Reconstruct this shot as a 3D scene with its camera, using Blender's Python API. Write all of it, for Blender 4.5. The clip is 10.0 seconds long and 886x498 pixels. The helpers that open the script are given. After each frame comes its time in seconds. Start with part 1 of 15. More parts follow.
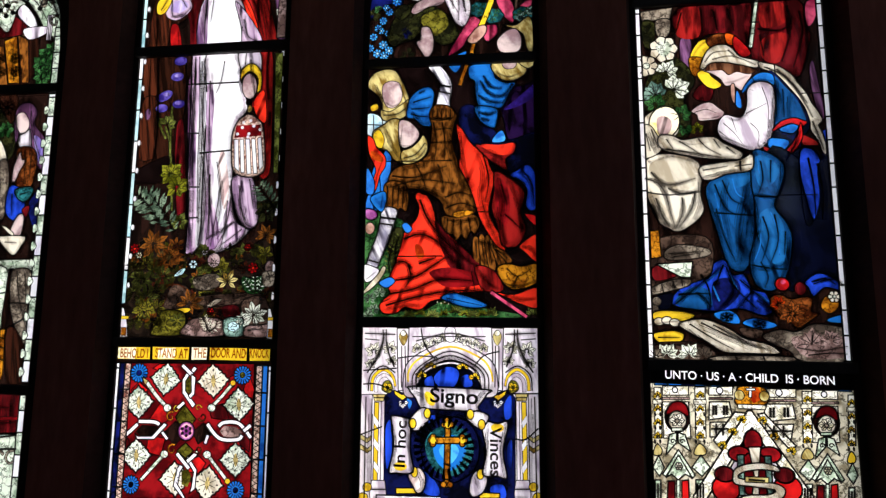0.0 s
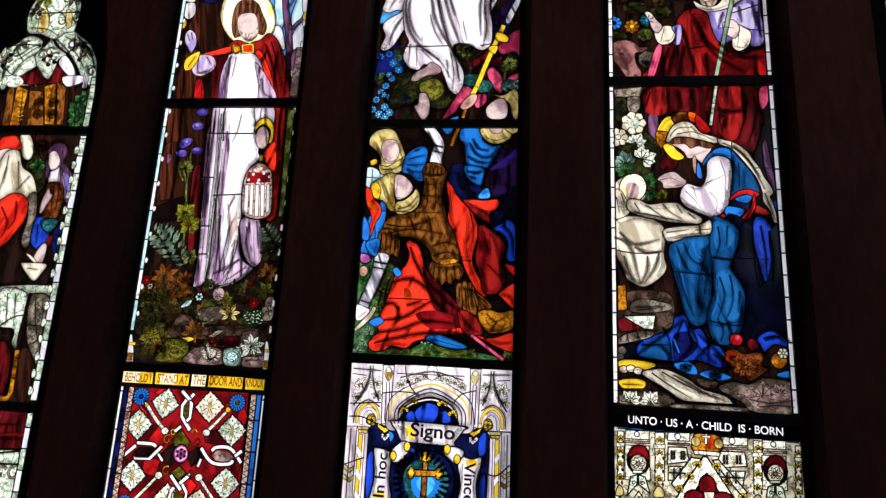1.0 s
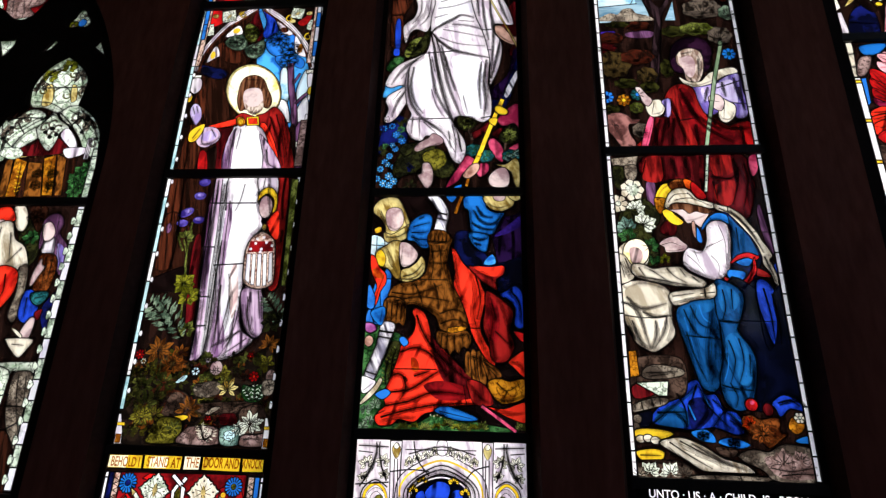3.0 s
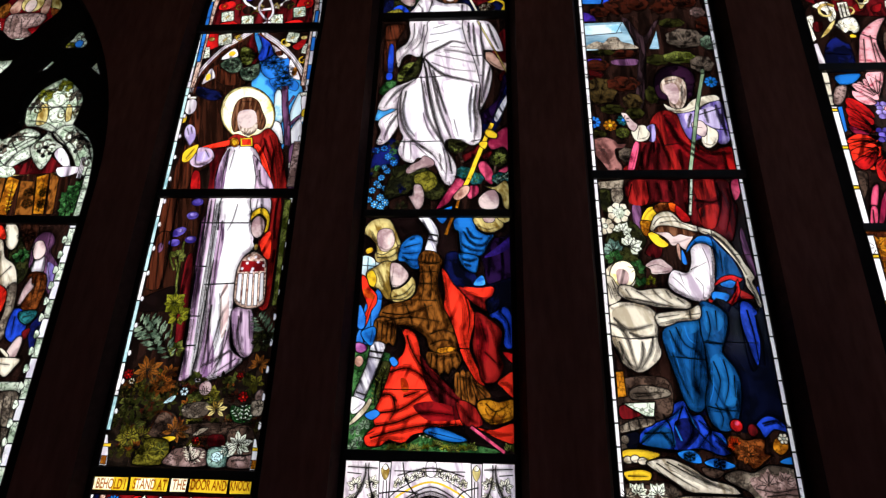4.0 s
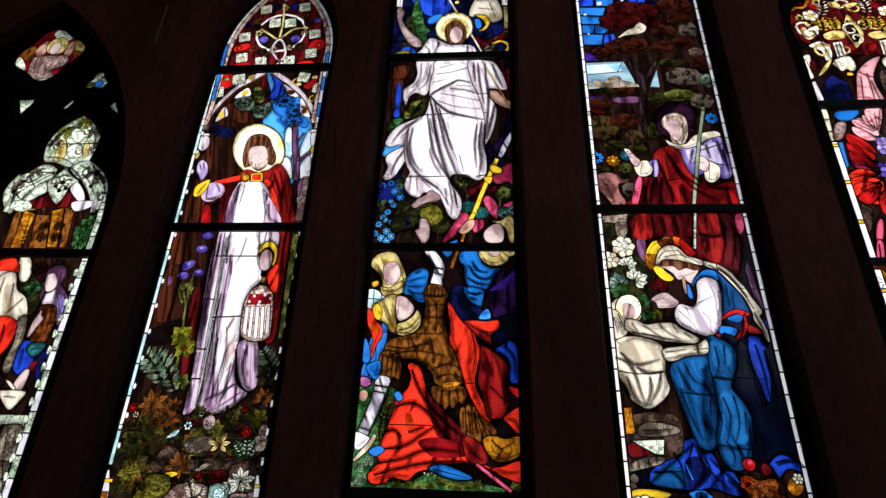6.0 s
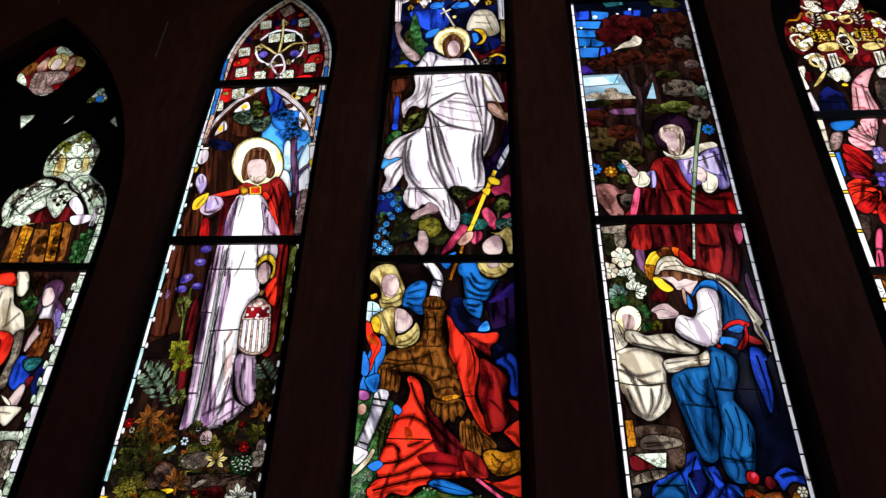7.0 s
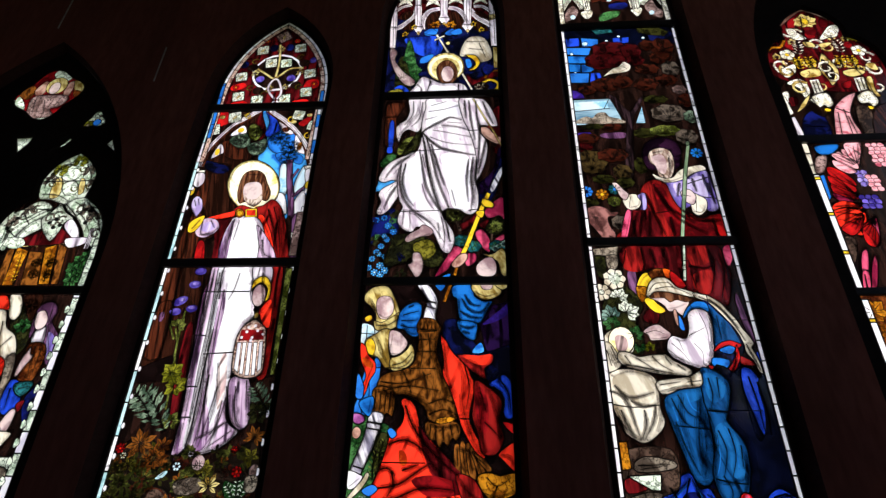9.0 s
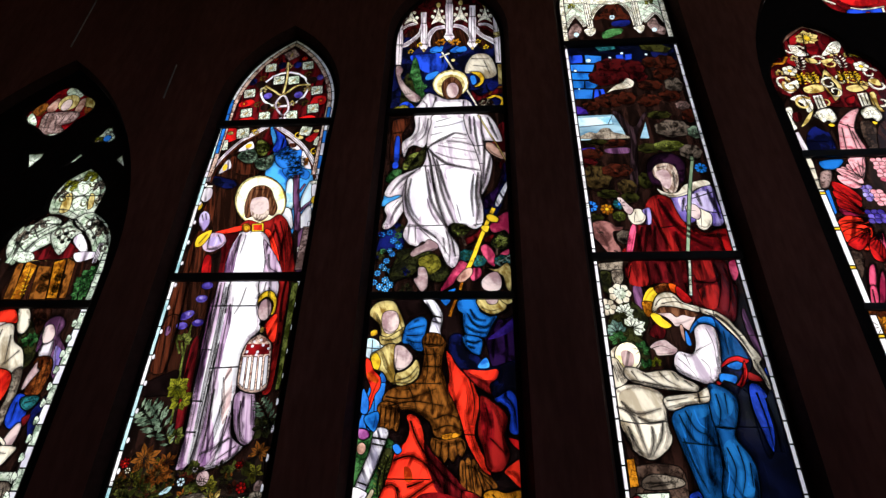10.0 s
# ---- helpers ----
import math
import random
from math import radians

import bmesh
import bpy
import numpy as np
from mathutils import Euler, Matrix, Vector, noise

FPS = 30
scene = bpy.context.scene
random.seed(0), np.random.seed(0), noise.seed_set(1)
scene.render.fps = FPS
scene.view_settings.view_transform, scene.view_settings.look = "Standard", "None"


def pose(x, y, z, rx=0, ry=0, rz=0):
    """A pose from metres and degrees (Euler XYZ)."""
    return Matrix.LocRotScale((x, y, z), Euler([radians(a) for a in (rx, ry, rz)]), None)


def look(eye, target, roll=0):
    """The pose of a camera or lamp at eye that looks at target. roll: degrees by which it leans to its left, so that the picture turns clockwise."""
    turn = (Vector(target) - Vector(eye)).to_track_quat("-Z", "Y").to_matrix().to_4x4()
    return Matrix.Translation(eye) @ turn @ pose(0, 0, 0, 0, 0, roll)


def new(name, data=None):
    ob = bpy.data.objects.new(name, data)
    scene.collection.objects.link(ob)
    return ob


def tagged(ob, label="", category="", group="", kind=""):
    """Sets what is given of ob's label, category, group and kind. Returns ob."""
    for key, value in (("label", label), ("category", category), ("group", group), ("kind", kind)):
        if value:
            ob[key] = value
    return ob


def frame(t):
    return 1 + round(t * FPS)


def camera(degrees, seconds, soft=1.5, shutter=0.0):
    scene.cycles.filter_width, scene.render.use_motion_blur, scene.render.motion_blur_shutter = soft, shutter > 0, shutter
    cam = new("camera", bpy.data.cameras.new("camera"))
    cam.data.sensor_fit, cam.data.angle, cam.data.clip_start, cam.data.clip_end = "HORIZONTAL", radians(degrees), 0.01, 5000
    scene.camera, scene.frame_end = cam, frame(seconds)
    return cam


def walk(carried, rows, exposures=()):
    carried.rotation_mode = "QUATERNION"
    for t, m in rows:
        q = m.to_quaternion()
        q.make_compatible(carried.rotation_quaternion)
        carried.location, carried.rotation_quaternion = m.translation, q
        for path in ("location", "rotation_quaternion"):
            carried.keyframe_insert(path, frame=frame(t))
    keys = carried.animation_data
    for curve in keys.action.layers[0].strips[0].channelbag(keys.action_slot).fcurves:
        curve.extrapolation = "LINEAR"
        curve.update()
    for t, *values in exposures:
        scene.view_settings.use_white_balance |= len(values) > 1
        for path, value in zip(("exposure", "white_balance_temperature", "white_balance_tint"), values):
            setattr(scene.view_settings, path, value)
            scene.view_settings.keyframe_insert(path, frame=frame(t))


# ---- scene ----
cam = camera(84.0, 10.0, soft=1.35)
PATH = [
    (0, (0.618, -2.249, 1.369), (0.395, -0.274, 1.589), 0.3),
    (0.5, (0.667, -2.358, 1.39), (0.453, -0.391, 1.677), 1.8),
    (1, (0.706, -2.465, 1.397), (0.482, -0.511, 1.755), 2.8),
    (1.5, (0.683, -2.496, 1.41), (0.455, -0.551, 1.814), 2.3),
    (2, (0.604, -2.457, 1.429), (0.406, -0.521, 1.889), 1.2),
    (2.5, (0.581, -2.455, 1.431), (0.408, -0.537, 1.974), 1.4),
    (3.8, (0.587, -2.509, 1.433), (0.457, -0.62, 2.079), 1.4),
    (4, (0.593, -2.511, 1.443), (0.469, -0.627, 2.104), 1.5),
    (4.5, (0.594, -2.524, 1.441), (0.465, -0.658, 2.149), 1.4),
    (5, (0.591, -2.531, 1.44), (0.443, -0.679, 2.18), 1.9),
    (5.5, (0.594, -2.534, 1.443), (0.444, -0.691, 2.203), 2.0),
    (7, (0.606, -2.526, 1.443), (0.456, -0.712, 2.27), 1.6),
    (7.5, (0.605, -2.527, 1.445), (0.457, -0.721, 2.292), 1.6),
    (8, (0.61, -2.537, 1.447), (0.473, -0.739, 2.312), 1.7),
    (8.5, (0.607, -2.553, 1.45), (0.474, -0.764, 2.334), 1.7),
    (9, (0.611, -2.559, 1.452), (0.483, -0.775, 2.346), 1.2),
    (9.5, (0.605, -2.568, 1.453), (0.478, -0.794, 2.368), 1.3),
    (10, (0.605, -2.57, 1.452), (0.461, -0.813, 2.395), 1.5),
]
walk(cam, [(t, look(eye, target, roll)) for t, eye, target, roll in PATH])

# ---- daylight: a bright overcast sky outside the windows ----
world = bpy.data.worlds.new("overcast_sky")
scene.world = world
world.use_nodes = True
wn = world.node_tree
sky = wn.nodes.new("ShaderNodeTexSky")
sky.sky_type = 'NISHITA'
sky.sun_disc = False
sky.sun_elevation = radians(48)
sky.sun_rotation = radians(20)
sky.air_density, sky.dust_density, sky.ozone_density = 1.0, 3.0, 1.0
wn.links.new(sky.outputs[0], wn.nodes["Background"].inputs[0])
wn.nodes["Background"].inputs[1].default_value = 0.15
sun_data = bpy.data.lights.new("sun", 'SUN')
sun_data.energy, sun_data.angle, sun_data.color = 1.5, radians(30), (1.0, 0.99, 0.98)
sun = new("sun", sun_data)
sun.matrix_world = look((3, 12, 14), (0, 0, 2))
scene.view_settings.exposure = 1.0

# ---- materials ----
def srgb(h):
    c = [int(h[i:i + 2], 16) / 255 for i in (0, 2, 4)]
    return [v / 12.92 if v < 0.04045 else ((v + 0.055) / 1.055) ** 2.4 for v in c]


def nodes(name):
    m = bpy.data.materials.new(name)
    m.use_nodes = True
    t = m.node_tree
    return m, t.nodes, t.links, t.nodes["Principled BSDF"], t.nodes["Material Output"]


def solid(name, colour, rough=0.7, metal=0.0, scale=20.0, vary=0.35, bump=0.3, stretch=(1, 1, 1)):
    """Opaque surface with grain and stains at two scales."""
    m, n, l, p, out = nodes(name)
    co = n.new("ShaderNodeTexCoord")
    mp = n.new("ShaderNodeMapping")
    mp.inputs["Scale"].default_value = stretch
    l.new(co.outputs["Object"], mp.inputs[0])
    fine, wide = n.new("ShaderNodeTexNoise"), n.new("ShaderNodeTexNoise")
    fine.inputs["Scale"].default_value, fine.inputs["Detail"].default_value = scale, 6
    wide.inputs["Scale"].default_value, wide.inputs["Detail"].default_value = scale / 12, 3
    l.new(mp.outputs[0], fine.inputs[0]); l.new(mp.outputs[0], wide.inputs[0])
    mix = n.new("ShaderNodeMath"); mix.operation = 'MULTIPLY'
    l.new(fine.outputs[0], mix.inputs[0]); l.new(wide.outputs[0], mix.inputs[1])
    ramp = n.new("ShaderNodeValToRGB")
    ramp.color_ramp.elements[0].position, ramp.color_ramp.elements[1].position = 0.1, 0.45
    ramp.color_ramp.elements[0].color = (*[v * (1 - vary) for v in colour], 1)
    ramp.color_ramp.elements[1].color = (*[min(1, v * (1 + vary)) for v in colour], 1)
    l.new(mix.outputs[0], ramp.inputs[0]); l.new(ramp.outputs[0], p.inputs["Base Color"])
    p.inputs["Roughness"].default_value, p.inputs["Metallic"].default_value = rough, metal
    if rough > 0.7:
        p.inputs["Specular IOR Level"].default_value = 0.15
    b = n.new("ShaderNodeBump"); b.inputs["Strength"].default_value, b.inputs["Distance"].default_value = bump, 0.004
    l.new(fine.outputs[0], b.inputs["Height"]); l.new(b.outputs[0], p.inputs["Normal"])
    return m


def stained(name, light, dark, streak=(1, 1), scale=9.0, low=0.40, high=0.66, lean=0.0, piece=0.14, fine=60.0, drawn="", pitch=5.0):
    """Painted glass lit from outside: light where the glass is bare, dark where brown enamel was brushed on.
    streak: how the brushing is drawn out along x and z; lean: its tilt in degrees.
    drawn: fine enamel drawing, "folds" for cloth or "cells" for leaves, carving and scales."""
    m, n, l, p, out = nodes(name)
    n.remove(p)
    co = n.new("ShaderNodeTexCoord")
    mp = n.new("ShaderNodeMapping")
    mp.inputs["Rotation"].default_value = (0, radians(lean), 0)
    l.new(co.outputs["Object"], mp.inputs[0])
    sc = n.new("ShaderNodeVectorMath"); sc.operation = 'MULTIPLY'
    sc.inputs[1].default_value = (streak[0], 1, streak[1])
    l.new(mp.outputs[0], sc.inputs[0])
    info = n.new("ShaderNodeObjectInfo")
    off = n.new("ShaderNodeVectorMath"); off.operation = 'ADD'
    shift = n.new("ShaderNodeMath"); shift.operation = 'MULTIPLY'; shift.inputs[1].default_value = 3.0
    l.new(info.outputs["Random"], shift.inputs[0])
    l.new(sc.outputs[0], off.inputs[0]); l.new(shift.outputs[0], off.inputs[1])
    wide, grain = n.new("ShaderNodeTexNoise"), n.new("ShaderNodeTexNoise")
    wide.inputs["Scale"].default_value, wide.inputs["Detail"].default_value, wide.inputs["Distortion"].default_value = scale, 3.0, 0.6
    grain.inputs["Scale"].default_value, grain.inputs["Detail"].default_value = fine, 4.0
    l.new(off.outputs[0], wide.inputs[0]); l.new(off.outputs[0], grain.inputs[0])
    add = n.new("ShaderNodeMath"); add.operation = 'MULTIPLY_ADD'; add.inputs[1].default_value = 0.22
    l.new(grain.outputs[0], add.inputs[0]); l.new(wide.outputs[0], add.inputs[2])
    ramp = n.new("ShaderNodeMapRange"); ramp.inputs[1].default_value, ramp.inputs[2].default_value = low + 0.11, high + 0.11
    ramp.interpolation_type = 'SMOOTHSTEP'
    l.new(add.outputs[0], ramp.inputs[0])
    mix = n.new("ShaderNodeMix"); mix.data_type = 'RGBA'
    mix.inputs[6].default_value, mix.inputs[7].default_value = (*srgb(dark), 1), (*srgb(light), 1)
    l.new(ramp.outputs[0], mix.inputs[0])
    tone = mix.outputs[2]
    if drawn:
        line = n.new("ShaderNodeMapRange"); line.interpolation_type = 'SMOOTHSTEP'
        if drawn == "folds":
            w = n.new("ShaderNodeTexWave")
            w.inputs["Scale"].default_value, w.inputs["Distortion"].default_value = pitch, 5.0
            w.inputs["Detail"].default_value, w.inputs["Detail Scale"].default_value = 1.5, 0.8
            squeeze = n.new("ShaderNodeVectorMath"); squeeze.operation = 'MULTIPLY'; squeeze.inputs[1].default_value = (1, 1, 0.45)
            l.new(mp.outputs[0], squeeze.inputs[0]); l.new(squeeze.outputs[0], w.inputs[0])
            line.inputs[1].default_value, line.inputs[2].default_value = 0.72, 0.99
            gate = n.new("ShaderNodeMapRange"); gate.inputs[1].default_value, gate.inputs[2].default_value = 0.44, 0.58
            gate_noise = n.new("ShaderNodeTexNoise"); gate_noise.inputs["Scale"].default_value = 6.0
            l.new(co.outputs["Object"], gate_noise.inputs[0]); l.new(gate_noise.outputs[0], gate.inputs[0])
            l.new(w.outputs["Fac"], line.inputs[0])
            fac = n.new("ShaderNodeMath"); fac.operation = 'MULTIPLY'
            l.new(line.outputs[0], fac.inputs[0]); l.new(gate.outputs[0], fac.inputs[1])
        else:
            w = n.new("ShaderNodeTexVoronoi"); w.feature = 'DISTANCE_TO_EDGE'
            w.inputs["Scale"].default_value = pitch
            bend = n.new("ShaderNodeVectorMath"); bend.operation = 'MULTIPLY_ADD'
            bend.inputs[1].default_value = (0.05, 0.05, 0.05)
            l.new(grain.outputs["Color"], bend.inputs[0]); l.new(mp.outputs[0], bend.inputs[2])
            l.new(bend.outputs[0], w.inputs[0])
            line.inputs[1].default_value, line.inputs[2].default_value = 0.085, 0.02
            l.new(w.outputs["Distance"], line.inputs[0])
            fac = n.new("ShaderNodeMath"); fac.operation = 'MULTIPLY'; fac.inputs[1].default_value = 0.85
            l.new(line.outputs[0], fac.inputs[0])
        ink = n.new("ShaderNodeMix"); ink.data_type = 'RGBA'
        ink.inputs[7].default_value = (*[c * 0.22 for c in srgb(dark)], 1)
        l.new(fac.outputs[0], ink.inputs[0]); l.new(tone, ink.inputs[6])
        tone = ink.outputs[2]
    hsv = n.new("ShaderNodeHueSaturation")
    val = n.new("ShaderNodeMath"); val.operation = 'MULTIPLY_ADD'
    val.inputs[1].default_value, val.inputs[2].default_value = 2 * piece, 1 - piece
    l.new(info.outputs["Random"], val.inputs[0]); l.new(val.outputs[0], hsv.inputs["Value"])
    l.new(tone, hsv.inputs["Color"])
    tr = n.new("ShaderNodeBsdfTranslucent")
    gl = n.new("ShaderNodeBsdfGlossy"); gl.inputs["Roughness"].default_value = 0.12
    gl.inputs["Color"].default_value = (0.6, 0.6, 0.6, 1)
    fr = n.new("ShaderNodeFresnel"); fr.inputs[0].default_value = 1.45
    bump = n.new("ShaderNodeBump"); bump.inputs["Strength"].default_value, bump.inputs["Distance"].default_value = 0.25, 0.002
    l.new(wide.outputs[0], bump.inputs["Height"]); l.new(bump.outputs[0], gl.inputs["Normal"])
    l.new(hsv.outputs[0], tr.inputs["Color"])
    ms = n.new("ShaderNodeMixShader")
    l.new(fr.outputs[0], ms.inputs[0]); l.new(tr.outputs[0], ms.inputs[1]); l.new(gl.outputs[0], ms.inputs[2])
    l.new(ms.outputs[0], out.inputs[0])
    return m


def clear_glass():
    m, n, l, p, out = nodes("clear_glass_back")
    n.remove(p)
    t, g, ms, fr = n.new("ShaderNodeBsdfTransparent"), n.new("ShaderNodeBsdfGlossy"), n.new("ShaderNodeMixShader"), n.new("ShaderNodeFresnel")
    g.inputs["Roughness"].default_value = 0.05
    fr.inputs[0].default_value = 1.2
    l.new(fr.outputs[0], ms.inputs[0]); l.new(t.outputs[0], ms.inputs[1]); l.new(g.outputs[0], ms.inputs[2]); l.new(ms.outputs[0], out.inputs[0])
    return m


BACK = clear_glass()


def enamel_wash():
    """Thin brown matting brushed on the glass, fading where the brush was lifted."""
    m, n, l, p, out = nodes("brown_enamel_wash")
    n.remove(p)
    thick = n.new("ShaderNodeAttribute"); thick.attribute_name = "enamel"
    co, noise_ = n.new("ShaderNodeTexCoord"), n.new("ShaderNodeTexNoise")
    noise_.inputs["Scale"].default_value, noise_.inputs["Detail"].default_value = 45, 5
    l.new(co.outputs["Object"], noise_.inputs[0])
    grain = n.new("ShaderNodeMath"); grain.operation = 'MULTIPLY_ADD'
    grain.inputs[1].default_value, grain.inputs[2].default_value = 0.9, 0.55
    l.new(noise_.outputs[0], grain.inputs[0])
    k = n.new("ShaderNodeMath"); k.operation = 'MULTIPLY'; k.use_clamp = True
    l.new(thick.outputs["Fac"], k.inputs[0]); l.new(grain.outputs[0], k.inputs[1])
    mix = n.new("ShaderNodeMix"); mix.data_type = 'RGBA'
    mix.inputs[6].default_value, mix.inputs[7].default_value = (1, 1, 1, 1), (0.055, 0.035, 0.04, 1)
    l.new(k.outputs[0], mix.inputs[0])
    t = n.new("ShaderNodeBsdfTransparent")
    l.new(mix.outputs[2], t.inputs[0]); l.new(t.outputs[0], out.inputs[0])
    return m


WASH = enamel_wash()


def thin_enamel():
    """Red-brown enamel thin enough to let some light through."""
    m, n, l, p, out = nodes("red_brown_letter_enamel")
    n.remove(p)
    co, cloud, ramp = n.new("ShaderNodeTexCoord"), n.new("ShaderNodeTexNoise"), n.new("ShaderNodeValToRGB")
    cloud.inputs["Scale"].default_value = 60
    l.new(co.outputs["Object"], cloud.inputs[0])
    ramp.color_ramp.elements[0].color, ramp.color_ramp.elements[1].color = (0.16, 0.04, 0.015, 1), (0.5, 0.2, 0.08, 1)
    t = n.new("ShaderNodeBsdfTransparent")
    l.new(cloud.outputs[0], ramp.inputs[0]); l.new(ramp.outputs[0], t.inputs[0]); l.new(t.outputs[0], out.inputs[0])
    return m


def tint(name, light, dark, **k):
    return stained(name + "_glass", light, dark, **k)


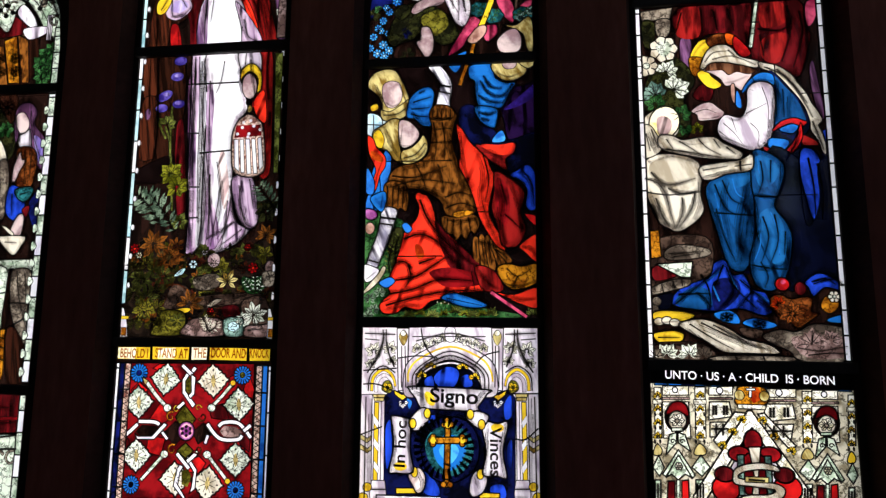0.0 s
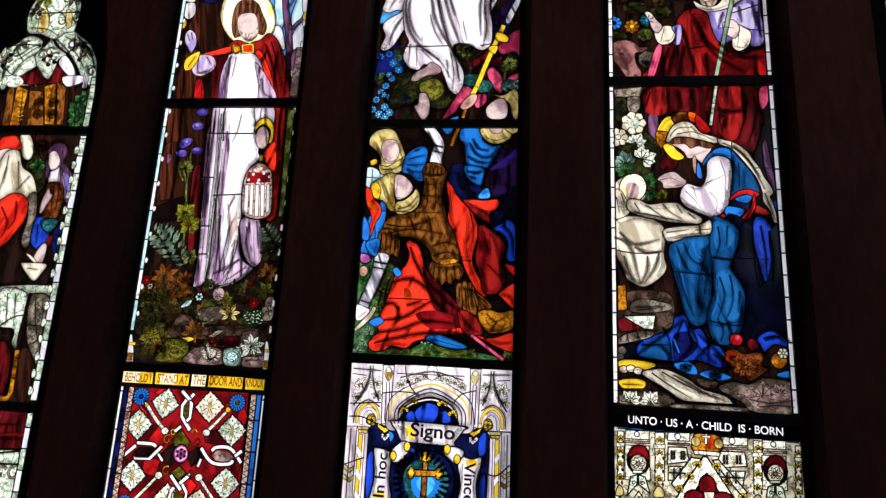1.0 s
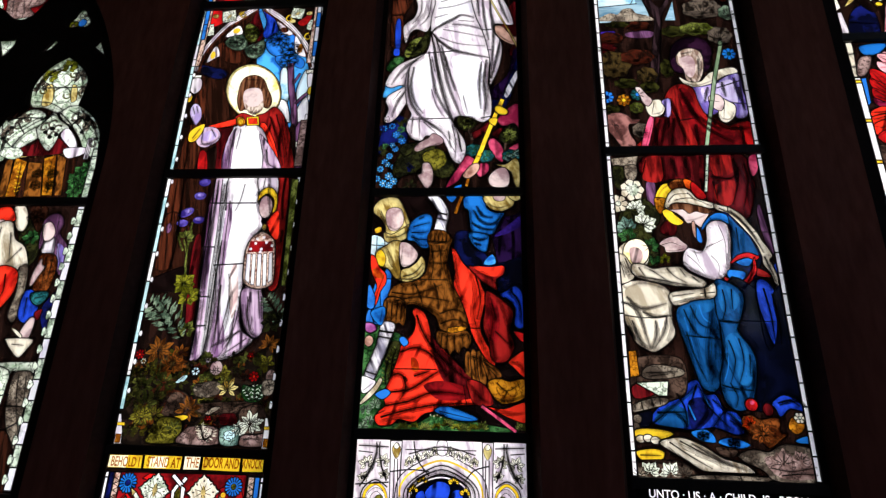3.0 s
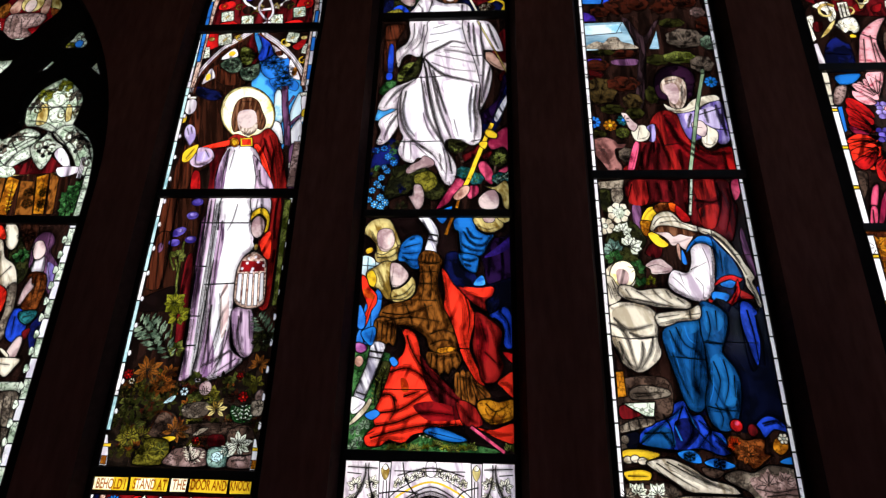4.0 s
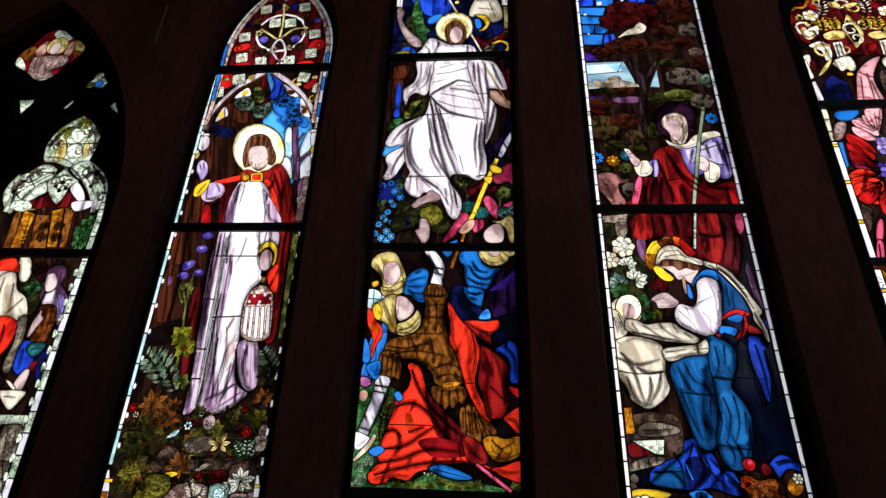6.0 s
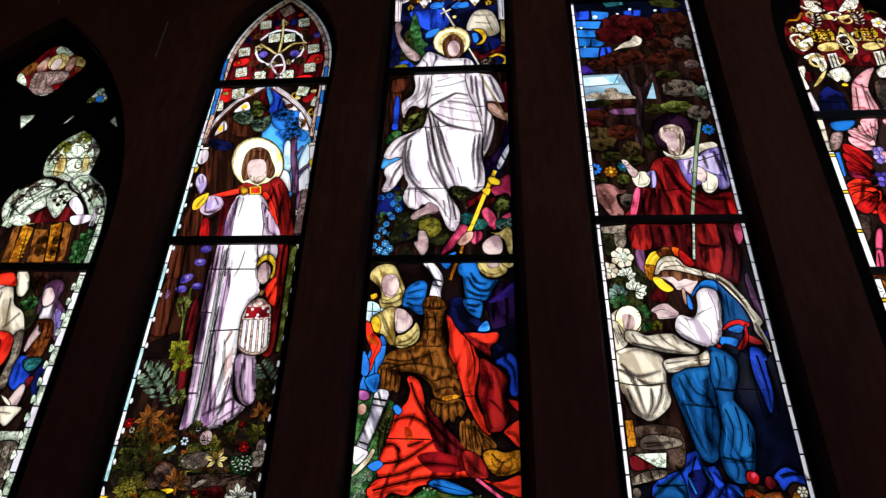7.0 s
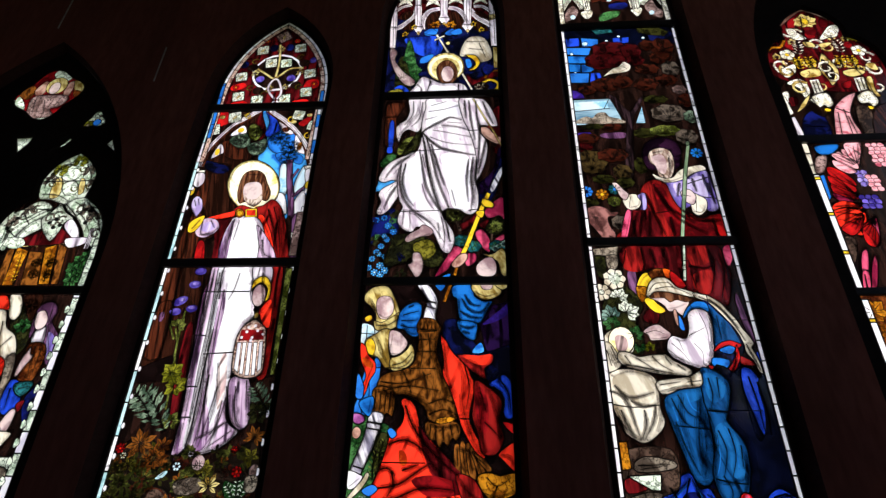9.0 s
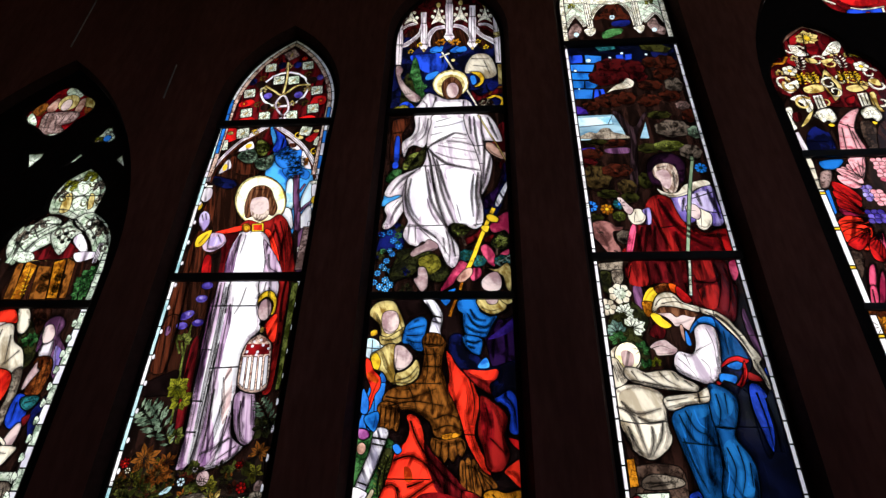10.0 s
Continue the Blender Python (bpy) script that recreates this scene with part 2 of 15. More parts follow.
GLASS = {
    "white": tint("white", "efe9f1", "b4a6b8", streak=(2.2, 0.35), scale=7, low=0.34, high=0.60, lean=8, drawn="folds", pitch=4.5),
    "linen": tint("linen_white", "f0e8f0", "b0a0b2", streak=(2.4, 0.5), scale=8, low=0.32, high=0.58, lean=12),
    "lilacpale": tint("pale_lilac", "d8ccf0", "a08cc4", streak=(2, 0.5), scale=9),
    "greyhair": tint("grey_hair", "d8c8ba", "7c6458", streak=(3, 1), scale=16),
    "plumdark": tint("dark_plum", "2a1228", "0c040c", scale=10),
    "violetdark": tint("dark_violet", "43289a", "1c0f4c", scale=10),
    "staffgreen": tint("pale_staff", "a8bc9c", "5c7458", streak=(1, 0.3), scale=10),
    "marianlight": tint("mid_blue", "1a5f9e", "0c3a6a", streak=(1.6, 0.6), scale=7, low=0.3, high=0.6, lean=15),
    "creamlight": tint("light_cream", "e2dac8", "b0a48e", streak=(2.6, 0.7), scale=7, lean=25),
    "midnight": tint("midnight_blue", "05081c", "020308", scale=8),
    "gilt": tint("silver_stain_gilt", "e6d084", "86661f", scale=14, low=0.32, high=0.58),
    "soil": tint("dark_soil", "241a14", "0c0806", scale=14),
    "hedge": tint("hedge_green", "5a5e2a", "22260c", scale=20),
    "russet": tint("russet_leaf", "7a4418", "301606", scale=20),
    "autumn": tint("dull_russet", "40190f", "160906", scale=22, low=0.36, high=0.6),
    "wine": tint("wine_red", "420c0e", "180405", scale=18, low=0.36, high=0.6),
    "mossdull": tint("dull_moss", "303012", "101005", scale=22, low=0.36, high=0.6),
    "greyleaf": tint("grey_leaf", "665a50", "1e1814", scale=24, low=0.38, high=0.6),
    "brownleaf": tint("brown_leaf", "48391e", "171008", scale=24, low=0.38, high=0.6),
    "trunk": tint("dusky_trunk", "3c2a30", "140c0e", streak=(4, 0.5), scale=10),
    "oxpink": tint("dusty_pink", "9c6a66", "50302e", scale=12),
    "pure": tint("pure_white", "f6f6fc", "d8d2e4", streak=(2, 0.5), scale=7, low=0.3, high=0.55),
    "mauve": tint("mauve", "d8bcd8", "7a5580", streak=(3.2, 0.3), scale=7, low=0.33, high=0.6, lean=8, drawn="folds", pitch=5),
    "plum": tint("plum", "8a5c88", "3a2038", streak=(3.0, 0.3), scale=7, lean=8, drawn="folds", pitch=5),
    "flesh": tint("pale_flesh", "dcc6c4", "94767c", scale=8, low=0.36, high=0.62),
    "tan": tint("tan_flesh", "c9a090", "7c5248", scale=10),
    "umber": tint("umber", "241410", "0a0504", streak=(2.5, 0.5), scale=9),
    "black": tint("black_flashed", "140a0a", "060303", scale=9),
    "wood": tint("brown_wood", "562818", "220e08", streak=(6, 0.4), scale=8, lean=10),
    "darkwood": tint("dark_brown_wood", "32180f", "140805", streak=(6, 0.4), scale=8, lean=10),
    "crimson": tint("crimson", "9c1e1c", "420809", streak=(2.5, 0.5), scale=8, low=0.32, high=0.6, drawn="folds", pitch=4),
    "scarlet": tint("scarlet", "f03420", "a81410", streak=(2.2, 0.5), scale=7, low=0.25, high=0.5, lean=-20, drawn="folds", pitch=3.5),
    "ruby": tint("ruby", "8e1218", "42060a", scale=7),
    "red": tint("red", "d01c1c", "780c10", scale=6),
    "maroon": tint("maroon", "6a1218", "2c0608", streak=(2.5, 0.5), scale=8, drawn="folds", pitch=4),
    "blue": tint("blue", "2a78d8", "14418e", scale=8, low=0.3, high=0.55),
    "azure": tint("azure", "1e70c8", "0c3a7c", scale=9, low=0.3, high=0.55),
    "cobalt": tint("cobalt", "2148d0", "0a1858", streak=(1.4, 0.7), scale=8, low=0.3, high=0.6, drawn="folds", pitch=4),
    "navy": tint("navy", "141c66", "05071c", scale=8),
    "night": tint("night", "10164a", "04050f", scale=8),
    "marian": tint("deep_blue", "124a84", "051e3c", streak=(1.6, 0.6), scale=6, low=0.28, high=0.55, lean=15, drawn="folds", pitch=3.5),
    "sky": tint("sky", "4aa8f4", "1a5cb4", scale=9, low=0.28, high=0.5),
    "palesky": tint("pale_sky", "d8f0fc", "7cc0e4", scale=9, low=0.25, high=0.5),
    "aqua": tint("aqua", "c8ecf4", "86bcc8", scale=9, low=0.25, high=0.5),
    "gold": tint("gold", "e8c22c", "a0721a", scale=12, low=0.28, high=0.5),
    "halo": tint("halo", "fff6d0", "e8d070", scale=14, low=0.28, high=0.45),
    "amber": tint("amber", "d08a20", "7a420c", scale=12, drawn="cells", pitch=26),
    "brass": tint("brass", "d6c682", "7a6026", streak=(2, 0.8), scale=12, low=0.34, high=0.62, lean=25),
    "bronze": tint("bronze", "8c5420", "3a1e08", streak=(2, 1), scale=18, low=0.34, high=0.64),
    "pale": tint("pale_green", "e2e8da", "9aa890", scale=14, low=0.3, high=0.5, drawn="cells", pitch=26),
    "leafheart": tint("tan_stain", "c8b070", "8a7a48", scale=20),
    "cream": tint("cream", "e6decc", "94866e", streak=(2.6, 0.7), scale=7, low=0.30, high=0.58, lean=25),
    "haze": tint("hazy_sky", "a4c6d8", "5c88a4", streak=(0.4, 2), scale=8, low=0.3, high=0.6),
    "ivory": tint("ivory", "ddd6c0", "847a62", scale=14, low=0.34, high=0.62, drawn="cells", pitch=18),
    "lace": tint("cream_lace", "fbf8ea", "c8c0a0", scale=16, low=0.3, high=0.5, drawn="cells", pitch=24),
    "greenwhite": tint("green_white", "e8f4e2", "9cb498", scale=16, low=0.32, high=0.55, drawn="cells", pitch=20),
    "stone": tint("grey_stone", "a09484", "4a4038", scale=12, drawn="cells", pitch=26),
    "pinkstone": tint("pink_stone", "b09490", "604a46", scale=12, drawn="cells", pitch=24),
    "greystone": tint("cool_stone", "90b0a4", "44605a", scale=12, drawn="cells", pitch=24),
    "earth": tint("brown_earth", "57443a", "221814", scale=12, drawn="cells", pitch=22),
    "moss": tint("moss", "323418", "12130a", scale=14, drawn="cells", pitch=30),
    "leaf": tint("leaf_green", "7c8440", "33380f", scale=16, drawn="cells", pitch=30),
    "lime": tint("yellow_green", "a0a030", "50520f", scale=14, drawn="cells", pitch=30),
    "fern": tint("fern_green", "8aa088", "3c5040", scale=16, drawn="cells", pitch=30),
    "green": tint("mid_green", "4a8048", "163818", scale=14, drawn="cells", pitch=30),
    "teal": tint("teal", "2e7a80", "0e3438", scale=10, drawn="cells", pitch=26),
    "olive": tint("olive", "7a7428", "38340c", scale=10, drawn="cells", pitch=26),
    "rust": tint("rust", "8a4a20", "3c1808", scale=18, drawn="cells", pitch=28),
    "flame": tint("orange", "e86018", "8a2008", scale=12),
    "pink": tint("rose_pink", "e85a80", "8c1c40", scale=8, drawn="folds", pitch=4),
    "pinkfeather": tint("pink_feather", "f4b0b8", "b0485c", streak=(1, 2), scale=12, low=0.3, high=0.55),
    "violet": tint("violet", "6a5abc", "2c2070", scale=14),
    "lilac": tint("lilac", "b8aae8", "6a58a8", streak=(2, 0.5), scale=9, drawn="folds", pitch=5),
    "purple": tint("purple", "281240", "0c0414", scale=9, drawn="folds", pitch=4),
    "magenta": tint("magenta", "c070b8", "6c2a68", scale=16),
    "blush": tint("blush_white", "f0e0de", "bc9c9c", streak=(2.2, 0.4), scale=7, low=0.3, high=0.6, lean=-20, drawn="folds", pitch=5),
    "hair": tint("brown_hair", "7a5038", "33190e", streak=(4, 0.6), scale=12),
    "steel": tint("steel", "f4f2fc", "8c88a0", streak=(3, 0.6), scale=8, low=0.3, high=0.55, lean=25, drawn="folds", pitch=5),
    "straw": tint("pink_lace", "e8c8b8", "8a5a50", scale=30, low=0.35, high=0.5, drawn="cells", pitch=40),
}

LETTER_BROWN = thin_enamel()
LEAD = solid("lead_came_metal", (0.012, 0.011, 0.012), 0.75, 0.0, 90)
IRON = solid("black_iron", (0.022, 0.018, 0.018), 0.7, 0.0, 60)
PAINT = solid("brown_black_enamel", (0.012, 0.008, 0.006), 0.8, 0.0, 120)
PIPE = solid("pale_metal_conduit", (0.6, 0.55, 0.5), 0.5, 0.3, 40)
STONE = solid("black_painted_tracery", (0.022, 0.015, 0.014), 0.85, 0.0, 25)
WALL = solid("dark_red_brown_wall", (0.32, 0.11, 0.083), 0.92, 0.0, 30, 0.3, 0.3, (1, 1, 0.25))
# reveal colour with the shade of the recess put in, darker than the wall
REVEAL = solid("shade_dark_reveal", (0.075, 0.034, 0.028), 0.92, 0.0, 30, 0.3, 0.3)
ROOM = solid("limewashed_plaster", (0.62, 0.52, 0.45), 0.9, 0.0, 8)
FLOOR = solid("dark_floorboards", (0.11, 0.06, 0.035), 0.5, 0.0, 6, 0.4, 0.3, (0.2, 3, 1))
CEIL = solid("dark_timber_ceiling", (0.05, 0.028, 0.018), 0.7, 0.0, 8)


# ---- shape helpers ----
def spline(pts, closed=True, n=5):
    """A smooth curve through the points."""
    out, k = [], len(pts)
    for i in range(k if closed else k - 1):
        if closed:
            a, b, c, d = (pts[(i + j) % k] for j in (-1, 0, 1, 2))
        else:
            a, b, c, d = (pts[min(max(i + j, 0), k - 1)] for j in (-1, 0, 1, 2))
        for s in range(n):
            u = s / n
            out.append(tuple(0.5 * (2 * b[q] + (c[q] - a[q]) * u + (2 * a[q] - 5 * b[q] + 4 * c[q] - d[q]) * u * u
                                    + (3 * b[q] - a[q] - 3 * c[q] + d[q]) * u ** 3) for q in (0, 1)))
    if not closed:
        out.append(tuple(pts[-1]))
    return out


def ring(cx, cz, rx, rz=None, n=20, turn=0.0, wave=0.0, lobes=0):
    """An ellipse, or with wave and lobes a rosette, round (cx, cz)."""
    rz = rx if rz is None else rz
    c, s, out = math.cos(radians(turn)), math.sin(radians(turn)), []
    for i in range(n):
        a = 2 * math.pi * i / n
        k = 1 + wave * math.cos(lobes * a)
        x, z = rx * k * math.cos(a), rz * k * math.sin(a)
        out.append((cx + c * x - s * z, cz + s * x + c * z))
    return out


def band(path, width, end=None):
    """A strip along a path, tapering from width to end."""
    end = width if end is None else end
    left, right, k = [], [], len(path)
    for i, (x, z) in enumerate(path):
        a, b = path[max(i - 1, 0)], path[min(i + 1, k - 1)]
        dx, dz = b[0] - a[0], b[1] - a[1]
        d = math.hypot(dx, dz) or 1.0
        w = 0.5 * (width + (end - width) * i / max(k - 1, 1))
        left.append((x - dz / d * w, z + dx / d * w)); right.append((x + dz / d * w, z - dx / d * w))
    return left + right[::-1]


def box(bm, x0, x1, y0, y1, z0, z1):
    v = [bm.verts.new((x, y, z)) for x in (x0, x1) for y in (y0, y1) for z in (z0, z1)]
    for f in ((0, 1, 3, 2), (4, 6, 7, 5), (0, 4, 5, 1), (2, 3, 7, 6), (0, 2, 6, 4), (1, 5, 7, 3)):
        bm.faces.new([v[i] for i in f])


def part(name, bm, material, parent=None, label=""):
    me = bpy.data.meshes.new(name)
    bmesh.ops.recalc_face_normals(bm, faces=bm.faces)
    bm.to_mesh(me); bm.free()
    for m in (material if isinstance(material, (list, tuple)) else [material]):
        me.materials.append(m)
    ob = new(name, me)
    ob.parent = parent
    return tagged(ob, label)


def pointed(x0, x1, z0, spring, apex, n=10):
    """Outline of a lancet opening with a pointed arch."""
    cx, w, h = (x0 + x1) / 2, (x1 - x0) / 2, apex - spring
    r = (w * w + h * h) / (2 * w)
    right = []
    for i in range(n + 1):
        a = math.asin(min(1.0, h / r)) * i / n
        right.append((x1 - r + r * math.cos(a), spring + r * math.sin(a)))
    left = [(2 * cx - x, z) for x, z in right[:-1]][::-1]
    return [(x0, z0), (x1, z0)] + right + left


def widened(outline, d):
    """The outline moved outwards by d."""
    out, k = [], len(outline)
    for i in range(k):
        a, b, c = Vector(outline[i - 1]), Vector(outline[i]), Vector(outline[(i + 1) % k])
        e1, e2 = (b - a).normalized(), (c - b).normalized()
        n1, n2 = Vector((e1.y, -e1.x)), Vector((e2.y, -e2.x))
        m = (n1 + n2).normalized()
        p = b + m * d / max(0.4, m.dot(n1))
        out.append((p.x, p.y))
    return out


def arrangement(faces, spans=None):
    """Splits overlapping outlines into triangles; each triangle goes with the last outline that covers it.
    spans: the heights between which each outline counts."""
    from mathutils import geometry
    verts, loops = [], []
    for f in faces:
        area = sum(f[i - 1][0] * f[i][1] - f[i][0] * f[i - 1][1] for i in range(len(f)))
        f = f if area > 0 else f[::-1]
        loops.append(list(range(len(verts), len(verts) + len(f))))
        verts += [Vector(p) for p in f]
    v, e, t, ov, oe, of = geometry.delaunay_2d_cdt(verts, [], loops, 0, 1e-5)
    xy = np.array([(p.x, p.y) for p in v])
    mid = xy[np.array(t)].mean(axis=1)
    top, inside = np.full(len(t), -1), None
    for k, f in enumerate(faces):
        p = np.array(f)
        near = np.where((mid > p.min(axis=0)).all(axis=1) & (mid < p.max(axis=0)).all(axis=1))[0]
        if spans:
            near = near[(mid[near, 1] > spans[k][0]) & (mid[near, 1] < spans[k][1])]
        x, z = mid[near, 0][:, None], mid[near, 1][:, None]
        q = np.roll(p, -1, axis=0)
        dz = np.where(q[:, 1] == p[:, 1], 1e-9, q[:, 1] - p[:, 1])
        cross = ((p[:, 1] > z) != (q[:, 1] > z)) & (x < p[:, 0] + (z - p[:, 1]) * (q[:, 0] - p[:, 0]) / dz)
        hit = near[cross.sum(axis=1) % 2 == 1]
        top[hit] = k
        if k == 0:
            inside = hit
    return v, t, [int(k) for k in top], [int(i) for i in inside]


def slab_with_holes(bm, outer, holes, levels):
    """A plate with openings; levels: (y, how much wider the openings are there), from the room outwards."""
    def side(y, g):
        rims = [widened(h, g) if g else h for h in holes]
        v, t, top, _ = arrangement([outer] + rims)
        vs = [bm.verts.new((p.x, y, p.y)) for p in v]
        for tri, k in zip(t, top):
            if k == 0:
                bm.faces.new([vs[i] for i in tri])
    side(*levels[0]); side(*levels[-1])
    for hole in holes + [outer]:
        rings = []
        for y, g in levels:
            rings.append([bm.verts.new((x, y, z)) for x, z in (widened(hole, g) if g and hole is not outer else hole)])
        for ra, rb in zip(rings, rings[1:]):
            for i in range(len(ra)):
                j = (i + 1) % len(ra)
                bm.faces.new((ra[i], ra[j], rb[j], rb[i]))
    bmesh.ops.remove_doubles(bm, verts=bm.verts, dist=1e-5)


# ---- stained glass windows ----
ART = {}          # window -> list of (material, outline, lead width)
STROKES = {}      # window -> list of painted strokes
SHADES = {}       # window -> list of soft matting: path, width, thickness
HEIGHTS = [(-9, 99)]   # the panel that is being drawn, from its foot to its top


def zone(low, high):
    HEIGHTS.append((low, high))



def glass(win, colour, pts, lead=5, smooth=True):
    """One piece of glass in the window: its outline in metres on the wall; lead in millimetres, 0 for a painted tone."""
    ART.setdefault(win, []).append((colour, spline(pts, True, 4) if smooth else list(pts), lead * 1.3, HEIGHTS[-1], smooth))


def stroke(win, pts, w=4, end=None, smooth=True):
    """A brushed line of dark enamel, w millimetres wide, thinning to end."""
    STROKES.setdefault(win, []).append((spline(pts, False, 4) if smooth else list(pts), w * 0.002, (w if end is None else end) * 0.002))


def cut(win, pts, w=6):
    """A lead line across several pieces."""
    ART.setdefault(win, []).append(("lead", band(spline(pts, False, 4) if len(pts) > 2 else pts, w * 0.0016), 0, HEIGHTS[-1]))


def shade(win, pts, w=30, d=0.6):
    """Soft brown matting along a fold, w millimetres wide, thickest in the middle."""
    SHADES.setdefault(win, []).append((spline(pts, False, 4), w * 0.001, d))
    if w >= 18:
        path = spline(pts, False, 5)
        n = len(path)
        for u, first, last in ((0.30, 0.10, 0.78), (-0.30, 0.22, 0.92), (0.52, 0.3, 0.66), (-0.5, 0.42, 0.72)):
            rim = band(path, 2 * abs(u) * w * 0.001)
            side = rim[:n] if u > 0 else rim[n:][::-1]
            hatch = side[int(first * n):max(int(first * n) + 2, int(last * n))]
            STROKES.setdefault(win, []).append((hatch, 0.0030, 0.0012))


def brush(bm, path, width, density, count, z0=-9, z1=99, x0=-99, x1=99):
    """A soft stroke: thick in the middle of its width, nothing at its rims."""
    layer = bm.verts.layers.float.get("enamel") or bm.verts.layers.float.new("enamel")
    closed = len(path) > 3 and math.dist(path[0], path[-1]) < 1e-4
    ol, k = band(path, width), len(path)
    y = -0.0004 - 4e-6 * (count % 320)
    rows = []
    for i in range(k):
        fade = 1.0 if closed else min(1.0, 0.35 + 2.2 * min(i, k - 1 - i) / max(1, k - 1))
        row = []
        for (x, z), d in ((ol[i], 0.0), (path[i], density * fade), (ol[2 * k - 1 - i], 0.0)):
            p = bm.verts.new((min(max(x, x0), x1), y, min(max(z, z0), z1)))
            p[layer] = d
            row.append(p)
        rows.append(row)
    for p, q in zip(rows, rows[1:]):
        for j in (0, 1):
            bm.faces.new((p[j], q[j], q[j + 1], p[j + 1]))


def window(name, label, outline, ground, bars, rim_width=0.025):
    """Panes, lead cames, painted lines and iron bars of one light."""
    x0, x1 = min(p[0] for p in outline), max(p[0] for p in outline)
    z0, z1 = min(p[1] for p in outline), max(p[1] for p in outline)
    shapes = [(ground, outline, 5, (-9, 99))] + ART.get(name, [])
    for a, b in bars:
        shapes.append(("lead", [(x0 - 0.05, a), (x1 + 0.05, a), (x1 + 0.05, b), (x0 - 0.05, b)], 0, (-9, 99)))
    v, tris, top, keep = arrangement([s[1] for s in shapes], [s[3] for s in shapes])
    edges = {}
    for i in keep:
        t = tris[i]
        for a, b in ((t[0], t[1]), (t[1], t[2]), (t[2], t[0])):
            edges.setdefault((min(a, b), max(a, b)), []).append(i)
    group = {i: i for i in keep}

    def root(i):
        while group[i] != i:
            group[i] = group[group[i]]
            i = group[i]
        return i
    for e, two in edges.items():
        if len(two) == 2 and top[two[0]] == top[two[1]]:
            group[root(two[0])] = root(two[1])
    pieces = {}
    for i in keep:
        pieces.setdefault(root(i), []).append(i)
    win = tagged(new("window_" + name, None), label, "stained glass window", "", "structure")
    # frame of black iron round the glass
    bm = bmesh.new()
    rim, inner = widened(outline, rim_width), widened(outline, -0.004)
    for y, sgn in ((-0.012, 1), (0.03, -1)):
        a = [bm.verts.new((x, y, z)) for x, z in rim]; b = [bm.verts.new((x, y, z)) for x, z in inner]
        for i in range(len(a)):
            j = (i + 1) % len(a)
            bm.faces.new((a[i], a[j], b[j], b[i]))
    for ln in (rim, inner):
        a = [bm.verts.new((x, -0.012, z)) for x, z in ln]; b = [bm.verts.new((x, 0.03, z)) for x, z in ln]
        for i in range(len(a)):
            j = (i + 1) % len(a)
            bm.faces.new((a[i], a[j], b[j], b[i]))
    bmesh.ops.remove_doubles(bm, verts=bm.verts, dist=1e-5)
    part("window_frame", bm, STONE, win)
    for a, b in bars:
        bm = bmesh.new()
        box(bm, x0 - 0.01, x1 + 0.01, -0.026, -0.004, a, b)
        bmesh.ops.bevel(bm, geom=bm.edges[:], offset=0.004, segments=2, affect='EDGES')
        part("saddle_bar", bm, IRON, win)
    # panels between the bars, each holding its own panes
    cuts = [z0 - 1] + [(a + b) / 2 for a, b in bars] + [z1 + 1]
    cames = [bmesh.new() for _ in cuts[1:]]

    def panel_of(z):
        for k in range(len(cuts) - 1):
            if z < cuts[k + 1]:
                return k
        return len(cuts) - 2
    for (a, b), two in edges.items():
        if len(two) == 2 and root(two[0]) == root(two[1]):
            continue
        w = max(shapes[top[i]][2] if i != -1 else 0 for i in ([max(two, key=lambda q: top[q])])) / 1000
        if len(two) == 1:
            w = 0.008
        if w <= 0:
            continue
        p, q = v[a], v[b]
        d = (q - p).normalized()
        s = Vector((-d.y, d.x)) * w / 2
        p, q = p - d * w * 0.25, q + d * w * 0.25
        bm = cames[panel_of((p.y + q.y) / 2)]
        ids = [bm.verts.new((c.x, y, c.y)) for c, y in ((p - s, -0.0022), (p, -0.0046), (p + s, -0.0022), (q - s, -0.0022), (q, -0.0046), (q + s, -0.0022))]
        bm.faces.new((ids[0], ids[3], ids[4], ids[1])); bm.faces.new((ids[1], ids[4], ids[5], ids[2]))
    for r, members in pieces.items():
        if shapes[top[r]][0] == "lead":
            for i in members:
                c = (v[tris[i][0]] + v[tris[i][1]] + v[tris[i][2]]) / 3
                bm = cames[panel_of(c.y)]
                for y in (-0.003, 0.0):
                    bm.faces.new([bm.verts.new((v[k].x, y, v[k].y)) for k in tris[i]])
    strokes = [bmesh.new() for _ in cuts[1:]]
    for path, w, e in STROKES.get(name, []):
        ol = band(path, w, e)
        k = len(path)
        bm = strokes[panel_of(sum(p[1] for p in path) / k)]
        ids = [bm.verts.new((x, -0.0018, z)) for x, z in ol]
        for i in range(k - 1):
            bm.faces.new((ids[i], ids[i + 1], ids[2 * k - 2 - i], ids[2 * k - 1 - i]))
    # soft matting along the painted folds and along the leads of the larger pieces
    washes = [bmesh.new() for _ in cuts[1:]]
    count = 0
    for path, w, e in STROKES.get(name, []):
        if w > 0.0055:
            brush(washes[panel_of(sum(p[1] for p in path) / len(path))], path, w * 4.2, 0.62, count)
            count += 1
    for path, w, d in SHADES.get(name, []):
        k = panel_of(sum(p[1] for p in path) / len(path))
        brush(washes[k], path, w, d, count, max(z0, cuts[k]), min(z1, cuts[k + 1]), x0, x1)
        count += 1
    links = {}
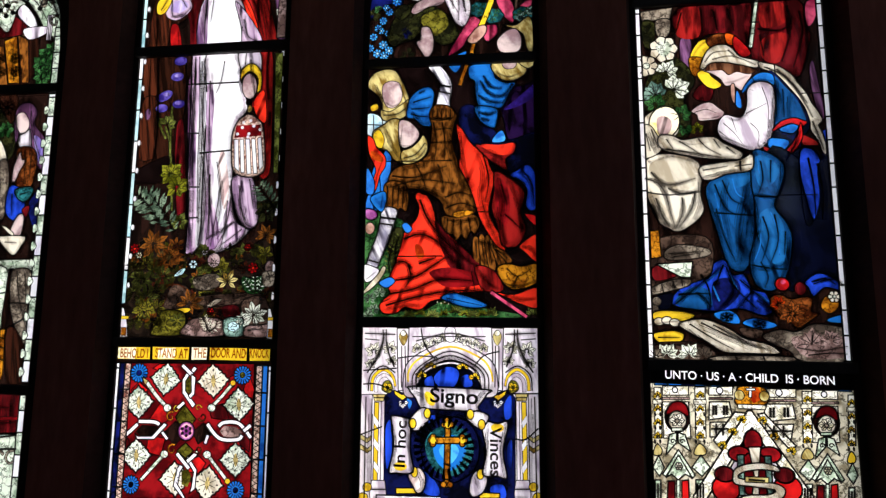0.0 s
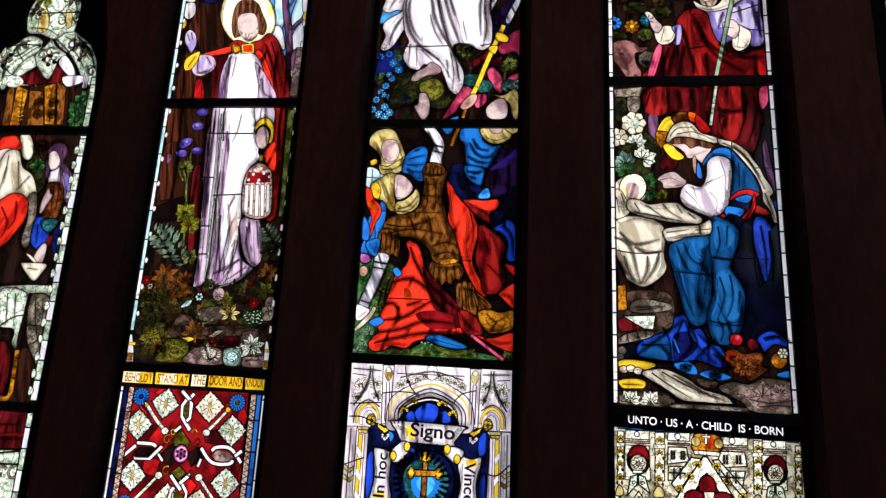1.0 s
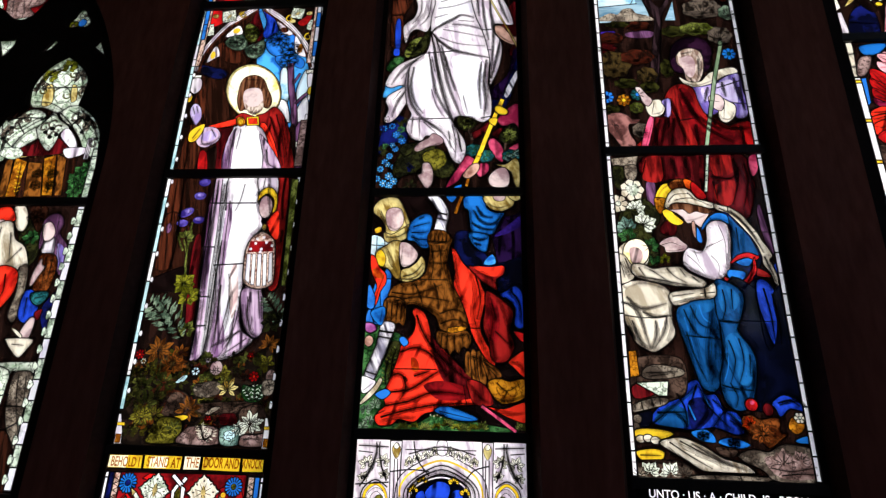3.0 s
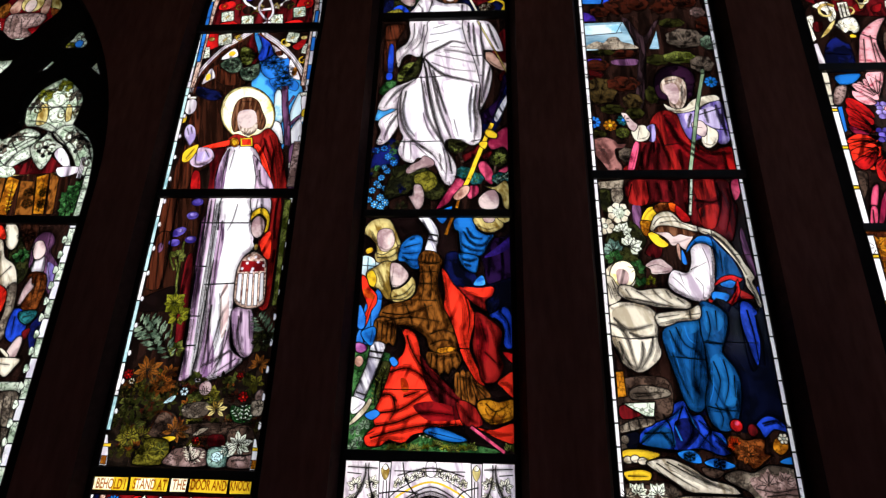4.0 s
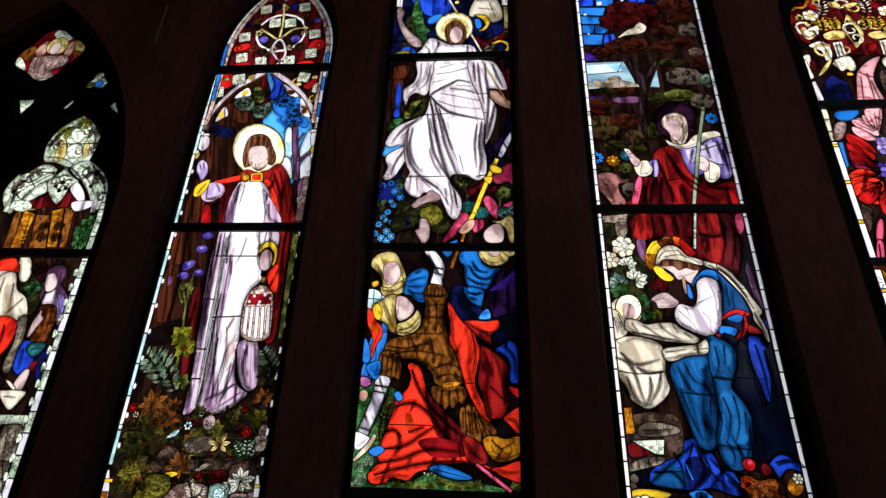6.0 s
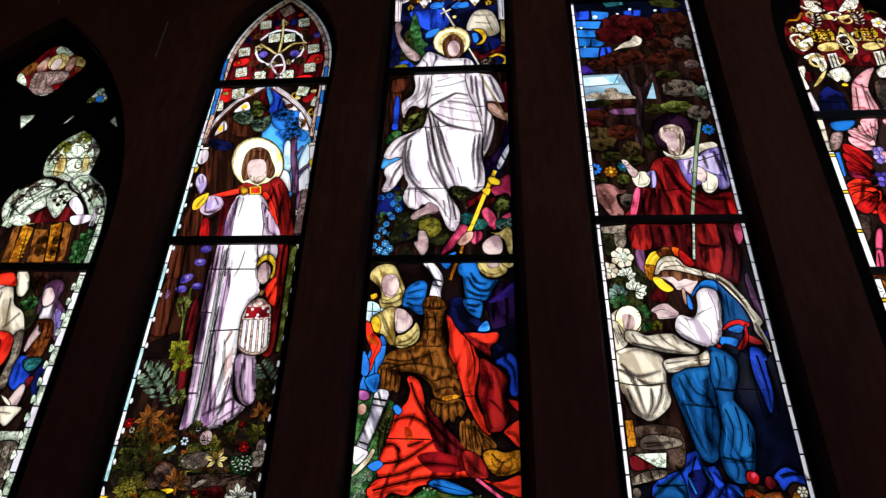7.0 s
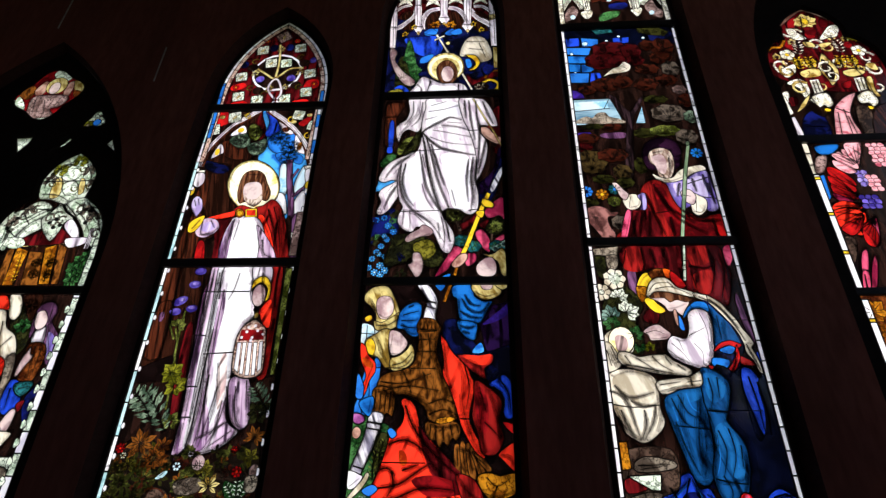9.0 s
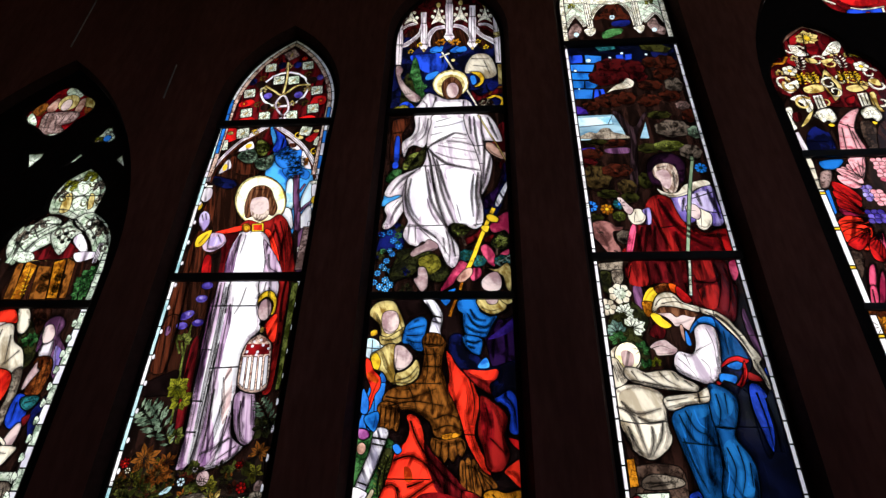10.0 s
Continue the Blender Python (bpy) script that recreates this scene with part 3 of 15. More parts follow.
    for (a, b), two in edges.items():
        if len(two) == 2 and root(two[0]) != root(two[1]):
            k = max(top[two[0]], top[two[1]])
            if len(shapes[k]) > 4 and shapes[k][4] and shapes[k][2] >= 6:
                links.setdefault(k, {}).setdefault(a, []).append(b)
                links[k].setdefault(b, []).append(a)
    for k, near in links.items():
        pts = np.array(shapes[k][1])
        size = math.sqrt(float(np.ptp(pts[:, 0]) * np.ptp(pts[:, 1])))
        reach = min(0.075, max(0.02, 0.30 * size))
        ends = [a for a in near if len(near[a]) != 2] + list(near)
        used = set()
        for a in ends:
            for b in near[a]:
                if (min(a, b), max(a, b)) in used:
                    continue
                chain = [a, b]
                used.add((min(a, b), max(a, b)))
                while len(near[chain[-1]]) == 2:
                    nxt = [c for c in near[chain[-1]] if c != chain[-2]]
                    if not nxt or (min(chain[-1], nxt[0]), max(chain[-1], nxt[0])) in used:
                        break
                    used.add((min(chain[-1], nxt[0]), max(chain[-1], nxt[0])))
                    chain.append(nxt[0])
                line = [(v[c].x, v[c].y) for c in chain]
                brush(washes[panel_of(sum(p[1] for p in line) / len(line))], line, reach, 0.66, count, z0, z1, x0, x1)
                count += 1
    panels = []
    for k, (bm, bs) in enumerate(zip(cames, strokes)):
        pan = part("glass_panel", bm, LEAD, win, "lead cames holding coloured glass")
        panels.append(pan)
        if bs.verts:
            part("painted_lines", bs, PAINT, pan, "dark enamel lines fired on the glass")
        else:
            bs.free()
        if len(washes[k].verts):
            part("enamel_matting", washes[k], WASH, pan, "thin brown matting brushed on the glass")
        else:
            washes[k].free()
    for owner, z, ob in LETTERS:
        if owner == name:
            ob.parent = panels[panel_of(z)]
    # the 300 largest panes are objects of their own; the small slips between them are joined, panel by panel
    def extent(r):
        return sum(abs((v[tris[i][1]] - v[tris[i][0]]).cross(v[tris[i][2]] - v[tris[i][0]])) for i in pieces[r])
    order = sorted((r for r in pieces if shapes[top[r]][0] != "lead"), key=extent, reverse=True)

    def sheet(members):
        idx = sorted({k for i in members for k in tris[i]})
        at = {k: j for j, k in enumerate(idx)}
        n = len(idx)
        vs = [(v[k].x, 0.0, v[k].y) for k in idx] + [(v[k].x, 0.003, v[k].y) for k in idx]
        front = [tuple(at[k] for k in tris[i]) for i in members]
        return vs, front, [(c + n, b + n, a + n) for a, b, c in front], sum(v[k].y for k in idx) / n
    rest = {}
    for rank, r in enumerate(order):
        colour = shapes[top[r]][0]
        vs, front, back, zc = sheet(pieces[r])
        k = panel_of(zc)
        if rank >= 300:
            rest.setdefault(k, []).append((colour, vs, front, back))
            continue
        me = bpy.data.meshes.new("pane")
        me.from_pydata(vs, [], front + back)
        me.materials.append(GLASS[colour]); me.materials.append(BACK)
        me.polygons.foreach_set("material_index", [0] * len(front) + [1] * len(back))
        me.update()
        new("pane", me).parent = panels[k]
    for k, many in rest.items():
        vs, faces, mats, slots = [], [], [], {}
        for colour, pv, front, back in many:
            slot = slots.setdefault(colour, len(slots) + 1)
            faces += [tuple(q + len(vs) for q in f) for f in front + back]
            mats += [slot] * len(front) + [0] * len(back)
            vs += pv
        me = bpy.data.meshes.new("small_panes")
        me.from_pydata(vs, [], faces)
        me.materials.append(BACK)
        for colour in slots:
            me.materials.append(GLASS[colour])
        me.polygons.foreach_set("material_index", mats)
        me.update()
        slips = new("small_panes", me)
        slips.parent = panels[k]
        tagged(slips, "small slips of coloured glass between the larger panes", "", "", "stuff")
    return win


def leaning(outline, start, full, shift):
    """The outline with its head out of true: shifted sideways between two heights."""
    x0, x1 = outline[0][0], outline[1][0]
    pts = outline[:2] + [(x1, start)] + outline[2:] + [(x0, start)]
    return [(x + shift * min(1.0, max(0.0, (z - start) / (full - start))), z) for x, z in pts]


OUT_L = leaning(pointed(-1.232, -0.436, 0.05, 3.98, 4.730), 3.40, 4.1, 0.024)
OUT_C = pointed(-0.010, 0.792, 0.05, 4.66, 5.28)
OUT_R = pointed(1.256, 2.068, 0.05, 4.90, 5.62)


def cusped(cx, half, foot, spring, low, neck, lobe, apex):
    """Outline of a light with a trefoil head: low, neck and lobe are (half width, height)."""
    side = [(half, foot), (half, spring)]
    side += spline([(half, spring), (low[0] + 0.02, (spring + low[1]) / 2), low, ((low[0] + neck[0]) / 2, low[1] + 0.55 * (neck[1] - low[1]) + 0.03), neck], False, 4)[1:]
    side += spline([neck, lobe, (lobe[0] * 0.6, (lobe[1] + apex) / 2 + 0.02), (0.0, apex)], False, 4)[1:]
    return [(cx + x, z) for x, z in side] + [(cx - x, z) for x, z in side[::-1][1:]]


OUT_FL = cusped(-2.07, 0.385, 0.05, 2.72, (0.352, 2.95), (0.17, 3.135), (0.185, 3.31), 3.50)
OUT_FR = cusped(2.98, 0.358, 0.05, 3.90, (0.350, 4.20), (0.203, 4.345), (0.196, 4.46), 4.64)
OUT_QUATREFOIL = ring(-2.515, 4.05, 0.235, 0.225, 48, 10, 0.12, 4)
OUT_TREFOIL = ring(-2.06, 3.785, 0.072, 0.072, 36, 90, 0.25, 3)
OUT_ROUNDEL = ring(3.49, 5.03, 0.32, 0.32, 48, 45, 0.08, 4)
OUT_DAGGERS = [[(-2.535, 3.50), (-2.47, 3.60), (-2.465, 3.65), (-2.60, 3.645)],
               [(-2.27, 3.52), (-2.20, 3.56), (-2.165, 3.61), (-2.20, 3.635)],
               [(-1.82, 3.495), (-1.878, 3.622), (-1.915, 3.57)]]
FLANK = [OUT_FL, OUT_FR, OUT_QUATREFOIL, OUT_TREFOIL, OUT_ROUNDEL] + OUT_DAGGERS


# ---- the wall with its openings, and the room behind the camera ----
ARCH_W = pointed(-3.40, -1.635, 0.03, 2.70, 4.44, 16)
ARCH_E = pointed(2.56, 4.42, 0.03, 3.95, 5.62, 16)
bm = bmesh.new()
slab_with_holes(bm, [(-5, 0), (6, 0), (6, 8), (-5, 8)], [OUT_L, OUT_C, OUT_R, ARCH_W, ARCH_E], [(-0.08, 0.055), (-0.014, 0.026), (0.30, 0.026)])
# faces inside the openings get the shade-darkened colour
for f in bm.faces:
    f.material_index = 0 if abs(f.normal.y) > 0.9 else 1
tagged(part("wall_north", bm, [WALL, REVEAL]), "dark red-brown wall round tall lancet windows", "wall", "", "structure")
for nm, arch, lights in (("tracery_west", ARCH_W, [OUT_FL, OUT_QUATREFOIL, OUT_TREFOIL] + OUT_DAGGERS), ("tracery_east", ARCH_E, [OUT_FR, OUT_ROUNDEL])):
    bm = bmesh.new()
    slab_with_holes(bm, widened(arch, 0.02), lights, [(-0.022, 0.014), (-0.010, 0.004), (0.06, 0.004)])
    tagged(part(nm, bm, STONE), "black painted stone tracery between the lights", "tracery", "", "structure")
# unseen plain lancets, added to the eastern side wall to brighten the dim room
added_lancets = [pointed(y, y + 1.3, 3.0, 5.7, 6.8) for y in (-3.4, -6.0, -8.6)]
for nm, at, hand in (("wall_west", -5.0, -1), ("wall_east", 6.0, 1)):
    bm = bmesh.new()
    slab_with_holes(bm, [(-12, 0), (0.3, 0), (0.3, 8), (-12, 8)], added_lancets if hand > 0 else [], [(0.0, 0.12), (0.15, 0.0), (0.3, 0.0)])
    for p in bm.verts:
        p.co = (at + hand * p.co.y, p.co.x, p.co.z)
    tagged(part(nm, bm, ROOM), "plain limewashed church wall with unseen lancets added for light" if hand > 0 else "plain limewashed church wall", "wall", "", "structure")
bm = bmesh.new(); box(bm, -5.2, 6.2, -12.2, -12, 0, 8)
tagged(part("wall_south", bm, ROOM), "plain limewashed church wall", "wall", "", "structure")
bm = bmesh.new(); box(bm, -5.2, 6.2, -12.2, 0.3, -0.2, 0)
tagged(part("floor", bm, FLOOR), "dark timber floor of the church", "floor", "", "structure")
bm = bmesh.new(); box(bm, -5.2, 6.2, -12.2, 0.3, 8, 8.2)
tagged(part("ceiling", bm, CEIL), "dark timber ceiling high above", "ceiling", "", "structure")
bm = bmesh.new(); box(bm, -400, 400, -400, 400, -0.9, -0.5)
tagged(part("ground", bm, solid("grass_ground", (0.06, 0.08, 0.03), 0.9, 0, 2)), "level grass ground outside the church", "ground", "", "structure")

# thin pale conduits on the wall beside the western tracery
for x, low, high in ((-2.62, 4.66, 7.9), (-1.665, 4.06, 4.40)):
    bm = bmesh.new()
    bmesh.ops.create_cone(bm, cap_ends=True, segments=8, radius1=0.005, radius2=0.005, depth=high - low, matrix=Matrix.Translation((x, -0.086, (low + high) / 2)))
    tagged(part("wall_conduit", bm, PIPE), "thin pale metal conduit fixed upright on the wall", "conduit", "conduits on the wall")

# ---- drawing the glass: flowers, leaves, borders, letters ----
def leafspray(win, x, z, r, colour="leaf", n=6, turn=90, span=300, slim=0.32, lead=2):
    """Leaves fanning out from a point."""
    for i in range(n):
        a = radians(turn - span / 2 + span * (i + 0.5) / n)
        k = r * (0.8 + 0.3 * ((i * 7) % 5) / 5)
        c, s = math.cos(a), math.sin(a)
        pts = [(0.12, 0), (0.4, slim * 0.75), (0.65, slim), (0.85, slim * 0.45), (1.02, 0), (0.85, -slim * 0.45), (0.65, -slim), (0.4, -slim * 0.75)]
        glass(win, colour, [(x + k * (u * c - w * s), z + k * (u * s + w * c)) for u, w in pts], lead, False)
        stroke(win, [(x + k * 0.2 * c, z + k * 0.2 * s), (x + k * 0.85 * c, z + k * 0.85 * s)], 2.5, 1)


def bush(win, x, z, r, colour="leaf", dark="moss", n=9):
    """A round clump of foliage with painted sprigs."""
    glass(win, dark, ring(x, z, r * 1.1, r * 0.85, 24, 0, 0.07, 7), 4, False)
    for i in range(n):
        a = i * 2.399963
        k = r * 0.85 * math.sqrt((i + 0.5) / n)
        leafspray(win, x + k * math.cos(a), z + 0.8 * k * math.sin(a), r * 0.34, colour, 4, 90 + 40 * math.sin(i * 3.1), 240, 0.3, 0)


def clump(win, x, z, rx, rz, colour, n=7):
    """A rounded clump of leaves with veins and a dark underside."""
    glass(win, colour, ring(x, z, rx, rz, 28, 0, 0.07, 7), 3, False)
    for i in range(n):
        a = math.pi * (0.05 + 0.9 * i / (n - 1))
        mid = (x + 0.45 * rx * math.cos(a + 0.15), z - 0.55 * rz + 0.75 * rz * math.sin(a + 0.15))
        tip = (x + 0.86 * rx * math.cos(a), z - 0.55 * rz + 1.35 * rz * math.sin(a))
        stroke(win, [(x, z - 0.6 * rz), mid, tip], 2.4, 1.2)
        for side in (0.22, -0.22):
            stroke(win, [mid, (x + 0.72 * rx * math.cos(a + side), z - 0.55 * rz + 1.1 * rz * math.sin(a + side))], 1.8, 0.9)
    shade(win, [(x - 0.8 * rx, z - 0.5 * rz), (x, z - 0.8 * rz), (x + 0.8 * rx, z - 0.5 * rz)], 900 * rz, 0.7)


def sprigs(win, x, z, r, n=7):
    """Brushed dark twigs on a leafy piece."""
    for i in range(n):
        a = 2 * math.pi * i / n + 0.4
        mid = (x + 0.5 * r * math.cos(a + 0.25), z + 0.4 * r * math.sin(a + 0.25))
        tip = (x + 0.95 * r * math.cos(a), z + 0.75 * r * math.sin(a))
        stroke(win, [(x, z), mid, tip], 4, 1.5)
        for w in (0.5, -0.5):
            stroke(win, [mid, (x + 0.85 * r * math.cos(a + w * 0.8), z + 0.68 * r * math.sin(a + w * 0.8))], 3, 1.2)


def daisy(win, x, z, r, petal="blue", heart="gold", n=14):
    """A round flower with scalloped rim."""
    glass(win, petal, ring(x, z, r, r, 4 * n, 0, 0.09, n), 4, False)
    glass(win, heart, ring(x, z, r * 0.32, r * 0.32, 12), 3, False)
    for i in range(n):
        a = 2 * math.pi * (i + 0.5) / n
        stroke(win, [(x + 0.45 * r * math.cos(a), z + 0.45 * r * math.sin(a)), (x + 0.92 * r * math.cos(a), z + 0.92 * r * math.sin(a))], 2.5, 3.5)


def vineleaf(win, x, z, r, turn=0, colour="pale", lead=6):
    """A square frilled leaf with dark eyes and veins."""
    pts = []
    for i in range(48):
        a = 2 * math.pi * i / 48
        k = r / max(abs(math.cos(a)), abs(math.sin(a))) ** 0.85
        k *= 1 + 0.06 * math.cos(a * 16)
        t = a + radians(turn)
        pts.append((x + k * math.cos(t), z + k * math.sin(t)))
    glass(win, colour, pts, lead, False)
    glass(win, "leafheart", [(x + r * u * math.cos(radians(turn + d)), z + r * u * math.sin(radians(turn + d))) for u, d in ((0.55, 225), (0.2, 315), (0.5, 45), (0.2, 135))], 0)
    for i in range(8):
        a = radians(turn + 45 * i + 20)
        stroke(win, [(x + 0.2 * r * math.cos(a), z + 0.2 * r * math.sin(a)), (x + 0.75 * r * math.cos(a + 0.1), z + 0.75 * r * math.sin(a + 0.1))], 2.2, 1)
        a += 0.4
        glass(win, "lead", ring(x + 0.82 * r * math.cos(a), z + 0.82 * r * math.sin(a), r * 0.1, r * 0.06, 8, math.degrees(a)), 0, False)


def fern(win, pts, w, colour="fern", n=9, lead=0):
    """A frond: leaflets in pairs along a bent rib."""
    path = spline(pts, False, 8)
    for i in range(1, n + 1):
        k = min(len(path) - 2, int((len(path) - 1) * i / (n + 1)))
        (x, z), (x2, z2) = path[k], path[k + 1]
        a = math.atan2(z2 - z, x2 - x)
        size = w * (0.55 + 0.45 * math.sin(math.pi * i / (n + 1)))
        for sgn in (1, -1):
            b = a + sgn * 1.05
            c, s = math.cos(b), math.sin(b)
            glass(win, colour, [(x + size * (u * c - v * s), z + size * (u * s + v * c)) for u, v in ((0.05, 0), (0.5, 0.15), (1, 0), (0.5, -0.15))], lead, False)
    stroke(win, pts, 4, 2)


def ribbon(win, pts, w, colour="white", lead=5):
    """A strip of glass along a bent line."""
    path = spline(pts, False, 5) if len(pts) > 2 else pts
    glass(win, colour, band(path, w), lead, False)
    if colour in ("white", "lace") and w > 0.022:
        ol, k = band(path, w * 0.4), len(path)
        stroke(win, ol[:k], 2, 2, False)
        stroke(win, ol[k:], 2, 2, False)


def edging(win, x0, x1, z0, z1, step, colours, gap=None):
    """A border of small upright pieces; gap: colour of a little square between them."""
    z, i = z0, 0
    while z < z1 - 0.004:
        top = min(z + step, z1)
        glass(win, colours[i % len(colours)], [(x0, z), (x1, z), (x1, top), (x0, top)], 6, False)
        if gap and top < z1:
            glass(win, gap, [(x0, top - 0.02), (x1, top - 0.02), (x1, top + 0.02), (x0, top + 0.02)], 6, False)
        z, i = top, i + 1


def arched_edging(win, outline, inset, width, colour, pieces=22):
    """A border that follows the arch of the light above the springing."""
    a, b = widened(outline, -inset), widened(outline, -inset - width)
    k = len(a)
    for i in range(2, k):
        j = (i + 1) % k
        if j == 1:
            break
        if j == 0:
            break
        glass(win, colour, [a[i], a[j], b[j], b[i]], 5, False)


def scroll_line(win, x, z, r, turn=0, colour="gold"):
    """A small curled tendril."""
    pts = []
    for i in range(11):
        a = radians(turn) + i * 0.62
        k = r * (1 - i / 13)
        pts.append((x + k * math.cos(a), z + k * math.sin(a)))
    glass(win, colour, band(pts, r * 0.34, r * 0.2), 2, False)


def feathers(win, pts, w, colours, n=5, lead=3):
    """Overlapping long feathers from the first point towards a fan between the other two."""
    (x, z), (ax, az), (bx, bz) = pts
    for i in range(n):
        u = i / max(1, n - 1)
        tx, tz = ax + (bx - ax) * u, az + (bz - az) * u
        dx, dz = tx - x, tz - z
        d = math.hypot(dx, dz)
        nx, nz = -dz / d * w / 2, dx / d * w / 2
        glass(win, colours[i % len(colours)], [(x, z), (x + 0.5 * dx + nx, z + 0.5 * dz + nz), (x + 0.85 * dx + nx * 1.1, z + 0.85 * dz + nz * 1.1), (tx, tz),
                                              (x + 0.85 * dx - nx * 1.1, z + 0.85 * dz - nz * 1.1), (x + 0.5 * dx - nx, z + 0.5 * dz - nz)], lead)
        stroke(win, [(x + 0.15 * dx, z + 0.15 * dz), (x + 0.9 * dx, z + 0.9 * dz)], 3, 1.5)


def scales(win, x, z, r, colour="pinkfeather", rows=4, cols=3, lead=3):
    """Short round feathers in rows."""
    for j in range(rows):
        for i in range(cols):
            cx = x + (i - (cols - 1) / 2 + 0.25 * (j % 2)) * r * 0.9
            glass(win, colour, ring(cx, z - j * r * 0.75, r * 0.55, r * 0.5, 12), lead, False)


def letters(win, body, x, z, size, colour, width=None, turn=0.0, bold=0.0, depth=-0.0019):
    """Painted lettering on the glass, centred on (x, z)."""
    data = bpy.data.curves.new("lettering", 'FONT')
    data.body, data.size, data.align_x, data.align_y = body, size, 'CENTER', 'CENTER'
    data.offset = bold
    ob = bpy.data.objects.new("lettering", data)
    scene.collection.objects.link(ob)
    bpy.context.view_layer.update()
    me = bpy.data.meshes.new_from_object(ob.evaluated_get(bpy.context.evaluated_depsgraph_get()))
    bpy.data.objects.remove(ob)
    xs = [v.co.x for v in me.vertices]
    k = width / (max(xs) - min(xs)) if width else 1.0
    mid = (max(xs) + min(xs)) / 2
    c, s = math.cos(radians(turn)), math.sin(radians(turn))
    for v in me.vertices:
        u, w = (v.co.x - mid) * k, v.co.y
        v.co = (x + c * u - s * w, depth, z + s * u + c * w)
    me.materials.append(colour)
    LETTERS.append((win, z, new("lettering", me)))


def pierced_letters(win, body, x, z, size, width, rect):
    """A dark painted band in which the letters are left bare."""
    letters(win, body, x, z, size, PAINT, width, -1, 0.0004)
    ob = LETTERS.pop()[2]
    me = ob.data
    uses = {}
    for f in me.polygons:
        for e in f.edge_keys:
            uses[e] = uses.get(e, 0) + 1
    rims = []
    for (a, b), n in uses.items():
        if n == 1:
            p, q = me.vertices[a].co, me.vertices[b].co
            rims.append(((p.x, p.z), (q.x, q.z)))
    bpy.data.objects.remove(ob)
    from mathutils import geometry
    segments = list(zip(rect, rect[1:] + rect[:1])) + rims
    verts = [Vector(p) for s in segments for p in s]
    v, e, t, ov, oe, of = geometry.delaunay_2d_cdt(verts, [(2 * k, 2 * k + 1) for k in range(len(segments))], [], 0, 1e-6)
    bm = bmesh.new()
    for tri in t:
        cx, cz = sum(v[k].x for k in tri) / 3, sum(v[k].y for k in tri) / 3
        n = sum(1 for (ax, az), (bx, bz) in rims if (az > cz) != (bz > cz) and cx < ax + (cz - az) * (bx - ax) / (bz - az))
        if n % 2 == 0:
            bm.faces.new([bm.verts.new((v[k].x, -0.0019, v[k].y)) for k in tri])
    LETTERS.append((win, z, part("lettering", bm, PAINT, None, "white capitals left bare in a dark painted band")))


def thicket(win, x0, x1, z0, z1, n, colours, r=0.04, seed=1, lead=0):
    """Many small sprays of leaves strewn over a dark ground."""
    rng = random.Random(seed)
    for i in range(n):
        leafspray(win, rng.uniform(x0, x1), rng.uniform(z0, z1), r * rng.uniform(0.6, 1.25), colours[i % len(colours)], rng.choice((4, 5, 6)),
                  rng.uniform(40, 140), rng.uniform(160, 330), rng.uniform(0.2, 0.36), lead)


LETTERS = []

zone(1.176, 2.654)
# window 1: panel with the lantern, foot of the robe, flowers
glass("1", "darkwood", [(-1.216, 2.635), (-0.988, 2.639), (-0.967, 2.257), (-1.026, 2.033), (-1.213, 2.001), (-1.213, 2.258)], 5)
glass("1", "wood", [(-1.204, 2.628), (-1.122, 2.626), (-1.121, 2.425), (-1.193, 2.419)], 4)
glass("1", "wood", [(-1.191, 2.405), (-1.117, 2.405), (-1.118, 2.225), (-1.108, 2.096), (-1.199, 2.096), (-1.203, 2.258)], 4)
glass("1", "darkwood", [(-1.115, 2.626), (-1.04, 2.625), (-1.038, 2.391), (-1.084, 2.258), (-1.103, 2.324)], 4)
stroke("1", [(-1.129, 2.627), (-1.104, 2.258), (-1.113, 2.09)], 5, 5)
stroke("1", [(-1.17, 2.627), (-1.156, 2.324)], 3, 3)
glass("1", "black", [(-1.203, 2.032), (-1.007, 2.109), (-0.957, 2.002), (-1.015, 1.971), (-1.222, 1.963)], 4)
glass("1", "maroon", [(-0.999, 2.257), (-0.963, 2.274), (-0.934, 2.002), (-0.922, 1.76), (-0.96, 1.759), (-0.994, 2.033)], 4)
glass("1", "plum", [(-0.952, 2.492), (-0.941, 2.257), (-0.925, 2.002), (-0.91, 1.76), (-0.915, 1.609), (-0.881, 1.587), (-0.873, 1.76), (-0.887, 2.002), (-0.902, 2.257), (-0.912, 2.491)], 5)
glass("1", "crimson", [(-0.586, 2.625), (-0.507, 2.624), (-0.493, 2.386), (-0.49, 2.191), (-0.493, 1.998), (-0.547, 1.985), (-0.539, 2.128), (-0.539, 2.256), (-0.604, 2.347), (-0.57, 2.437), (-0.565, 2.556)], 5)
glass("1", "scarlet", [(-0.594, 2.367), (-0.543, 2.427), (-0.524, 2.321), (-0.529, 2.256), (-0.571, 2.288)], 3)
glass("1", "mauve", [(-0.934, 2.638), (-0.867, 2.637), (-0.857, 2.389), (-0.856, 2.128), (-0.843, 1.88), (-0.833, 1.702), (-0.857, 1.621), (-0.906, 1.589), (-0.908, 1.672), (-0.908, 1.819), (-0.924, 2.033), (-0.928, 2.257), (-0.933, 2.457)], 6)
glass("1", "pure", [(-0.893, 2.63), (-0.852, 2.629), (-0.843, 2.389), (-0.848, 2.16), (-0.84, 1.941), (-0.83, 1.761), (-0.836, 1.645), (-0.861, 1.65), (-0.866, 1.79), (-0.881, 2.002), (-0.89, 2.224), (-0.888, 2.423)], 0)
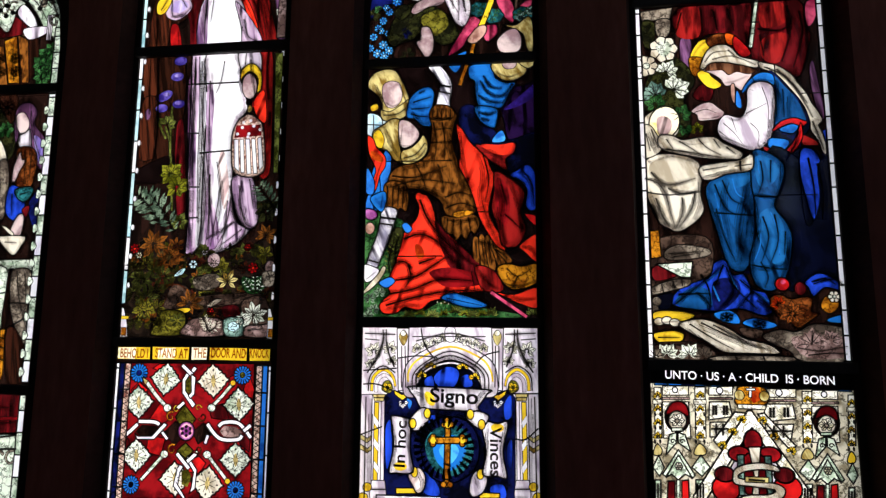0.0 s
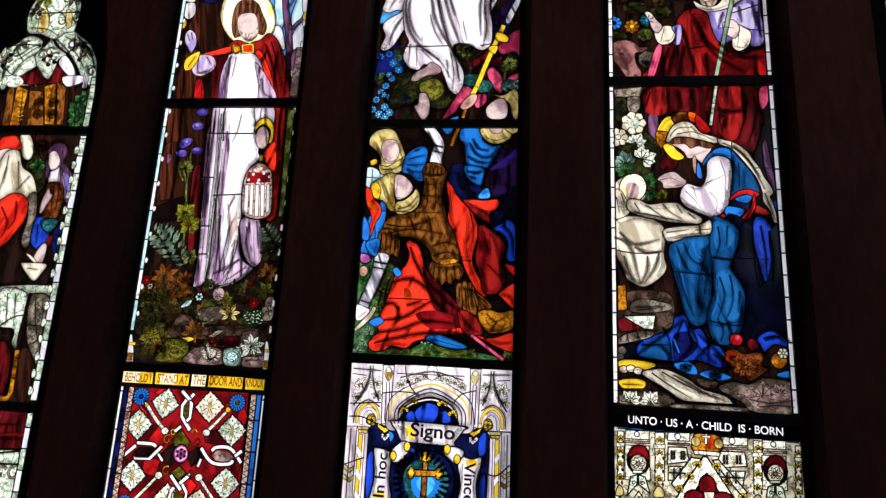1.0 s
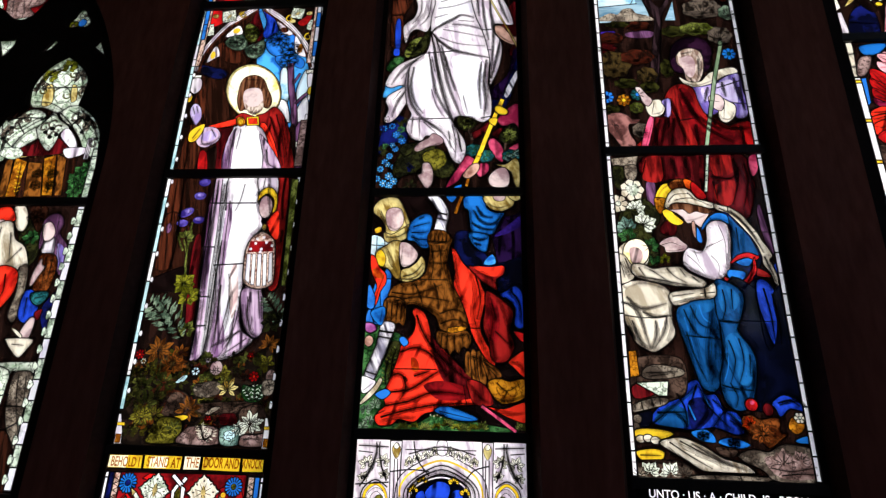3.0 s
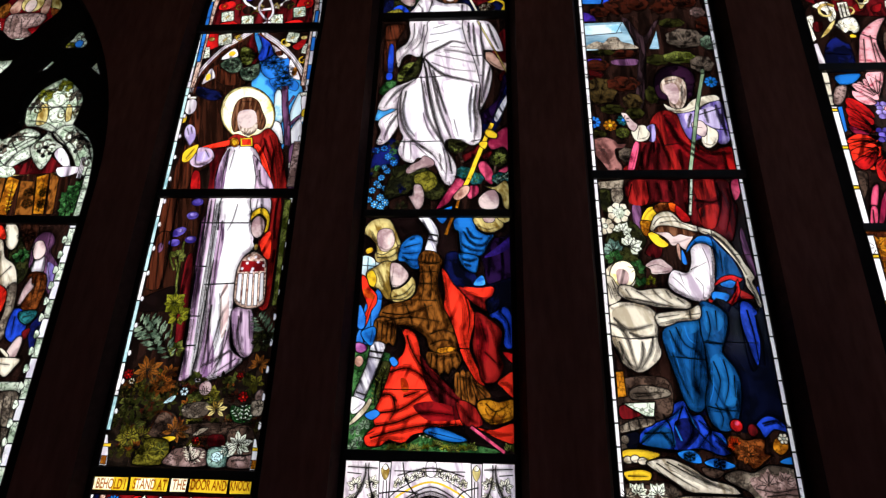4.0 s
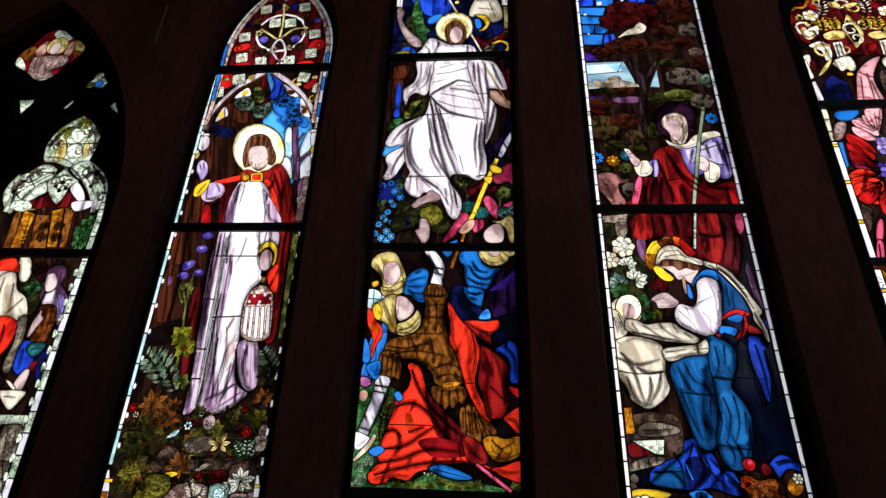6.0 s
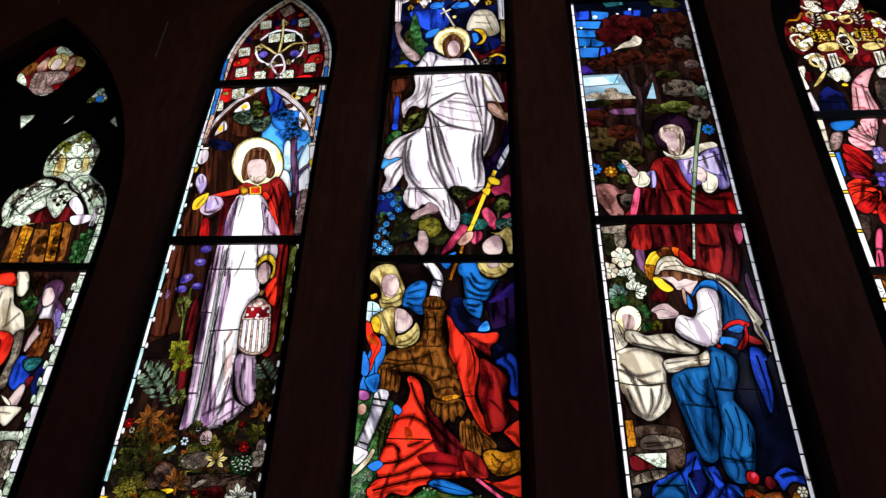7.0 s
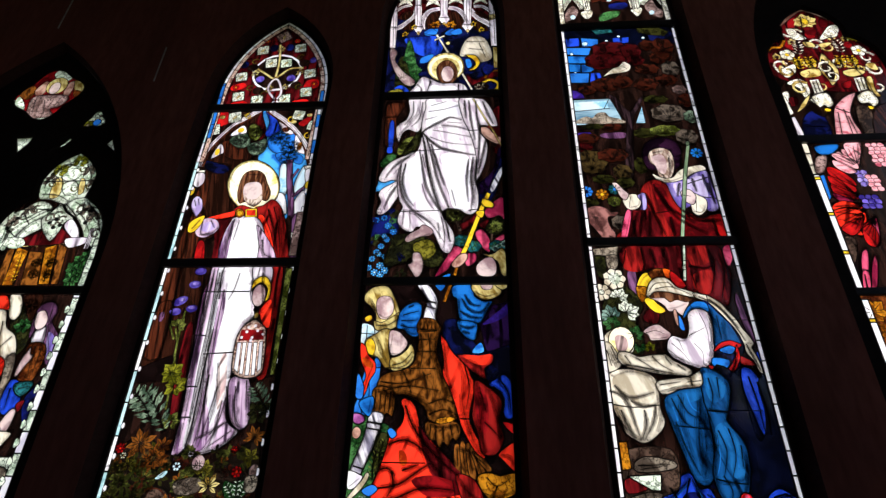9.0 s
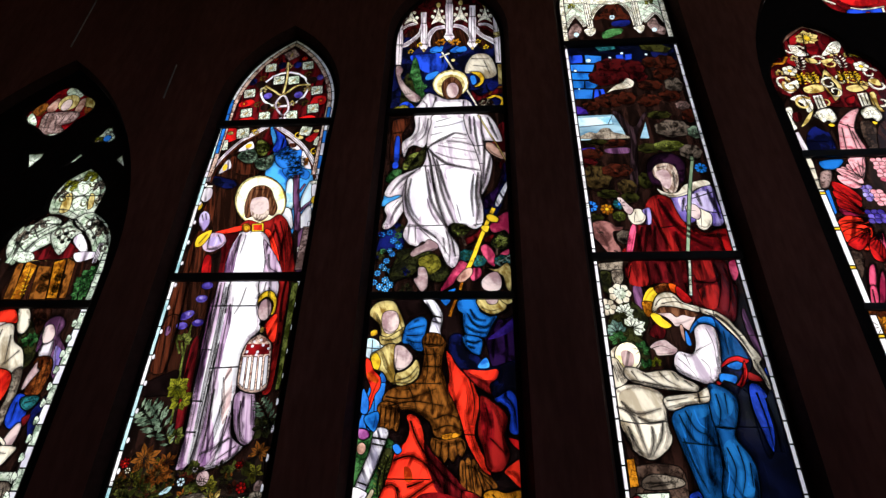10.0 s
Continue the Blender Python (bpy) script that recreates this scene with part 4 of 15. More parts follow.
glass("1", "white", [(-0.86, 2.636), (-0.693, 2.634), (-0.668, 2.489), (-0.622, 2.338), (-0.677, 2.263), (-0.695, 2.16), (-0.684, 1.988), (-0.679, 1.867), (-0.653, 1.763), (-0.586, 1.718), (-0.655, 1.647), (-0.734, 1.612), (-0.836, 1.607), (-0.836, 1.761), (-0.84, 1.941), (-0.841, 2.16), (-0.843, 2.389)], 6)
glass("1", "pure", [(-0.807, 2.594), (-0.701, 2.592), (-0.676, 2.455), (-0.649, 2.341), (-0.692, 2.282), (-0.708, 2.16), (-0.698, 2.003), (-0.7, 1.881), (-0.732, 1.762), (-0.766, 1.703), (-0.774, 1.881), (-0.794, 2.096), (-0.808, 2.322)], 0)
glass("1", "mauve", [(-0.824, 1.88), (-0.808, 1.941), (-0.775, 1.762), (-0.782, 1.645), (-0.815, 1.628), (-0.819, 1.732)], 0)
glass("1", "mauve", [(-0.763, 1.762), (-0.719, 1.675), (-0.755, 1.629), (-0.785, 1.628)], 0)
glass("1", "mauve", [(-0.848, 2.423), (-0.832, 2.49), (-0.804, 2.389), (-0.808, 2.192), (-0.799, 2.003), (-0.814, 1.941), (-0.835, 2.16)], 0)
glass("1", "mauve", [(-0.812, 1.761), (-0.788, 1.851), (-0.75, 1.762), (-0.745, 1.646), (-0.813, 1.616)], 0)
glass("1", "mauve", [(-0.71, 1.822), (-0.686, 1.869), (-0.659, 1.763), (-0.604, 1.717), (-0.657, 1.659), (-0.713, 1.629), (-0.695, 1.719)], 0)
glass("1", "blush", [(-0.766, 2.034), (-0.741, 2.128), (-0.702, 1.942), (-0.722, 1.821)], 0)
stroke("1", [(-0.746, 1.942), (-0.761, 1.791), (-0.781, 1.64)], 3, 1)
stroke("1", [(-0.705, 1.869), (-0.71, 1.733), (-0.731, 1.629)], 3, 1)
stroke("1", [(-0.623, 1.723), (-0.678, 1.682), (-0.744, 1.635)], 3, 1)
stroke("1", [(-0.76, 2.593), (-0.773, 2.49), (-0.796, 2.422)], 3, 1)
stroke("1", [(-0.919, 2.623), (-0.909, 2.39), (-0.907, 2.128), (-0.886, 1.88), (-0.879, 1.644)], 3, 1)
stroke("1", [(-0.898, 2.623), (-0.879, 2.323), (-0.873, 2.033), (-0.855, 1.761)], 3, 1)
stroke("1", [(-0.832, 2.49), (-0.824, 2.257), (-0.811, 2.003), (-0.799, 1.761), (-0.81, 1.634)], 3, 1)
stroke("1", [(-0.688, 1.881), (-0.702, 1.763), (-0.75, 1.675)], 3, 1)
stroke("1", [(-0.653, 1.763), (-0.697, 1.733), (-0.755, 1.629)], 3, 1)
stroke("1", [(-0.805, 2.003), (-0.796, 1.821), (-0.794, 1.645)], 4, 1)
cut("1", [(-0.956, 2.475), (-0.679, 2.475)], 5)
cut("1", [(-0.954, 2.218), (-0.876, 2.215)], 5)
cut("1", [(-0.866, 2.112), (-0.696, 2.122)], 5)
cut("1", [(-0.927, 1.94), (-0.858, 1.938)], 5)
cut("1", [(-0.92, 1.784), (-0.852, 1.784)], 5)
glass("1", "mauve", [(-0.683, 1.982), (-0.585, 1.991), (-0.54, 1.779), (-0.587, 1.723), (-0.642, 1.775), (-0.678, 1.882)], 6)
stroke("1", [(-0.637, 1.967), (-0.641, 1.852), (-0.604, 1.764)], 3, 1)
stroke("1", [(-0.595, 1.973), (-0.57, 1.823)], 3, 1)
glass("1", "white", [(-0.686, 2.634), (-0.574, 2.632), (-0.566, 2.515), (-0.623, 2.55), (-0.658, 2.516)], 5)
stroke("1", [(-0.646, 2.626), (-0.649, 2.55)], 3, 1)
glass("1", "gold", [(-0.67, 2.482), (-0.667, 2.536), (-0.632, 2.567), (-0.592, 2.563), (-0.56, 2.515), (-0.557, 2.437), (-0.58, 2.414), (-0.576, 2.488), (-0.62, 2.529), (-0.656, 2.502)], 5)
glass("1", "flesh", ring(-0.62, 2.451, 0.040, 0.068, 16, 5), 4, False)
glass("1", "lead", ring(-0.62, 2.367, 0.016, 0.020, 16, 0), 0, False)
glass("1", "brass", ring(-0.612, 2.331, 0.013, 0.020, 16, 0), 3, False)
glass("1", "straw", [(-0.612, 2.305), (-0.556, 2.269), (-0.534, 2.217), (-0.519, 2.035), (-0.548, 1.992), (-0.608, 1.982), (-0.67, 2.003), (-0.692, 2.047), (-0.699, 2.192), (-0.677, 2.263), (-0.643, 2.295)], 6)
glass("1", "ruby", [(-0.681, 2.25), (-0.554, 2.249), (-0.544, 2.192), (-0.686, 2.185)], 0, False)
glass("1", "pure", ring(-0.648, 2.237, 0.008, 0.008, 16, 0), 0, False)
glass("1", "pure", ring(-0.588, 2.243, 0.008, 0.008, 16, 0), 0, False)
glass("1", "pure", ring(-0.612, 2.204, 0.008, 0.008, 16, 0), 0, False)
glass("1", "pure", ring(-0.672, 2.205, 0.008, 0.008, 16, 0), 0, False)
glass("1", "pure", ring(-0.554, 2.224, 0.008, 0.008, 16, 0), 0, False)
glass("1", "pure", ring(-0.642, 2.263, 0.008, 0.008, 16, 0), 0, False)
glass("1", "pure", ring(-0.605, 2.272, 0.008, 0.008, 16, 0), 0, False)
glass("1", "pure", ring(-0.616, 2.188, 0.008, 0.008, 16, 0), 0, False)
glass("1", "pure", [(-0.687, 2.176), (-0.665, 2.176), (-0.652, 2.01), (-0.678, 2.034)], 3, False)
glass("1", "pure", [(-0.656, 2.176), (-0.637, 2.176), (-0.624, 2.004), (-0.643, 2.007)], 3, False)
glass("1", "pure", [(-0.627, 2.176), (-0.605, 2.176), (-0.589, 1.998), (-0.61, 1.997)], 3, False)
glass("1", "pure", [(-0.596, 2.176), (-0.577, 2.176), (-0.558, 2.001), (-0.576, 1.998)], 3, False)
glass("1", "pure", [(-0.564, 2.179), (-0.546, 2.185), (-0.528, 2.035), (-0.548, 2.016)], 3, False)
# folds brushed on the robe
shade("1", [(-0.919, 2.611), (-0.917, 2.259), (-0.911, 1.942), (-0.896, 1.621)], 30, 0.84)
stroke("1", [(-0.919, 2.611), (-0.917, 2.259), (-0.911, 1.942), (-0.896, 1.621)], 2.6, 1.04)
shade("1", [(-0.865, 2.61), (-0.862, 2.324), (-0.856, 2.035), (-0.849, 1.634)], 34, 0.84)
stroke("1", [(-0.865, 2.61), (-0.862, 2.324), (-0.856, 2.035), (-0.849, 1.634)], 2.6, 1.04)
shade("1", [(-0.853, 2.098), (-0.82, 1.881), (-0.833, 1.645)], 30, 0.7)
stroke("1", [(-0.853, 2.098), (-0.82, 1.881), (-0.833, 1.645)], 2.6, 1.04)
shade("1", [(-0.905, 1.604), (-0.743, 1.618), (-0.636, 1.671), (-0.597, 1.735)], 26, 0.7)
stroke("1", [(-0.905, 1.604), (-0.743, 1.618), (-0.636, 1.671), (-0.597, 1.735)], 2.6, 1.04)
shade("1", [(-0.772, 2.066), (-0.739, 1.882), (-0.754, 1.69)], 26, 0.63)
stroke("1", [(-0.772, 2.066), (-0.739, 1.882), (-0.754, 1.69)], 2.6, 1.04)
shade("1", [(-0.698, 1.943), (-0.659, 1.793), (-0.603, 1.735)], 26, 0.63)
stroke("1", [(-0.698, 1.943), (-0.659, 1.793), (-0.603, 1.735)], 2.6, 1.04)
shade("1", [(-0.807, 1.675), (-0.728, 1.719), (-0.667, 1.764)], 22, 0.63)
stroke("1", [(-0.807, 1.675), (-0.728, 1.719), (-0.667, 1.764)], 2.6, 1.04)
shade("1", [(-0.649, 1.943), (-0.613, 1.764), (-0.548, 1.73)], 34, 0.7)
stroke("1", [(-0.649, 1.943), (-0.613, 1.764), (-0.548, 1.73)], 2.6, 1.04)
shade("1", [(-0.575, 1.944), (-0.546, 1.765)], 26, 0.7)
stroke("1", [(-0.575, 1.944), (-0.546, 1.765)], 2.6, 1.04)
shade("1", [(-0.883, 2.597), (-0.876, 2.459), (-0.845, 2.129)], 20, 0.56)
stroke("1", [(-0.883, 2.597), (-0.876, 2.459), (-0.845, 2.129)], 2.6, 1.04)
shade("1", [(-0.623, 2.593), (-0.585, 2.389)], 20, 0.7)
stroke("1", [(-0.623, 2.593), (-0.585, 2.389)], 2.6, 1.04)
# flowers by the door
ribbon("1", [(-1.062, 2.258), (-1.028, 2.16), (-1.006, 1.94), (-0.995, 1.819)], 0.013, "leaf",2)
ribbon("1", [(-1.03, 2.364), (-1.032, 2.258), (-1.024, 2.096)], 0.013, "leaf",2)
ribbon("1", [(-1.111, 2.297), (-1.053, 2.192)], 0.013, "leaf",2)
glass("1", "violet", ring(-1, 2.603, 0.037, 0.025, 16, 0), 3, False)
glass("1", "violet", ring(-1.013, 2.52, 0.037, 0.025, 16, 0), 3, False)
glass("1", "violet", ring(-1.076, 2.418, 0.048, 0.027, 16, 25), 3, False)
glass("1", "violet", ring(-0.996, 2.373, 0.036, 0.023, 16, 0), 3, False)
glass("1", "violet", ring(-1.088, 2.354, 0.036, 0.023, 16, 0), 3, False)
glass("1", "lilac", ring(-1.011, 2.527, 0.020, 0.010, 16, 0), 0, False)
glass("1", "lilac", ring(-1.068, 2.428, 0.020, 0.010, 16, 0), 0, False)
glass("1", "lilac", ring(-1, 2.38, 0.020, 0.010, 16, 0), 0, False)
glass("1", "plum", ring(-1.162, 2.324, 0.017, 0.030, 16, 0), 2, False)
leafspray("1", -1.053, 2.264, 0.059, "leaf",5,60,200)
leafspray("1", -1.015, 2.008, 0.070, "lime",7,90,330)
leafspray("1", -0.978, 1.94, 0.070, "lime",7,80,330)
leafspray("1", -0.953, 1.759, 0.056, "leaf",6,90,330)
fern("1", [(-1.056, 1.758), (-1.12, 1.847), (-1.195, 1.908)], 0.081, "fern",9)
fern("1", [(-0.97, 1.715), (-1.054, 1.833), (-1.134, 1.924)], 0.074, "fern",9)
fern("1", [(-0.45, 1.81), (-0.504, 1.883), (-0.548, 1.943)], 0.066, "fern",8)
leafspray("1", -0.501, 1.809, 0.072, "moss",7,90,340)
# garden
glass("1", "soil", [(-1.223, 1.356), (-1.199, 1.61), (-1.061, 1.699), (-0.918, 1.586), (-0.758, 1.533), (-0.509, 1.678), (-0.455, 1.594), (-0.45, 1.429), (-0.46, 1.228), (-1.236, 1.205)], 3)
thicket("1", -1.19, -0.46, 1.21, 1.64, 120, ["mossdull", "hedge", "brownleaf", "olive", "autumn", "russet"], 0.042, 3)
leafspray("1", -1.083, 1.655, 0.081, "bronze", 8, 90, 330, 0.19, 0)
leafspray("1", -0.992, 1.59, 0.074, "russet", 8, 70, 330, 0.19, 0)
leafspray("1", -0.964, 1.643, 0.054, "russet", 6, 60, 300, 0.19, 0)
leafspray("1", -1.114, 1.554, 0.050, "olive", 6, 90, 330, 0.19, 0)
leafspray("1", -1.134, 1.469, 0.068, "hedge", 7, 90, 330, 0.19, 0)
leafspray("1", -1.023, 1.494, 0.068, "hedge", 7, 90, 330, 0.19, 0)
leafspray("1", -1.181, 1.524, 0.062, "mossdull", 7, 90, 330, 0.19, 0)
leafspray("1", -1.053, 1.415, 0.062, "mossdull", 7, 90, 330, 0.19, 0)
leafspray("1", -0.948, 1.501, 0.062, "mossdull", 7, 90, 330, 0.19, 0)
leafspray("1", -1.171, 1.412, 0.062, "mossdull", 7, 90, 330, 0.19, 0)
leafspray("1", -1.099, 1.387, 0.066, "hedge", 7, 60, 330, 0.19, 0)
daisy("1", -1.179, 1.633, 0.025, "red","scarlet",7)
daisy("1", -0.587, 1.634, 0.018, "red","scarlet",6)
daisy("1", -0.761, 1.325, 0.018, "red","scarlet",6)
daisy("1", -0.556, 1.534, 0.026, "red","scarlet",7)
daisy("1", -1.153, 1.599, 0.016, "cream","gold",6)
daisy("1", -0.864, 1.553, 0.021, "palesky","black",6)
glass("1", "aqua", [(-0.962, 1.495), (-0.926, 1.529), (-0.902, 1.53), (-0.921, 1.501)], 2)
glass("1", "stone", [(-0.853, 1.489), (-0.739, 1.505), (-0.722, 1.45), (-0.786, 1.427), (-0.847, 1.436)], 3)
glass("1", "earth", [(-0.84, 1.393), (-0.593, 1.415), (-0.504, 1.401), (-0.586, 1.359), (-0.789, 1.351)], 3)
leafspray("1", -0.683, 1.468, 0.060, "brass", 6, 90, 300, 0.19, 0)
leafspray("1", -0.644, 1.568, 0.042, "mossdull", 6, 90, 330, 0.19, 0)
leafspray("1", -0.499, 1.693, 0.060, "bronze", 7, 70, 300, 0.19, 0)
glass("1", "green", [(-0.604, 1.494), (-0.555, 1.481), (-0.504, 1.496), (-0.492, 1.442), (-0.529, 1.411), (-0.582, 1.415), (-0.61, 1.453)], 4)
fern("1", [(-0.55, 1.416), (-0.575, 1.454), (-0.602, 1.48)], 0.023, "pale",4,0)
fern("1", [(-0.541, 1.416), (-0.541, 1.46), (-0.546, 1.504)], 0.023, "pale",4,0)
fern("1", [(-0.529, 1.417), (-0.511, 1.455), (-0.503, 1.488)], 0.023, "pale",4,0)
glass("1", "pinkstone", ring(-0.469, 1.538, 0.026, 0.032, 16, 0), 3, False)
glass("1", "stone", [(-0.506, 1.51), (-0.448, 1.517), (-0.452, 1.451), (-0.499, 1.45)], 3)
glass("1", "earth", [(-1.016, 1.361), (-0.984, 1.444), (-0.894, 1.446), (-0.845, 1.366), (-0.903, 1.326), (-0.977, 1.324)], 3)
ribbon("1", [(-1.01, 1.345), (-0.977, 1.439), (-0.925, 1.451), (-0.855, 1.393)], 0.006, "wood",1)
leafspray("1", -0.874, 1.365, 0.072, "bronze", 7, 60, 300, 0.19, 0)
glass("1", "gold", ring(-0.909, 1.326, 0.048, 0.014, 16, 10), 3, False)
leafspray("1", -1.107, 1.332, 0.072, "olive", 8, 90, 330, 0.19, 0)
leafspray("1", -1.042, 1.339, 0.054, "olive", 6, 70, 300, 0.19, 0)
leafspray("1", -1.157, 1.255, 0.048, "mossdull", 6, 90, 300, 0.19, 0)
glass("1", "olive", [(-1.059, 1.21), (-1.028, 1.28), (-1.004, 1.329), (-0.902, 1.321), (-0.885, 1.258), (-0.906, 1.212)], 5)
leafspray("1", -0.997, 1.26, 0.058, "olive", 7, 90, 330, 0.19, 0)
leafspray("1", -0.93, 1.278, 0.046, "hedge", 6, 90, 330, 0.19, 0)
glass("1", "pinkstone", [(-0.901, 1.212), (-0.876, 1.271), (-0.838, 1.291), (-0.706, 1.289), (-0.692, 1.211)], 5)
fern("1", [(-0.764, 1.23), (-0.781, 1.266), (-0.799, 1.302)], 0.035, "cream",6,0)
fern("1", [(-0.764, 1.23), (-0.732, 1.251), (-0.725, 1.278)], 0.029, "cream",5,0)
leafspray("1", -0.768, 1.256, 0.034, "cream", 6, 90, 300, 0.19, 0)
glass("1", "stone", [(-0.783, 1.351), (-0.735, 1.385), (-0.705, 1.38), (-0.759, 1.346)], 3)
glass("1", "maroon", [(-0.701, 1.348), (-0.629, 1.355), (-0.613, 1.307), (-0.688, 1.3)], 3)
glass("1", "greystone", [(-0.677, 1.211), (-0.689, 1.29), (-0.6, 1.297), (-0.588, 1.253), (-0.594, 1.211)], 5)
glass("1", "aqua", ring(-0.64, 1.254, 0.029, 0.023, 16, 0), 2, False)
glass("1", "earth", [(-0.605, 1.372), (-0.489, 1.396), (-0.465, 1.27), (-0.571, 1.253)], 4)
leafspray("1", -0.544, 1.309, 0.070, "pale", 8, 80, 340, 0.19, 0)
leafspray("1", -0.599, 1.287, 0.039, "pale", 6, 120, 330, 0.19, 0)
glass("1", "pinkstone", [(-0.58, 1.209), (-0.577, 1.256), (-0.51, 1.263), (-0.464, 1.264), (-0.463, 1.21)], 5)
stroke("1", [(-0.569, 1.235), (-0.527, 1.242), (-0.484, 1.238)], 3, 1)
glass("1", "flesh", ring(-0.758, 1.572, 0.033, 0.036, 16, 0), 3, False)
stroke("1", [(-0.772, 1.583), (-0.767, 1.532)], 2, 1)
stroke("1", [(-0.754, 1.583), (-0.743, 1.533)], 2, 1)
# dark hollows between the plants
shade("1", [(-1.262, 1.523), (-1.037, 1.556), (-0.906, 1.502)], 60, 0.7)
shade("1", [(-1.217, 1.384), (-1.042, 1.416), (-0.912, 1.364)], 50, 0.63)
shade("1", [(-0.885, 1.559), (-0.671, 1.535), (-0.494, 1.538)], 50, 0.7)
shade("1", [(-0.887, 1.392), (-0.652, 1.398), (-0.477, 1.402)], 40, 0.7)
shade("1", [(-0.861, 1.325), (-0.641, 1.323), (-0.469, 1.333)], 24, 0.7)
shade("1", [(-1.135, 1.278), (-0.896, 1.271)], 30, 0.56)
zone(2.654, 3.855)
# window 1: upper half, door and night sky, cope and halo
glass("1", "darkwood", [(-1.139, 2.701), (-1.175, 3.104), (-1.147, 3.37), (-1.126, 3.608), (-0.966, 3.806), (-0.847, 3.827), (-0.824, 3.502), (-0.902, 3.318), (-0.891, 2.932), (-1.252, 2.664)], 5)
glass("1", "wood", [(-1.181, 2.686), (-1.16, 2.977), (-1.076, 2.968), (-1.081, 2.685)], 4)
stroke("1", [(-1.145, 2.856), (-1.141, 2.686)], 4, 4)
glass("1", "darkwood", [(-1.067, 2.976), (-1.112, 3.323), (-0.99, 3.366), (-0.937, 3.099), (-0.928, 2.994)], 4)
glass("1", "wood", [(-1.144, 3.234), (-1.124, 3.278), (-1.087, 3.102), (-1.109, 3.039), (-1.166, 3.112)], 0)
glass("1", "night", [(-1.165, 3.408), (-1.073, 3.386), (-0.996, 3.357), (-0.993, 3.311), (-1.061, 3.304), (-1.148, 3.342)], 4)
glass("1", "wood", [(-1.082, 3.558), (-0.996, 3.565), (-0.893, 3.456), (-0.938, 3.411), (-1.041, 3.451)], 3)
glass("1", "maroon", [(-0.899, 3.675), (-0.861, 3.812), (-0.799, 3.789), (-0.795, 3.637), (-0.814, 3.574), (-0.859, 3.6)], 3)
glass("1", "sky", [(-0.853, 3.812), (-0.805, 3.82), (-0.734, 3.745), (-0.682, 3.633), (-0.643, 3.592), (-0.61, 3.631), (-0.529, 3.516), (-0.459, 3.306), (-0.421, 2.957), (-0.464, 2.957), (-0.571, 2.959), (-0.751, 3.138), (-0.814, 3.454), (-0.783, 3.597)], 5)
glass("1", "cobalt", [(-0.832, 3.832), (-0.778, 3.809), (-0.721, 3.714), (-0.698, 3.634), (-0.737, 3.586), (-0.799, 3.617), (-0.786, 3.722)], 5)
glass("1", "fern", [(-1.039, 3.581), (-0.973, 3.643), (-0.92, 3.621), (-0.887, 3.542), (-0.943, 3.505), (-1.009, 3.536)], 5)
glass("1", "leaf", [(-0.924, 3.641), (-0.914, 3.711), (-0.863, 3.699), (-0.819, 3.638), (-0.845, 3.57), (-0.895, 3.581)], 5)
glass("1", "fern", [(-0.901, 3.533), (-0.835, 3.56), (-0.783, 3.578), (-0.774, 3.491), (-0.82, 3.445), (-0.879, 3.465)], 5)
sprigs("1", -0.966, 3.574, 0.066)
sprigs("1", -0.867, 3.639, 0.066)
sprigs("1", -0.834, 3.511, 0.066)
glass("1", "blue", [(-0.773, 3.567), (-0.71, 3.634), (-0.618, 3.631), (-0.56, 3.565), (-0.571, 3.484), (-0.65, 3.449), (-0.733, 3.48)], 5)
sprigs("1", -0.689, 3.584, 0.086, 9)
sprigs("1", -0.605, 3.504, 0.086, 9)
glass("1", "blue", [(-0.697, 3.45), (-0.583, 3.466), (-0.506, 3.417), (-0.52, 3.362), (-0.611, 3.401), (-0.635, 3.365)], 4)
sprigs("1", -0.606, 3.42, 0.078, 7)
glass("1", "palesky", [(-0.647, 3.347), (-0.614, 3.374), (-0.58, 3.221), (-0.579, 3.125), (-0.639, 3.135), (-0.64, 3.244)], 5)
glass("1", "palesky", [(-0.531, 3.219), (-0.488, 3.352), (-0.46, 3.218), (-0.514, 3.133)], 5)
glass("1", "pure", [(-0.641, 3.144), (-0.582, 3.126), (-0.548, 2.987), (-0.606, 3.029), (-0.657, 3.11)], 5)
glass("1", "pure", [(-0.513, 3.082), (-0.458, 3.157), (-0.436, 2.965), (-0.494, 2.966)], 5)
ribbon("1", [(-0.592, 3.401), (-0.565, 3.22), (-0.536, 3.091), (-0.505, 2.886)], 0.039, "plum",5)
ribbon("1", [(-0.525, 3.112), (-0.495, 3.154), (-0.462, 3.183)], 0.019, "plum",4)
ribbon("1", [(-0.556, 3.255), (-0.522, 3.326)], 0.015, "plum",4)
glass("1", "plum", [(-0.507, 2.958), (-0.436, 2.965), (-0.441, 2.687), (-0.488, 2.68)], 5)
glass("1", "pale", ring(-0.465, 2.788, 0.024, 0.019, 16, 0), 3, False)
glass("1", "pale", ring(-0.487, 2.839, 0.024, 0.019, 16, 0), 3, False)
glass("1", "umber", [(-0.544, 2.927), (-0.514, 2.958), (-0.481, 2.68), (-0.515, 2.68)], 4)
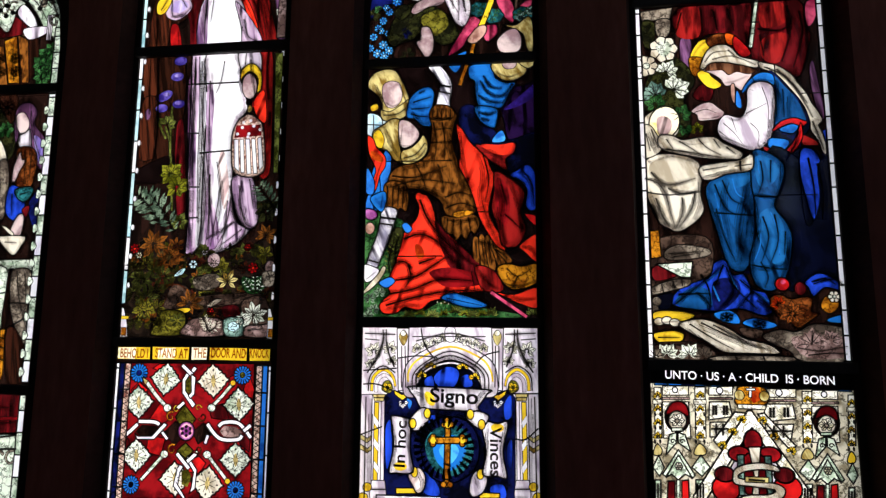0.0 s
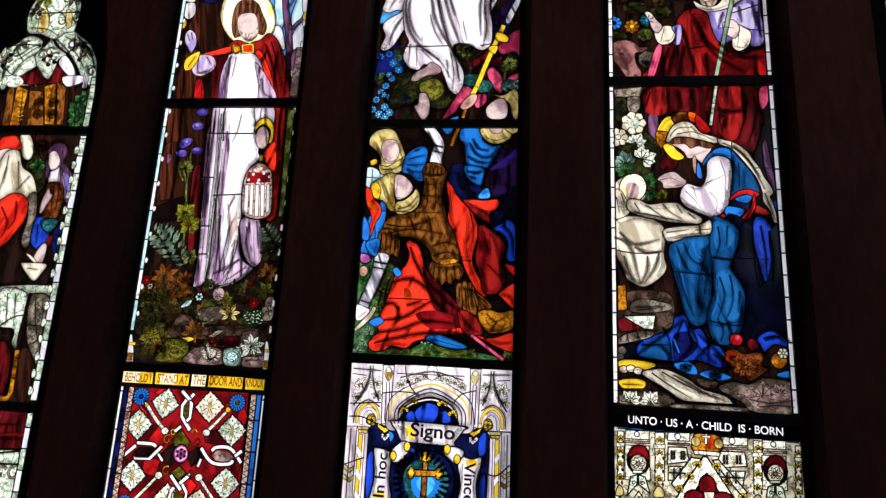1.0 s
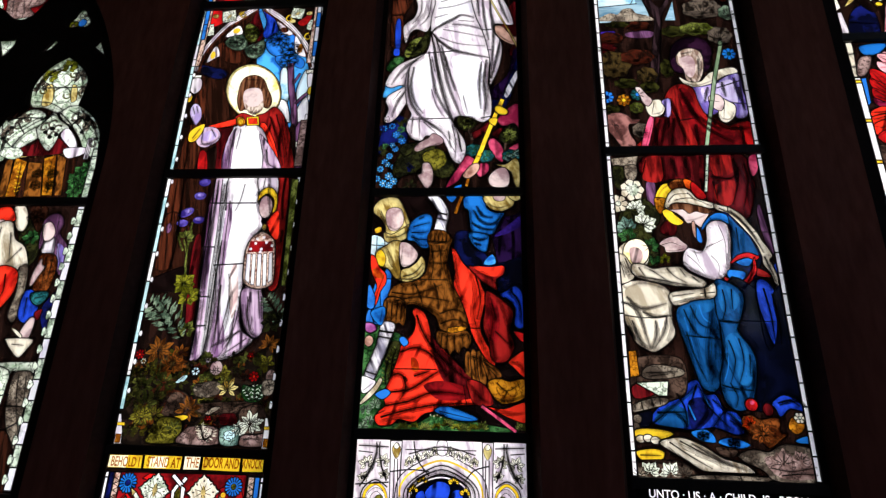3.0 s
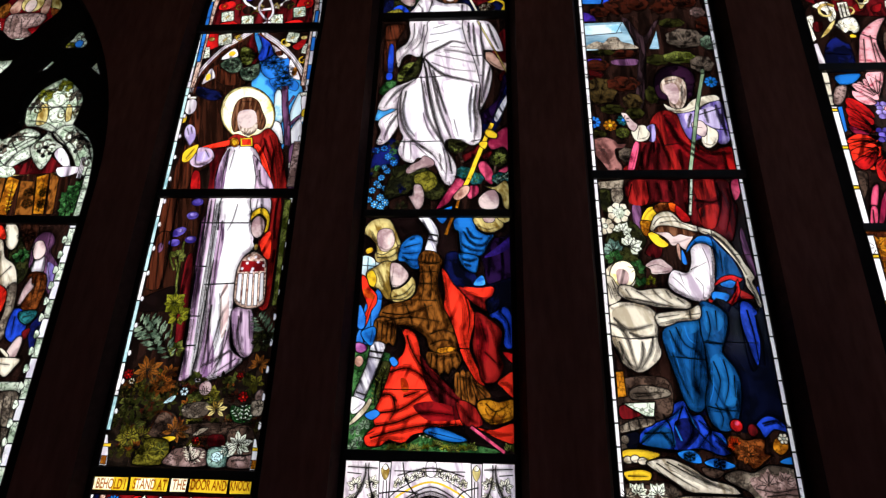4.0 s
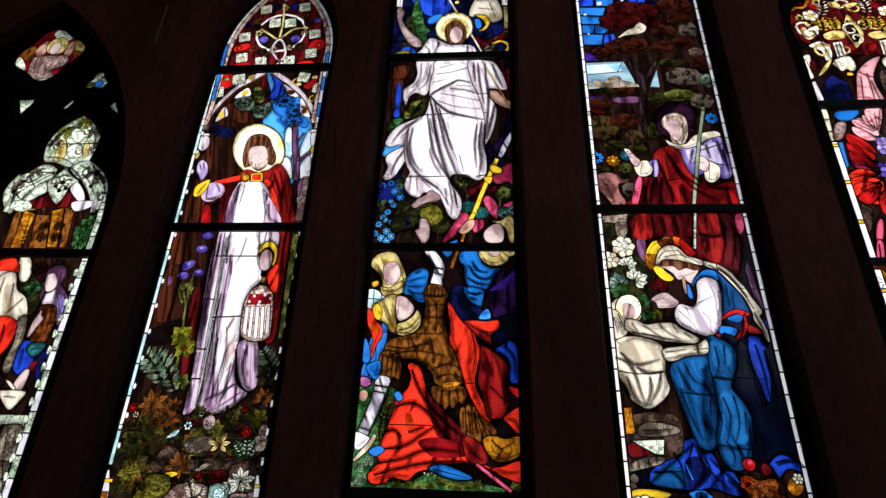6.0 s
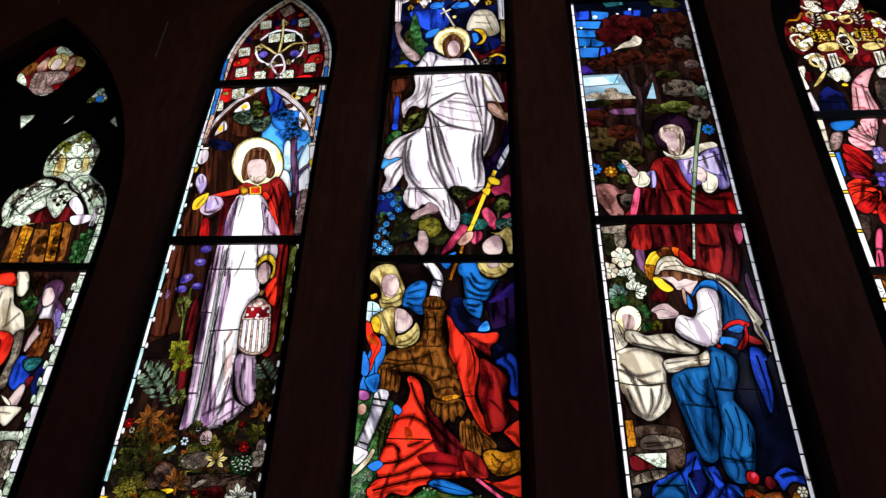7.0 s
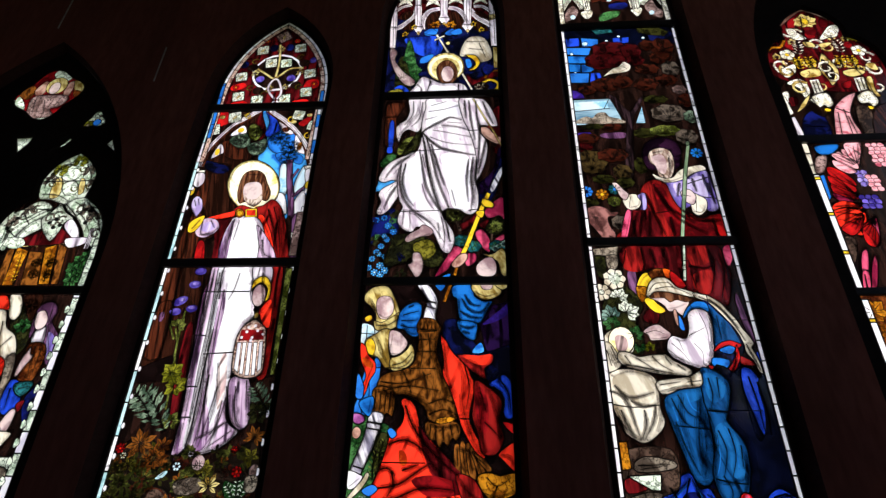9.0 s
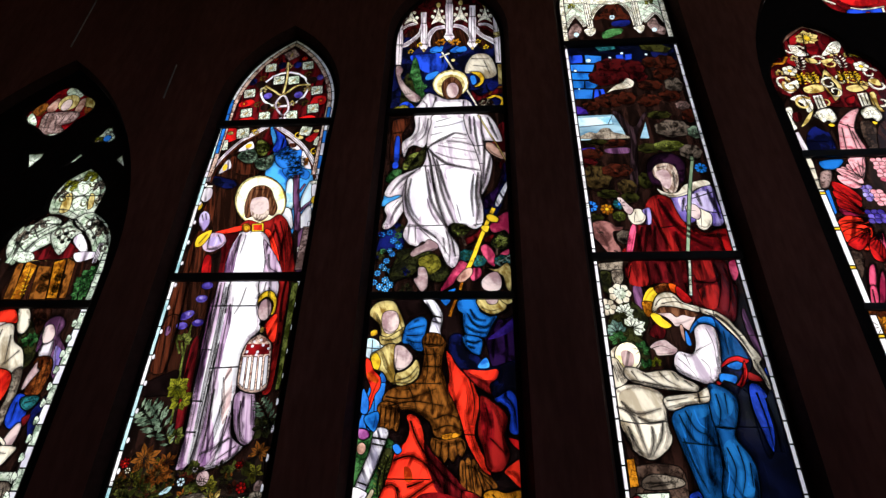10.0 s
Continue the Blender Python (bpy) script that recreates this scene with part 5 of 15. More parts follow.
# canopy over the figure
ribbon("1", [(-1.192, 3.362), (-1.163, 3.512), (-1.061, 3.676), (-0.96, 3.774), (-0.859, 3.843)], 0.036, "white",4)
ribbon("1", [(-1.176, 3.361), (-1.145, 3.521), (-1.044, 3.675), (-0.947, 3.753), (-0.855, 3.822)], 0.016, "wood",0)
ribbon("1", [(-0.444, 3.36), (-0.486, 3.491), (-0.578, 3.629), (-0.689, 3.744), (-0.825, 3.842)], 0.034, "white",4)
ribbon("1", [(-0.461, 3.37), (-0.51, 3.492), (-0.593, 3.62), (-0.692, 3.713), (-0.821, 3.821)], 0.015, "wood",0)
glass("1", "white", [(-1.047, 3.616), (-0.969, 3.703), (-0.932, 3.642), (-0.984, 3.623)], 4)
glass("1", "gold", ring(-0.977, 3.663, 0.024, 0.020, 16, 20), 0, False)
glass("1", "white", [(-1.138, 3.426), (-1.096, 3.549), (-1.056, 3.48), (-1.089, 3.452)], 4)
glass("1", "gold", ring(-1.104, 3.481, 0.016, 0.029, 16, 0), 0, False)
glass("1", "white", [(-0.722, 3.725), (-0.659, 3.682), (-0.601, 3.62), (-0.664, 3.623)], 4)
glass("1", "wood", ring(-0.662, 3.657, 0.028, 0.020, 16, -20), 0, False)
glass("1", "white", [(-0.583, 3.61), (-0.519, 3.502), (-0.503, 3.445), (-0.571, 3.484)], 4)
glass("1", "amber", ring(-0.544, 3.512, 0.016, 0.034, 16, 0), 0, False)
glass("1", "lace", [(-1.213, 3.335), (-1.146, 3.333), (-1.149, 3.315), (-1.212, 3.317)], 4, False)
glass("1", "white", [(-1.201, 3.307), (-1.147, 3.306), (-1.136, 3.234), (-1.173, 3.199), (-1.21, 3.235)], 4)
glass("1", "lace", [(-0.488, 3.352), (-0.435, 3.351), (-0.435, 3.324), (-0.484, 3.325)], 4, False)
glass("1", "white", [(-0.475, 3.316), (-0.434, 3.315), (-0.434, 3.239), (-0.46, 3.218)], 4)
glass("1", "gold", ring(-1.2, 3.169, 0.020, 0.031, 16, 0), 3, False)
glass("1", "gold", ring(-0.443, 3.2, 0.020, 0.031, 16, 0), 3, False)
# spandrel leaves
glass("1", "red", [(-1.186, 3.825), (-1.094, 3.821), (-1.038, 3.757), (-1.127, 3.699), (-1.174, 3.721)], 3)
vineleaf("1", -1.043, 3.777, 0.046, 10,"pale",4)
vineleaf("1", -1.173, 3.67, 0.046, 10,"pale",4)
vineleaf("1", -0.59, 3.781, 0.041, -10,"pale",4)
vineleaf("1", -0.476, 3.685, 0.041, -10,"pale",4)
glass("1", "red", [(-0.583, 3.709), (-0.541, 3.748), (-0.492, 3.798), (-0.504, 3.717), (-0.546, 3.678)], 3)
glass("1", "brass", ring(-1.134, 3.781, 0.021, 0.016, 16, 0), 3, False)
glass("1", "brass", ring(-0.964, 3.795, 0.021, 0.016, 16, 0), 3, False)
glass("1", "brass", ring(-0.617, 3.721, 0.021, 0.016, 16, 0), 3, False)
glass("1", "brass", ring(-0.513, 3.778, 0.021, 0.016, 16, 0), 3, False)
scroll_line("1", -0.945, 3.784, 0.029, 90,"gold")
scroll_line("1", -0.637, 3.742, 0.029, 90,"gold")
scroll_line("1", -0.502, 3.597, 0.029, 90,"gold")
scroll_line("1", -1.189, 3.537, 0.029, 90,"gold")
# figure: plain robe, cope and disc
glass("1", "brass", [(-0.625, 3.197), (-0.637, 3.241), (-0.658, 3.284), (-0.686, 3.323), (-0.72, 3.356), (-0.758, 3.382), (-0.799, 3.399), (-0.84, 3.405), (-0.879, 3.401), (-0.914, 3.386), (-0.943, 3.363), (-0.964, 3.33), (-0.976, 3.292), (-0.979, 3.25), (-0.974, 3.205), (-0.959, 3.161), (-0.937, 3.119), (-0.908, 3.083), (-0.874, 3.052), (-0.837, 3.029), (-0.798, 3.014), (-0.759, 3.009), (-0.723, 3.013), (-0.69, 3.026), (-0.662, 3.048), (-0.641, 3.077), (-0.627, 3.113), (-0.622, 3.153)], 6, False)
glass("1", "halo", [(-0.637, 3.197), (-0.648, 3.238), (-0.667, 3.278), (-0.693, 3.315), (-0.725, 3.346), (-0.761, 3.37), (-0.799, 3.385), (-0.837, 3.391), (-0.874, 3.387), (-0.906, 3.374), (-0.933, 3.351), (-0.953, 3.322), (-0.964, 3.286), (-0.967, 3.246), (-0.962, 3.205), (-0.949, 3.164), (-0.928, 3.125), (-0.901, 3.09), (-0.869, 3.062), (-0.834, 3.04), (-0.798, 3.026), (-0.762, 3.021), (-0.728, 3.025), (-0.697, 3.037), (-0.671, 3.058), (-0.651, 3.085), (-0.638, 3.119), (-0.633, 3.157)], 0, False)
shade("1", [(-0.939, 3.135), (-0.968, 3.231), (-0.947, 3.343), (-0.862, 3.396)], 20, 0.31)
glass("1", "hair", [(-0.894, 3.203), (-0.886, 3.274), (-0.856, 3.314), (-0.796, 3.321), (-0.744, 3.288), (-0.713, 3.225), (-0.676, 3.146), (-0.69, 3.087), (-0.737, 3.096), (-0.83, 3.081), (-0.865, 3.073), (-0.89, 3.134)], 4)
glass("1", "flesh", [(-0.857, 3.211), (-0.809, 3.232), (-0.757, 3.218), (-0.732, 3.147), (-0.733, 3.079), (-0.771, 3.046), (-0.821, 3.073), (-0.854, 3.141)], 0)
glass("1", "greyhair", [(-0.848, 3.133), (-0.812, 3.102), (-0.761, 3.105), (-0.734, 3.139), (-0.724, 3.087), (-0.757, 3.05), (-0.81, 3.06)], 0)
shade("1", [(-0.83, 3.081), (-0.772, 3.051), (-0.727, 3.088)], 18, 0.77)
shade("1", [(-0.884, 3.229), (-0.863, 3.099)], 14, 0.84)
shade("1", [(-0.736, 3.248), (-0.696, 3.117)], 14, 0.84)
shade("1", [(-0.859, 3.291), (-0.767, 3.289)], 14, 0.84)
glass("1", "crimson", [(-0.76, 3.03), (-0.706, 3.054), (-0.655, 3.095), (-0.594, 3.043), (-0.542, 2.928), (-0.511, 2.809), (-0.483, 2.669), (-0.556, 2.67), (-0.595, 2.734), (-0.651, 2.842), (-0.723, 2.955)], 5)
shade("1", [(-0.625, 3.052), (-0.567, 2.888), (-0.523, 2.677)], 40, 0.84)
shade("1", [(-0.673, 3.032), (-0.61, 2.889), (-0.56, 2.696)], 26, 0.77)
stroke("1", [(-0.638, 3.044), (-0.581, 2.889), (-0.538, 2.688)], 3.9, 1.3)
stroke("1", [(-0.672, 3.028), (-0.595, 2.849), (-0.554, 2.696)], 3.9, 1.3)
stroke("1", [(-0.581, 3.01), (-0.525, 2.809)], 3.9, 1.3)
glass("1", "scarlet", [(-0.725, 2.963), (-0.696, 2.983), (-0.638, 2.889), (-0.592, 2.772), (-0.59, 2.726), (-0.656, 2.831)], 4)
shade("1", [(-0.703, 2.963), (-0.638, 2.85), (-0.592, 2.734)], 12, 0.7)
glass("1", "crimson", [(-0.896, 3.011), (-0.854, 3.056), (-0.799, 3.043), (-0.758, 3.021), (-0.808, 2.981), (-0.865, 2.974)], 4)
glass("1", "scarlet", [(-1.061, 2.965), (-0.98, 2.992), (-0.893, 3.015), (-0.853, 3.019), (-0.852, 2.982), (-0.936, 2.963), (-1.014, 2.952)], 4)
shade("1", [(-1.045, 2.956), (-0.937, 2.967), (-0.853, 2.986)], 10, 0.7)
glass("1", "linen", [(-0.885, 2.966), (-0.733, 2.967), (-0.659, 2.85), (-0.658, 2.735), (-0.659, 2.667), (-0.924, 2.67), (-0.917, 2.776), (-0.911, 2.87)], 5)
glass("1", "pure", [(-0.838, 2.949), (-0.743, 2.947), (-0.702, 2.851), (-0.679, 2.668), (-0.86, 2.669), (-0.864, 2.806)], 0)
glass("1", "mauve", [(-0.911, 2.87), (-0.87, 2.962), (-0.866, 2.814), (-0.867, 2.669), (-0.924, 2.67), (-0.921, 2.776)], 0)
shade("1", [(-0.882, 2.95), (-0.892, 2.807), (-0.897, 2.677)], 26, 0.7)
stroke("1", [(-0.869, 2.957), (-0.88, 2.814), (-0.876, 2.677)], 3.9, 1.3)
stroke("1", [(-0.838, 2.949), (-0.849, 2.806)], 3.12, 1.3)
glass("1", "mauve", [(-0.721, 2.911), (-0.659, 2.85), (-0.581, 2.734), (-0.565, 2.666), (-0.666, 2.667), (-0.68, 2.773)], 4)
shade("1", [(-0.665, 2.842), (-0.662, 2.754), (-0.625, 2.671)], 22, 0.7)
stroke("1", [(-0.666, 2.811), (-0.641, 2.719), (-0.587, 2.689)], 3.38, 1.3)
shade("1", [(-0.725, 2.931), (-0.687, 2.812), (-0.667, 2.675)], 18, 0.56)
glass("1", "amber", [(-0.819, 2.998), (-0.825, 3.012), (-0.836, 3.024), (-0.849, 3.03), (-0.862, 3.031), (-0.873, 3.024), (-0.878, 3.013), (-0.878, 2.999), (-0.872, 2.984), (-0.861, 2.973), (-0.848, 2.966), (-0.835, 2.966), (-0.825, 2.972), (-0.819, 2.983)], 4, False)
glass("1", "gold", [(-0.834, 2.998), (-0.839, 3.008), (-0.848, 3.014), (-0.857, 3.014), (-0.863, 3.008), (-0.863, 2.998), (-0.858, 2.989), (-0.85, 2.982), (-0.841, 2.982), (-0.835, 2.988)], 0, False)
glass("1", "gold", [(-0.818, 3.026), (-0.742, 3.033), (-0.73, 2.971), (-0.806, 2.969)], 4, False)
glass("1", "scarlet", [(-0.805, 3.018), (-0.751, 3.021), (-0.743, 2.98), (-0.797, 2.981)], 2, False)
glass("1", "maroon", [(-1.023, 2.944), (-0.934, 2.954), (-0.885, 2.962), (-0.914, 2.87), (-0.926, 2.768), (-0.917, 2.67), (-0.952, 2.67), (-0.966, 2.815)], 3)
shade("1", [(-0.966, 2.935), (-0.944, 2.815), (-0.939, 2.677)], 30, 0.95)
glass("1", "red", [(-1.069, 2.797), (-1.026, 2.797), (-1.001, 2.671), (-1.057, 2.671)], 4)
shade("1", [(-1.028, 2.777), (-1.016, 2.674)], 12, 0.84)
glass("1", "mauve", [(-1.105, 2.905), (-1.075, 2.961), (-0.994, 2.96), (-0.955, 2.902), (-0.989, 2.851), (-1.045, 2.828), (-1.095, 2.852)], 4)
glass("1", "lilacpale", [(-1.078, 2.888), (-1.054, 2.936), (-1.003, 2.935), (-0.98, 2.903), (-1.023, 2.871)], 0)
shade("1", [(-1.075, 2.848), (-1.005, 2.855), (-0.965, 2.902)], 18, 0.84)
stroke("1", [(-1.071, 2.945), (-1.063, 2.856), (-1.007, 2.863)], 3.38, 1.3)
stroke("1", [(-1.021, 2.952), (-0.985, 2.895)], 3.12, 1.3)
glass("1", "gold", [(-1.151, 2.873), (-1.153, 2.934), (-1.108, 2.974), (-1.067, 2.985), (-1.079, 2.92), (-1.113, 2.869)], 4)
stroke("1", [(-1.13, 2.889), (-1.09, 2.961)], 3.12, 1.3)
shade("1", [(-1.133, 2.873), (-1.087, 2.92)], 8, 0.7)
glass("1", "lilacpale", [(-1.174, 3.054), (-1.176, 3.105), (-1.153, 3.131), (-1.116, 3.104), (-1.099, 3.053), (-1.103, 3.011), (-1.124, 2.978), (-1.151, 3.012)], 4)
shade("1", [(-1.162, 3.037), (-1.126, 2.986), (-1.105, 3.019)], 12, 0.77)
stroke("1", [(-1.165, 3.105), (-1.144, 3.054)], 2.86, 1.3)
stroke("1", [(-1.144, 3.113), (-1.123, 3.062)], 2.86, 1.3)
zone(3.855, 5)
# window 1: head of the lancet
glass("1", "maroon", [(-1.22, 3.911), (-1.18, 4.199), (-1.021, 4.491), (-0.822, 4.638), (-0.615, 4.469), (-0.494, 4.224), (-0.441, 3.9)], 3)
glass("1", "red", [(-1.13, 4.072), (-1.046, 4.102), (-1.018, 4.05), (-1.119, 4.027)], 3)
glass("1", "red", [(-0.578, 4.102), (-0.499, 4.11), (-0.493, 4.032), (-0.592, 4.025)], 3)
glass("1", "red", [(-1.111, 3.896), (-1.036, 3.936), (-0.978, 3.901), (-1.022, 3.871)], 3)
glass("1", "red", [(-0.656, 3.909), (-0.568, 3.927), (-0.529, 3.883), (-0.651, 3.877)], 3)
glass("1", "wine", [(-1.074, 4.359), (-1.032, 4.369), (-1.035, 4.298), (-1.07, 4.299)], 3)
glass("1", "pure", ring(-0.815, 4.193, 0.189, 0.186, 16, -5), 5, False)
glass("1", "umber", ring(-0.815, 4.193, 0.168, 0.162, 16, -5), 5, False)
vineleaf("1", -0.963, 4.426, 0.045, 8,"pale")
vineleaf("1", -0.676, 4.435, 0.045, 8,"pale")
vineleaf("1", -0.875, 4.289, 0.045, 8,"pale")
vineleaf("1", -1.076, 4.16, 0.045, 8,"pale")
vineleaf("1", -0.567, 4.17, 0.045, 8,"pale")
vineleaf("1", -1.06, 3.969, 0.045, 8,"pale")
vineleaf("1", -0.761, 4.284, 0.044, 8,"greenwhite")
vineleaf("1", -0.917, 3.931, 0.044, 8,"greenwhite")
vineleaf("1", -0.718, 3.933, 0.044, 8,"greenwhite")
vineleaf("1", -0.57, 3.992, 0.044, 8,"greenwhite")
vineleaf("1", -0.822, 4.561, 0.051, 35,"pinkstone")
glass("1", "umber", ring(-1.007, 4.249, 0.040, 0.035, 16, 0), 3, False)
glass("1", "umber", ring(-0.621, 4.277, 0.040, 0.035, 16, 0), 3, False)
glass("1", "umber", ring(-0.926, 4.018, 0.040, 0.035, 16, 0), 3, False)
glass("1", "umber", ring(-0.656, 4.061, 0.040, 0.035, 16, 0), 3, False)
leafspray("1", -0.822, 4.431, 0.036, "brass",5,90,320)
leafspray("1", -0.978, 4.19, 0.036, "brass",5,90,320)
leafspray("1", -0.642, 4.185, 0.036, "brass",5,90,320)
leafspray("1", -0.846, 4.037, 0.036, "brass",5,90,320)
leafspray("1", -0.737, 4.043, 0.036, "brass",5,90,320)
daisy("1", -0.946, 4.524, 0.023, "red","gold",6)
daisy("1", -0.711, 4.511, 0.023, "red","gold",6)
daisy("1", -1.097, 4.059, 0.023, "red","gold",6)
daisy("1", -0.522, 4.066, 0.023, "red","gold",6)
cut("1", [(-1.159, 4.107), (-1.033, 4.124)], 4)
cut("1", [(-0.582, 4.125), (-0.483, 4.143)], 4)
glass("1", "violet", ring(-0.932, 4.13, 0.034, 0.034, 16, 0), 4, False)
glass("1", "violet", ring(-0.701, 4.131, 0.034, 0.034, 16, 0), 4, False)
glass("1", "navy", ring(-0.878, 4.446, 0.032, 0.037, 16, 0), 3, False)
glass("1", "navy", ring(-0.758, 4.446, 0.032, 0.037, 16, 0), 3, False)
glass("1", "navy", ring(-1.075, 4.282, 0.032, 0.037, 16, 0), 3, False)
glass("1", "violet", ring(-0.561, 4.303, 0.026, 0.030, 16, 0), 3, False)
ribbon("1", [(-0.839, 4.481), (-0.816, 4.298), (-0.819, 4.125)], 0.018, "brass",3)
ribbon("1", [(-0.97, 4.236), (-0.888, 4.174), (-0.821, 4.136), (-0.725, 4.223), (-0.623, 4.23)], 0.018, "brass",3)
ribbon("1", [(-0.816, 3.879), (-0.752, 3.983), (-0.792, 4.112), (-0.834, 4.114), (-0.85, 4.015), (-0.733, 3.875)], 0.017, "white",3)
scroll_line("1", -1.002, 4.308, 0.032, 30,"olive")
scroll_line("1", -0.661, 4.338, 0.032, 30,"olive")
scroll_line("1", -0.991, 4.043, 0.032, 30,"olive")
scroll_line("1", -0.877, 3.983, 0.032, 30,"olive")
scroll_line("1", -0.635, 4.038, 0.032, 30,"olive")
zone(0.0, 1.176)
# window 1: ornamental foot panel
glass("1", "gold", [(-1.234, 1.153), (-1.056, 1.155), (-1.054, 1.091), (-1.238, 1.09)], 6, False)
glass("1", "gold", [(-1.05, 1.155), (-0.854, 1.156), (-0.856, 1.092), (-1.048, 1.091)], 6, False)
glass("1", "halo", [(-0.848, 1.156), (-0.762, 1.157), (-0.764, 1.094), (-0.847, 1.092)], 6, False)
glass("1", "gold", [(-0.756, 1.157), (-0.563, 1.155), (-0.563, 1.092), (-0.755, 1.094)], 6, False)
glass("1", "gold", [(-0.558, 1.155), (-0.448, 1.154), (-0.448, 1.094), (-0.554, 1.092)], 6, False)
glass("1", "halo", [(-1.228, 1.147), (-1.135, 1.149), (-1.137, 1.095), (-1.232, 1.096)], 0, False)
glass("1", "halo", [(-1.017, 1.148), (-0.929, 1.149), (-0.932, 1.099), (-1.019, 1.097)], 0, False)
glass("1", "ruby", [(-1.177, 1.075), (-0.526, 1.082), (-0.517, 0.48), (-1.171, 0.449)], 4, False)
glass("1", "red", [(-1.142, 0.948), (-1.104, 0.986), (-1.055, 0.95), (-1.114, 0.89)], 4, False)
glass("1", "red", [(-0.552, 1.04), (-0.52, 0.963), (-0.533, 0.896), (-0.575, 0.962)], 4, False)
glass("1", "red", [(-1.036, 0.819), (-0.986, 0.894), (-0.935, 0.822), (-0.962, 0.796), (-1.043, 0.806)], 4, False)
glass("1", "red", [(-1.038, 0.741), (-0.951, 0.729), (-0.968, 0.646), (-1.044, 0.664)], 4, False)
glass("1", "red", [(-0.82, 0.642), (-0.776, 0.654), (-0.74, 0.625), (-0.771, 0.578), (-0.827, 0.581)], 4, False)
glass("1", "red", [(-0.649, 1.017), (-0.613, 1.034), (-0.621, 0.976), (-0.648, 0.96)], 4, False)
glass("1", "red", [(-1.006, 1.073), (-0.953, 1.074), (-0.979, 1.031), (-1.039, 1.051)], 4, False)
glass("1", "maroon", [(-0.745, 0.88), (-0.656, 0.898), (-0.64, 0.819), (-0.725, 0.829)], 4, False)
glass("1", "maroon", [(-1.191, 0.684), (-1.142, 0.725), (-1.119, 0.661), (-1.165, 0.582)], 4, False)
glass("1", "maroon", [(-0.593, 0.782), (-0.527, 0.779), (-0.533, 0.683), (-0.578, 0.712)], 4, False)
glass("1", "umber", [(-0.959, 0.757), (-0.905, 0.81), (-0.845, 0.763), (-0.903, 0.695)], 4, False)
glass("1", "umber", [(-0.817, 0.762), (-0.763, 0.807), (-0.715, 0.757), (-0.785, 0.709)], 4, False)
glass("1", "olive", [(-0.865, 0.887), (-0.803, 0.821), (-0.819, 0.8), (-0.887, 0.798), (-0.907, 0.828)], 5, False)
glass("1", "olive", [(-0.847, 0.712), (-0.805, 0.678), (-0.842, 0.641), (-0.89, 0.675)], 5, False)
daisy("1", -1.108, 1.028, 0.044, "azure","navy",16)
daisy("1", -0.582, 1.029, 0.042, "blue","olive",16)
daisy("1", -1.11, 0.513, 0.041, "blue","night",16)
daisy("1", -0.589, 0.511, 0.041, "blue","night",16)
vineleaf("1", -0.968, 1.002, 0.058, 40)
vineleaf("1", -0.727, 1, 0.059, 50,"cream")
vineleaf("1", -0.89, 0.548, 0.059, 50,"cream")
vineleaf("1", -1.1, 0.891, 0.058, 50,"pale")
vineleaf("1", -0.594, 0.894, 0.058, 50,"pale")
vineleaf("1", -1.094, 0.646, 0.058, 48,"pale")
vineleaf("1", -0.597, 0.645, 0.058, 48,"pale")
vineleaf("1", -0.729, 0.535, 0.059, 40,"cream")
ribbon("1", [(-1.066, 0.987), (-1.012, 0.925), (-0.95, 0.869)], 0.020, "pale",4)
ribbon("1", [(-0.627, 0.992), (-0.68, 0.928), (-0.733, 0.875)], 0.017, "pale",4)
ribbon("1", [(-1.062, 0.535), (-1.004, 0.599), (-0.951, 0.657)], 0.017, "pale",4)
ribbon("1", [(-0.63, 0.549), (-0.689, 0.612), (-0.737, 0.665)], 0.017, "pale",4)
glass("1", "pale", ring(-0.95, 0.869, 0.020, 0.018, 16, 0), 4, False)
glass("1", "pale", ring(-0.728, 0.875, 0.020, 0.018, 16, 0), 4, False)
glass("1", "pale", ring(-0.951, 0.657, 0.020, 0.018, 16, 0), 4, False)
glass("1", "pale", ring(-0.737, 0.663, 0.020, 0.018, 16, 0), 4, False)
glass("1", "brass", [(-1.088, 1.008), (-1.058, 0.992), (-1.074, 0.971)], 3, False)
glass("1", "gold", ring(-0.627, 0.992, 0.014, 0.013, 16, 0), 3, False)
glass("1", "gold", ring(-0.63, 0.549, 0.014, 0.013, 16, 0), 3, False)
# white interlaced straps
glass("1", "olive", [(-0.884, 1.002), (-0.85, 1.013), (-0.818, 0.956), (-0.846, 0.94), (-0.875, 0.949)], 0, False)
ribbon("1", [(-0.889, 1.07), (-0.834, 1.024)], 0.020, "pure",5)
ribbon("1", [(-0.819, 1.061), (-0.835, 1.039)], 0.020, "pure",5)
glass("1", "pure", [(-0.884, 1.002), (-0.863, 1.034), (-0.848, 1.023), (-0.866, 0.994), (-0.863, 0.95), (-0.808, 0.888), (-0.824, 0.872), (-0.88, 0.939)], 5, False)
glass("1", "pure", [(-0.84, 1.029), (-0.816, 1.014), (-0.817, 0.935), (-0.838, 0.914), (-0.848, 0.929), (-0.834, 0.945)], 5, False)
ribbon("1", [(-0.866, 0.897), (-0.903, 0.865)], 0.017, "pure",4)
glass("1", "pure", [(-0.847, 0.464), (-0.896, 0.517), (-0.884, 0.593), (-0.869, 0.614), (-0.851, 0.605), (-0.866, 0.579), (-0.874, 0.523), (-0.83, 0.465)], 5, False)
glass("1", "pure", [(-0.806, 0.516), (-0.799, 0.582), (-0.842, 0.641), (-0.832, 0.656), (-0.783, 0.593), (-0.788, 0.507), (-0.815, 0.486)], 5, False)
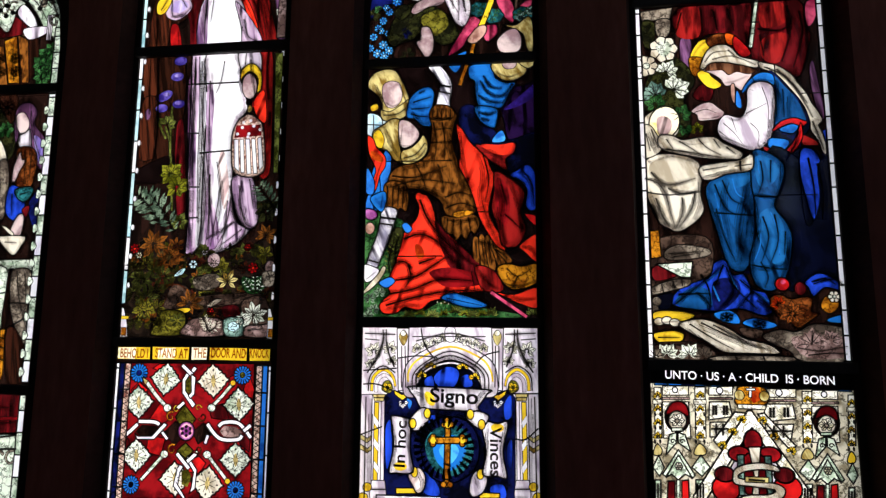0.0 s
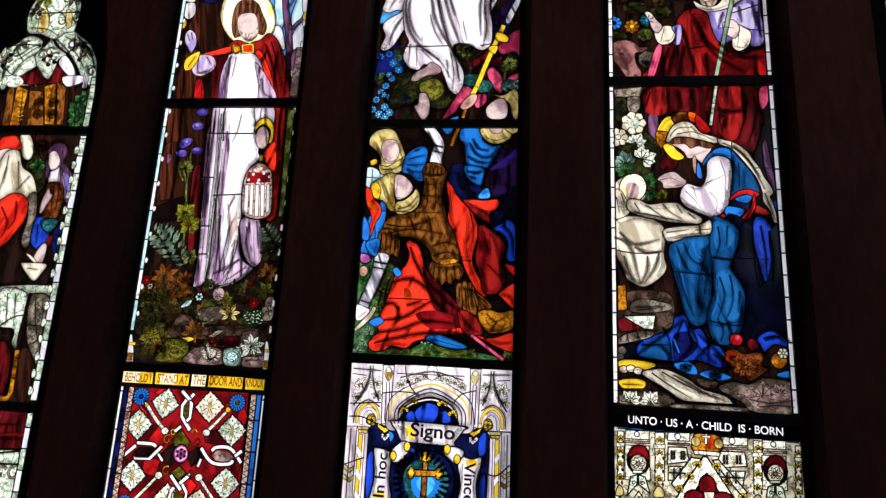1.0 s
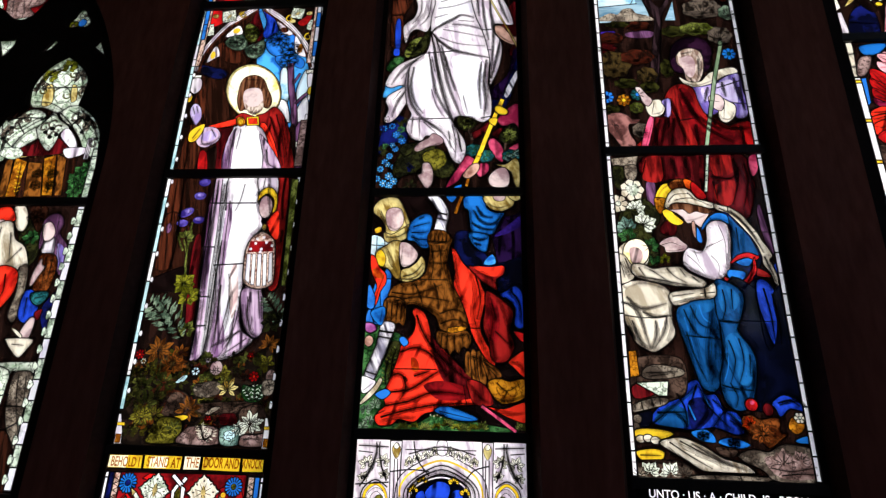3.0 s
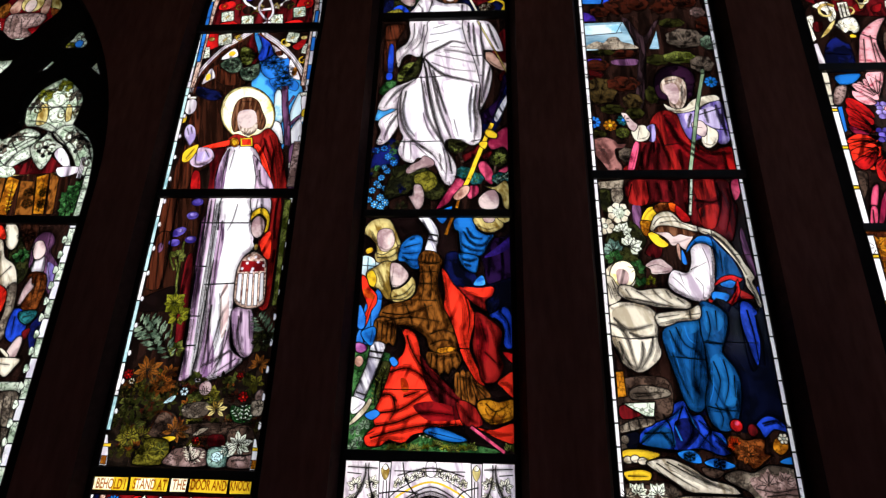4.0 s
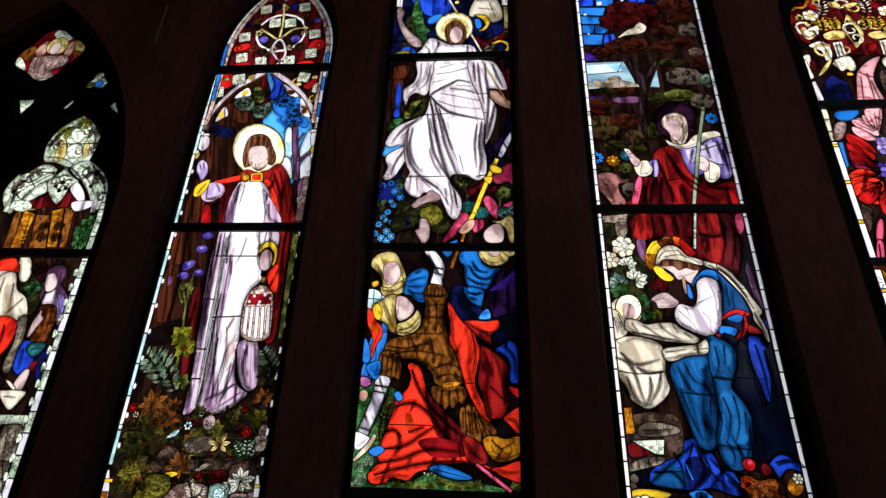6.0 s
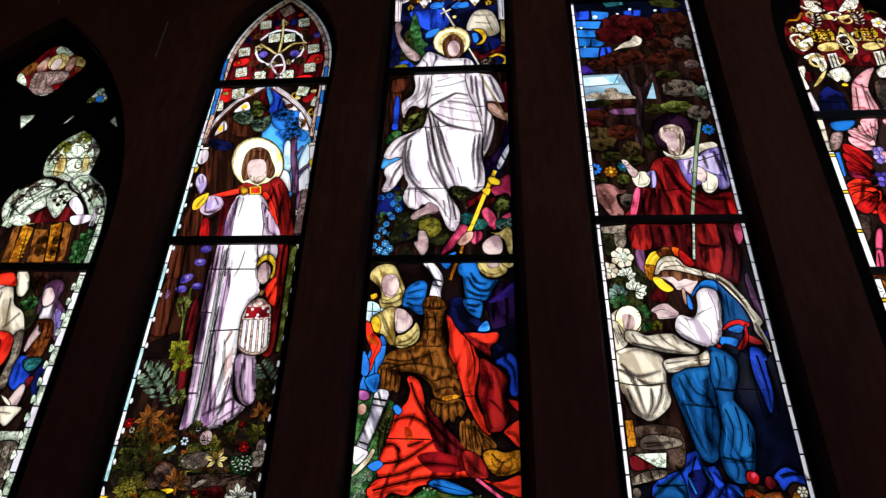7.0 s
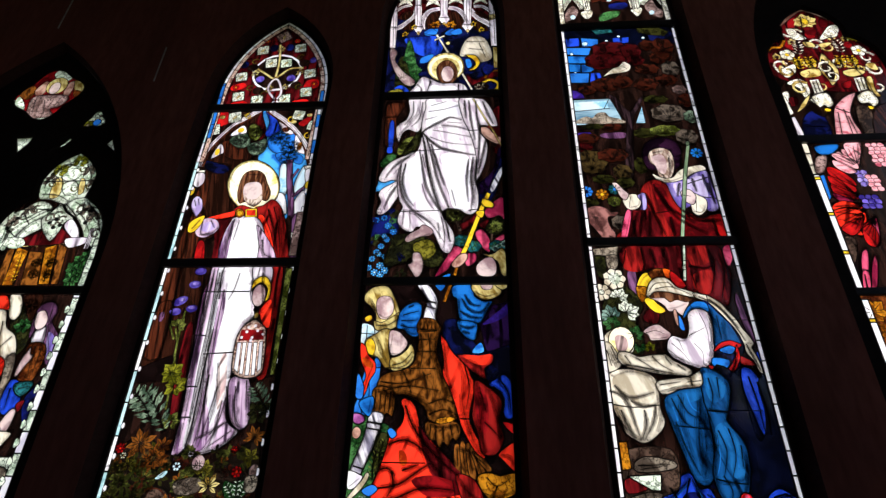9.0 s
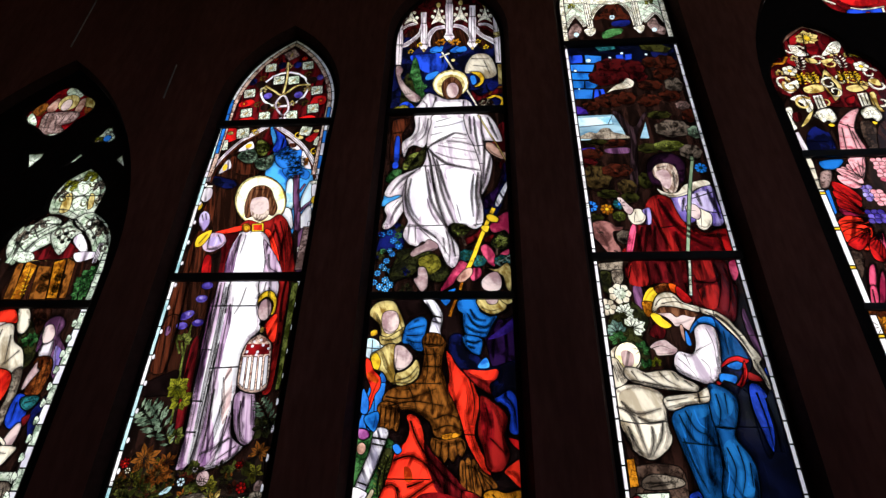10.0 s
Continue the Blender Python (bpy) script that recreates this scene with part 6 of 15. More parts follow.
glass("1", "olive", [(-0.861, 0.584), (-0.828, 0.596), (-0.809, 0.556), (-0.828, 0.515), (-0.857, 0.524)], 0, False)
ribbon("1", [(-0.889, 0.664), (-0.822, 0.596)], 0.020, "pure",5)
ribbon("1", [(-0.836, 0.626), (-0.783, 0.674)], 0.020, "pure",5)
glass("1", "umber", [(-1.109, 0.754), (-1.077, 0.787), (-1.001, 0.784), (-0.976, 0.754), (-1.015, 0.737), (-1.078, 0.735)], 0, False)
ribbon("1", [(-1.154, 0.737), (-1.095, 0.791)], 0.020, "pure",5)
ribbon("1", [(-1.095, 0.802), (-1.014, 0.802), (-0.984, 0.79)], 0.020, "pure",5)
glass("1", "pure", [(-1.109, 0.749), (-1.09, 0.734), (-1.021, 0.737), (-0.962, 0.801), (-0.944, 0.791), (-1.008, 0.722), (-1.095, 0.719)], 5, False)
ribbon("1", [(-0.971, 0.759), (-0.939, 0.724)], 0.017, "pure",5)
glass("1", "pinkstone", [(-0.682, 0.769), (-0.661, 0.795), (-0.6, 0.792), (-0.57, 0.767), (-0.591, 0.746), (-0.658, 0.744)], 0, False)
ribbon("1", [(-0.689, 0.789), (-0.662, 0.81), (-0.589, 0.808), (-0.525, 0.744)], 0.020, "pure",5)
ribbon("1", [(-0.746, 0.803), (-0.68, 0.738), (-0.591, 0.736), (-0.57, 0.757)], 0.020, "pure",5)
ribbon("1", [(-0.565, 0.773), (-0.528, 0.804)], 0.020, "pure",5)
ribbon("1", [(-0.737, 0.752), (-0.751, 0.71)], 0.017, "pure",5)
scroll_line("1", -0.93, 0.828, 0.026, 60,"amber")
scroll_line("1", -0.913, 0.679, 0.026, 60,"amber")
scroll_line("1", -0.77, 0.833, 0.022, 200,"rust")
scroll_line("1", -0.783, 0.684, 0.022, 200,"rust")
scroll_line("1", -0.903, 0.865, 0.017, 90,"gold")
scroll_line("1", -0.795, 0.873, 0.017, 0,"gold")
glass("1", "magenta", ring(-0.848, 0.766, 0.042, 0.044, 16, 0), 6, False)
glass("1", "pinkfeather", ring(-0.848, 0.766, 0.031, 0.034, 16, 0), 0, False)
glass("1", "magenta", ring(-0.848, 0.766, 0.025, 0.026, 16, 0), 0, False)
glass("1", "lead", ring(-0.848, 0.766, 0.007, 0.008, 16, 0), 0, False)
glass("1", "lead", ring(-0.849, 0.786, 0.007, 0.008, 16, 0), 0, False)
glass("1", "lead", ring(-0.847, 0.745, 0.007, 0.008, 16, 0), 0, False)
glass("1", "lead", ring(-0.869, 0.775, 0.007, 0.008, 16, 0), 0, False)
glass("1", "lead", ring(-0.829, 0.777, 0.007, 0.008, 16, 0), 0, False)
glass("1", "lead", ring(-0.867, 0.755, 0.007, 0.008, 16, 0), 0, False)
glass("1", "lead", ring(-0.828, 0.756, 0.007, 0.008, 16, 0), 0, False)
glass("1", "violet", [(-1.224, 1.066), (-1.203, 1.067), (-1.208, 0.478), (-1.231, 0.476)], 4, False)
zone(-9, 99)
# borders of window 1
zone(0.0, 1.176)
for side, tone in ((1, "cobalt"), (-1, "navy")):
    mid = -0.834
    glass("1", "navy" if side > 0 else "blue", [(mid - side * 0.376, 0.05), (mid - side * 0.350, 0.05), (mid - side * 0.350, 1.075), (mid - side * 0.376, 1.075)], 6, False)
    glass("1", "straw", [(mid - side * 0.350, 0.05), (mid - side * 0.318, 0.05), (mid - side * 0.318, 1.075), (mid - side * 0.350, 1.075)], 6, False)
    for k in range(7):
        cut("1", [(mid - side * 0.376, 0.95 - 0.15 * k), (mid - side * 0.318, 0.95 - 0.15 * k)], 5)
    for k in range(24):
        z = 1.05 - 0.028 * k
        stroke("1", [(mid - side * 0.346, z), (mid - side * 0.322, z - 0.014), (mid - side * 0.346, z - 0.028)], 2, 2)
edging("1", -1.232, -1.212, 0.10, 1.075, 0.19, ["pure"])
edging("1", -0.456, -0.436, 0.10, 1.075, 0.19, ["pure"])
zone(-9, 99)
edging("1", -1.232, -1.206, 1.36, 3.45, 0.165, ["aqua", "pure", "aqua"])
for k in range(14):
    glass("1", "pure", ring(-1.200, 1.45 + 0.145 * k, 0.010, 0.016, 10), 2, False)
    glass("1", "pure", ring(-0.449, 1.40 + 0.135 * k, 0.011, 0.020, 10, 0, 0.2, 3), 3, False)
for sx in (-1.225, -0.470):
    glass("1", "pure", [(sx, 1.20), (sx + 0.04, 1.20), (sx + 0.035, 1.26), (sx + 0.012, 1.34), (sx, 1.34)], 3, False)
    glass("1", "amber", [(sx + 0.004, 1.205), (sx + 0.034, 1.205), (sx + 0.032, 1.245), (sx + 0.004, 1.245)], 2, False)
    glass("1", "gold", [(sx, 1.285), (sx + 0.04, 1.285), (sx + 0.04, 1.30), (sx, 1.30)], 2, False)
glass("1", "pinkstone", [(-0.49, 2.70), (-0.44, 2.70), (-0.44, 3.0), (-0.48, 3.0)], 4, False)
glass("1", "leaf", [(-0.475, 2.0), (-0.45, 2.0), (-0.45, 2.62), (-0.49, 2.62)], 4, False)
arched_edging("1", OUT_L, 0.0, 0.026, "pure")
arched_edging("1", OUT_L, 0.026, 0.032, "straw")
edging("1", -0.463, -0.436, 3.45, 4.0, 0.11, ["blue", "pure"])
edging("1", -1.232, -1.206, 3.45, 3.99, 0.11, ["pure", "aqua"])
edging("1", -1.206, -1.178, 3.60, 4.1, 0.12, ["blue"])
letters("1", "BEHOLD I", -1.142, 1.119, 0.062, LETTER_BROWN, 0.145, -0.5, 0.0015)
letters("1", "STAND AT", -0.948, 1.122, 0.062, LETTER_BROWN, 0.168, -0.5, 0.0015)
letters("1", "THE", -0.803, 1.125, 0.062, LETTER_BROWN, 0.067, -0.5, 0.0015)
letters("1", "DOOR AND", -0.658, 1.127, 0.062, LETTER_BROWN, 0.174, -0.5, 0.0015)
letters("1", "KNOCK", -0.503, 1.13, 0.062, LETTER_BROWN, 0.096, -0.5, 0.0015)

zone(1.285, 2.528)
# window 2: lower scene, fallen guard in red
glass("2", "black", [(-0.034, 2.508), (0.792, 2.498), (0.804, 1.318), (-0.012, 1.295)], 5)
glass("2", "blue", [(0.025, 1.947), (0.11, 2.129), (0.099, 1.773), (0.072, 1.744), (-0.017, 1.771)], 4)
glass("2", "azure", [(0.013, 1.947), (0.043, 2.037), (0.064, 1.888), (0.033, 1.815)], 4)
glass("2", "palesky", [(0.031, 2.254), (0.091, 2.26), (0.102, 2.175), (0.024, 2.166)], 5)
cut("2", [(0.003, 2.21), (0.106, 2.216)], 4)
cut("2", [(0.055, 2.26), (0.06, 2.166)], 4)
glass("2", "green", [(-0.015, 1.334), (-0.017, 1.771), (0.128, 1.773), (0.188, 1.717), (0.142, 1.496), (0.119, 1.416), (0.15, 1.339), (0.314, 1.33), (0.342, 1.305), (-0.012, 1.295)], 4)
glass("2", "moss", [(0.104, 1.688), (0.171, 1.717), (0.172, 1.578), (0.127, 1.523)], 3)
glass("2", "green", [(0.314, 1.356), (0.421, 1.397), (0.556, 1.35), (0.689, 1.328), (0.741, 1.309), (0.261, 1.295)], 4)
fern("2", [(0.14, 1.55), (0.141, 1.633), (0.161, 1.689)], 0.028, "leaf",7,0)
fern("2", [(0.114, 1.509), (0.11, 1.577), (0.134, 1.66)], 0.028, "leaf",7,0)
leafspray("2", 0.207, 1.304, 0.043, "leaf",7,90,180,0.15,0)
leafspray("2", 0.315, 1.305, 0.043, "leaf",7,90,180,0.15,0)
leafspray("2", 0.423, 1.325, 0.043, "leaf",7,90,180,0.15,0)
leafspray("2", 0.503, 1.307, 0.043, "leaf",7,90,180,0.15,0)
leafspray("2", 0.583, 1.315, 0.043, "leaf",7,90,180,0.15,0)
leafspray("2", 0.395, 1.366, 0.043, "leaf",7,90,180,0.15,0)
leafspray("2", 0.767, 1.317, 0.043, "leaf",7,90,180,0.15,0)
leafspray("2", 0.261, 1.316, 0.032, "lime",7,90,180,0.15,0)
leafspray("2", 0.369, 1.314, 0.032, "lime",7,90,180,0.15,0)
leafspray("2", 0.463, 1.314, 0.032, "lime",7,90,180,0.15,0)
leafspray("2", 0.543, 1.314, 0.032, "lime",7,90,180,0.15,0)
leafspray("2", 0.023, 1.387, 0.034, "fern",6,90,300,0.3,0)
leafspray("2", 0.04, 1.336, 0.034, "fern",6,90,300,0.3,0)
leafspray("2", 0.069, 1.415, 0.034, "fern",6,90,300,0.3,0)
leafspray("2", 0.014, 1.309, 0.034, "fern",6,90,300,0.3,0)
glass("2", "cream", ring(0.34, 1.375, 0.004, 0.004, 16, 0), 0, False)
glass("2", "cream", ring(0.357, 1.37, 0.004, 0.004, 16, 0), 0, False)
glass("2", "cream", ring(0.373, 1.376, 0.004, 0.004, 16, 0), 0, False)
glass("2", "cream", ring(0.389, 1.368, 0.004, 0.004, 16, 0), 0, False)
glass("2", "magenta", [(-0.008, 1.812), (0.039, 1.806), (0.053, 1.778), (0.025, 1.76), (-0.005, 1.771)], 5)
glass("2", "tan", ring(0.016, 1.72, 0.023, 0.028, 16, 0), 3, False)
# dark cloak and blue coat behind
glass("2", "purple", [(0.6, 2.426), (0.701, 2.39), (0.779, 2.409), (0.828, 2.479), (0.819, 2.129), (0.77, 2.114), (0.712, 2.129), (0.669, 2.129), (0.641, 2.252)], 4)
glass("2", "night", [(0.44, 2.284), (0.517, 2.3), (0.606, 2.175), (0.669, 2.129), (0.82, 2.159), (0.814, 1.952), (0.71, 1.951), (0.639, 2.009), (0.465, 2.129)], 4)
glass("2", "violetdark", [(0.647, 2.277), (0.706, 2.327), (0.808, 2.408), (0.789, 2.339), (0.724, 2.295)], 0)
glass("2", "azure", [(0.491, 2.503), (0.606, 2.501), (0.606, 2.443), (0.657, 2.41), (0.705, 2.409), (0.677, 2.359), (0.641, 2.289), (0.588, 2.293), (0.529, 2.306), (0.513, 2.379), (0.51, 2.424), (0.486, 2.444)], 5)
glass("2", "azure", [(0.517, 2.3), (0.612, 2.286), (0.62, 2.243), (0.606, 2.19), (0.559, 2.206), (0.523, 2.249)], 5)
glass("2", "sky", [(0.605, 2.153), (0.641, 2.178), (0.655, 2.126), (0.594, 2.12)], 4)
stroke("2", [(0.537, 2.427), (0.576, 2.363), (0.642, 2.346), (0.69, 2.403)], 3.38, 1.56)
shade("2", [(0.537, 2.427), (0.576, 2.363), (0.642, 2.346), (0.69, 2.403)], 20, 0.7)
stroke("2", [(0.552, 2.45), (0.588, 2.394), (0.642, 2.384)], 3.38, 1.56)
shade("2", [(0.552, 2.45), (0.588, 2.394), (0.642, 2.384)], 20, 0.7)
stroke("2", [(0.528, 2.353), (0.582, 2.321), (0.647, 2.314)], 3.38, 1.56)
shade("2", [(0.528, 2.353), (0.582, 2.321), (0.647, 2.314)], 20, 0.7)
stroke("2", [(0.529, 2.268), (0.576, 2.258), (0.615, 2.271)], 3.38, 1.56)
shade("2", [(0.529, 2.268), (0.576, 2.258), (0.615, 2.271)], 20, 0.7)
stroke("2", [(0.541, 2.237), (0.582, 2.227)], 3.38, 1.56)
shade("2", [(0.541, 2.237), (0.582, 2.227)], 20, 0.7)
shade("2", [(0.516, 2.427), (0.523, 2.315), (0.541, 2.215)], 26, 0.84)
shade("2", [(0.69, 2.403), (0.653, 2.302), (0.611, 2.196)], 24, 0.84)
glass("2", "brass", [(0.594, 2.508), (0.739, 2.506), (0.756, 2.46), (0.726, 2.432), (0.672, 2.416), (0.618, 2.442)], 5)
glass("2", "flesh", [(0.643, 2.521), (0.709, 2.52), (0.699, 2.481), (0.655, 2.481)], 3)
glass("2", "brass", [(0.718, 2.513), (0.799, 2.505), (0.762, 2.476)], 4)
shade("2", [(0.606, 2.469), (0.672, 2.439), (0.738, 2.461)], 16, 0.84)
glass("2", "cobalt", [(0.673, 1.96), (0.71, 1.986), (0.753, 2.01), (0.787, 1.975), (0.799, 1.894), (0.797, 1.809), (0.766, 1.792), (0.744, 1.82), (0.751, 1.888), (0.724, 1.928)], 5)
shade("2", [(0.71, 1.975), (0.769, 1.923), (0.777, 1.809)], 24, 0.84)
stroke("2", [(0.73, 1.986), (0.774, 1.917), (0.783, 1.814)], 3.9, 1.3)
stroke("2", [(0.696, 1.951), (0.746, 1.917)], 3.9, 1.3)
# helmeted heads, plain, and raised arm
glass("2", "palesky", [(-0.009, 2.28), (0.06, 2.261), (0.059, 2.176), (-0.008, 2.179)], 4)
cut("2", [(-0.012, 2.229), (0.062, 2.223)], 3)
cut("2", [(0.022, 2.274), (0.025, 2.176)], 3)
glass("2", "gold", [(0.007, 2.319), (0.038, 2.331), (0.045, 2.306), (0.015, 2.293)], 3)
glass("2", "brass", [(-0.011, 2.423), (0.016, 2.482), (0.075, 2.505), (0.128, 2.494), (0.162, 2.438), (0.189, 2.375), (0.207, 2.301), (0.175, 2.267), (0.118, 2.251), (0.069, 2.261), (0.062, 2.331), (0.035, 2.377)], 5)
glass("2", "flesh", [(0.064, 2.416), (0.094, 2.442), (0.143, 2.434), (0.161, 2.389), (0.157, 2.343), (0.125, 2.308), (0.088, 2.315), (0.067, 2.357)], 3)
shade("2", [(0.026, 2.432), (0.055, 2.357), (0.072, 2.267)], 18, 0.84)
shade("2", [(0.144, 2.428), (0.171, 2.366), (0.192, 2.292)], 12, 0.7)
shade("2", [(0.08, 2.337), (0.118, 2.315), (0.154, 2.337)], 16, 0.7)
glass("2", "brass", [(0.058, 2.299), (0.101, 2.289), (0.161, 2.324), (0.196, 2.346), (0.21, 2.301), (0.17, 2.257), (0.104, 2.242), (0.067, 2.251)], 4)
stroke("2", [(0.071, 2.273), (0.138, 2.276), (0.197, 2.317)], 3.12, 1.56)
glass("2", "azure", [(0.196, 2.343), (0.234, 2.388), (0.286, 2.407), (0.317, 2.381), (0.315, 2.329), (0.299, 2.266), (0.304, 2.213), (0.262, 2.213), (0.224, 2.247), (0.185, 2.26)], 5)
stroke("2", [(0.215, 2.33), (0.257, 2.343), (0.306, 2.355)], 3.9, 1.3)
stroke("2", [(0.207, 2.298), (0.253, 2.298), (0.301, 2.304)], 3.9, 1.3)
stroke("2", [(0.205, 2.273), (0.254, 2.26), (0.296, 2.26)], 3.9, 1.3)
stroke("2", [(0.244, 2.375), (0.274, 2.388)], 3.9, 1.3)
shade("2", [(0.205, 2.285), (0.255, 2.228), (0.297, 2.228)], 24, 0.84)
glass("2", "steel", [(0.286, 2.512), (0.344, 2.511), (0.391, 2.451), (0.405, 2.396), (0.394, 2.332), (0.391, 2.297), (0.331, 2.301), (0.336, 2.361), (0.347, 2.413), (0.321, 2.459)], 5)
stroke("2", [(0.341, 2.413), (0.399, 2.399)], 5.2, 5.2)
stroke("2", [(0.338, 2.381), (0.396, 2.367)], 3.9, 3.9)
shade("2", [(0.389, 2.438), (0.399, 2.38), (0.388, 2.3)], 14, 0.84)
shade("2", [(0.308, 2.492), (0.334, 2.429)], 10, 0.7)
ribbon("2", [(0.476, 2.51), (0.458, 2.461), (0.441, 2.405)], 0.02, "amber", 4)
glass("2", "azure", [(0.387, 2.511), (0.445, 2.507), (0.419, 2.471)], 3)
# cuirass, fringed sleeves and straps
glass("2", "bronze", [(0.325, 2.301), (0.391, 2.303), (0.428, 2.259), (0.414, 2.206), (0.407, 2.129), (0.432, 2.038), (0.468, 1.95), (0.503, 1.863), (0.517, 1.8), (0.484, 1.772), (0.413, 1.771), (0.373, 1.787), (0.349, 1.844), (0.281, 1.89), (0.208, 1.904), (0.166, 1.872), (0.122, 1.883), (0.101, 1.942), (0.116, 1.992), (0.162, 2.02), (0.233, 2.032), (0.284, 2.068), (0.3, 2.129), (0.307, 2.206), (0.296, 2.26)], 5)
stroke("2", [(0.315, 2.247), (0.404, 2.247)], 3.9, 1.82)
stroke("2", [(0.298, 2.191), (0.405, 2.197)], 3.9, 1.82)
stroke("2", [(0.3, 2.129), (0.407, 2.129)], 3.9, 1.82)
stroke("2", [(0.117, 1.971), (0.235, 1.963), (0.38, 2.014)], 3.9, 1.82)
stroke("2", [(0.134, 1.924), (0.265, 1.949), (0.425, 1.926)], 3.9, 1.82)
stroke("2", [(0.315, 2.228), (0.33, 2.129), (0.321, 2.038)], 3.9, 1.82)
stroke("2", [(0.357, 2.228), (0.371, 2.129), (0.367, 2.038)], 3.9, 1.82)
stroke("2", [(0.233, 2.023), (0.264, 1.963), (0.284, 1.896)], 3.9, 1.82)
stroke("2", [(0.336, 2.023), (0.357, 1.964), (0.365, 1.891)], 3.9, 1.82)
stroke("2", [(0.371, 1.862), (0.44, 1.885), (0.503, 1.863)], 3.9, 1.82)
stroke("2", [(0.373, 1.81), (0.446, 1.834), (0.514, 1.812)], 3.9, 1.82)
shade("2", [(0.404, 2.253), (0.398, 2.129), (0.426, 2.009), (0.474, 1.892)], 44, 0.95)
shade("2", [(0.121, 1.889), (0.237, 1.907), (0.354, 1.862), (0.413, 1.782)], 40, 0.95)
shade("2", [(0.163, 2.008), (0.262, 2.02), (0.32, 2.068)], 22, 0.7)
shade("2", [(0.309, 2.247), (0.405, 2.24)], 18, 0.84)
glass("2", "bronze", [(0.296, 2.279), (0.325, 2.313), (0.385, 2.307), (0.416, 2.272), (0.398, 2.244), (0.309, 2.241)], 4)
stroke("2", [(0.312, 2.247), (0.313, 2.298)], 3.38, 1.56)
stroke("2", [(0.333, 2.247), (0.334, 2.297)], 3.38, 1.56)
stroke("2", [(0.354, 2.247), (0.355, 2.297)], 3.38, 1.56)
stroke("2", [(0.375, 2.247), (0.376, 2.297)], 3.38, 1.56)
stroke("2", [(0.395, 2.247), (0.397, 2.297)], 3.38, 1.56)
glass("2", "bronze", [(0.084, 1.93), (0.118, 1.948), (0.184, 1.93), (0.201, 1.86), (0.189, 1.8), (0.163, 1.814), (0.143, 1.802), (0.116, 1.816), (0.097, 1.804), (0.069, 1.827), (0.078, 1.883)], 5)
stroke("2", [(0.099, 1.924), (0.096, 1.816)], 3.9, 1.82)
stroke("2", [(0.125, 1.924), (0.122, 1.816)], 3.9, 1.82)
stroke("2", [(0.152, 1.924), (0.148, 1.816)], 3.9, 1.82)
stroke("2", [(0.175, 1.924), (0.171, 1.817)], 3.9, 1.82)
shade("2", [(0.09, 1.924), (0.19, 1.913)], 20, 0.84)
shade("2", [(0.19, 1.919), (0.189, 1.808)], 16, 0.84)
glass("2", "bronze", [(0.362, 1.776), (0.413, 1.771), (0.475, 1.783), (0.52, 1.772), (0.535, 1.733), (0.513, 1.688), (0.493, 1.699), (0.471, 1.663), (0.448, 1.682), (0.427, 1.657), (0.409, 1.687), (0.381, 1.686), (0.357, 1.731)], 5)
stroke("2", [(0.385, 1.765), (0.381, 1.692)], 3.9, 1.56)
stroke("2", [(0.413, 1.759), (0.409, 1.687)], 3.9, 1.56)
stroke("2", [(0.447, 1.76), (0.448, 1.682)], 3.9, 1.56)
stroke("2", [(0.481, 1.766), (0.493, 1.699)], 3.9, 1.56)
stroke("2", [(0.509, 1.766), (0.526, 1.722)], 3.9, 1.56)
shade("2", [(0.368, 1.77), (0.447, 1.749), (0.532, 1.767)], 30, 0.95)
glass("2", "amber", [(0.413, 1.788), (0.486, 1.8), (0.503, 1.783), (0.427, 1.765)], 3)
glass("2", "bronze", [(0.502, 1.666), (0.529, 1.666), (0.538, 1.569), (0.522, 1.547), (0.503, 1.565)], 4)
stroke("2", [(0.516, 1.65), (0.519, 1.574)], 3.25, 1.56)
glass("2", "bronze", [(0.529, 1.672), (0.557, 1.672), (0.577, 1.532), (0.56, 1.51), (0.541, 1.529)], 4)
stroke("2", [(0.543, 1.656), (0.558, 1.537)], 3.25, 1.56)
glass("2", "bronze", [(0.557, 1.667), (0.585, 1.667), (0.609, 1.538), (0.593, 1.516), (0.574, 1.535)], 4)
stroke("2", [(0.571, 1.651), (0.59, 1.543)], 3.25, 1.56)
glass("2", "bronze", [(0.579, 1.651), (0.607, 1.651), (0.653, 1.544), (0.636, 1.523), (0.617, 1.541)], 4)
stroke("2", [(0.593, 1.635), (0.634, 1.549)], 3.25, 1.56)
glass("2", "bronze", [(0.59, 1.635), (0.618, 1.635), (0.68, 1.571), (0.664, 1.55), (0.645, 1.568)], 4)
stroke("2", [(0.604, 1.619), (0.661, 1.576)], 3.25, 1.56)
shade("2", [(0.516, 1.655), (0.56, 1.645), (0.615, 1.63)], 34, 0.95)
# fallen head in its helmet, plain
glass("2", "brass", [(0.021, 2.191), (0.074, 2.226), (0.109, 2.251), (0.152, 2.248), (0.157, 2.207), (0.147, 2.16), (0.162, 2.083), (0.17, 2.035), (0.128, 2.047), (0.093, 2.095), (0.05, 2.105), (0.027, 2.142)], 5)
glass("2", "gold", [(0.022, 2.176), (0.051, 2.201), (0.078, 2.154), (0.065, 2.108), (0.034, 2.126)], 3)
shade("2", [(0.074, 2.216), (0.109, 2.129), (0.161, 2.05)], 20, 0.7)
shade("2", [(0.038, 2.111), (0.093, 2.098)], 12, 0.84)
glass("2", "flesh", [(0.149, 2.238), (0.188, 2.241), (0.219, 2.219), (0.248, 2.179), (0.237, 2.141), (0.206, 2.114), (0.167, 2.108), (0.15, 2.154)], 4)
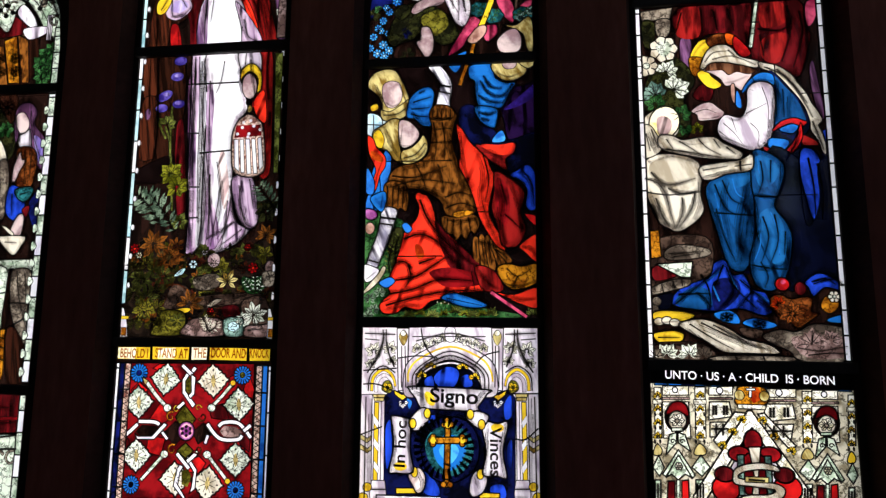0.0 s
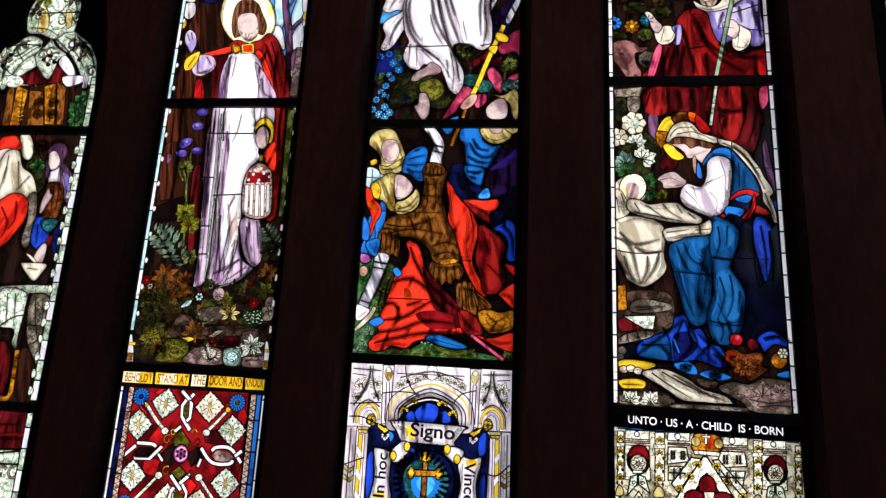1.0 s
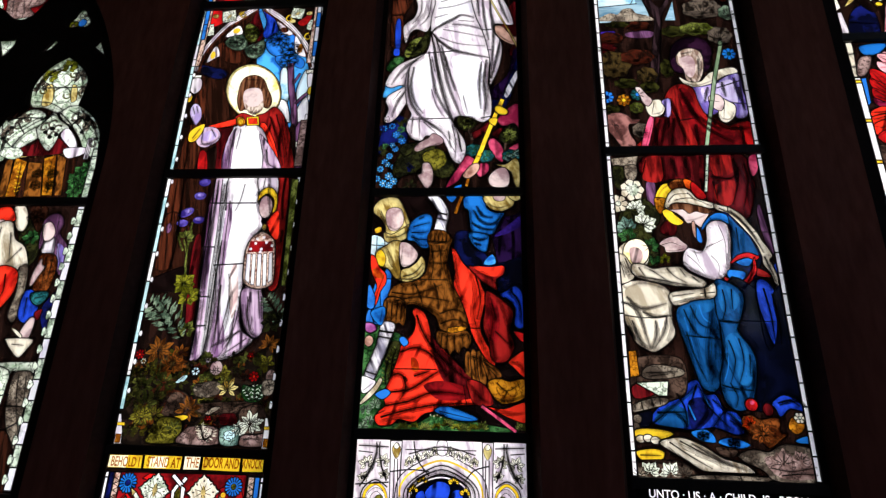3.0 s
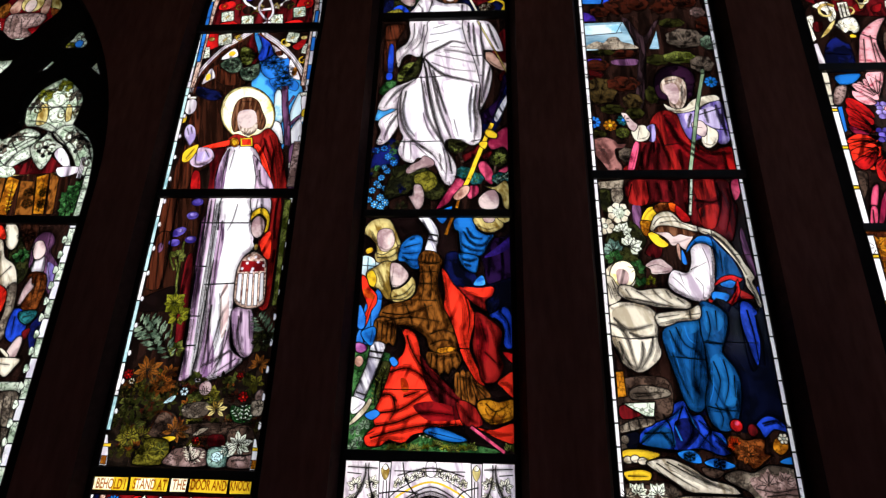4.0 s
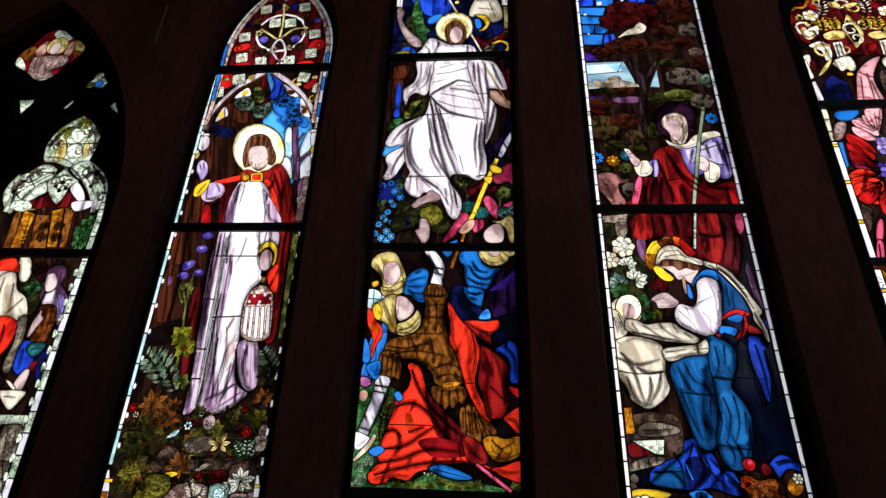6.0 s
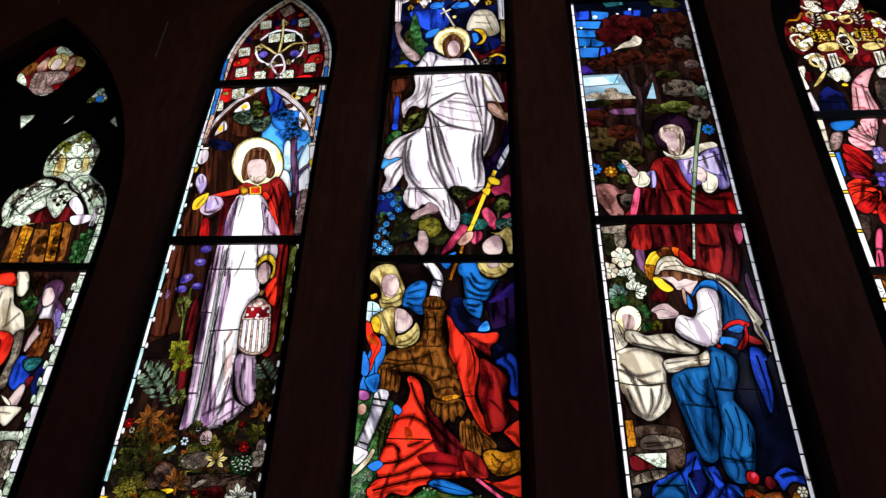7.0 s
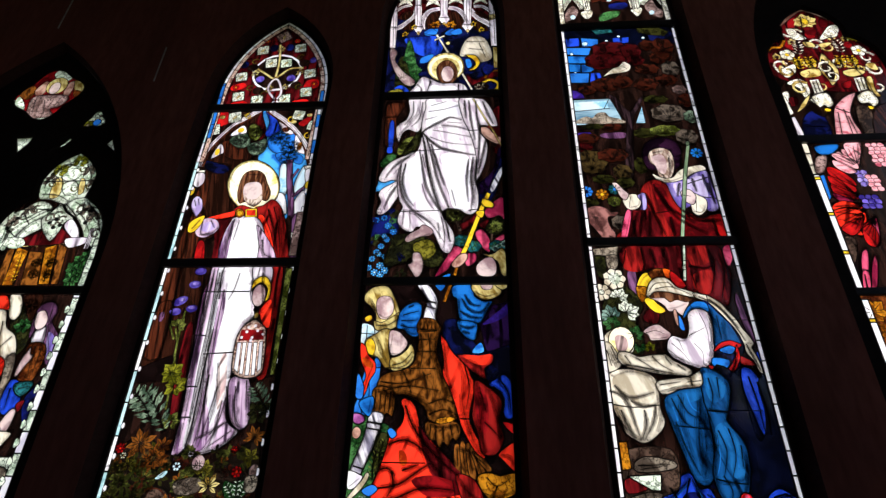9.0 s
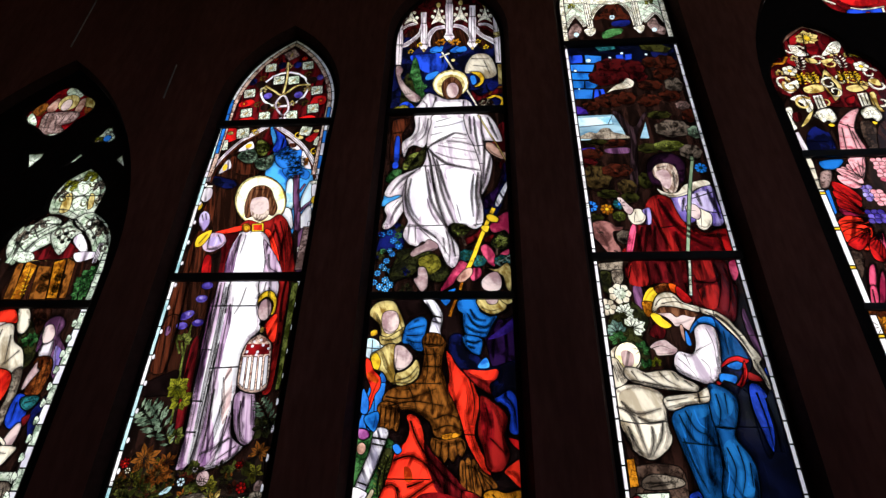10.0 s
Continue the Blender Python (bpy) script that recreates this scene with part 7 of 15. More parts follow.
shade("2", [(0.158, 2.117), (0.206, 2.117), (0.24, 2.148)], 14, 0.77)
shade("2", [(0.165, 2.222), (0.157, 2.129)], 10, 0.56)
glass("2", "brass", [(0.164, 2.038), (0.162, 2.089), (0.206, 2.105), (0.246, 2.138), (0.266, 2.166), (0.288, 2.129), (0.281, 2.074), (0.244, 2.041), (0.197, 2.026)], 4)
stroke("2", [(0.172, 2.056), (0.231, 2.074), (0.276, 2.129)], 3.12, 1.82)
shade("2", [(0.179, 2.038), (0.243, 2.056), (0.28, 2.105)], 14, 0.84)
# red mantle
glass("2", "scarlet", [(0.423, 2.209), (0.45, 2.194), (0.48, 2.141), (0.518, 2.099), (0.559, 2.084), (0.582, 2.009), (0.605, 1.951), (0.588, 1.864), (0.576, 1.792), (0.604, 1.723), (0.637, 1.668), (0.651, 1.611), (0.61, 1.632), (0.568, 1.695), (0.532, 1.764), (0.503, 1.863), (0.468, 1.95), (0.438, 2.009), (0.443, 2.084)], 5)
shade("2", [(0.513, 2.084), (0.548, 1.98), (0.542, 1.863), (0.577, 1.736), (0.626, 1.635)], 32, 0.84)
shade("2", [(0.441, 2.175), (0.455, 2.039), (0.497, 1.906)], 20, 0.63)
stroke("2", [(0.547, 2.075), (0.576, 1.95), (0.56, 1.835)], 3.9, 1.3)
glass("2", "crimson", [(0.512, 2.114), (0.611, 2.096), (0.698, 2.114), (0.694, 2.069), (0.657, 2.039), (0.662, 1.986), (0.617, 2.009), (0.576, 2.039)], 5)
glass("2", "scarlet", [(0.541, 2.111), (0.626, 2.108), (0.695, 2.114), (0.674, 2.063), (0.605, 2.066)], 0)
shade("2", [(0.53, 2.093), (0.605, 2.063), (0.657, 2.027)], 24, 0.84)
glass("2", "crimson", [(0.605, 1.98), (0.667, 1.951), (0.74, 1.879), (0.724, 1.78), (0.745, 1.711), (0.725, 1.653), (0.692, 1.625), (0.637, 1.635), (0.615, 1.723), (0.588, 1.807), (0.599, 1.893)], 5)
glass("2", "ruby", [(0.616, 1.951), (0.661, 1.907), (0.672, 1.808), (0.652, 1.723), (0.616, 1.779), (0.605, 1.878)], 0)
shade("2", [(0.611, 1.965), (0.638, 1.836), (0.627, 1.723), (0.659, 1.636)], 40, 0.95)
shade("2", [(0.667, 1.936), (0.708, 1.836), (0.726, 1.697)], 26, 0.84)
stroke("2", [(0.649, 1.779), (0.693, 1.738), (0.731, 1.697)], 3.9, 1.3)
stroke("2", [(0.633, 1.922), (0.661, 1.822)], 3.9, 1.3)
glass("2", "red", [(0.741, 1.78), (0.799, 1.764), (0.797, 1.72), (0.76, 1.747)], 4)
glass("2", "scarlet", [(0.752, 1.664), (0.799, 1.679), (0.796, 1.558), (0.735, 1.605), (0.714, 1.629)], 4)
shade("2", [(0.724, 1.626), (0.768, 1.616), (0.794, 1.574)], 20, 0.84)
glass("2", "scarlet", [(0.23, 1.872), (0.255, 1.89), (0.297, 1.861), (0.322, 1.798), (0.335, 1.742), (0.387, 1.692), (0.444, 1.638), (0.494, 1.59), (0.522, 1.552), (0.571, 1.521), (0.609, 1.496), (0.636, 1.428), (0.555, 1.426), (0.42, 1.413), (0.388, 1.394), (0.312, 1.379), (0.259, 1.339), (0.19, 1.35), (0.15, 1.323), (0.089, 1.321), (0.068, 1.357), (0.091, 1.389), (0.117, 1.416), (0.104, 1.463), (0.138, 1.55), (0.168, 1.644), (0.187, 1.717), (0.234, 1.757), (0.249, 1.817)], 5)
glass("2", "maroon", [(0.323, 1.753), (0.387, 1.686), (0.458, 1.621), (0.522, 1.558), (0.571, 1.521), (0.473, 1.498), (0.404, 1.529), (0.361, 1.609)], 0)
glass("2", "ruby", [(0.302, 1.513), (0.39, 1.534), (0.522, 1.504), (0.587, 1.485), (0.528, 1.452), (0.392, 1.443), (0.337, 1.469)], 0)
glass("2", "flame", [(0.233, 1.64), (0.264, 1.632), (0.277, 1.586), (0.244, 1.577)], 0)
stroke("2", [(0.254, 1.855), (0.288, 1.769), (0.353, 1.678), (0.439, 1.597), (0.527, 1.531)], 4.68, 1.82)
shade("2", [(0.254, 1.855), (0.288, 1.769), (0.353, 1.678), (0.439, 1.597), (0.527, 1.531)], 34, 0.87)
stroke("2", [(0.178, 1.667), (0.26, 1.69), (0.346, 1.647), (0.417, 1.556)], 4.68, 1.82)
shade("2", [(0.178, 1.667), (0.26, 1.69), (0.346, 1.647), (0.417, 1.556)], 34, 0.87)
stroke("2", [(0.142, 1.475), (0.239, 1.493), (0.334, 1.554), (0.389, 1.588)], 4.68, 1.82)
shade("2", [(0.142, 1.475), (0.239, 1.493), (0.334, 1.554), (0.389, 1.588)], 34, 0.87)
stroke("2", [(0.112, 1.411), (0.227, 1.434), (0.35, 1.479), (0.501, 1.472)], 4.68, 1.82)
shade("2", [(0.112, 1.411), (0.227, 1.434), (0.35, 1.479), (0.501, 1.472)], 34, 0.87)
stroke("2", [(0.098, 1.358), (0.215, 1.392), (0.365, 1.422), (0.555, 1.432)], 4.68, 1.82)
shade("2", [(0.098, 1.358), (0.215, 1.392), (0.365, 1.422), (0.555, 1.432)], 34, 0.87)
stroke("2", [(0.2, 1.552), (0.214, 1.493), (0.188, 1.439)], 4.68, 1.82)
shade("2", [(0.2, 1.552), (0.214, 1.493), (0.188, 1.439)], 34, 0.87)
stroke("2", [(0.251, 1.552), (0.333, 1.581)], 4.68, 1.82)
shade("2", [(0.251, 1.552), (0.333, 1.581)], 34, 0.87)
stroke("2", [(0.133, 1.55), (0.18, 1.562), (0.223, 1.53)], 4.68, 1.82)
shade("2", [(0.133, 1.55), (0.18, 1.562), (0.223, 1.53)], 34, 0.87)
shade("2", [(0.298, 1.818), (0.347, 1.691), (0.417, 1.556), (0.555, 1.484)], 56, 0.84)
shade("2", [(0.094, 1.337), (0.181, 1.36), (0.271, 1.362)], 22, 0.77)
cut("2", [(0.145, 1.586), (0.361, 1.587)], 4)
cut("2", [(0.07, 1.368), (0.119, 1.39)], 3)
cut("2", [(0.495, 1.517), (0.512, 1.425)], 3)
cut("2", [(0.512, 1.792), (0.588, 1.79)], 4)
cut("2", [(0.03, 2.043), (0.408, 2.038)], 3)
glass("2", "crimson", [(0.516, 1.542), (0.598, 1.519), (0.641, 1.431), (0.555, 1.426), (0.522, 1.483)], 4)
shade("2", [(0.522, 1.526), (0.571, 1.463), (0.63, 1.433)], 22, 0.84)
glass("2", "scarlet", [(0.609, 1.42), (0.689, 1.411), (0.793, 1.442), (0.791, 1.353), (0.728, 1.364), (0.662, 1.393)], 4)
shade("2", [(0.636, 1.41), (0.715, 1.389), (0.79, 1.396)], 20, 0.84)
glass("2", "amber", [(0.609, 1.527), (0.664, 1.552), (0.718, 1.538), (0.796, 1.55), (0.794, 1.468), (0.703, 1.432), (0.649, 1.452)], 5)
shade("2", [(0.636, 1.46), (0.703, 1.445), (0.792, 1.479)], 20, 0.84)
stroke("2", [(0.658, 1.528), (0.704, 1.492), (0.771, 1.531)], 3.38, 1.3)
stroke("2", [(0.704, 1.492), (0.684, 1.445)], 3.12, 1.3)
# sword, staff and armoured arm
glass("2", "azure", [(0.355, 1.396), (0.42, 1.418), (0.55, 1.375), (0.561, 1.354), (0.488, 1.35), (0.407, 1.368)], 5)
stroke("2", [(0.379, 1.394), (0.542, 1.361)], 2.6, 1.3)
ribbon("2", [(0.582, 1.422), (0.662, 1.367), (0.746, 1.309)], 0.018, "pink", 4)
glass("2", "steel", [(0.078, 1.816), (0.146, 1.808), (0.137, 1.756), (0.119, 1.699), (0.105, 1.654), (0.082, 1.599), (0.06, 1.543), (0.039, 1.516), (-0.001, 1.52), (0.009, 1.575), (0.034, 1.645), (0.058, 1.715)], 5)
stroke("2", [(0.066, 1.772), (0.139, 1.762)], 5.2, 5.2)
stroke("2", [(0.059, 1.744), (0.132, 1.733)], 3.9, 3.9)
stroke("2", [(0.013, 1.57), (0.07, 1.554)], 3.9, 3.9)
shade("2", [(0.137, 1.756), (0.11, 1.666), (0.06, 1.543)], 20, 0.84)
shade("2", [(0.061, 1.715), (0.027, 1.617), (0.003, 1.534)], 12, 0.63)
glass("2", "pure", [(-0.009, 1.547), (0.052, 1.532), (0.064, 1.514), (0.03, 1.473), (-0.004, 1.472)], 4)
shade("2", [(0.002, 1.477), (0.05, 1.516)], 10, 0.84)
glass("2", "cream", [(-0.014, 1.415), (0.017, 1.456), (0.062, 1.508), (0.082, 1.541), (0.097, 1.528), (0.067, 1.473), (0.011, 1.421)], 4)
glass("2", "scarlet", [(-0.005, 2.17), (0.023, 2.157), (0.041, 2.114), (0.082, 2.068), (0.085, 2.019), (0.061, 1.977), (0.046, 1.918), (0.028, 1.885), (0.015, 1.903), (0.029, 1.962), (0.038, 2.007), (0.004, 2.083)], 4)
glass("2", "flame", [(0.015, 2.098), (0.07, 2.068), (0.066, 2.04), (0.017, 2.062)], 0)
shade("2", [(0.071, 2.053), (0.046, 1.977), (0.032, 1.903)], 14, 0.84)
glass("2", "blue", [(-0.004, 2.013), (0.033, 1.947), (0.028, 1.885), (-0.009, 1.899)], 4)
glass("2", "azure", [(0.017, 1.87), (0.08, 1.897), (0.094, 1.859), (0.074, 1.798), (0.031, 1.83)], 4)
shade("2", [(0.075, 1.882), (0.067, 1.813)], 10, 0.7)
glass("2", "blue", [(0.064, 1.463), (0.113, 1.49), (0.142, 1.47), (0.102, 1.439)], 4)
glass("2", "blue", [(0.169, 1.731), (0.192, 1.745), (0.219, 1.715), (0.194, 1.695)], 4)
zone(2.528, 3.918)
# window 2: upper scene, white robe above the rock
glass("2", "umber", [(-0.03, 2.512), (-0.006, 3.924), (0.802, 3.864), (0.8, 2.508)], 5)
glass("2", "wood", [(0.024, 3.523), (0.019, 3.793), (0.038, 3.86), (0.15, 3.855), (0.095, 3.725), (0.11, 3.606), (0.071, 3.498)], 5)
glass("2", "cobalt", [(0.05, 3.691), (0.081, 3.69), (0.086, 3.497), (0.052, 3.498)], 4)
glass("2", "cobalt", [(0.049, 3.484), (0.08, 3.483), (0.083, 3.437), (0.049, 3.438)], 3)
stroke("2", [(0.023, 3.737), (0.109, 3.744)], 4, 4)
glass("2", "green", [(0.007, 3.348), (0.047, 3.419), (0.113, 3.427), (0.095, 3.363), (0.039, 3.32)], 5)
glass("2", "leaf", [(0.112, 3.45), (0.152, 3.542), (0.226, 3.564), (0.193, 3.47), (0.136, 3.417)], 5)
sprigs("2", 0.17, 3.49, 0.052, 6)
glass("2", "sky", [(0.005, 3.198), (0.022, 3.25), (0.127, 3.213), (0.087, 3.162), (0.002, 3.139)], 5)
glass("2", "navy", [(0.007, 2.918), (0.062, 3.017), (0.14, 2.995), (0.157, 2.838), (0.075, 2.839), (-0.004, 2.764)], 5)
daisy("2", 0.095, 2.893, 0.024, "blue","sky",7)
daisy("2", 0.129, 2.854, 0.024, "blue","sky",7)
daisy("2", 0.035, 2.997, 0.021, "blue","navy",7)
daisy("2", 0.019, 2.934, 0.021, "blue","navy",7)
daisy("2", 0.067, 2.949, 0.021, "blue","navy",7)
daisy("2", 0.092, 2.801, 0.020, "sky","blue",7)
daisy("2", 0.061, 2.756, 0.020, "sky","blue",7)
daisy("2", 0.037, 2.719, 0.020, "sky","blue",7)
daisy("2", 0.014, 2.675, 0.020, "sky","blue",7)
daisy("2", -0.001, 2.617, 0.020, "sky","blue",7)
daisy("2", 0.064, 2.631, 0.023, "sky","palesky",7)
daisy("2", 0.035, 2.588, 0.023, "sky","palesky",7)
daisy("2", 0.069, 2.574, 0.023, "sky","palesky",7)
daisy("2", 0.093, 2.599, 0.023, "sky","palesky",7)
daisy("2", 0.076, 2.824, 0.017, "sky","palesky",6)
daisy("2", 0.052, 2.704, 0.017, "sky","palesky",6)
daisy("2", 0.086, 2.689, 0.017, "sky","palesky",6)
glass("2", "moss", [(0.086, 2.689), (0.152, 2.819), (0.246, 2.837), (0.348, 2.797), (0.417, 2.722), (0.435, 2.649), (0.354, 2.614), (0.253, 2.687), (0.19, 2.623), (0.105, 2.623)], 5)
glass("2", "olive", [(0.249, 2.761), (0.348, 2.797), (0.384, 2.715), (0.307, 2.665)], 0)
glass("2", "moss", [(0.112, 2.8), (0.164, 2.838), (0.2, 2.799), (0.149, 2.755)], 4)
glass("2", "umber", [(0.125, 2.616), (0.222, 2.651), (0.263, 2.615), (0.259, 2.552), (0.129, 2.553)], 5)
glass("2", "navy", [(0.487, 2.989), (0.726, 3.232), (0.768, 3.407), (0.793, 3.318), (0.722, 3.065), (0.618, 3.047)], 4)
glass("2", "maroon", [(0.701, 3.668), (0.781, 3.814), (0.795, 3.664), (0.775, 3.407), (0.733, 3.454), (0.763, 3.476), (0.735, 3.547)], 4)
glass("2", "purple", [(0.602, 3.151), (0.728, 3.276), (0.769, 3.453), (0.789, 3.407), (0.718, 3.19), (0.681, 3.107)], 5)
glass("2", "steel", [(0.71, 3.14), (0.733, 3.211), (0.786, 3.309), (0.795, 3.274), (0.76, 3.181), (0.73, 3.123)], 4)
glass("2", "pink", [(0.382, 2.558), (0.45, 2.685), (0.489, 2.751), (0.535, 2.739), (0.542, 2.702), (0.484, 2.649), (0.452, 2.596)], 5)
glass("2", "pink", [(0.672, 2.986), (0.721, 3.045), (0.791, 3.08), (0.791, 2.906), (0.738, 2.937), (0.691, 2.938)], 5)
glass("2", "pink", [(0.615, 2.839), (0.656, 2.861), (0.701, 2.793), (0.699, 2.712), (0.666, 2.727), (0.634, 2.775)], 5)
glass("2", "pink", [(0.727, 2.792), (0.781, 2.829), (0.786, 2.792), (0.74, 2.774)], 5)
glass("2", "pink", [(0.549, 2.692), (0.614, 2.705), (0.62, 2.655), (0.568, 2.62)], 5)
glass("2", "maroon", [(0.515, 2.89), (0.576, 2.928), (0.624, 2.971), (0.623, 2.916), (0.576, 2.878), (0.535, 2.856)], 5)
glass("2", "maroon", [(0.636, 2.892), (0.691, 2.93), (0.703, 2.891), (0.669, 2.861)], 5)
glass("2", "moss", [(0.439, 2.97), (0.452, 3.022), (0.508, 3.037), (0.556, 3.004), (0.549, 2.948), (0.501, 2.91), (0.454, 2.926)], 5)
sprigs("2", 0.501, 2.973, 0.051, 9)
leafspray("2", 0.501, 2.973, 0.051, "leaf",8,90,360,0.25,0)
ribbon("2", [(0.508, 2.918), (0.529, 2.848)], 0.017, "earth",3)
glass("2", "moss", [(0.676, 2.861), (0.704, 2.915), (0.759, 2.953), (0.791, 2.906), (0.781, 2.837), (0.721, 2.823)], 5)
leafspray("2", 0.737, 2.883, 0.046, "leaf",8,90,360,0.25,0)
ribbon("2", [(0.715, 2.83), (0.707, 2.763)], 0.014, "earth",3)
bush("2", 0.535, 2.787, 0.046, "green","teal",5)
bush("2", 0.601, 2.749, 0.046, "green","teal",5)
bush("2", 0.745, 2.748, 0.046, "green","teal",5)
leafspray("2", 0.732, 2.733, 0.030, "greystone",6,90,360)
leafspray("2", 0.778, 2.762, 0.030, "greystone",6,90,360)
ribbon("2", [(0.702, 3.115), (0.666, 3.026), (0.616, 2.893), (0.568, 2.757), (0.542, 2.699)], 0.028, "gold",4)
ribbon("2", [(0.516, 2.649), (0.497, 2.564)], 0.019, "amber",4)
glass("2", "gold", [(0.653, 3.051), (0.674, 3.075), (0.728, 3.041), (0.72, 3.009), (0.672, 3.018)], 5)
glass("2", "gold", [(0.624, 2.987), (0.672, 2.986), (0.657, 2.939), (0.624, 2.963)], 4)
glass("2", "tan", [(0.477, 2.635), (0.529, 2.699), (0.568, 2.699), (0.561, 2.655), (0.51, 2.613)], 4)
glass("2", "flesh", [(0.226, 2.637), (0.248, 2.651), (0.252, 2.709), (0.292, 2.709), (0.314, 2.65), (0.31, 2.586), (0.279, 2.552), (0.251, 2.587)], 5)
glass("2", "azure", [(0.42, 2.558), (0.471, 2.578), (0.465, 2.55), (0.42, 2.551)], 4)
glass("2", "brass", [(0.653, 2.701), (0.711, 2.697), (0.771, 2.737), (0.794, 2.664), (0.786, 2.555), (0.759, 2.576), (0.742, 2.647), (0.698, 2.676)], 5)
glass("2", "flesh", [(0.619, 2.619), (0.665, 2.669), (0.711, 2.676), (0.735, 2.625), (0.72, 2.563), (0.638, 2.563)], 4)
thicket("2", 0.0, 0.22, 2.56, 3.1, 10, ["moss", "navy", "green"], 0.04, 5)
# white robe with its wind-blown ends
glass("2", "linen", [(0.236, 3.438), (0.181, 3.417), (0.091, 3.374), (0.039, 3.317), (0.014, 3.26), (0.01, 3.225), (0.047, 3.207), (0.093, 3.223), (0.14, 3.226), (0.156, 3.327)], 5)
glass("2", "linen", [(0.141, 3.218), (0.095, 3.197), (0.033, 3.156), (0.018, 3.114), (0.037, 3.06), (0.014, 2.991), (0.044, 2.97), (0.091, 3.005), (0.135, 3.087), (0.16, 3.136)], 5)
shade("2", [(0.211, 3.416), (0.118, 3.346), (0.052, 3.242)], 26, 0.7)
stroke("2", [(0.189, 3.403), (0.105, 3.329), (0.046, 3.229)], 3.25, 1.3)
stroke("2", [(0.155, 3.345), (0.101, 3.267)], 2.6, 1.3)
shade("2", [(0.135, 3.196), (0.09, 3.113), (0.055, 3.006)], 22, 0.7)
stroke("2", [(0.129, 3.179), (0.084, 3.096), (0.062, 3.006)], 3.25, 1.3)
stroke("2", [(0.103, 3.184), (0.061, 3.122)], 2.6, 1.3)
glass("2", "linen", [(0.175, 3.898), (0.307, 3.892), (0.295, 3.784), (0.276, 3.66), (0.24, 3.603), (0.181, 3.625), (0.141, 3.592), (0.122, 3.521), (0.105, 3.56), (0.096, 3.642), (0.121, 3.681), (0.161, 3.714), (0.181, 3.789)], 5)
shade("2", [(0.244, 3.884), (0.233, 3.761), (0.176, 3.664), (0.119, 3.578)], 26, 0.7)
stroke("2", [(0.268, 3.863), (0.25, 3.721), (0.199, 3.653)], 3.25, 1.3)
stroke("2", [(0.204, 3.876), (0.202, 3.753), (0.152, 3.665)], 3.25, 1.3)
stroke("2", [(0.189, 3.624), (0.135, 3.559)], 3.25, 1.3)
glass("2", "moss", [(0.295, 3.784), (0.286, 3.602), (0.252, 3.493), (0.21, 3.434), (0.151, 3.427), (0.194, 3.519), (0.24, 3.593), (0.275, 3.67)], 4)
glass("2", "linen", [(0.307, 3.892), (0.519, 3.888), (0.535, 3.75), (0.607, 3.61), (0.63, 3.413), (0.621, 3.236), (0.64, 3.101), (0.635, 3.007), (0.61, 2.972), (0.576, 2.964), (0.508, 2.998), (0.446, 3.007), (0.422, 2.975), (0.45, 2.912), (0.488, 2.842), (0.492, 2.766), (0.46, 2.704), (0.417, 2.73), (0.382, 2.809), (0.353, 2.855), (0.271, 2.883), (0.238, 2.849), (0.182, 2.869), (0.148, 2.924), (0.155, 2.98), (0.174, 3.024), (0.149, 3.078), (0.133, 3.171), (0.13, 3.27), (0.148, 3.345), (0.189, 3.403), (0.243, 3.447), (0.266, 3.526), (0.267, 3.602), (0.27, 3.71), (0.29, 3.81)], 5)
glass("2", "pure", [(0.324, 3.85), (0.512, 3.852), (0.527, 3.74), (0.454, 3.733), (0.379, 3.686), (0.299, 3.65), (0.304, 3.749)], 0)
glass("2", "pure", [(0.166, 3.291), (0.191, 3.371), (0.248, 3.41), (0.284, 3.333), (0.289, 3.201), (0.268, 3.109), (0.229, 3.043), (0.184, 3.086), (0.157, 3.183)], 0)
glass("2", "pure", [(0.41, 3.419), (0.579, 3.387), (0.592, 3.237), (0.591, 3.102), (0.57, 2.996), (0.487, 3.014), (0.451, 3.155), (0.424, 3.293)], 0)
# folds of the robe
stroke("2", [(0.274, 3.602), (0.33, 3.649), (0.398, 3.69), (0.458, 3.723), (0.535, 3.7)], 5.2, 2.6)
shade("2", [(0.274, 3.602), (0.33, 3.649), (0.398, 3.69), (0.458, 3.723), (0.535, 3.7)], 24, 0.84)
stroke("2", [(0.274, 3.602), (0.326, 3.533), (0.409, 3.465), (0.521, 3.43), (0.623, 3.404)], 5.2, 2.6)
shade("2", [(0.274, 3.602), (0.326, 3.533), (0.409, 3.465), (0.521, 3.43), (0.623, 3.404)], 24, 0.84)
stroke("2", [(0.27, 3.602), (0.298, 3.459), (0.326, 3.287), (0.359, 3.149), (0.397, 3.024), (0.447, 2.892), (0.469, 2.778)], 5.2, 2.6)
shade("2", [(0.27, 3.602), (0.298, 3.459), (0.326, 3.287), (0.359, 3.149), (0.397, 3.024), (0.447, 2.892), (0.469, 2.778)], 24, 0.84)
stroke("2", [(0.302, 3.563), (0.345, 3.398), (0.385, 3.22), (0.445, 3.051), (0.467, 2.998)], 3.9, 1.3)
shade("2", [(0.302, 3.563), (0.345, 3.398), (0.385, 3.22), (0.445, 3.051), (0.467, 2.998)], 22, 0.7)
stroke("2", [(0.334, 3.505), (0.375, 3.352), (0.426, 3.177)], 3.9, 1.3)
shade("2", [(0.334, 3.505), (0.375, 3.352), (0.426, 3.177)], 22, 0.7)
stroke("2", [(0.261, 3.461), (0.29, 3.288), (0.316, 3.167), (0.376, 3.041), (0.419, 2.983)], 3.9, 1.3)
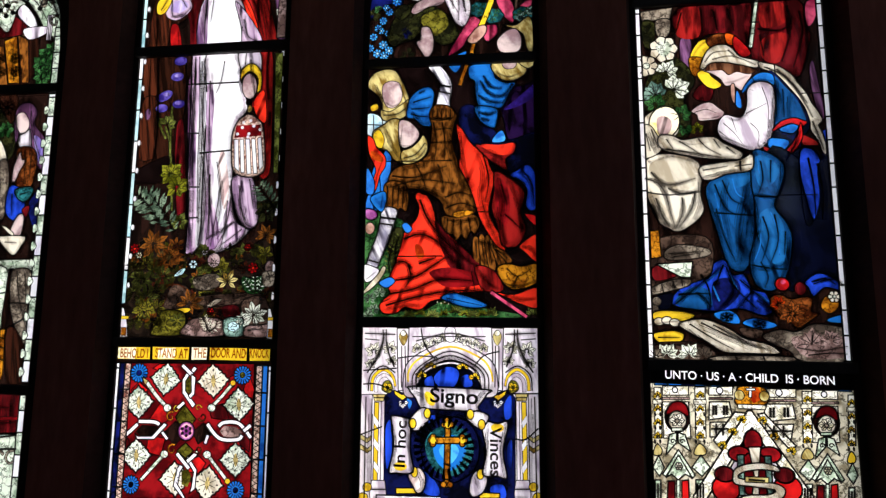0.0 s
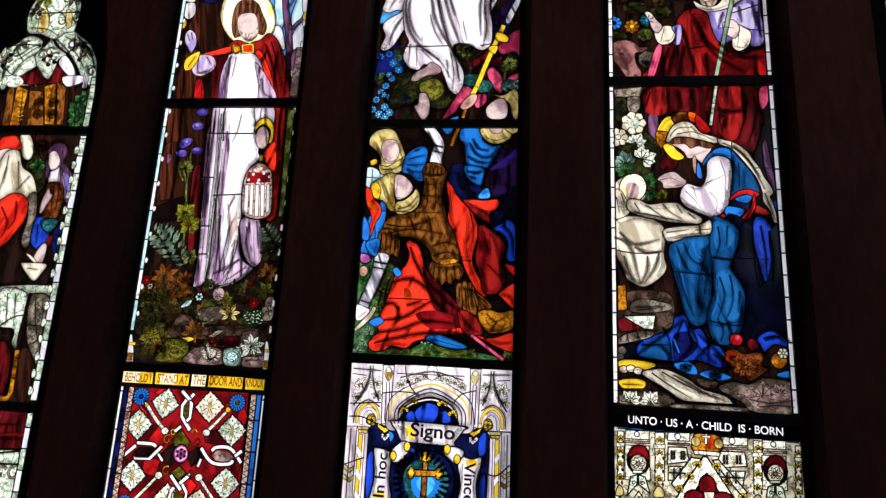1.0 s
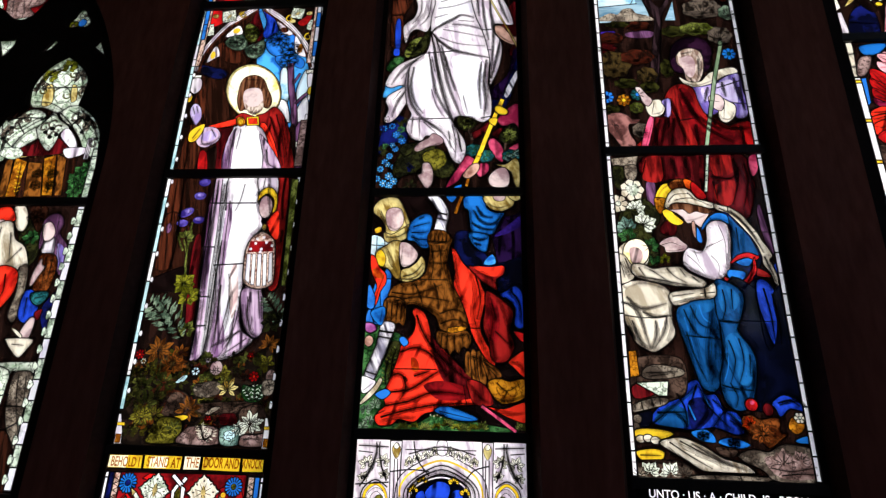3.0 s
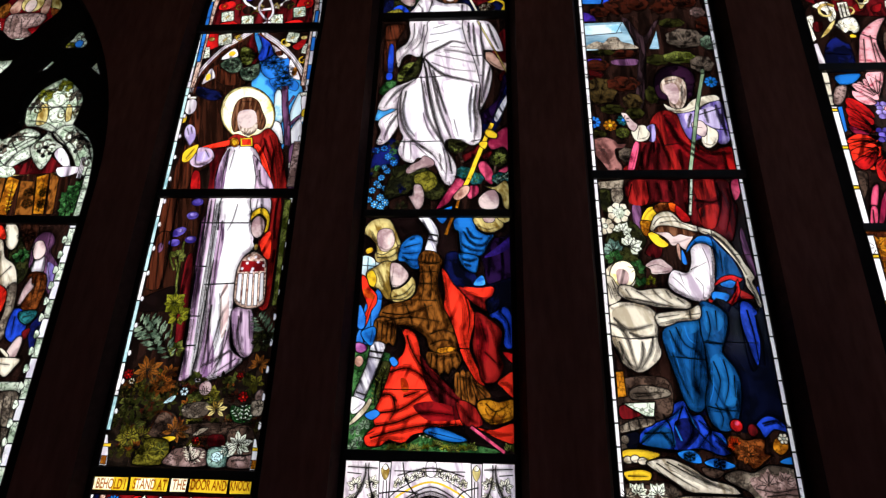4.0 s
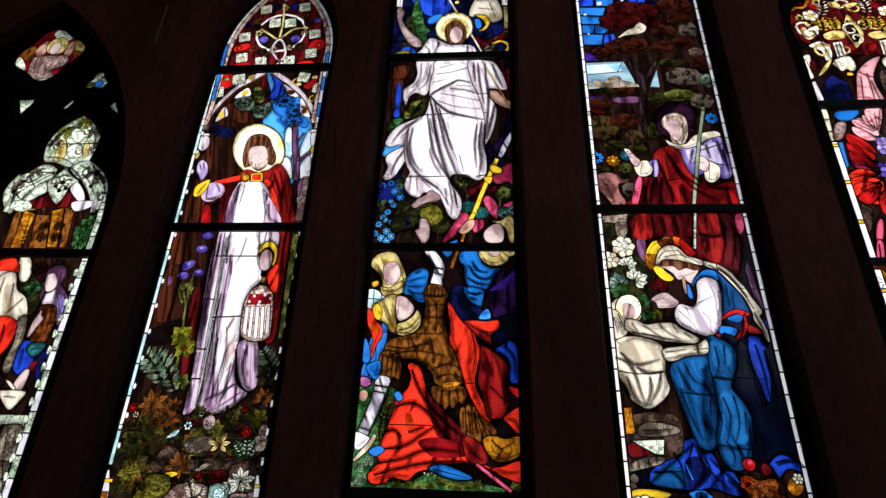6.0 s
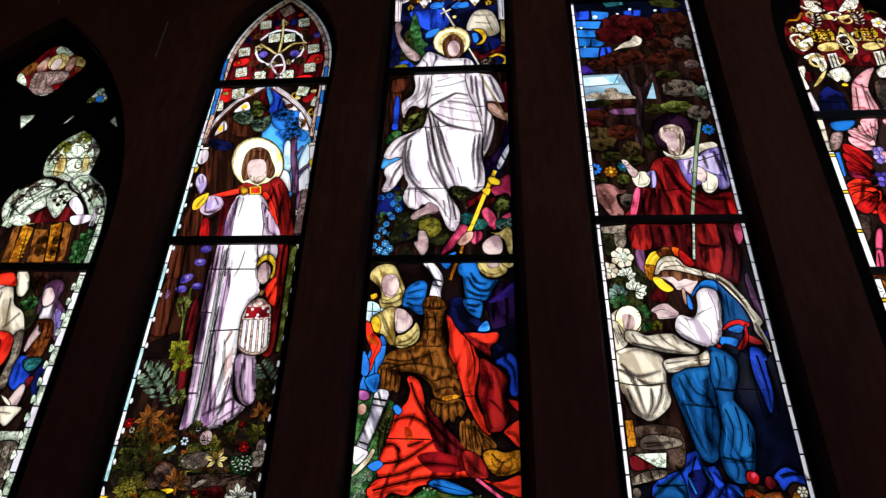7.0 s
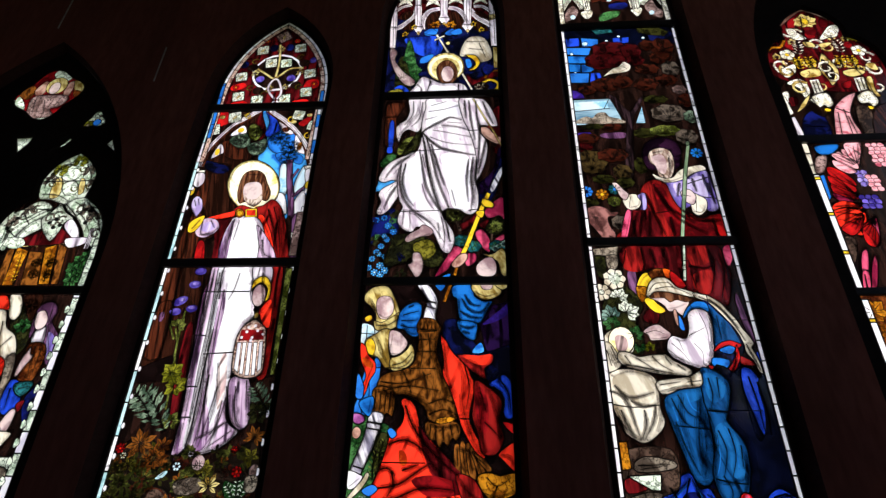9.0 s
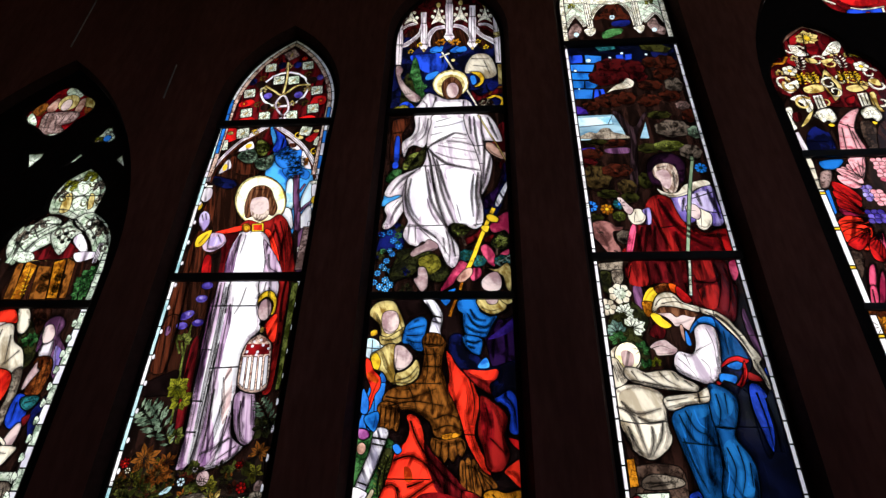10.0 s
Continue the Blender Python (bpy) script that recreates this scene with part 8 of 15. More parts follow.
shade("2", [(0.261, 3.461), (0.29, 3.288), (0.316, 3.167), (0.376, 3.041), (0.419, 2.983)], 22, 0.7)
stroke("2", [(0.148, 3.336), (0.144, 3.226), (0.169, 3.111), (0.215, 3.027), (0.281, 2.962), (0.352, 2.913)], 3.9, 1.3)
shade("2", [(0.148, 3.336), (0.144, 3.226), (0.169, 3.111), (0.215, 3.027), (0.281, 2.962), (0.352, 2.913)], 22, 0.7)
stroke("2", [(0.177, 3.353), (0.162, 3.226), (0.19, 3.11), (0.243, 3.027)], 3.9, 1.3)
shade("2", [(0.177, 3.353), (0.162, 3.226), (0.19, 3.11), (0.243, 3.027)], 22, 0.7)
stroke("2", [(0.608, 3.391), (0.592, 3.237), (0.605, 3.101), (0.59, 2.98)], 3.9, 1.3)
shade("2", [(0.608, 3.391), (0.592, 3.237), (0.605, 3.101), (0.59, 2.98)], 22, 0.7)
stroke("2", [(0.579, 3.378), (0.567, 3.216), (0.577, 3.049)], 3.9, 1.3)
shade("2", [(0.579, 3.378), (0.567, 3.216), (0.577, 3.049)], 22, 0.7)
stroke("2", [(0.342, 3.619), (0.437, 3.596), (0.595, 3.553)], 2.86, 1.04)
stroke("2", [(0.398, 3.656), (0.493, 3.643), (0.588, 3.61)], 2.86, 1.04)
stroke("2", [(0.436, 3.684), (0.535, 3.67)], 2.86, 1.04)
stroke("2", [(0.325, 3.562), (0.438, 3.511), (0.602, 3.487)], 2.86, 1.04)
stroke("2", [(0.31, 3.779), (0.415, 3.795), (0.52, 3.831)], 2.86, 1.04)
stroke("2", [(0.324, 3.829), (0.433, 3.866)], 2.86, 1.04)
stroke("2", [(0.289, 3.709), (0.377, 3.736)], 2.86, 1.04)
stroke("2", [(0.281, 3.423), (0.303, 3.31)], 2.86, 1.04)
stroke("2", [(0.359, 3.421), (0.398, 3.285), (0.458, 3.105)], 2.86, 1.04)
stroke("2", [(0.274, 2.974), (0.362, 2.894), (0.432, 2.778)], 2.86, 1.04)
stroke("2", [(0.246, 2.974), (0.328, 2.894)], 2.86, 1.04)
stroke("2", [(0.182, 3.004), (0.181, 2.896)], 2.86, 1.04)
stroke("2", [(0.22, 3.003), (0.227, 2.876)], 2.86, 1.04)
stroke("2", [(0.412, 2.952), (0.435, 2.835), (0.433, 2.737)], 2.86, 1.04)
stroke("2", [(0.447, 2.892), (0.462, 2.796)], 2.86, 1.04)
stroke("2", [(0.393, 2.913), (0.409, 2.797)], 2.86, 1.04)
stroke("2", [(0.286, 3.193), (0.318, 3.083), (0.37, 3)], 2.86, 1.04)
stroke("2", [(0.472, 3.146), (0.501, 3.022)], 2.86, 1.04)
shade("2", [(0.287, 3.573), (0.316, 3.377), (0.357, 3.2), (0.411, 3.011)], 46, 0.59)
shade("2", [(0.615, 3.39), (0.613, 3.193), (0.618, 2.996)], 30, 0.7)
shade("2", [(0.304, 3.63), (0.436, 3.654), (0.595, 3.62)], 40, 0.42)
shade("2", [(0.161, 2.996), (0.274, 2.974), (0.414, 2.873), (0.466, 2.752)], 40, 0.49)
cut("2", [(0.124, 3.442), (0.291, 3.45), (0.439, 3.46)], 4)
cut("2", [(0.14, 2.992), (0.411, 2.995)], 4)
cut("2", [(0.576, 2.992), (0.638, 3.003)], 4)
# mantle and sleeve of the bearer
glass("2", "linen", [(0.519, 3.888), (0.637, 3.883), (0.691, 3.865), (0.742, 3.772), (0.773, 3.652), (0.746, 3.634), (0.663, 3.646), (0.655, 3.589), (0.691, 3.526), (0.704, 3.456), (0.683, 3.33), (0.649, 3.244), (0.624, 3.21), (0.63, 3.368), (0.609, 3.505), (0.58, 3.611), (0.539, 3.725)], 5)
stroke("2", [(0.629, 3.868), (0.635, 3.736), (0.652, 3.608), (0.645, 3.412), (0.632, 3.257)], 3.9, 1.56)
shade("2", [(0.629, 3.868), (0.635, 3.736), (0.652, 3.608), (0.645, 3.412), (0.632, 3.257)], 20, 0.7)
stroke("2", [(0.582, 3.87), (0.596, 3.698), (0.624, 3.528)], 3.9, 1.56)
shade("2", [(0.582, 3.87), (0.596, 3.698), (0.624, 3.528)], 20, 0.7)
stroke("2", [(0.675, 3.856), (0.711, 3.743), (0.746, 3.653)], 3.9, 1.56)
shade("2", [(0.675, 3.856), (0.711, 3.743), (0.746, 3.653)], 20, 0.7)
stroke("2", [(0.691, 3.526), (0.666, 3.389), (0.639, 3.257)], 3.9, 1.56)
shade("2", [(0.691, 3.526), (0.666, 3.389), (0.639, 3.257)], 20, 0.7)
stroke("2", [(0.551, 3.871), (0.566, 3.709)], 3.9, 1.56)
shade("2", [(0.551, 3.871), (0.566, 3.709)], 20, 0.7)
cut("2", [(0.573, 3.606), (0.655, 3.608)], 4)
cut("2", [(0.612, 3.459), (0.653, 3.458)], 3)
glass("2", "tan", [(0.663, 3.632), (0.708, 3.625), (0.744, 3.576), (0.78, 3.547), (0.799, 3.551), (0.801, 3.513), (0.771, 3.491), (0.735, 3.506), (0.691, 3.54), (0.662, 3.584)], 4)
shade("2", [(0.67, 3.579), (0.721, 3.53), (0.771, 3.5)], 14, 0.84)
ribbon("2", [(0.613, 3.879), (0.687, 3.714), (0.755, 3.566), (0.792, 3.472)], 0.011, "brass", 3)
glass("2", "flesh", [(0.2, 2.8), (0.225, 2.838), (0.278, 2.868), (0.304, 2.898), (0.353, 2.874), (0.367, 2.843), (0.341, 2.821), (0.287, 2.814), (0.248, 2.792), (0.214, 2.781)], 4)
shade("2", [(0.214, 2.788), (0.287, 2.814), (0.354, 2.836)], 16, 0.84)
zone(3.918, 5.2)
# window 2: head, canopy, disc and banner
glass("2", "night", [(0.016, 3.897), (-0.028, 4.817), (0.229, 5.145), (0.552, 5.12), (0.79, 4.698), (0.783, 3.865)], 5)
glass("2", "cobalt", [(0.107, 4.489), (0.201, 4.508), (0.381, 4.498), (0.392, 4.353), (0.327, 4.297), (0.226, 4.314), (0.15, 4.396)], 4)
glass("2", "blue", [(0.259, 4.554), (0.353, 4.586), (0.338, 4.525), (0.269, 4.516)], 4)
glass("2", "blue", [(0.406, 4.533), (0.474, 4.591), (0.509, 4.552), (0.449, 4.506)], 4)
glass("2", "blue", [(0.244, 4.29), (0.326, 4.321), (0.311, 4.252), (0.237, 4.233)], 3)
glass("2", "green", [(0.115, 4.193), (0.134, 4.457), (0.17, 4.424), (0.215, 4.188), (0.237, 4.032), (0.181, 4.023)], 4)
glass("2", "moss", [(0.066, 3.921), (0.065, 4.196), (0.108, 4.309), (0.181, 4.023), (0.114, 3.919)], 4)
leafspray("2", 0.154, 4.249, 0.082, "green",6,90,120,0.2,0)
leafspray("2", 0.201, 4.133, 0.082, "green",6,90,120,0.2,0)
leafspray("2", 0.113, 4.081, 0.082, "green",6,90,120,0.2,0)
glass("2", "cobalt", [(0.054, 3.986), (0.108, 4.027), (0.168, 3.97), (0.122, 3.919)], 3)
glass("2", "olive", [(0.015, 3.966), (0.102, 3.995), (0.13, 3.929), (0.018, 3.923)], 3)
glass("2", "cream", [(0.518, 4.299), (0.577, 4.474), (0.703, 4.467), (0.756, 4.275), (0.673, 4.222), (0.617, 4.282)], 5)
stroke("2", [(0.568, 4.438), (0.702, 4.431)], 3, 1)
stroke("2", [(0.584, 4.366), (0.692, 4.348)], 3, 1)
stroke("2", [(0.66, 4.421), (0.707, 4.266)], 3, 1)
glass("2", "gold", [(0.559, 4.297), (0.633, 4.293), (0.665, 4.222), (0.632, 4.156), (0.583, 4.148), (0.632, 4.201), (0.608, 4.259)], 5)
glass("2", "maroon", [(0.567, 4.115), (0.63, 4.057), (0.711, 4.108), (0.801, 4.148), (0.798, 4.082), (0.702, 4.054), (0.63, 4.003), (0.582, 4.027)], 5)
ribbon("2", [(0.662, 4.012), (0.734, 4.052), (0.788, 4.007), (0.762, 3.944)], 0.023, "gold",4)
ribbon("2", [(0.694, 4.065), (0.736, 4.129), (0.8, 4.137)], 0.020, "amber",4)
glass("2", "blue", [(0.559, 4.251), (0.592, 4.26), (0.608, 4.191), (0.575, 4.17)], 4)
glass("2", "navy", [(0.68, 4.165), (0.738, 4.23), (0.769, 4.161), (0.711, 4.097)], 4)
bush("2", 0.669, 3.991, 0.048, "stone","umber",5)
leafspray("2", 0.707, 3.936, 0.039, "stone",6,90,360)
leafspray("2", 0.653, 3.949, 0.039, "stone",6,90,360)
# stone canopies hanging over the figure
glass("2", "wine", [(-0.045, 4.743), (0.015, 4.995), (0.126, 5.171), (0.389, 5.283), (0.645, 5.132), (0.754, 4.969), (0.812, 4.687), (0.422, 4.686)], 4)
ribbon("2", [(0.005, 4.598), (0.082, 4.631), (0.157, 4.716), (0.196, 4.832)], 0.05, "linen", 4)
shade("2", [(0.005, 4.598), (0.082, 4.631), (0.157, 4.716), (0.196, 4.832)], 30, 0.7)
ribbon("2", [(0.002, 4.779), (0.07, 4.841), (0.141, 4.863)], 0.032, "linen", 4)
shade("2", [(0.002, 4.779), (0.07, 4.841), (0.141, 4.863)], 19.2, 0.7)
ribbon("2", [(0.237, 4.584), (0.241, 4.698), (0.287, 4.786), (0.367, 4.808)], 0.045, "linen", 4)
shade("2", [(0.237, 4.584), (0.241, 4.698), (0.287, 4.786), (0.367, 4.808)], 27, 0.7)
ribbon("2", [(0.586, 4.562), (0.561, 4.703), (0.5, 4.792), (0.429, 4.817)], 0.045, "linen", 4)
shade("2", [(0.586, 4.562), (0.561, 4.703), (0.5, 4.792), (0.429, 4.817)], 27, 0.7)
ribbon("2", [(0.588, 4.793), (0.648, 4.698), (0.707, 4.643), (0.766, 4.589)], 0.05, "linen", 4)
shade("2", [(0.588, 4.793), (0.648, 4.698), (0.707, 4.643), (0.766, 4.589)], 30, 0.7)
ribbon("2", [(0.623, 4.817), (0.693, 4.812), (0.762, 4.742)], 0.032, "linen", 4)
shade("2", [(0.623, 4.817), (0.693, 4.812), (0.762, 4.742)], 19.2, 0.7)
glass("2", "darkwood", [(0.257, 4.62), (0.271, 4.722), (0.323, 4.771), (0.368, 4.755), (0.37, 4.639), (0.302, 4.58)], 3)
glass("2", "darkwood", [(0.435, 4.622), (0.438, 4.75), (0.491, 4.76), (0.544, 4.679), (0.552, 4.589), (0.492, 4.568)], 3)
glass("2", "darkwood", [(0.084, 4.593), (0.15, 4.678), (0.192, 4.727), (0.18, 4.587)], 3)
glass("2", "darkwood", [(0.621, 4.661), (0.706, 4.605), (0.731, 4.541), (0.629, 4.56)], 3)
glass("2", "darkwood", [(0.051, 4.71), (0.1, 4.786), (0.163, 4.782), (0.122, 4.706)], 3)
glass("2", "darkwood", [(0.631, 4.751), (0.701, 4.746), (0.743, 4.679), (0.691, 4.682)], 3)
glass("2", "lace", [(0.037, 4.857), (0.073, 4.951), (0.087, 5.032), (0.109, 4.949), (0.155, 4.849), (0.094, 4.886)], 3)
glass("2", "lace", [(0.062, 4.934), (0.057, 4.952), (0.045, 4.96), (0.034, 4.953), (0.03, 4.937), (0.036, 4.919), (0.048, 4.911), (0.059, 4.918)], 2, False)
glass("2", "lace", [(0.075, 4.996), (0.07, 5.011), (0.06, 5.018), (0.05, 5.013), (0.047, 4.998), (0.052, 4.983), (0.062, 4.976), (0.072, 4.982)], 2, False)
glass("2", "lace", [(0.154, 4.928), (0.148, 4.945), (0.136, 4.953), (0.125, 4.947), (0.122, 4.93), (0.127, 4.913), (0.139, 4.905), (0.15, 4.911)], 2, False)
glass("2", "lace", [(0.13, 4.992), (0.125, 5.007), (0.115, 5.014), (0.106, 5.009), (0.102, 4.994), (0.107, 4.979), (0.117, 4.972), (0.127, 4.978)], 2, False)
glass("2", "brass", [(0.104, 5.059), (0.099, 5.08), (0.089, 5.093), (0.078, 5.094), (0.069, 5.082), (0.067, 5.061), (0.071, 5.04), (0.081, 5.027), (0.093, 5.026), (0.101, 5.038)], 2, False)
glass("2", "lace", [(0.254, 4.842), (0.291, 4.951), (0.307, 5.044), (0.327, 4.949), (0.37, 4.834), (0.311, 4.871)], 3)
glass("2", "lace", [(0.28, 4.931), (0.275, 4.949), (0.264, 4.957), (0.253, 4.95), (0.249, 4.934), (0.254, 4.916), (0.265, 4.909), (0.276, 4.915)], 2, False)
glass("2", "lace", [(0.294, 5.003), (0.29, 5.018), (0.28, 5.025), (0.27, 5.019), (0.267, 5.005), (0.271, 4.99), (0.281, 4.983), (0.291, 4.988)], 2, False)
glass("2", "lace", [(0.371, 4.925), (0.366, 4.942), (0.354, 4.95), (0.343, 4.944), (0.339, 4.927), (0.344, 4.91), (0.356, 4.902), (0.367, 4.908)], 2, False)
glass("2", "lace", [(0.349, 4.999), (0.345, 5.014), (0.335, 5.021), (0.325, 5.015), (0.322, 5.001), (0.326, 4.986), (0.336, 4.979), (0.345, 4.984)], 2, False)
glass("2", "brass", [(0.324, 5.071), (0.32, 5.092), (0.311, 5.105), (0.299, 5.106), (0.29, 5.094), (0.287, 5.073), (0.292, 5.052), (0.301, 5.039), (0.312, 5.038), (0.321, 5.05)], 2, False)
glass("2", "lace", [(0.428, 4.857), (0.467, 4.966), (0.485, 5.059), (0.503, 4.963), (0.544, 4.849), (0.486, 4.886)], 3)
glass("2", "lace", [(0.456, 4.946), (0.451, 4.964), (0.44, 4.971), (0.429, 4.965), (0.424, 4.949), (0.429, 4.931), (0.441, 4.923), (0.452, 4.93)], 2, False)
glass("2", "lace", [(0.471, 5.018), (0.467, 5.033), (0.457, 5.04), (0.448, 5.034), (0.444, 5.02), (0.448, 5.005), (0.458, 4.998), (0.467, 5.003)], 2, False)
glass("2", "lace", [(0.546, 4.94), (0.541, 4.957), (0.53, 4.965), (0.519, 4.959), (0.515, 4.942), (0.519, 4.925), (0.53, 4.917), (0.541, 4.923)], 2, False)
glass("2", "lace", [(0.526, 5.014), (0.522, 5.029), (0.512, 5.036), (0.502, 5.03), (0.498, 5.016), (0.503, 5.001), (0.512, 4.994), (0.522, 4.999)], 2, False)
glass("2", "brass", [(0.503, 5.086), (0.499, 5.107), (0.49, 5.12), (0.479, 5.121), (0.469, 5.109), (0.466, 5.088), (0.47, 5.067), (0.479, 5.054), (0.49, 5.053), (0.499, 5.065)], 2, False)
glass("2", "lace", [(0.619, 4.844), (0.66, 4.937), (0.679, 5.016), (0.696, 4.935), (0.733, 4.836), (0.677, 4.873)], 3)
glass("2", "lace", [(0.649, 4.92), (0.644, 4.937), (0.633, 4.945), (0.622, 4.939), (0.617, 4.923), (0.622, 4.905), (0.633, 4.898), (0.644, 4.904)], 2, False)
glass("2", "lace", [(0.665, 4.981), (0.661, 4.996), (0.652, 5.003), (0.642, 4.998), (0.638, 4.983), (0.642, 4.969), (0.651, 4.962), (0.661, 4.967)], 2, False)
glass("2", "lace", [(0.737, 4.914), (0.733, 4.931), (0.722, 4.939), (0.711, 4.933), (0.706, 4.916), (0.711, 4.899), (0.721, 4.892), (0.733, 4.898)], 2, False)
glass("2", "lace", [(0.719, 4.978), (0.715, 4.992), (0.706, 4.999), (0.696, 4.994), (0.692, 4.979), (0.696, 4.965), (0.705, 4.958), (0.715, 4.963)], 2, False)
glass("2", "brass", [(0.698, 5.043), (0.695, 5.064), (0.686, 5.077), (0.675, 5.078), (0.665, 5.066), (0.662, 5.046), (0.665, 5.025), (0.674, 5.012), (0.685, 5.011), (0.694, 5.023)], 2, False)
glass("2", "linen", [(0.164, 4.998), (0.215, 4.995), (0.217, 4.871), (0.226, 4.817), (0.228, 4.648), (0.247, 4.596), (0.209, 4.523), (0.165, 4.601), (0.18, 4.651), (0.167, 4.821), (0.172, 4.874)], 4, False)
shade("2", [(0.206, 4.968), (0.22, 4.61)], 14, 0.7)
stroke("2", [(0.17, 4.861), (0.22, 4.858)], 3.12, 3.12)
stroke("2", [(0.171, 4.619), (0.239, 4.615)], 3.12, 3.12)
stroke("2", [(0.183, 4.969), (0.197, 4.637)], 2.34, 2.34)
glass("2", "brass", [(0.221, 4.547), (0.217, 4.561), (0.207, 4.567), (0.198, 4.562), (0.195, 4.549), (0.199, 4.535), (0.209, 4.529), (0.218, 4.534)], 2, False)
glass("2", "linen", [(0.362, 5.241), (0.418, 5.236), (0.417, 5.106), (0.426, 5.049), (0.425, 4.738), (0.444, 4.685), (0.401, 4.611), (0.355, 4.691), (0.372, 4.741), (0.36, 5.054), (0.368, 5.11)], 4, False)
shade("2", [(0.407, 5.208), (0.415, 4.7)], 14, 0.7)
stroke("2", [(0.365, 5.096), (0.42, 5.092)], 3.12, 3.12)
stroke("2", [(0.362, 4.71), (0.436, 4.705)], 3.12, 3.12)
stroke("2", [(0.382, 5.21), (0.391, 4.727)], 2.34, 2.34)
glass("2", "brass", [(0.414, 4.636), (0.41, 4.65), (0.4, 4.656), (0.391, 4.651), (0.387, 4.638), (0.392, 4.624), (0.401, 4.618), (0.41, 4.623)], 2, False)
glass("2", "linen", [(0.553, 5.054), (0.607, 5.05), (0.604, 4.926), (0.611, 4.871), (0.604, 4.649), (0.622, 4.598), (0.577, 4.526), (0.534, 4.603), (0.552, 4.653), (0.547, 4.875), (0.555, 4.929)], 4, False)
shade("2", [(0.596, 5.022), (0.593, 4.612)], 14, 0.7)
stroke("2", [(0.553, 4.916), (0.606, 4.912)], 3.12, 3.12)
stroke("2", [(0.542, 4.622), (0.614, 4.617)], 3.12, 3.12)
stroke("2", [(0.572, 5.024), (0.57, 4.639)], 2.34, 2.34)
glass("2", "brass", [(0.59, 4.55), (0.587, 4.563), (0.578, 4.569), (0.569, 4.564), (0.565, 4.551), (0.568, 4.538), (0.577, 4.532), (0.587, 4.537)], 2, False)
glass("2", "linen", [(-0.01, 4.887), (0.026, 4.898), (0.043, 4.685), (0.044, 4.398), (0.001, 4.401), (-0.008, 4.599)], 4, False)
stroke("2", [(-0.01, 4.624), (0.043, 4.621)], 3.38, 3.38)
stroke("2", [(0.005, 4.859), (0.025, 4.424)], 2.34, 2.34)
shade("2", [(0.024, 4.857), (0.039, 4.411)], 12, 0.7)
glass("2", "linen", [(0.739, 4.902), (0.778, 4.873), (0.794, 4.688), (0.797, 4.38), (0.747, 4.383), (0.741, 4.628)], 4, False)
stroke("2", [(0.743, 4.679), (0.794, 4.675)], 3.38, 3.38)
stroke("2", [(0.773, 4.833), (0.777, 4.405)], 2.34, 2.34)
shade("2", [(0.747, 4.835), (0.752, 4.394)], 12, 0.7)
glass("2", "brass", [(0.739, 4.717), (0.791, 4.727), (0.798, 4.675), (0.742, 4.653)], 3, False)
glass("2", "brass", [(0.759, 4.37), (0.801, 4.368), (0.786, 4.162), (0.762, 4.163)], 3, False)
leafspray("2", 0.335, 4.628, 0.05, "amber", 6, 90, 330, 0.3, 2)
leafspray("2", 0.448, 4.621, 0.05, "amber", 6, 90, 330, 0.3, 2)
leafspray("2", 0.175, 4.613, 0.03, "gold", 5, 90, 340, 0.35, 2)
leafspray("2", 0.109, 4.541, 0.03, "gold", 5, 90, 340, 0.35, 2)
leafspray("2", 0.68, 4.557, 0.03, "gold", 5, 90, 340, 0.35, 2)
leafspray("2", 0.621, 4.623, 0.03, "gold", 5, 90, 340, 0.35, 2)
glass("2", "blue", [(0.251, 4.545), (0.302, 4.592), (0.35, 4.552), (0.33, 4.522)], 3)
glass("2", "blue", [(0.449, 4.546), (0.518, 4.579), (0.535, 4.528), (0.475, 4.513)], 3)
# figure in white: disc and plain head
ribbon("2", [(0.346, 4.524), (0.426, 4.351), (0.551, 4.088), (0.621, 3.929)], 0.017, "cream",4)
ribbon("2", [(0.331, 4.464), (0.406, 4.508)], 0.017, "cream",3)
glass("2", "brass", ring(0.433, 4.428, 0.017, 0.018, 16, 0), 5, False)
glass("2", "brass", ring(0.42, 4.189, 0.135, 0.143, 16, 0), 6, False)
glass("2", "halo", ring(0.42, 4.189, 0.123, 0.125, 16, 0), 0, False)
glass("2", "brass", ring(0.42, 4.178, 0.102, 0.106, 16, 0), 0, False)
glass("2", "hair", [(0.374, 4.058), (0.355, 4.17), (0.386, 4.237), (0.444, 4.251), (0.494, 4.186), (0.502, 4.096), (0.471, 4.032), (0.423, 4.023)], 4)
glass("2", "flesh", ring(0.433, 4.121, 0.045, 0.077, 16, 0), 3, False)
glass("2", "flesh", [(0.003, 4.362), (0.026, 4.402), (0.064, 4.347), (0.051, 4.277), (0.108, 4.171), (0.204, 4.066), (0.182, 4.013), (0.115, 4.048), (0.051, 4.162), (0.018, 4.267)], 6)
glass("2", "white", [(0.178, 3.917), (0.198, 4.001), (0.251, 4.097), (0.308, 4.083), (0.39, 4.036), (0.479, 4.032), (0.55, 4.017), (0.59, 3.931), (0.597, 3.899)], 6)
glass("2", "pure", [(0.29, 3.912), (0.319, 4.017), (0.431, 4.001), (0.495, 3.998), (0.503, 3.913)], 0)
stroke("2", [(0.317, 4.061), (0.282, 3.912)], 5, 2)
stroke("2", [(0.511, 4.019), (0.511, 3.913)], 5, 2)
stroke("2", [(0.221, 4.032), (0.255, 3.988)], 3, 1)
zone(0.0, 1.285)
